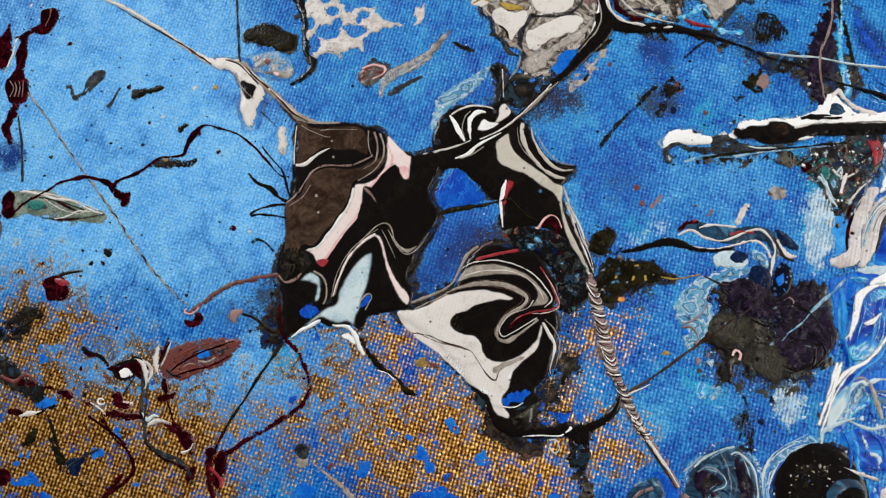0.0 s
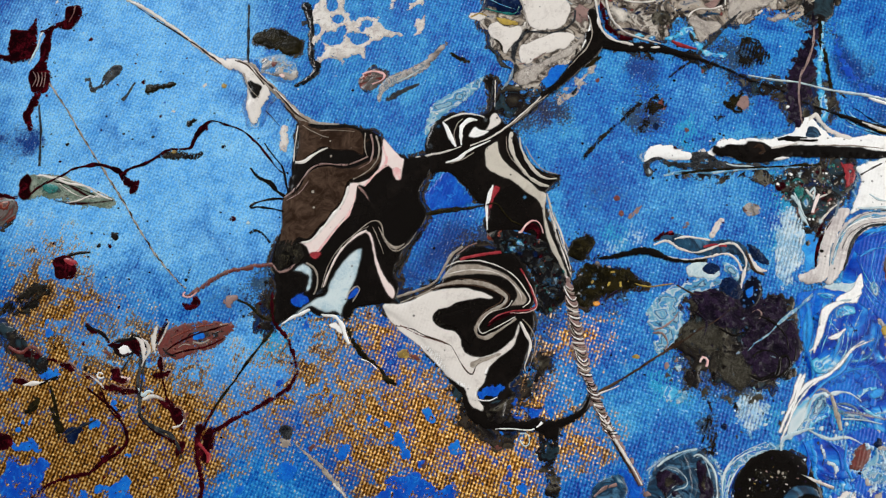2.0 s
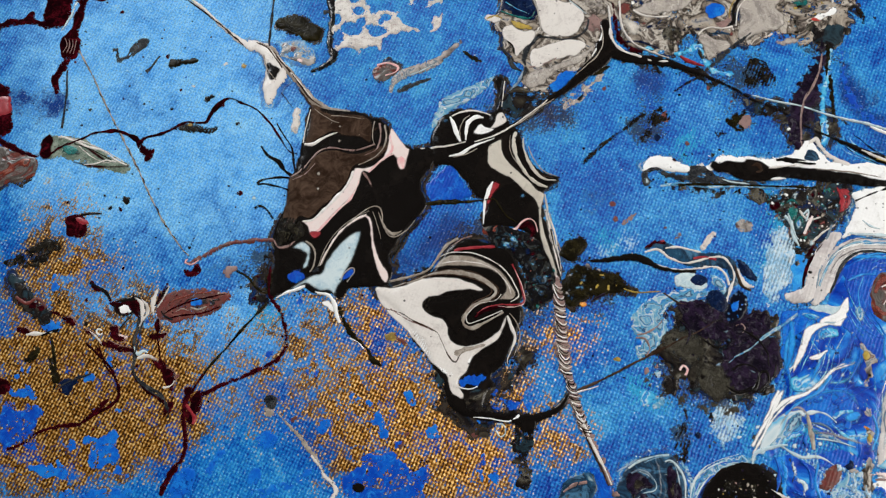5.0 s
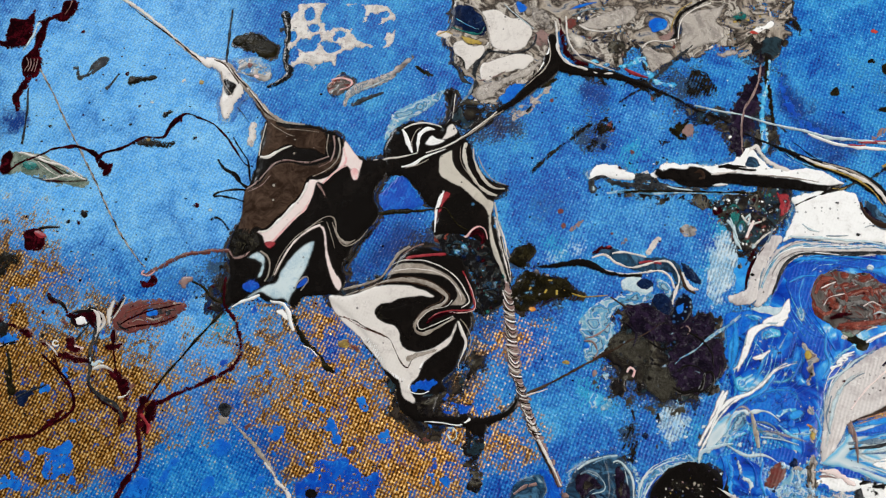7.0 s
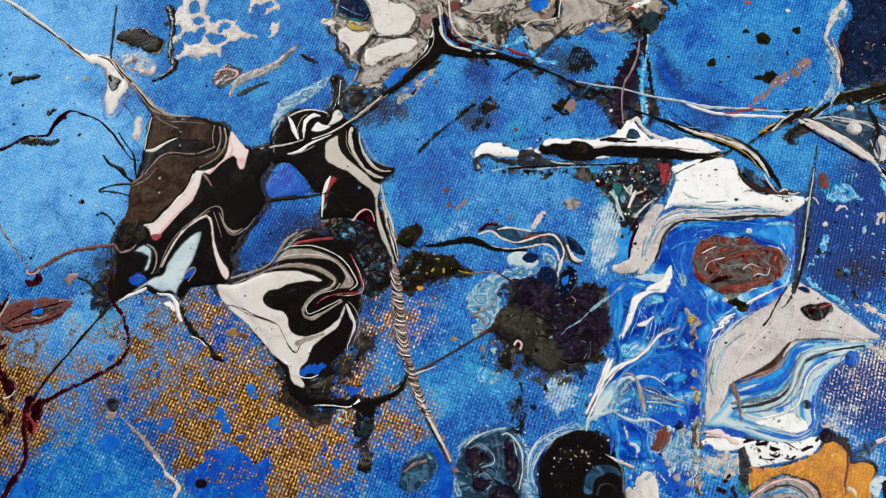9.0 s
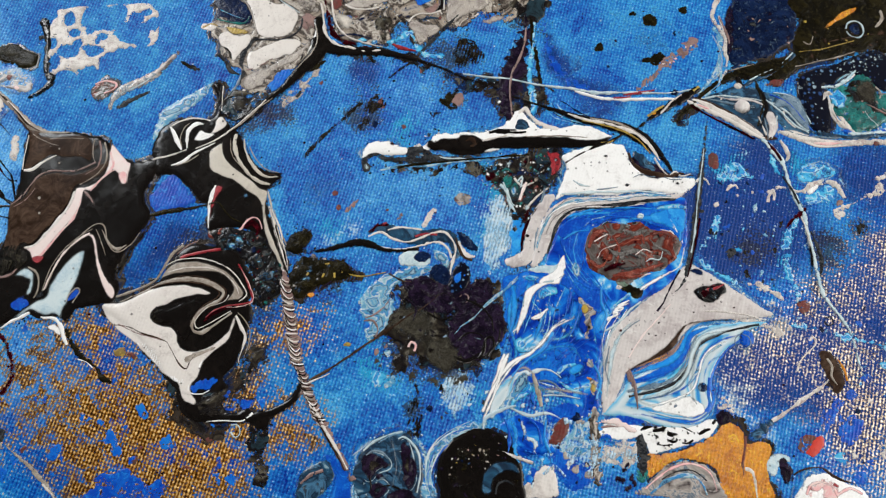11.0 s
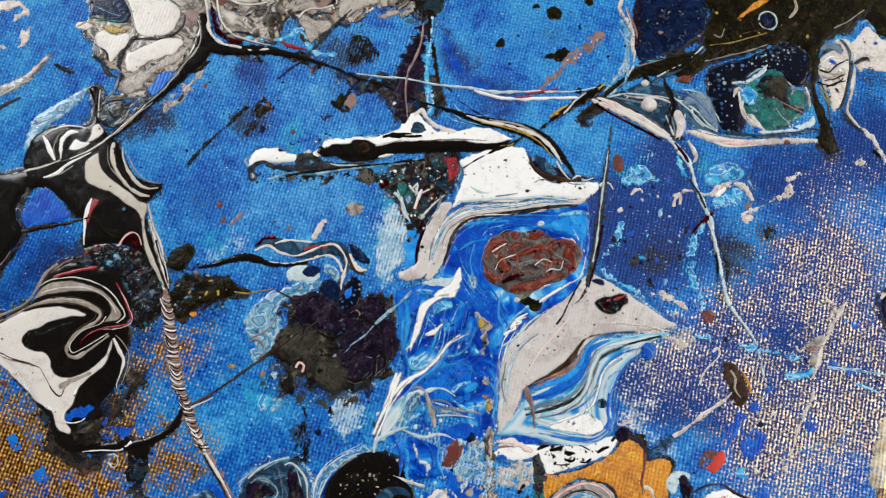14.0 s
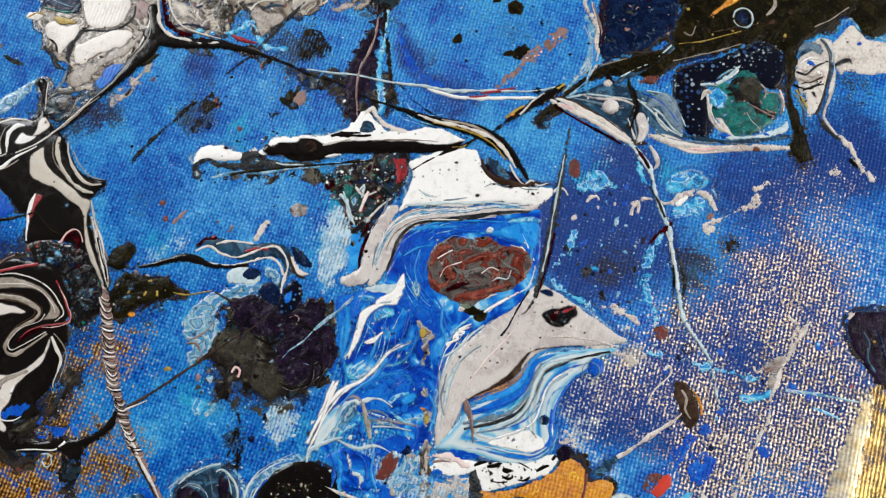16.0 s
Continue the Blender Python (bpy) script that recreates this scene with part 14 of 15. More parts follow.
for pts, mat in (([(77.1, 25.7, 0.53), (80.2, 24.6, 1.19), (83.8, 22.3, 1.71), (87.4, 20.2, 1.70), (90.4, 18.3, 1.44), (92.9, 16.3, 0.91)], "cream"), ([(78.0, 26.0, 0.26), (81.5, 24.7, 0.40), (85.1, 22.7, 0.39), (88.7, 20.4, 0.39), (91.6, 17.9, 0.26)], "brown"), ([(82.9, 26.3, 0.40), (86.6, 25.4, 0.66), (91.1, 25.3, 0.79), (94.4, 23.8, 0.53)], "lilac"), ([(81.5, 25.5, 0.26), (86.5, 24.3, 0.40), (91.5, 23.3, 0.40)], "steel"), ([(90.8, 28.9, 0.53), (93.5, 30.9, 0.94), (98.9, 32.8, 1.08), (102.0, 35.9, 0.68)], "steel"), ([(91.1, 29.7, 0.20), (93.8, 31.6, 0.27), (98.7, 33.4, 0.27), (101.5, 36.2, 0.27)], "ice"), ([(97.3, 23.9, 1.59), (100.4, 25.2, 2.92), (102.2, 21.7, 2.90), (103.7, 18.3, 1.31)], "steel"), ([(94.9, 25.3, 0.26), (97.8, 22.5, 0.33), (100.6, 19.1, 0.39), (103.8, 17.1, 0.26)], "ice"), ([(95.9, 26.7, 0.27), (99.9, 24.5, 0.40), (102.7, 20.4, 0.39), (105.1, 17.3, 0.26)], "cobalt"), ([(97.0, 27.3, 0.20), (101.0, 26.1, 0.27), (103.4, 22.4, 0.26), (105.0, 18.7, 0.26)], "ice"), ([(95.4, 21.2, 1.84), (95.9, 18.5, 1.83), (94.8, 15.8, 1.04)], "lilac"), ([(94.0, 20.6, 0.20), (94.3, 17.9, 0.20), (94.4, 15.4, 0.19)], "steel"), ([(97.0, 21.2, 0.20), (96.3, 18.1, 0.20), (95.3, 15.4, 0.19)], "ice"), ([(97.3, 17.5, 0.52), (100.4, 16.9, 1.30), (104.6, 14.9, 1.82), (108.9, 14.4, 1.56), (114.6, 14.7, 1.17), (119.9, 14.8, 1.04)], "cream"), ([(98.6, 17.8, 0.26), (103.5, 16.3, 0.39), (109.7, 15.9, 0.39), (117.3, 15.7, 0.26)], "steel"), ([(108.9, 14.2, 0.39), (110.2, 14.4, 0.65), (111.6, 14.6, 0.39)], "pink"), ([(93.1, 29.8, 0.40), (94.4, 26.3, 0.80), (94.7, 23.3, 1.06), (93.6, 19.9, 0.66), (91.9, 16.3, 0.39)], "black"), ([(94.0, 15.7, 1.04), (95.6, 15.7, 1.04), (96.8, 15.6, 0.39)], "brown"), ([(109.1, 27.0, 0.53), (110.6, 25.2, 1.06), (111.1, 22.2, 0.92), (112.7, 19.4, 1.05), (114.4, 17.1, 1.18)], "ivory"), ([(112.1, 30.3, 0.67), (114.9, 32.2, 0.94), (117.9, 32.7, 0.67)], "ice"), ([(111.1, 27.0, 0.53), (112.7, 27.6, 0.80), (114.1, 25.8, 0.53)], "cyan"), ([(106.1, 28.5, 0.27), (109.3, 28.7, 0.40), (111.9, 28.4, 0.27)], "ice"), ([(85.4, 37.4, 0.27), (86.6, 40.2, 0.55), (86.6, 43.8, 0.55), (85.9, 47.4, 0.55)], "lilac"), ([(80.6, 30.5, 0.40), (83.9, 31.1, 0.67), (85.5, 34.6, 0.54), (85.2, 38.8, 0.54), (83.9, 42.4, 0.55)], "ice")):
    strand("web_line", [(x, y, 1.5 * w) for x, y, w in pts], mat, mesh_web, 0.16, 3)
flecks("bough_fleck", [(85.8, 30.4), (100.7, 37.7), (110.5, 44.7), (123.8, 45.8), (122.9, 39.4), (110.8, 35.7), (98.8, 32.6), (89.5, 29.2)], ("brown", "olive", "black", "olive", "black"), bough, 64, (0.5, 2.0), 79, tall=0.2, level=1)
flecks("web_fleck", [(81.5, 25.6), (90.6, 27.5), (98.6, 30.1), (103.9, 20.3), (97.2, 16.4), (90.0, 20.7)], ("steel", "lilac", "slate", "ice"), mesh_web, 40, (0.4, 1.3), 80, tall=0.1, level=1)
cord = strand("white_cord", [(92.8, 15.9, 1.17), (94.3, 14.2, 1.40), (95.5, 12.2, 1.86), (97.0, 10.1, 1.62), (97.6, 7.6, 1.16), (98.0, 4.6, 1.15), (99.0, 1.6, 1.38), (99.9, -1.0, 1.37), (100.7, -3.1, 1.14), (100.8, -6.0, 1.02), (101.1, -8.9, 1.13), (101.5, -12.4, 1.35), (101.8, -15.8, 1.34), (102.2, -19.0, 1.23), (102.9, -21.5, 1.11), (104.5, -24.2, 1.00), (106.4, -27.0, 0.88), (107.6, -29.7, 0.66), (108.1, -32.5, 0.55), (108.4, -35.7, 0.54), (108.9, -38.1, 0.43)], "ice", painting, 0.35, 3, label="long pale cord running down")
for pts, mat in (([(94.1, 14.7, 0.47), (95.9, 12.0, 0.70), (96.8, 10.1, 0.58)], "maroon"), ([(96.9, 6.4, 0.35), (98.4, 3.1, 0.57), (99.6, -0.3, 0.46)], "slate"), ([(100.6, -6.6, 0.68), (100.9, -10.1, 0.90), (101.0, -13.5, 1.01), (100.6, -17.0, 0.45)], "black"), ([(101.7, -6.6, 0.34), (102.7, -10.1, 0.79), (103.2, -13.5, 0.90), (102.4, -17.0, 0.45)], "slate"), ([(99.8, -2.6, 0.34), (100.4, -5.4, 0.34), (101.1, -10.1, 0.34)], "ivory")):
    strand("cord_stripe", pts, mat, cord, 0.08, 1)
strand("white_leg", [(97.2, 15.2, 0.58), (98.3, 13.1, 0.93), (98.7, 11.3, 0.70), (97.9, 10.1, 0.35)], "ivory", painting, 0.3, 2)
strand("cyan_edge", [(94.7, 11.3, 0.93), (95.3, 8.8, 0.93), (96.0, 7.0, 0.58)], "cyan", painting, 0.15, rag=0.2)
ledge = strand("white_ledge", [(97.2, 17.4, 0.70), (99.6, 16.7, 1.40), (102.5, 15.5, 1.86), (105.9, 14.8, 1.86), (109.9, 14.5, 1.62), (114.6, 14.6, 1.39), (120.3, 14.9, 1.50), (125.5, 14.9, 1.03)], "ivory", painting, 0.28, 2, label="white ledge under the teal eye")
strand("pink_line", [(104.7, 14.5, 0.46), (108.5, 14.3, 0.81), (111.1, 14.6, 0.46)], "pink", ledge, 0.06, 1)
drop("red_drop", *[(118.9, 14.4)][0], 1.6, 1.3, 0, "rust", ledge, 0.08, 1)
strand("blue_ledge", [(103.7, 17.5, 0.93), (108.9, 16.5, 1.16), (114.6, 16.0, 1.04), (120.4, 16.6, 1.04), (125.8, 17.3, 0.92)], "pebble", painting, 0.3, 4, label="blue-grey ledge")
inky = pool("celled_patch", [(102.6, 30.0), (104.4, 32.3), (108.5, 33.6), (113.3, 35.2), (116.9, 37.0), (121.2, 38.3), (124.3, 37.2), (126.3, 35.2), (126.0, 31.4), (125.1, 28.8), (122.3, 27.8), (118.9, 30.1), (115.5, 31.8), (111.8, 29.8), (108.3, 28.8), (109.3, 25.0), (109.5, 20.6), (108.9, 17.2), (105.4, 17.5), (103.9, 20.6), (102.9, 25.0)], "inky", painting, 0.3, level=1, rag=0.2, label="blue-black patch full of tiny cells")
cells("pale_cell", [(103.1, 29.4), (108.4, 32.0), (109.3, 25.0), (108.9, 18.1), (104.9, 18.1), (103.4, 25.0)], "slate", None, inky, 34, (0.3, 1.0), 51, 0.06, 1)
cells("pale_cell", [(110.9, 33.9), (116.9, 36.5), (121.7, 37.5), (124.0, 35.8), (119.0, 32.6), (113.1, 32.0)], "ice", None, inky, 34, (0.3, 1.2), 53, 0.06, 1)
eye = pool("teal_eye", [(109.5, 25.5), (110.8, 27.5), (113.7, 30.1), (117.3, 31.3), (120.3, 30.1), (121.8, 27.5), (123.8, 26.3), (124.6, 23.5), (123.5, 21.0), (121.3, 18.8), (118.2, 17.8), (114.7, 18.0), (112.0, 19.5), (110.1, 22.5)], "teal", painting, 0.35, level=2, rag=0.9, grain=2.5, label="teal and brown eye-shaped patch")
pool("brown_veil", [(113.7, 28.8), (116.6, 30.6), (119.6, 29.3), (119.9, 26.3), (121.5, 23.0), (123.8, 22.0), (121.8, 20.5), (119.1, 21.8), (117.4, 24.0), (114.6, 25.0)], "murk", eye, 0.06, level=1, rag=0.8, holes=0.35, hole_size=2.2)
strand("ice_arc", [(109.2, 28.8, 0.71), (111.8, 29.0, 1.06), (114.5, 30.8, 1.18), (116.2, 32.6, 1.06), (117.7, 33.6, 0.71)], "ice", painting, 0.4, 4, rag=0.2)
strand("ivory_arc", [(108.1, 25.2, 0.70), (109.4, 27.3, 0.71), (110.5, 25.5, 0.70), (109.9, 23.0, 0.70), (110.7, 20.7, 0.82), (112.0, 19.0, 0.93), (113.6, 17.8, 0.70)], "ivory", painting, 0.42, 4, label="ivory broken rim of the eye")
strand("grey_arc", [(121.3, 27.5, 0.47), (122.1, 25.0, 0.58), (121.8, 26.8, 0.47), (124.1, 26.5, 0.58), (124.9, 24.3, 0.58), (124.2, 22.0, 0.46)], "silt", painting, 0.42, 4)
strand("brown_arc", [(120.2, 25.0, 0.47), (121.5, 23.0, 0.58), (123.3, 22.3, 0.46)], "mauve", eye, 0.08, 2)
pool("ice_plate", [(111.3, 18.0), (114.7, 17.5), (119.3, 17.6), (123.6, 19.3), (125.6, 21.0), (125.9, 19.1), (123.9, 17.3), (118.1, 16.6), (113.5, 16.5)], "ice", painting, 0.32, level=4)
drop("blue_bead", *[(112.8, 17.4)][0], 2.2, 1.2, 0, "cobalt", painting, 0.38, 6)
drop("blue_bead", *[(121.2, 17.6)][0], 2.2, 1.2, 0, "cobalt", painting, 0.38, 6)
shell = pool("ivory_shell", [(128.0, 32.6), (129.3, 35.4), (131.2, 37.8), (133.6, 39.3), (135.7, 38.8), (136.5, 36.5), (135.7, 32.6), (134.5, 28.8), (133.3, 25.1), (131.7, 22.6), (130.0, 21.8), (129.5, 25.1), (128.6, 27.6), (128.0, 29.8)], "ivory", painting, 0.4, 0.6, level=2, rag=0.15, label="ivory shell-shaped blot with blue eye")
for pts, mat in (([(129.1, 35.2, 1.17), (131.3, 36.7, 1.65), (133.2, 37.2, 1.41)], "pebble"), ([(130.6, 33.7, 0.70), (131.8, 33.1, 0.82)], "cobalt"), ([(128.9, 28.8, 0.35), (131.2, 29.3, 0.47), (133.4, 30.3, 0.35)], "brown"), ([(129.2, 27.3, 0.35), (131.6, 28.3, 0.47), (133.5, 28.8, 0.35)], "slate"), ([(133.8, 39.0, 0.59), (135.3, 36.2, 0.70), (135.2, 32.6, 0.70), (134.2, 28.8, 0.70), (132.8, 24.8, 0.69), (131.6, 22.1, 0.58)], "slate"), ([(127.9, 27.6, 0.47), (129.1, 25.6, 0.58), (129.9, 23.6, 0.46)], "yellow"), ([(129.5, 31.4, 0.35), (130.9, 30.3, 0.47), (132.5, 30.9, 0.35)], "taupe")):
    strand("shell_line", pts, mat, shell, 0.08, 1)
strand("white_hem", [(136.3, 31.9, 0.58), (135.4, 28.8, 0.70), (134.4, 25.1, 0.69), (133.3, 22.1, 0.58), (134.0, 19.8, 0.58), (135.5, 17.6, 0.57)], "ivory", painting, 0.3, 3)
strand("slate_tail", [(132.1, 21.8, 0.92), (132.9, 20.1, 1.04), (134.1, 18.4, 1.03), (136.1, 16.9, 0.69)], "slate", painting, 0.3, 3)
for pts, mat in (([(128.7, 36.2, 1.23), (130.9, 37.5, 2.72), (132.8, 36.5, 2.46), (133.5, 35.2, 0.98)], "steel"), ([(133.6, 39.0, 0.74), (135.2, 35.8, 1.11), (135.4, 31.4, 0.98), (134.6, 26.9, 0.97), (133.2, 23.2, 0.96), (132.5, 20.7, 0.72)], "steel"), ([(134.5, 38.8, 0.25), (136.1, 35.2, 0.37), (136.1, 30.1, 0.36), (135.2, 26.3, 0.36)], "ice"), ([(128.1, 31.6, 0.37), (130.0, 30.8, 0.49), (131.9, 32.4, 0.37), (134.1, 33.6, 0.24)], "slate"), ([(127.5, 28.8, 0.36), (130.4, 27.6, 0.36), (133.1, 29.3, 0.36)], "black"), ([(127.6, 26.5, 0.73), (128.6, 24.8, 0.97), (129.4, 22.8, 0.60)], "sage"), ([(130.9, 33.6, 0.98), (131.7, 32.9, 0.98)], "cobalt"), ([(129.1, 33.3, 0.37), (130.9, 34.5, 0.49), (132.8, 34.2, 0.37)], "white"), ([(128.5, 30.1, 0.49), (130.5, 29.3, 0.61), (133.0, 30.8, 0.49)], "bone")):
    strand("shell_line", pts, mat, shell, 0.1, 4)
for pts, mat in (([(112.3, 20.6), (114.9, 22.0), (120.2, 21.9), (121.0, 19.4), (118.2, 17.7), (114.7, 18.0)], "teal"), ([(119.7, 24.3), (121.6, 26.9), (124.1, 26.9), (124.4, 23.8), (121.9, 22.1)], "teal"), ([(115.3, 28.8), (119.0, 31.3), (121.4, 28.8), (120.3, 24.4), (116.5, 24.7)], "khaki"), ([(109.3, 26.9), (112.3, 28.1), (114.2, 26.2), (112.9, 23.5), (110.1, 23.7)], "cyan")):
    pool("eye_patch", pts, mat, eye, 0.12, level=2, rag=0.5)
for pts, mat in (([(107.7, 26.0, 0.73), (109.3, 26.7, 0.85), (109.7, 23.7, 0.73), (110.0, 21.0, 0.72), (111.9, 18.7, 0.84)], "ivory"), ([(111.8, 30.0, 0.74), (113.7, 31.6, 1.11), (116.1, 32.9, 1.11), (118.5, 32.6, 0.61)], "cyan"), ([(112.4, 29.4, 0.37), (114.2, 30.3, 0.61), (116.7, 32.3, 0.49)], "white"), ([(117.6, 24.4, 0.24), (119.7, 23.1, 0.36), (121.7, 21.9, 0.48), (123.3, 21.3, 0.36)], "mauve"), ([(124.6, 27.5, 0.36), (125.1, 25.3, 0.48), (125.0, 22.8, 0.36)], "blush"), ([(117.3, 22.5, 0.18), (118.3, 20.3, 0.24), (120.0, 18.8, 0.18)], "ice"), ([(120.6, 28.8, 0.37), (121.7, 27.3, 0.49), (121.0, 25.5, 0.36)], "bone")):
    strand("eye_line", pts, mat, eye, 0.16, 4)
cells("ringed_cell", [(112.1, 35.8), (115.8, 38.0), (121.8, 38.8), (124.0, 36.5), (121.5, 33.6), (115.6, 34.1)], "steel", "navy", inky, 30, (0.5, 1.5), 87, level=2)
flag = pool("ivory_flag", [(135.9, 37.8), (137.6, 39.6), (139.7, 42.2), (141.2, 42.4), (142.4, 40.6), (144.1, 38.8), (151.1, 37.8), (150.5, 31.6), (145.8, 31.4), (142.3, 31.1), (138.9, 31.6), (137.2, 31.1), (136.0, 33.9)], "ivory", painting, 0.15, rag=0.2, label="ivory flag with a blue rim")
strand("blue_rim", [(136.0, 40.1, 0.59), (138.6, 42.4, 1.06), (140.6, 43.7, 1.18), (141.8, 41.6, 1.41), (143.8, 40.1, 1.17), (146.5, 39.3, 1.40), (150.0, 38.8, 1.17)], "cyan", flag, 0.1, 1)
strand("dark_bar", [(135.9, 32.9, 1.05), (137.9, 33.9, 1.63), (139.3, 34.2, 1.40), (139.7, 33.4, 0.70)], "slate", flag, 0.15, 1, label="short dark bar")
drop("dark_speck", *[(139.2, 38.3)][0], 0.8, 0.7, 0, "maroon", flag, 0.06, 1)
drop("blue_speck", *[(141.7, 38.0)][0], 1.6, 1.2, 0, "cobalt", flag, 0.06, 1)
strand("cream_root", [(136.3, 17.2, 0.92), (137.6, 15.7, 1.14), (138.6, 14.0, 1.14), (139.3, 11.6, 0.91), (140.5, 9.9, 1.13), (141.8, 8.9, 1.36), (142.1, 7.8, 0.68)], "ivory", painting, 0.2, 1, rag=0.2, label="cream root with a dark core")
strand("dark_core", [(137.8, 12.3, 1.14), (138.8, 11.3, 0.91), (139.4, 10.1, 0.45)], "black", painting, 0.28, 4)
drop("white_chip", *[(134.6, 9.6)][0], 2.4, 1.8, 45, "ivory", painting, 0.12, 1, label="white chip of paint")

strand("cobalt_arc", [(43.7, 44.8, 1.38), (44.5, 38.6, 1.91), (46.2, 34.1, 2.03), (48.8, 30.9, 1.88), (52.8, 28.8, 1.34)], "cobalt", painting, 0.04, rag=0.5, label="dark blue brushed arc")

# curls on the dark blue
curl = strand("cream_curl", [(93.3, 2.5, 0.92), (95.0, 3.5, 0.81), (96.8, 3.8, 0.58), (100.2, 2.8, 0.80), (102.5, 3.8, 1.38), (104.4, 4.8, 1.38), (106.3, 5.3, 1.15), (108.1, 4.6, 1.37), (109.2, 3.2, 1.26), (110.0, 1.5, 0.80)], "ivory", painting, 0.22, 2, rag=0.15, label="cream curl of paint")
strand("white_drop", [(102.5, 2.6, 1.15), (103.2, 3.4, 1.38), (104.2, 4.1, 0.92)], "white", painting, 0.26, 4)
strand("ivory_hook", [(93.0, 0.2, 0.57), (93.3, 1.8, 0.58), (94.5, 2.8, 0.58), (94.2, 0.6, 0.46)], "ivory", painting, 0.18)
pool("cyan_hood", [(99.9, 6.4), (101.8, 8.9), (105.1, 9.6), (108.5, 8.7), (110.5, 6.5), (110.8, 3.5), (109.7, 4.1), (108.1, 5.9), (104.9, 6.0), (102.1, 5.0)], "cyan", painting, 0.06, rag=0.4, holes=0.4, label="brushed cyan hood over the curl")
pool("cyan_hood", [(101.3, 1.4), (104.2, 2.6), (107.1, 4.1), (107.7, 1.5), (105.8, -0.1), (102.4, -0.2)], "cyan", painting, 0.05, rag=0.4, holes=0.4)
tail2 = strand("ivory_tail", [(107.3, -2.1, 0.91), (109.0, -0.9, 0.91), (111.5, -0.1, 0.57), (113.4, 0.8, 0.57), (115.5, 1.8, 0.91), (117.3, 2.5, 1.59), (118.6, 4.2, 1.37), (118.2, 5.6, 0.91), (119.2, 6.6, 1.03), (120.8, 7.3, 0.57)], "ivory", painting, 0.16, 1, rag=0.25, label="ivory broken tail on the blue")
drop("pink_fleck", *[(108.8, 0.1)][0], 2.0, 1.2, 40, "mauve", painting, 0.16, 3)
pool("white_blot", [(107.4, -2.3), (108.9, -1.8), (109.8, -2.3), (108.6, -3.7), (107.5, -3.2)], "ivory", painting, 0.14)
for x, y, w, mat in [(*p, "ivory") for p in [(86.2, 1.8, 1.04), (81.3, -0.4, 1.39), (84.8, 4.1, 1.16), (78.3, 4.4, 0.81), (89.6, 2.5, 0.81), (84.3, 3.4, 0.93)]] + [(*p, "aqua") for p in [(89.8, -1.5, 1.61), (91.8, -2.0, 1.03), (87.3, -0.9, 0.81), (89.9, -16.0, 1.01)]]:
    drop("pale_chip", x, y, w, w * 0.7, (x * 47) % 180, mat, painting, 0.12, 1, label="small pale chip on the dark blue")
strand("white_claw", [(83.9, 2.9, 0.35), (84.8, 3.9, 0.46), (86.0, 4.2, 0.46), (86.4, 3.2, 0.35)], "cream", painting, 0.15, 2)
pool("maroon_spot", [(80.0, 11.2), (81.2, 12.4), (82.6, 11.9), (83.0, 10.0), (82.1, 8.0), (80.5, 8.5)], "rust", painting, 0.15, rag=0.25, label="rusty brown spot")
pool("cyan_cloud", [(81.8, 6.3), (83.7, 8.7), (86.5, 10.0), (88.8, 8.8), (90.2, 6.4), (87.6, 5.6), (84.7, 5.8)], "cyan", painting, 0.05, rag=0.5, holes=0.5, label="dry cyan cloud on the weave")
pool("grey_blot", [(81.6, -12.1), (83.2, -10.5), (85.0, -10.5), (84.7, -12.2), (83.1, -13.1)], "slate", painting, 0.07, rag=0.35, holes=0.2, label="faint grey blot")
strand("cyan_path", [(100.0, -2.6, 1.14), (98.3, -4.9, 1.14), (96.4, -7.8, 1.59), (95.9, -11.3, 1.58), (95.8, -14.8, 1.35), (96.3, -18.2, 1.34), (97.1, -21.0, 0.89)], "cyan", painting, 0.05, rag=0.5, label="dry cyan path on the weave")
strand("cyan_path", [(81.2, -3.3, 0.92), (80.7, -5.7, 1.15), (79.8, -8.0, 1.14), (78.2, -9.4, 0.91), (76.8, -10.4, 0.69)], "cyan", painting, 0.06, rag=0.4)
strand("cyan_path", [(75.9, -12.5, 0.91), (77.4, -14.6, 1.14), (79.7, -16.1, 0.91), (82.6, -17.7, 0.68), (84.8, -19.3, 0.68)], "cyan", painting, 0.1, rag=0.3)
strand("ivory_path", [(86.7, -18.8, 0.90), (88.7, -19.0, 1.24), (90.9, -19.9, 1.12), (93.1, -21.2, 1.12), (94.2, -21.8, 0.56)], "ivory", painting, 0.12, 1, rag=0.25, label="ivory chip on the dark blue")
strand("red_black_arm", [(96.3, -5.7, 0.46), (97.7, -4.3, 0.68), (99.6, -2.6, 0.91), (101.0, -1.4, 0.91)], "maroon", painting, 0.3, 5, label="short dark red arm")
pool("black_smudge", [(111.0, -5.1), (113.1, -4.4), (114.6, -5.5), (113.8, -7.1), (112.0, -7.4)], "smoke", painting, 0.08, rag=0.5, holes=0.3)
strand("fleck_hook", [(98.5, -31.1, 0.55), (99.4, -30.2, 0.66), (99.8, -31.5, 0.55), (98.7, -32.9, 0.44), (96.4, -34.9, 0.44), (95.2, -37.5, 0.44)], "ivory", painting, 0.1, rag=0.15)
pool("umber_blot", [(97.1, -22.9), (98.9, -22.0), (99.9, -23.5), (99.0, -25.1), (97.4, -24.9)], "rust", painting, 0.1, rag=0.4, holes=0.3)
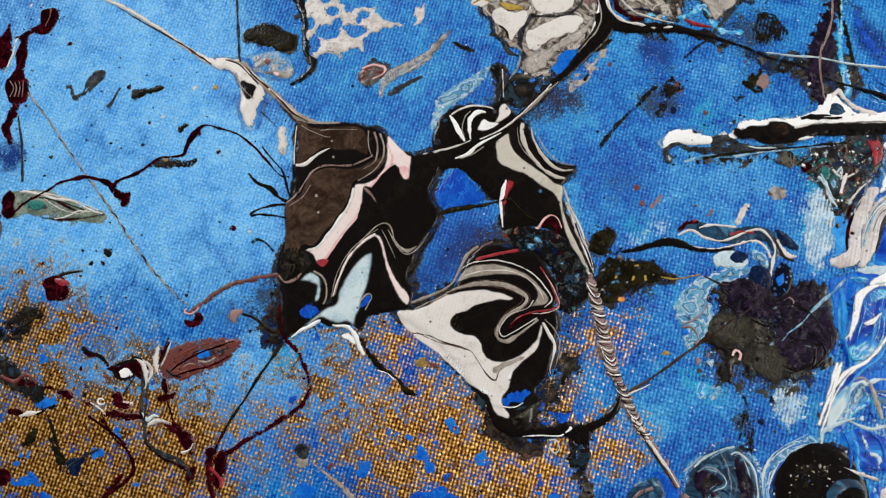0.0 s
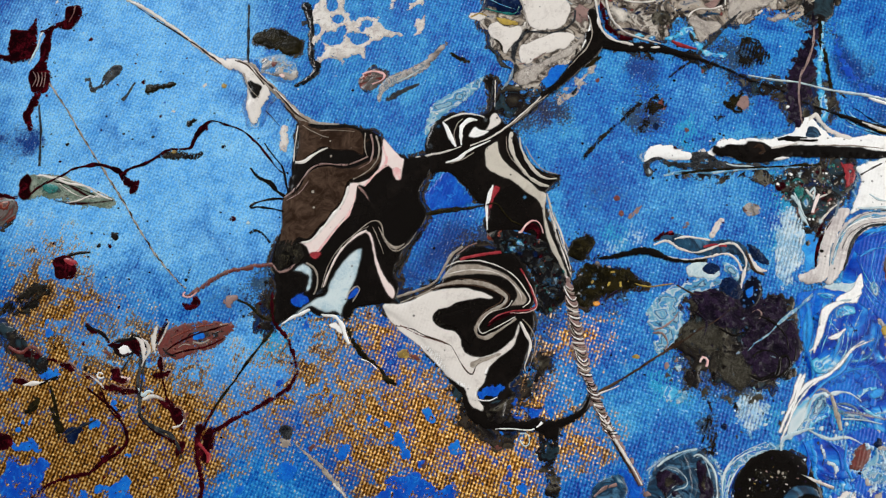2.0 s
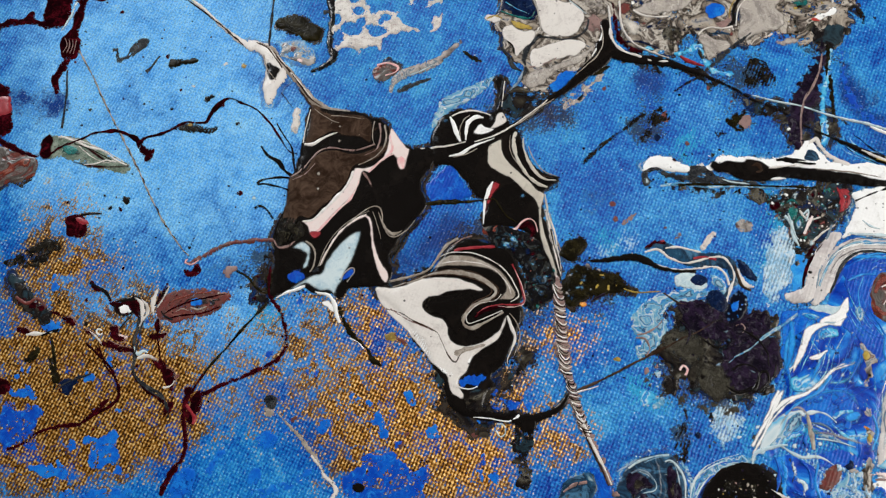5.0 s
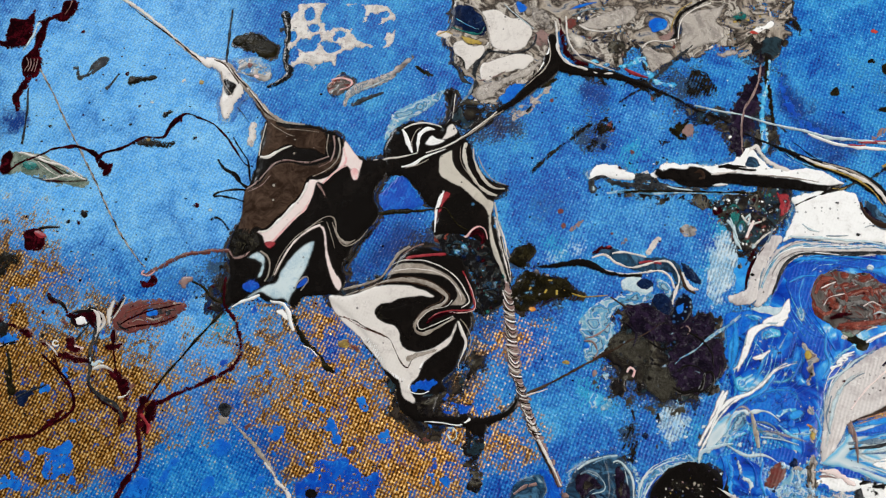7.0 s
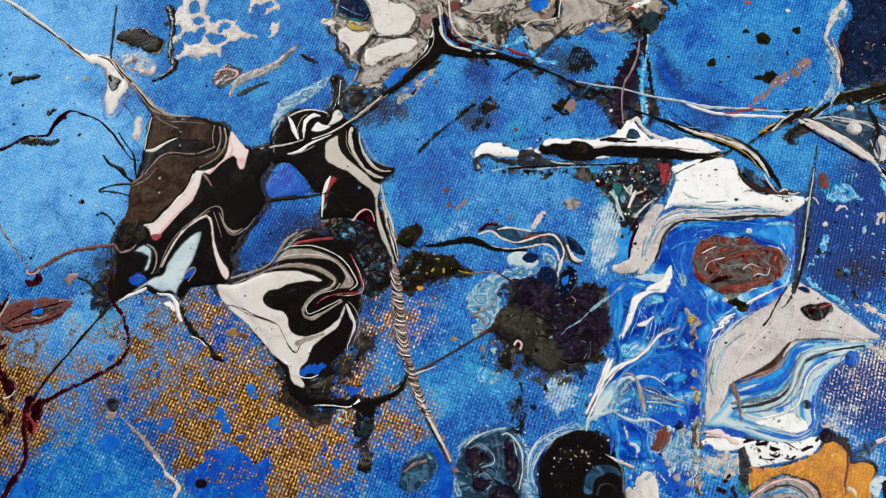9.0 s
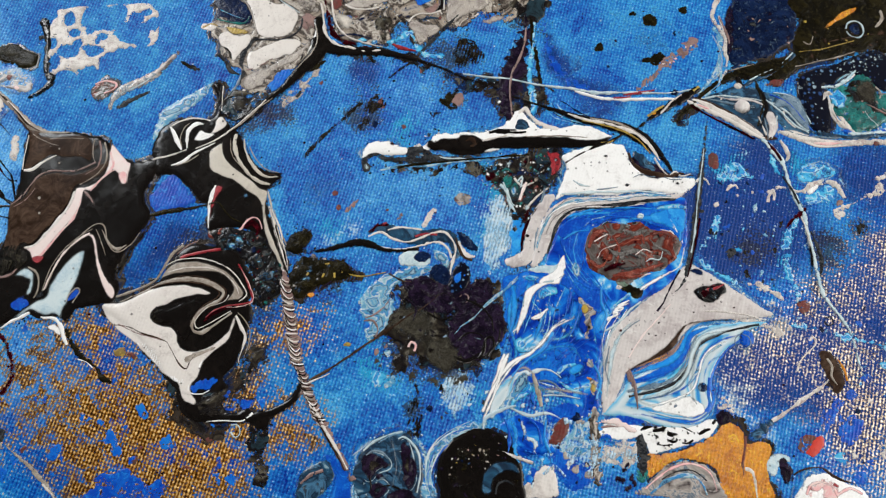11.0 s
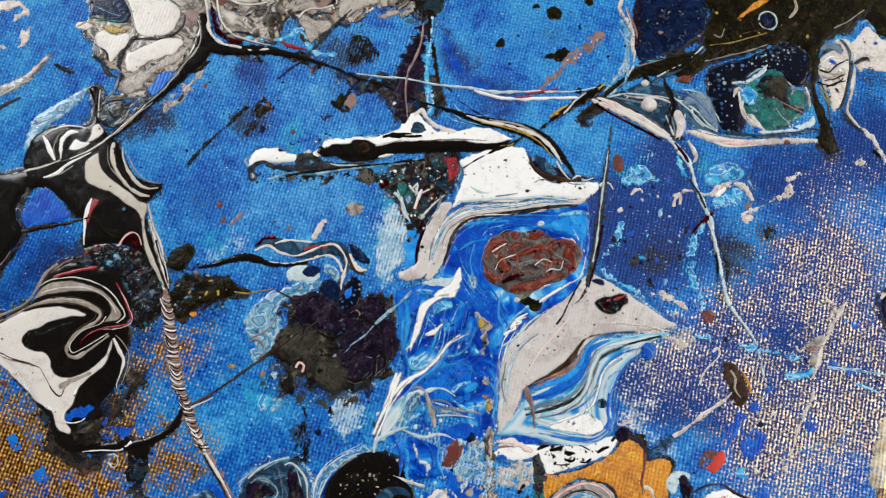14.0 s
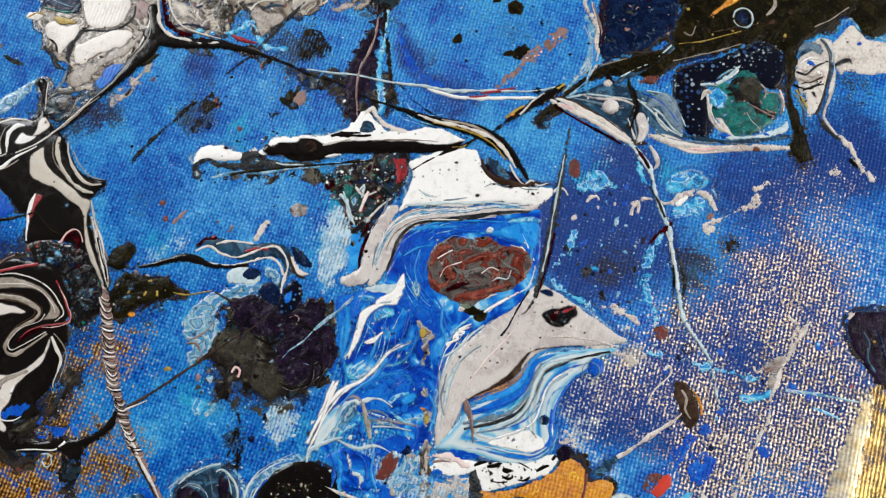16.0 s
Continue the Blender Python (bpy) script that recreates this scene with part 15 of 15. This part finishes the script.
for pts in ([(67.8, 46.8), (69.5, 48.2), (71.1, 46.7), (70.7, 44.8), (68.9, 45.0)], [(68.5, 35.5), (71.0, 37.8), (72.2, 35.7), (70.3, 34.1)], [(76.7, 49.6), (78.0, 50.0), (78.2, 48.1), (76.9, 48.0)], [(64.5, 48.5), (65.7, 48.9), (66.0, 47.7), (64.6, 47.6)], [(66.6, 36.0), (68.3, 36.7), (68.2, 35.2), (66.9, 35.1)], [(55.7, 39.3), (57.1, 40.3), (57.3, 38.4), (55.9, 38.1)]):
    pool("black_splat", pts, "olive", painting, 0.1, rag=0.5, label="small black splat on the blue")
drop("cream_drop", *[(75.5, 54.7)][0], 1.4, 1.2, 0, "cream", painting, 0.12, label="small cream drop")
drop("red_drop", *[(66.0, 56.3)][0], 1.6, 1.2, 0, "scarlet", painting, 0.1, label="small red drop")
swirl_line = [(43.2, 22.7), (45.8, 20.4), (49.8, 18.9), (55.0, 17.5), (59.5, 16.1)]
echoes("cyan_ripple", swirl_line, "cyan", painting, (0.6, 1.6, 2.8, 4.0), 0.5, 2, label="cyan ripple along the black branch")
echoes("navy_ripple", swirl_line, "navy", painting, (1.1, 2.2, 3.4), 0.5, 2)

pool("gold_rub", [(138.4, -34.1), (141.9, -30.8), (146.5, -32.8), (143.9, -59.9), (128.3, -60.3), (132.1, -52.1), (135.4, -43.7)], "dry_gold", painting, 0.03, level=1, rag=1.2, label="dry gold rubbed over the weave")
# glare band on the crease, painted as a strip of pale gold
strand("gilt_glare", [(137.9, -33.5, 1.29), (136.5, -37.8, 3.00), (134.4, -43.7, 4.24), (132.4, -49.0, 5.03), (129.5, -56.2, 5.59)], "gilt_shine", painting, 0.03, 2, rag=0.6, label="pale gold glare painted along the crease")

# ---- fine splashes ----
fine_box = (-150.0, -60.0, 150.0, 50.0)
specks("dark_spatter", 420, fine_box, (0.10, 0.42), "black", painting, 5, label="fine dark spatter over the canvas")
specks("pale_spatter", 420, fine_box, (0.08, 0.30), "ice", painting, 6, label="fine pale spatter over the canvas")
specks("maroon_spatter", 160, fine_box, (0.10, 0.45), "maroon", painting, 7, label="fine maroon spatter over the canvas")
specks("blue_spatter", 300, fine_box, (0.10, 0.40), "cobalt", painting, 8, label="fine deep blue spatter over the canvas")


# ---- fine lines inside the poured shapes ----
for pts, mat, offs, w in (
    ([(73.8, 1.7), (66.2, 1.2), (58.5, 0.2), (52.1, -0.2), (47.8, -1.2), (44.2, -4.1), (42.2, -8.3), (40.7, -13.2)], "slate", (0.5, -1.4), 0.22),
    ([(73.8, 1.7), (66.2, 1.2), (58.5, 0.2), (52.1, -0.2), (47.8, -1.2), (44.2, -4.1), (42.2, -8.3), (40.7, -13.2)], "white", (1.0, -0.4, -1.0), 0.26),
    ([(43.2, 1.3), (40.6, -2.5), (39.4, -7.0), (38.4, -12.0)], "white", (0.3, 1.0), 0.3),
    ([(43.2, 1.3), (40.6, -2.5), (39.4, -7.0), (38.4, -12.0)], "slate", (0.7, -0.6), 0.22),
):
    echoes("fine_line", pts, mat, band, offs, w, 6)
for pts, mat in (([(49.8, -7.0), (49.0, -11.0), (49.7, -14.9), (52.6, -18.6), (55.0, -22.0)], "azure"), ([(45.7, -10.6), (47.2, -15.1), (49.4, -18.8), (53.0, -22.1)], "cyan"), ([(59.1, -23.9), (56.6, -27.1), (55.1, -31.0), (54.3, -35.9)], "white"), ([(45.7, -19.1), (43.2, -24.3), (41.9, -29.4), (38.3, -34.7), (35.4, -39.7)], "cyan"), ([(48.1, -21.4), (46.8, -26.6), (44.4, -31.7), (40.7, -36.9)], "azure"), ([(39.4, -18.2), (38.0, -23.4), (36.8, -28.6), (35.9, -33.6)], "cyan"), ([(51.7, -28.7), (48.0, -32.1), (43.2, -35.5), (39.6, -40.6)], "cobalt"), ([(53.4, -2.1), (59.7, -2.5), (64.7, -3.5)], "azure"), ([(50.3, -5.6), (53.4, -3.0), (57.2, -1.9)], "cyan")):
    echoes("blue_ripple", pts, mat, blue_field, (-0.9, 0.3, 1.6), 0.34, 4)

# ---- grains and flecks round the rims ----
for k, (pts, mat, n) in enumerate((
    ([(-77.7, 17.5), (-67.8, 16.8), (-57.3, 12.5), (-47.5, 9.9), (-48.1, 0.6), (-47.4, -6.2), (-51.5, -12.8), (-52.0, -21.7), (-61.3, -26.4), (-71.8, -27.0), (-78.8, -28.8), (-80.0, -18.2), (-78.8, -6.1), (-78.1, 6.3)], "black", 260),
    ([(-47.8, 15.3), (-43.9, 19.9), (-34.1, 21.3), (-29.9, 18.1), (-25.2, 10.8), (-17.3, 6.5), (-20.3, -0.2), (-14.7, -16.1), (-20.3, -9.9), (-31.4, -7.0), (-37.9, 2.1), (-46.6, 5.9)], "black", 220),
    ([(-55.5, -24.3), (-43.8, -19.6), (-38.0, -11.0), (-25.7, -12.5), (-22.0, -20.5), (-23.5, -34.3), (-27.5, -43.5), (-20.2, -47.7), (-31.4, -49.5), (-37.4, -42.0), (-44.7, -33.3)], "black", 260),
    ([(-34.9, 45.3), (-11.2, 45.0), (-12.7, 36.6), (-19.3, 29.7), (-24.3, 24.4), (-30.0, 18.5), (-32.2, 22.4), (-28.9, 28.1), (-31.8, 36.3)], "smoke", 320),
    ([(1.2, 11.1), (7.7, 15.0), (22.0, 16.9), (38.4, 22.5), (52.4, 16.5), (59.2, 16.6), (48.4, 13.1), (28.7, 12.1), (11.0, 10.6)], "olive", 260),
    ([(45.2, 0.6), (47.6, 8.2), (50.4, 12.9), (60.9, 14.2), (64.9, 7.4), (77.0, 5.7), (70.3, 2.3), (52.2, 1.6)], "slate", 120),
    ([(8.3, -24.3), (14.9, -17.6), (28.2, -19.0), (34.0, -23.7), (33.4, -31.3), (25.0, -37.5), (13.9, -36.0), (9.5, -36.8)], "plum", 420),
    ([(8.3, -24.3), (14.9, -17.6), (28.2, -19.0), (34.0, -23.7), (33.4, -31.3), (25.0, -37.5), (13.9, -36.0), (9.5, -36.8)], "aqua", 160),
    ([(28.9, 6.7), (35.3, 10.8), (46.8, 12.1), (43.2, 3.5), (36.5, -5.2), (34.0, -2.7)], "teal", 160),
    ([(28.9, 6.7), (35.3, 10.8), (46.8, 12.1), (43.2, 3.5), (36.5, -5.2), (34.0, -2.7)], "ice", 160),
    ([(-14.7, -18.2), (-10.6, -11.1), (-13.2, -7.0), (-9.9, -13.0), (-0.1, -16.3), (-5.5, -18.9), (-10.7, -22.4)], "olive", 320),
    ([(-32.5, -7.4), (-24.4, -7.2), (-19.2, -9.9), (-15.2, -17.2), (-17.2, -22.9), (-22.0, -19.9), (-26.2, -12.9)], "slate", 220),
    ([(1.4, -59.9), (7.7, -51.3), (15.4, -54.2), (15.9, -63.3), (4.8, -65.3)], "ice", 160),
    ([(102.6, 30.0), (113.3, 35.2), (124.3, 37.2), (126.0, 31.4), (118.9, 30.1), (109.3, 25.0), (108.9, 17.2), (103.9, 20.6)], "ice", 220),
    ([(109.5, 25.5), (117.3, 31.3), (124.6, 23.5), (118.2, 17.8), (110.1, 22.5)], "ivory", 160),
    ([(73.7, 21.3), (87.0, 32.6), (103.1, 41.7), (127.6, 37.8), (126.8, 26.3), (129.8, 12.2), (125.6, 28.8), (110.9, 35.4), (92.9, 30.8)], "olive", 320),
    ([(-143.5, 37.3), (-137.2, 43.6), (-132.9, 42.7), (-135.8, 38.1), (-139.2, 32.9), (-137.7, 24.2), (-141.8, 22.0), (-143.4, 26.9)], "maroon", 120),
    ([(-103.9, -36.4), (-98.7, -30.7), (-87.6, -30.2), (-92.4, -35.9), (-99.9, -38.3)], "rust", 200),
    ([(-7.5, 52.9), (11.6, 54.0), (36.2, 55.5), (35.5, 47.4), (21.2, 41.8), (15.1, 37.7), (7.8, 45.7), (-2.4, 41.6)], "slate", 300),
    ([(73.5, -14.2), (89.0, -23.8), (74.8, -27.6), (59.5, -37.9), (53.8, -46.9), (54.3, -33.7), (65.1, -21.5)], "ice", 160),
    ([(92.8, 15.9), (97.0, 10.1), (99.9, -1.0), (101.5, -12.4), (102.9, -21.5), (107.6, -29.7), (108.9, -38.1)], "aqua", 260),
)):
    fringe("paint_grain", pts, mat, painting, n, 0.9, (0.06, 0.34), 100 + k, "grains of paint along a rim")
flecks("fleck", [(9.5, -24.2), (14.9, -18.6), (28.2, -19.6), (33.3, -23.8), (32.2, -31.4), (24.9, -36.2), (13.8, -35.2)], ("smoke", "slate", "olive", "pebble", "black", "plum"), blot, 40, (0.5, 2.2), 61)
flecks("fleck", [(-14.5, -18.2), (-10.6, -11.7), (-5.3, -13.9), (-0.1, -16.5), (-7.9, -19.6), (-11.9, -21.2)], ("black", "slate", "silt", "olive", "pebble", "yellow"), olive_patch, 30, (0.4, 1.8), 62)
flecks("fleck", [(-31.5, -7.7), (-24.4, -7.5), (-19.2, -10.5), (-15.9, -17.0), (-18.3, -21.7), (-21.5, -19.9), (-25.6, -12.3)], ("black", "pebble", "maroon", "slate", "cyan"), core, 34, (0.4, 1.8), 63)
flecks("fleck", [(29.5, 6.7), (35.3, 10.5), (46.4, 11.8), (43.2, 4.2), (36.8, -3.8), (34.2, -2.0)], ("teal", "maroon", "gravel", "ice", "rust", "teal", "ivory", "aqua"), clutter, 64, (0.4, 2.0), 64)
flecks("fleck", [(-33.9, 44.6), (-12.1, 44.3), (-14.2, 35.6), (-21.2, 29.7), (-26.8, 22.6), (-31.1, 21.3), (-29.2, 29.1), (-30.9, 35.8)], ("smoke", "cream", "silt", "slate", "ivory"), cloud, 44, (0.4, 2.0), 65)
flecks("fleck", [(-6.8, 52.9), (10.9, 54.0), (35.5, 55.4), (33.5, 48.1), (21.1, 43.4), (14.4, 39.0), (7.1, 46.5), (-2.5, 42.7)], ("cream", "slate", "rust", "cyan", "smoke", "ivory"), strip, 56, (0.4, 2.2), 66)
flecks("fleck", [(106.1, 46.9), (128.3, 48.2), (127.4, 35.2), (111.0, 37.8), (103.8, 35.2)], ("black", "smoke", "olive", "brown", "yellow"), bough, 40, (0.5, 2.6), 67)
flecks("fleck", [(110.4, 25.0), (117.3, 30.6), (123.8, 23.8), (118.2, 18.5), (111.4, 21.2)], ("teal", "smoke", "aqua", "mauve", "olive"), eye, 28, (0.5, 2.2), 68)
flecks("fleck", [(129.1, 35.2), (133.6, 38.8), (135.7, 35.2), (133.2, 26.3), (130.1, 22.6), (128.4, 28.8)], ("white", "slate", "taupe", "pebble", "ivory"), shell, 22, (0.4, 1.6), 69)
flecks("fleck", [(36.9, -18.4), (48.2, -16.3), (54.2, -23.5), (52.8, -39.6), (42.0, -40.4), (34.7, -34.9)], ("cyan", "ice", "azure", "cobalt", "cobalt"), blue_field, 46, (0.4, 1.8), 70)
flecks("fleck", [(45.7, -7.2), (53.4, -2.0), (73.1, 0.0), (73.3, -8.0), (51.9, -18.6)], ("azure", "cobalt", "ice"), blue_field, 20, (0.3, 1.0), 71)
flecks("fleck", [(2.2, -59.8), (8.1, -51.9), (14.8, -54.3), (15.2, -63.4), (4.8, -65.3)], ("pebble", "slate", "black", "ice", "navy"), left_cell, 30, (0.4, 1.8), 72)
flecks("fleck", [(19.7, -58.5), (24.2, -51.2), (33.2, -51.7), (36.2, -58.4), (33.9, -63.0), (21.1, -64.0)], ("black", "olive", "smoke", "plum"), right_cell, 30, (0.5, 2.2), 73)
flecks("chip", [(77.7, 5.0), (93.4, 6.4), (95.0, -18.2), (85.9, -20.6), (77.6, -13.9)], ("aqua", "slate", "cyan", "navy", "cobalt", "smoke"), painting, 46, (0.5, 2.2), 74, 0.05, 0, "small chip of paint on the dark blue")
flecks("chip", [(34.8, -42.2), (51.5, -43.3), (51.3, -60.6), (37.4, -61.6)], ("foam", "cyan", "ice", "navy", "ivory", "azure"), painting, 46, (0.6, 2.6), 75, 0.1, 1, "small chip of blue paint")
flecks("chip", [(3.1, -22.1), (10.4, -16.3), (11.5, -36.6), (4.5, -43.2)], ("aqua", "ice", "slate", "foam", "mauve"), painting, 26, (0.5, 2.0), 76, 0.08, 1, "small pale chip of paint")
flecks("chip", [(21.2, -35.9), (31.0, -35.2), (30.1, -47.3), (19.3, -48.1)], ("smoke", "aqua", "slate", "ice"), painting, 24, (0.5, 2.0), 77, 0.05, 0, "small grey chip of paint")
flecks("chip", [(-137.5, -34.7), (-98.0, -40.3), (-96.6, -61.3), (-134.3, -61.6)], ("maroon", "azure", "smoke", "slate", "cobalt", "rust"), painting, 60, (0.4, 1.8), 78, 0.08, 0, "small splash over the gold")
flecks("chip", [(-71.6, -32.2), (-21.1, -41.1), (-21.6, -60.6), (-70.6, -61.0)], ("cobalt", "azure", "cobalt", "rust"), painting, 60, (0.5, 2.6), 79, 0.04, 0, "bare blue spot in the gold")
flecks("chip", [(95.9, -24.9), (139.1, -19.8), (136.3, -52.0), (98.1, -53.9)], ("cobalt", "navy", "cobalt", "azure", "ivory"), painting, 60, (0.4, 2.0), 80, 0.04, 0, "bare blue spot in the gold")
flecks("chip", [(39.0, 54.0), (84.6, 55.1), (83.1, 30.4), (41.8, 30.8)], ("navy", "slate", "cobalt", "aqua"), painting, 26, (0.3, 1.1), 81, 0.05, 0, "small spot on the blue")
flecks("chip", [(5.5, -19.3), (24.3, -14.1), (32.7, 9.8), (41.9, 11.8), (41.9, -14.1), (30.7, -17.5)], ("aqua", "ice", "slate", "cyan", "ivory"), painting, 30, (0.4, 1.6), 82, 0.06, 0, "small pale chip of paint")
flecks("chip", [(-88.6, -20.6), (-71.9, -22.9), (-73.9, -32.2), (-90.5, -29.9)], ("maroon", "smoke", "cobalt", "olive"), painting, 24, (0.4, 1.6), 83, 0.08, 0, "small dark chip of paint")
flecks("chip", [(96.5, 32.6), (103.5, 27.5), (103.0, 16.2), (79.7, 22.4)], ("slate", "pebble", "ice"), painting, 16, (0.4, 1.4), 84, 0.1, 4, "small grey chip of paint")
flecks("chip", [(83.8, -16.1), (99.4, -20.4), (97.9, -29.4), (88.1, -25.1)], ("ivory", "aqua", "slate"), painting, 16, (0.4, 1.6), 85, 0.05, 0, "small pale chip of paint")
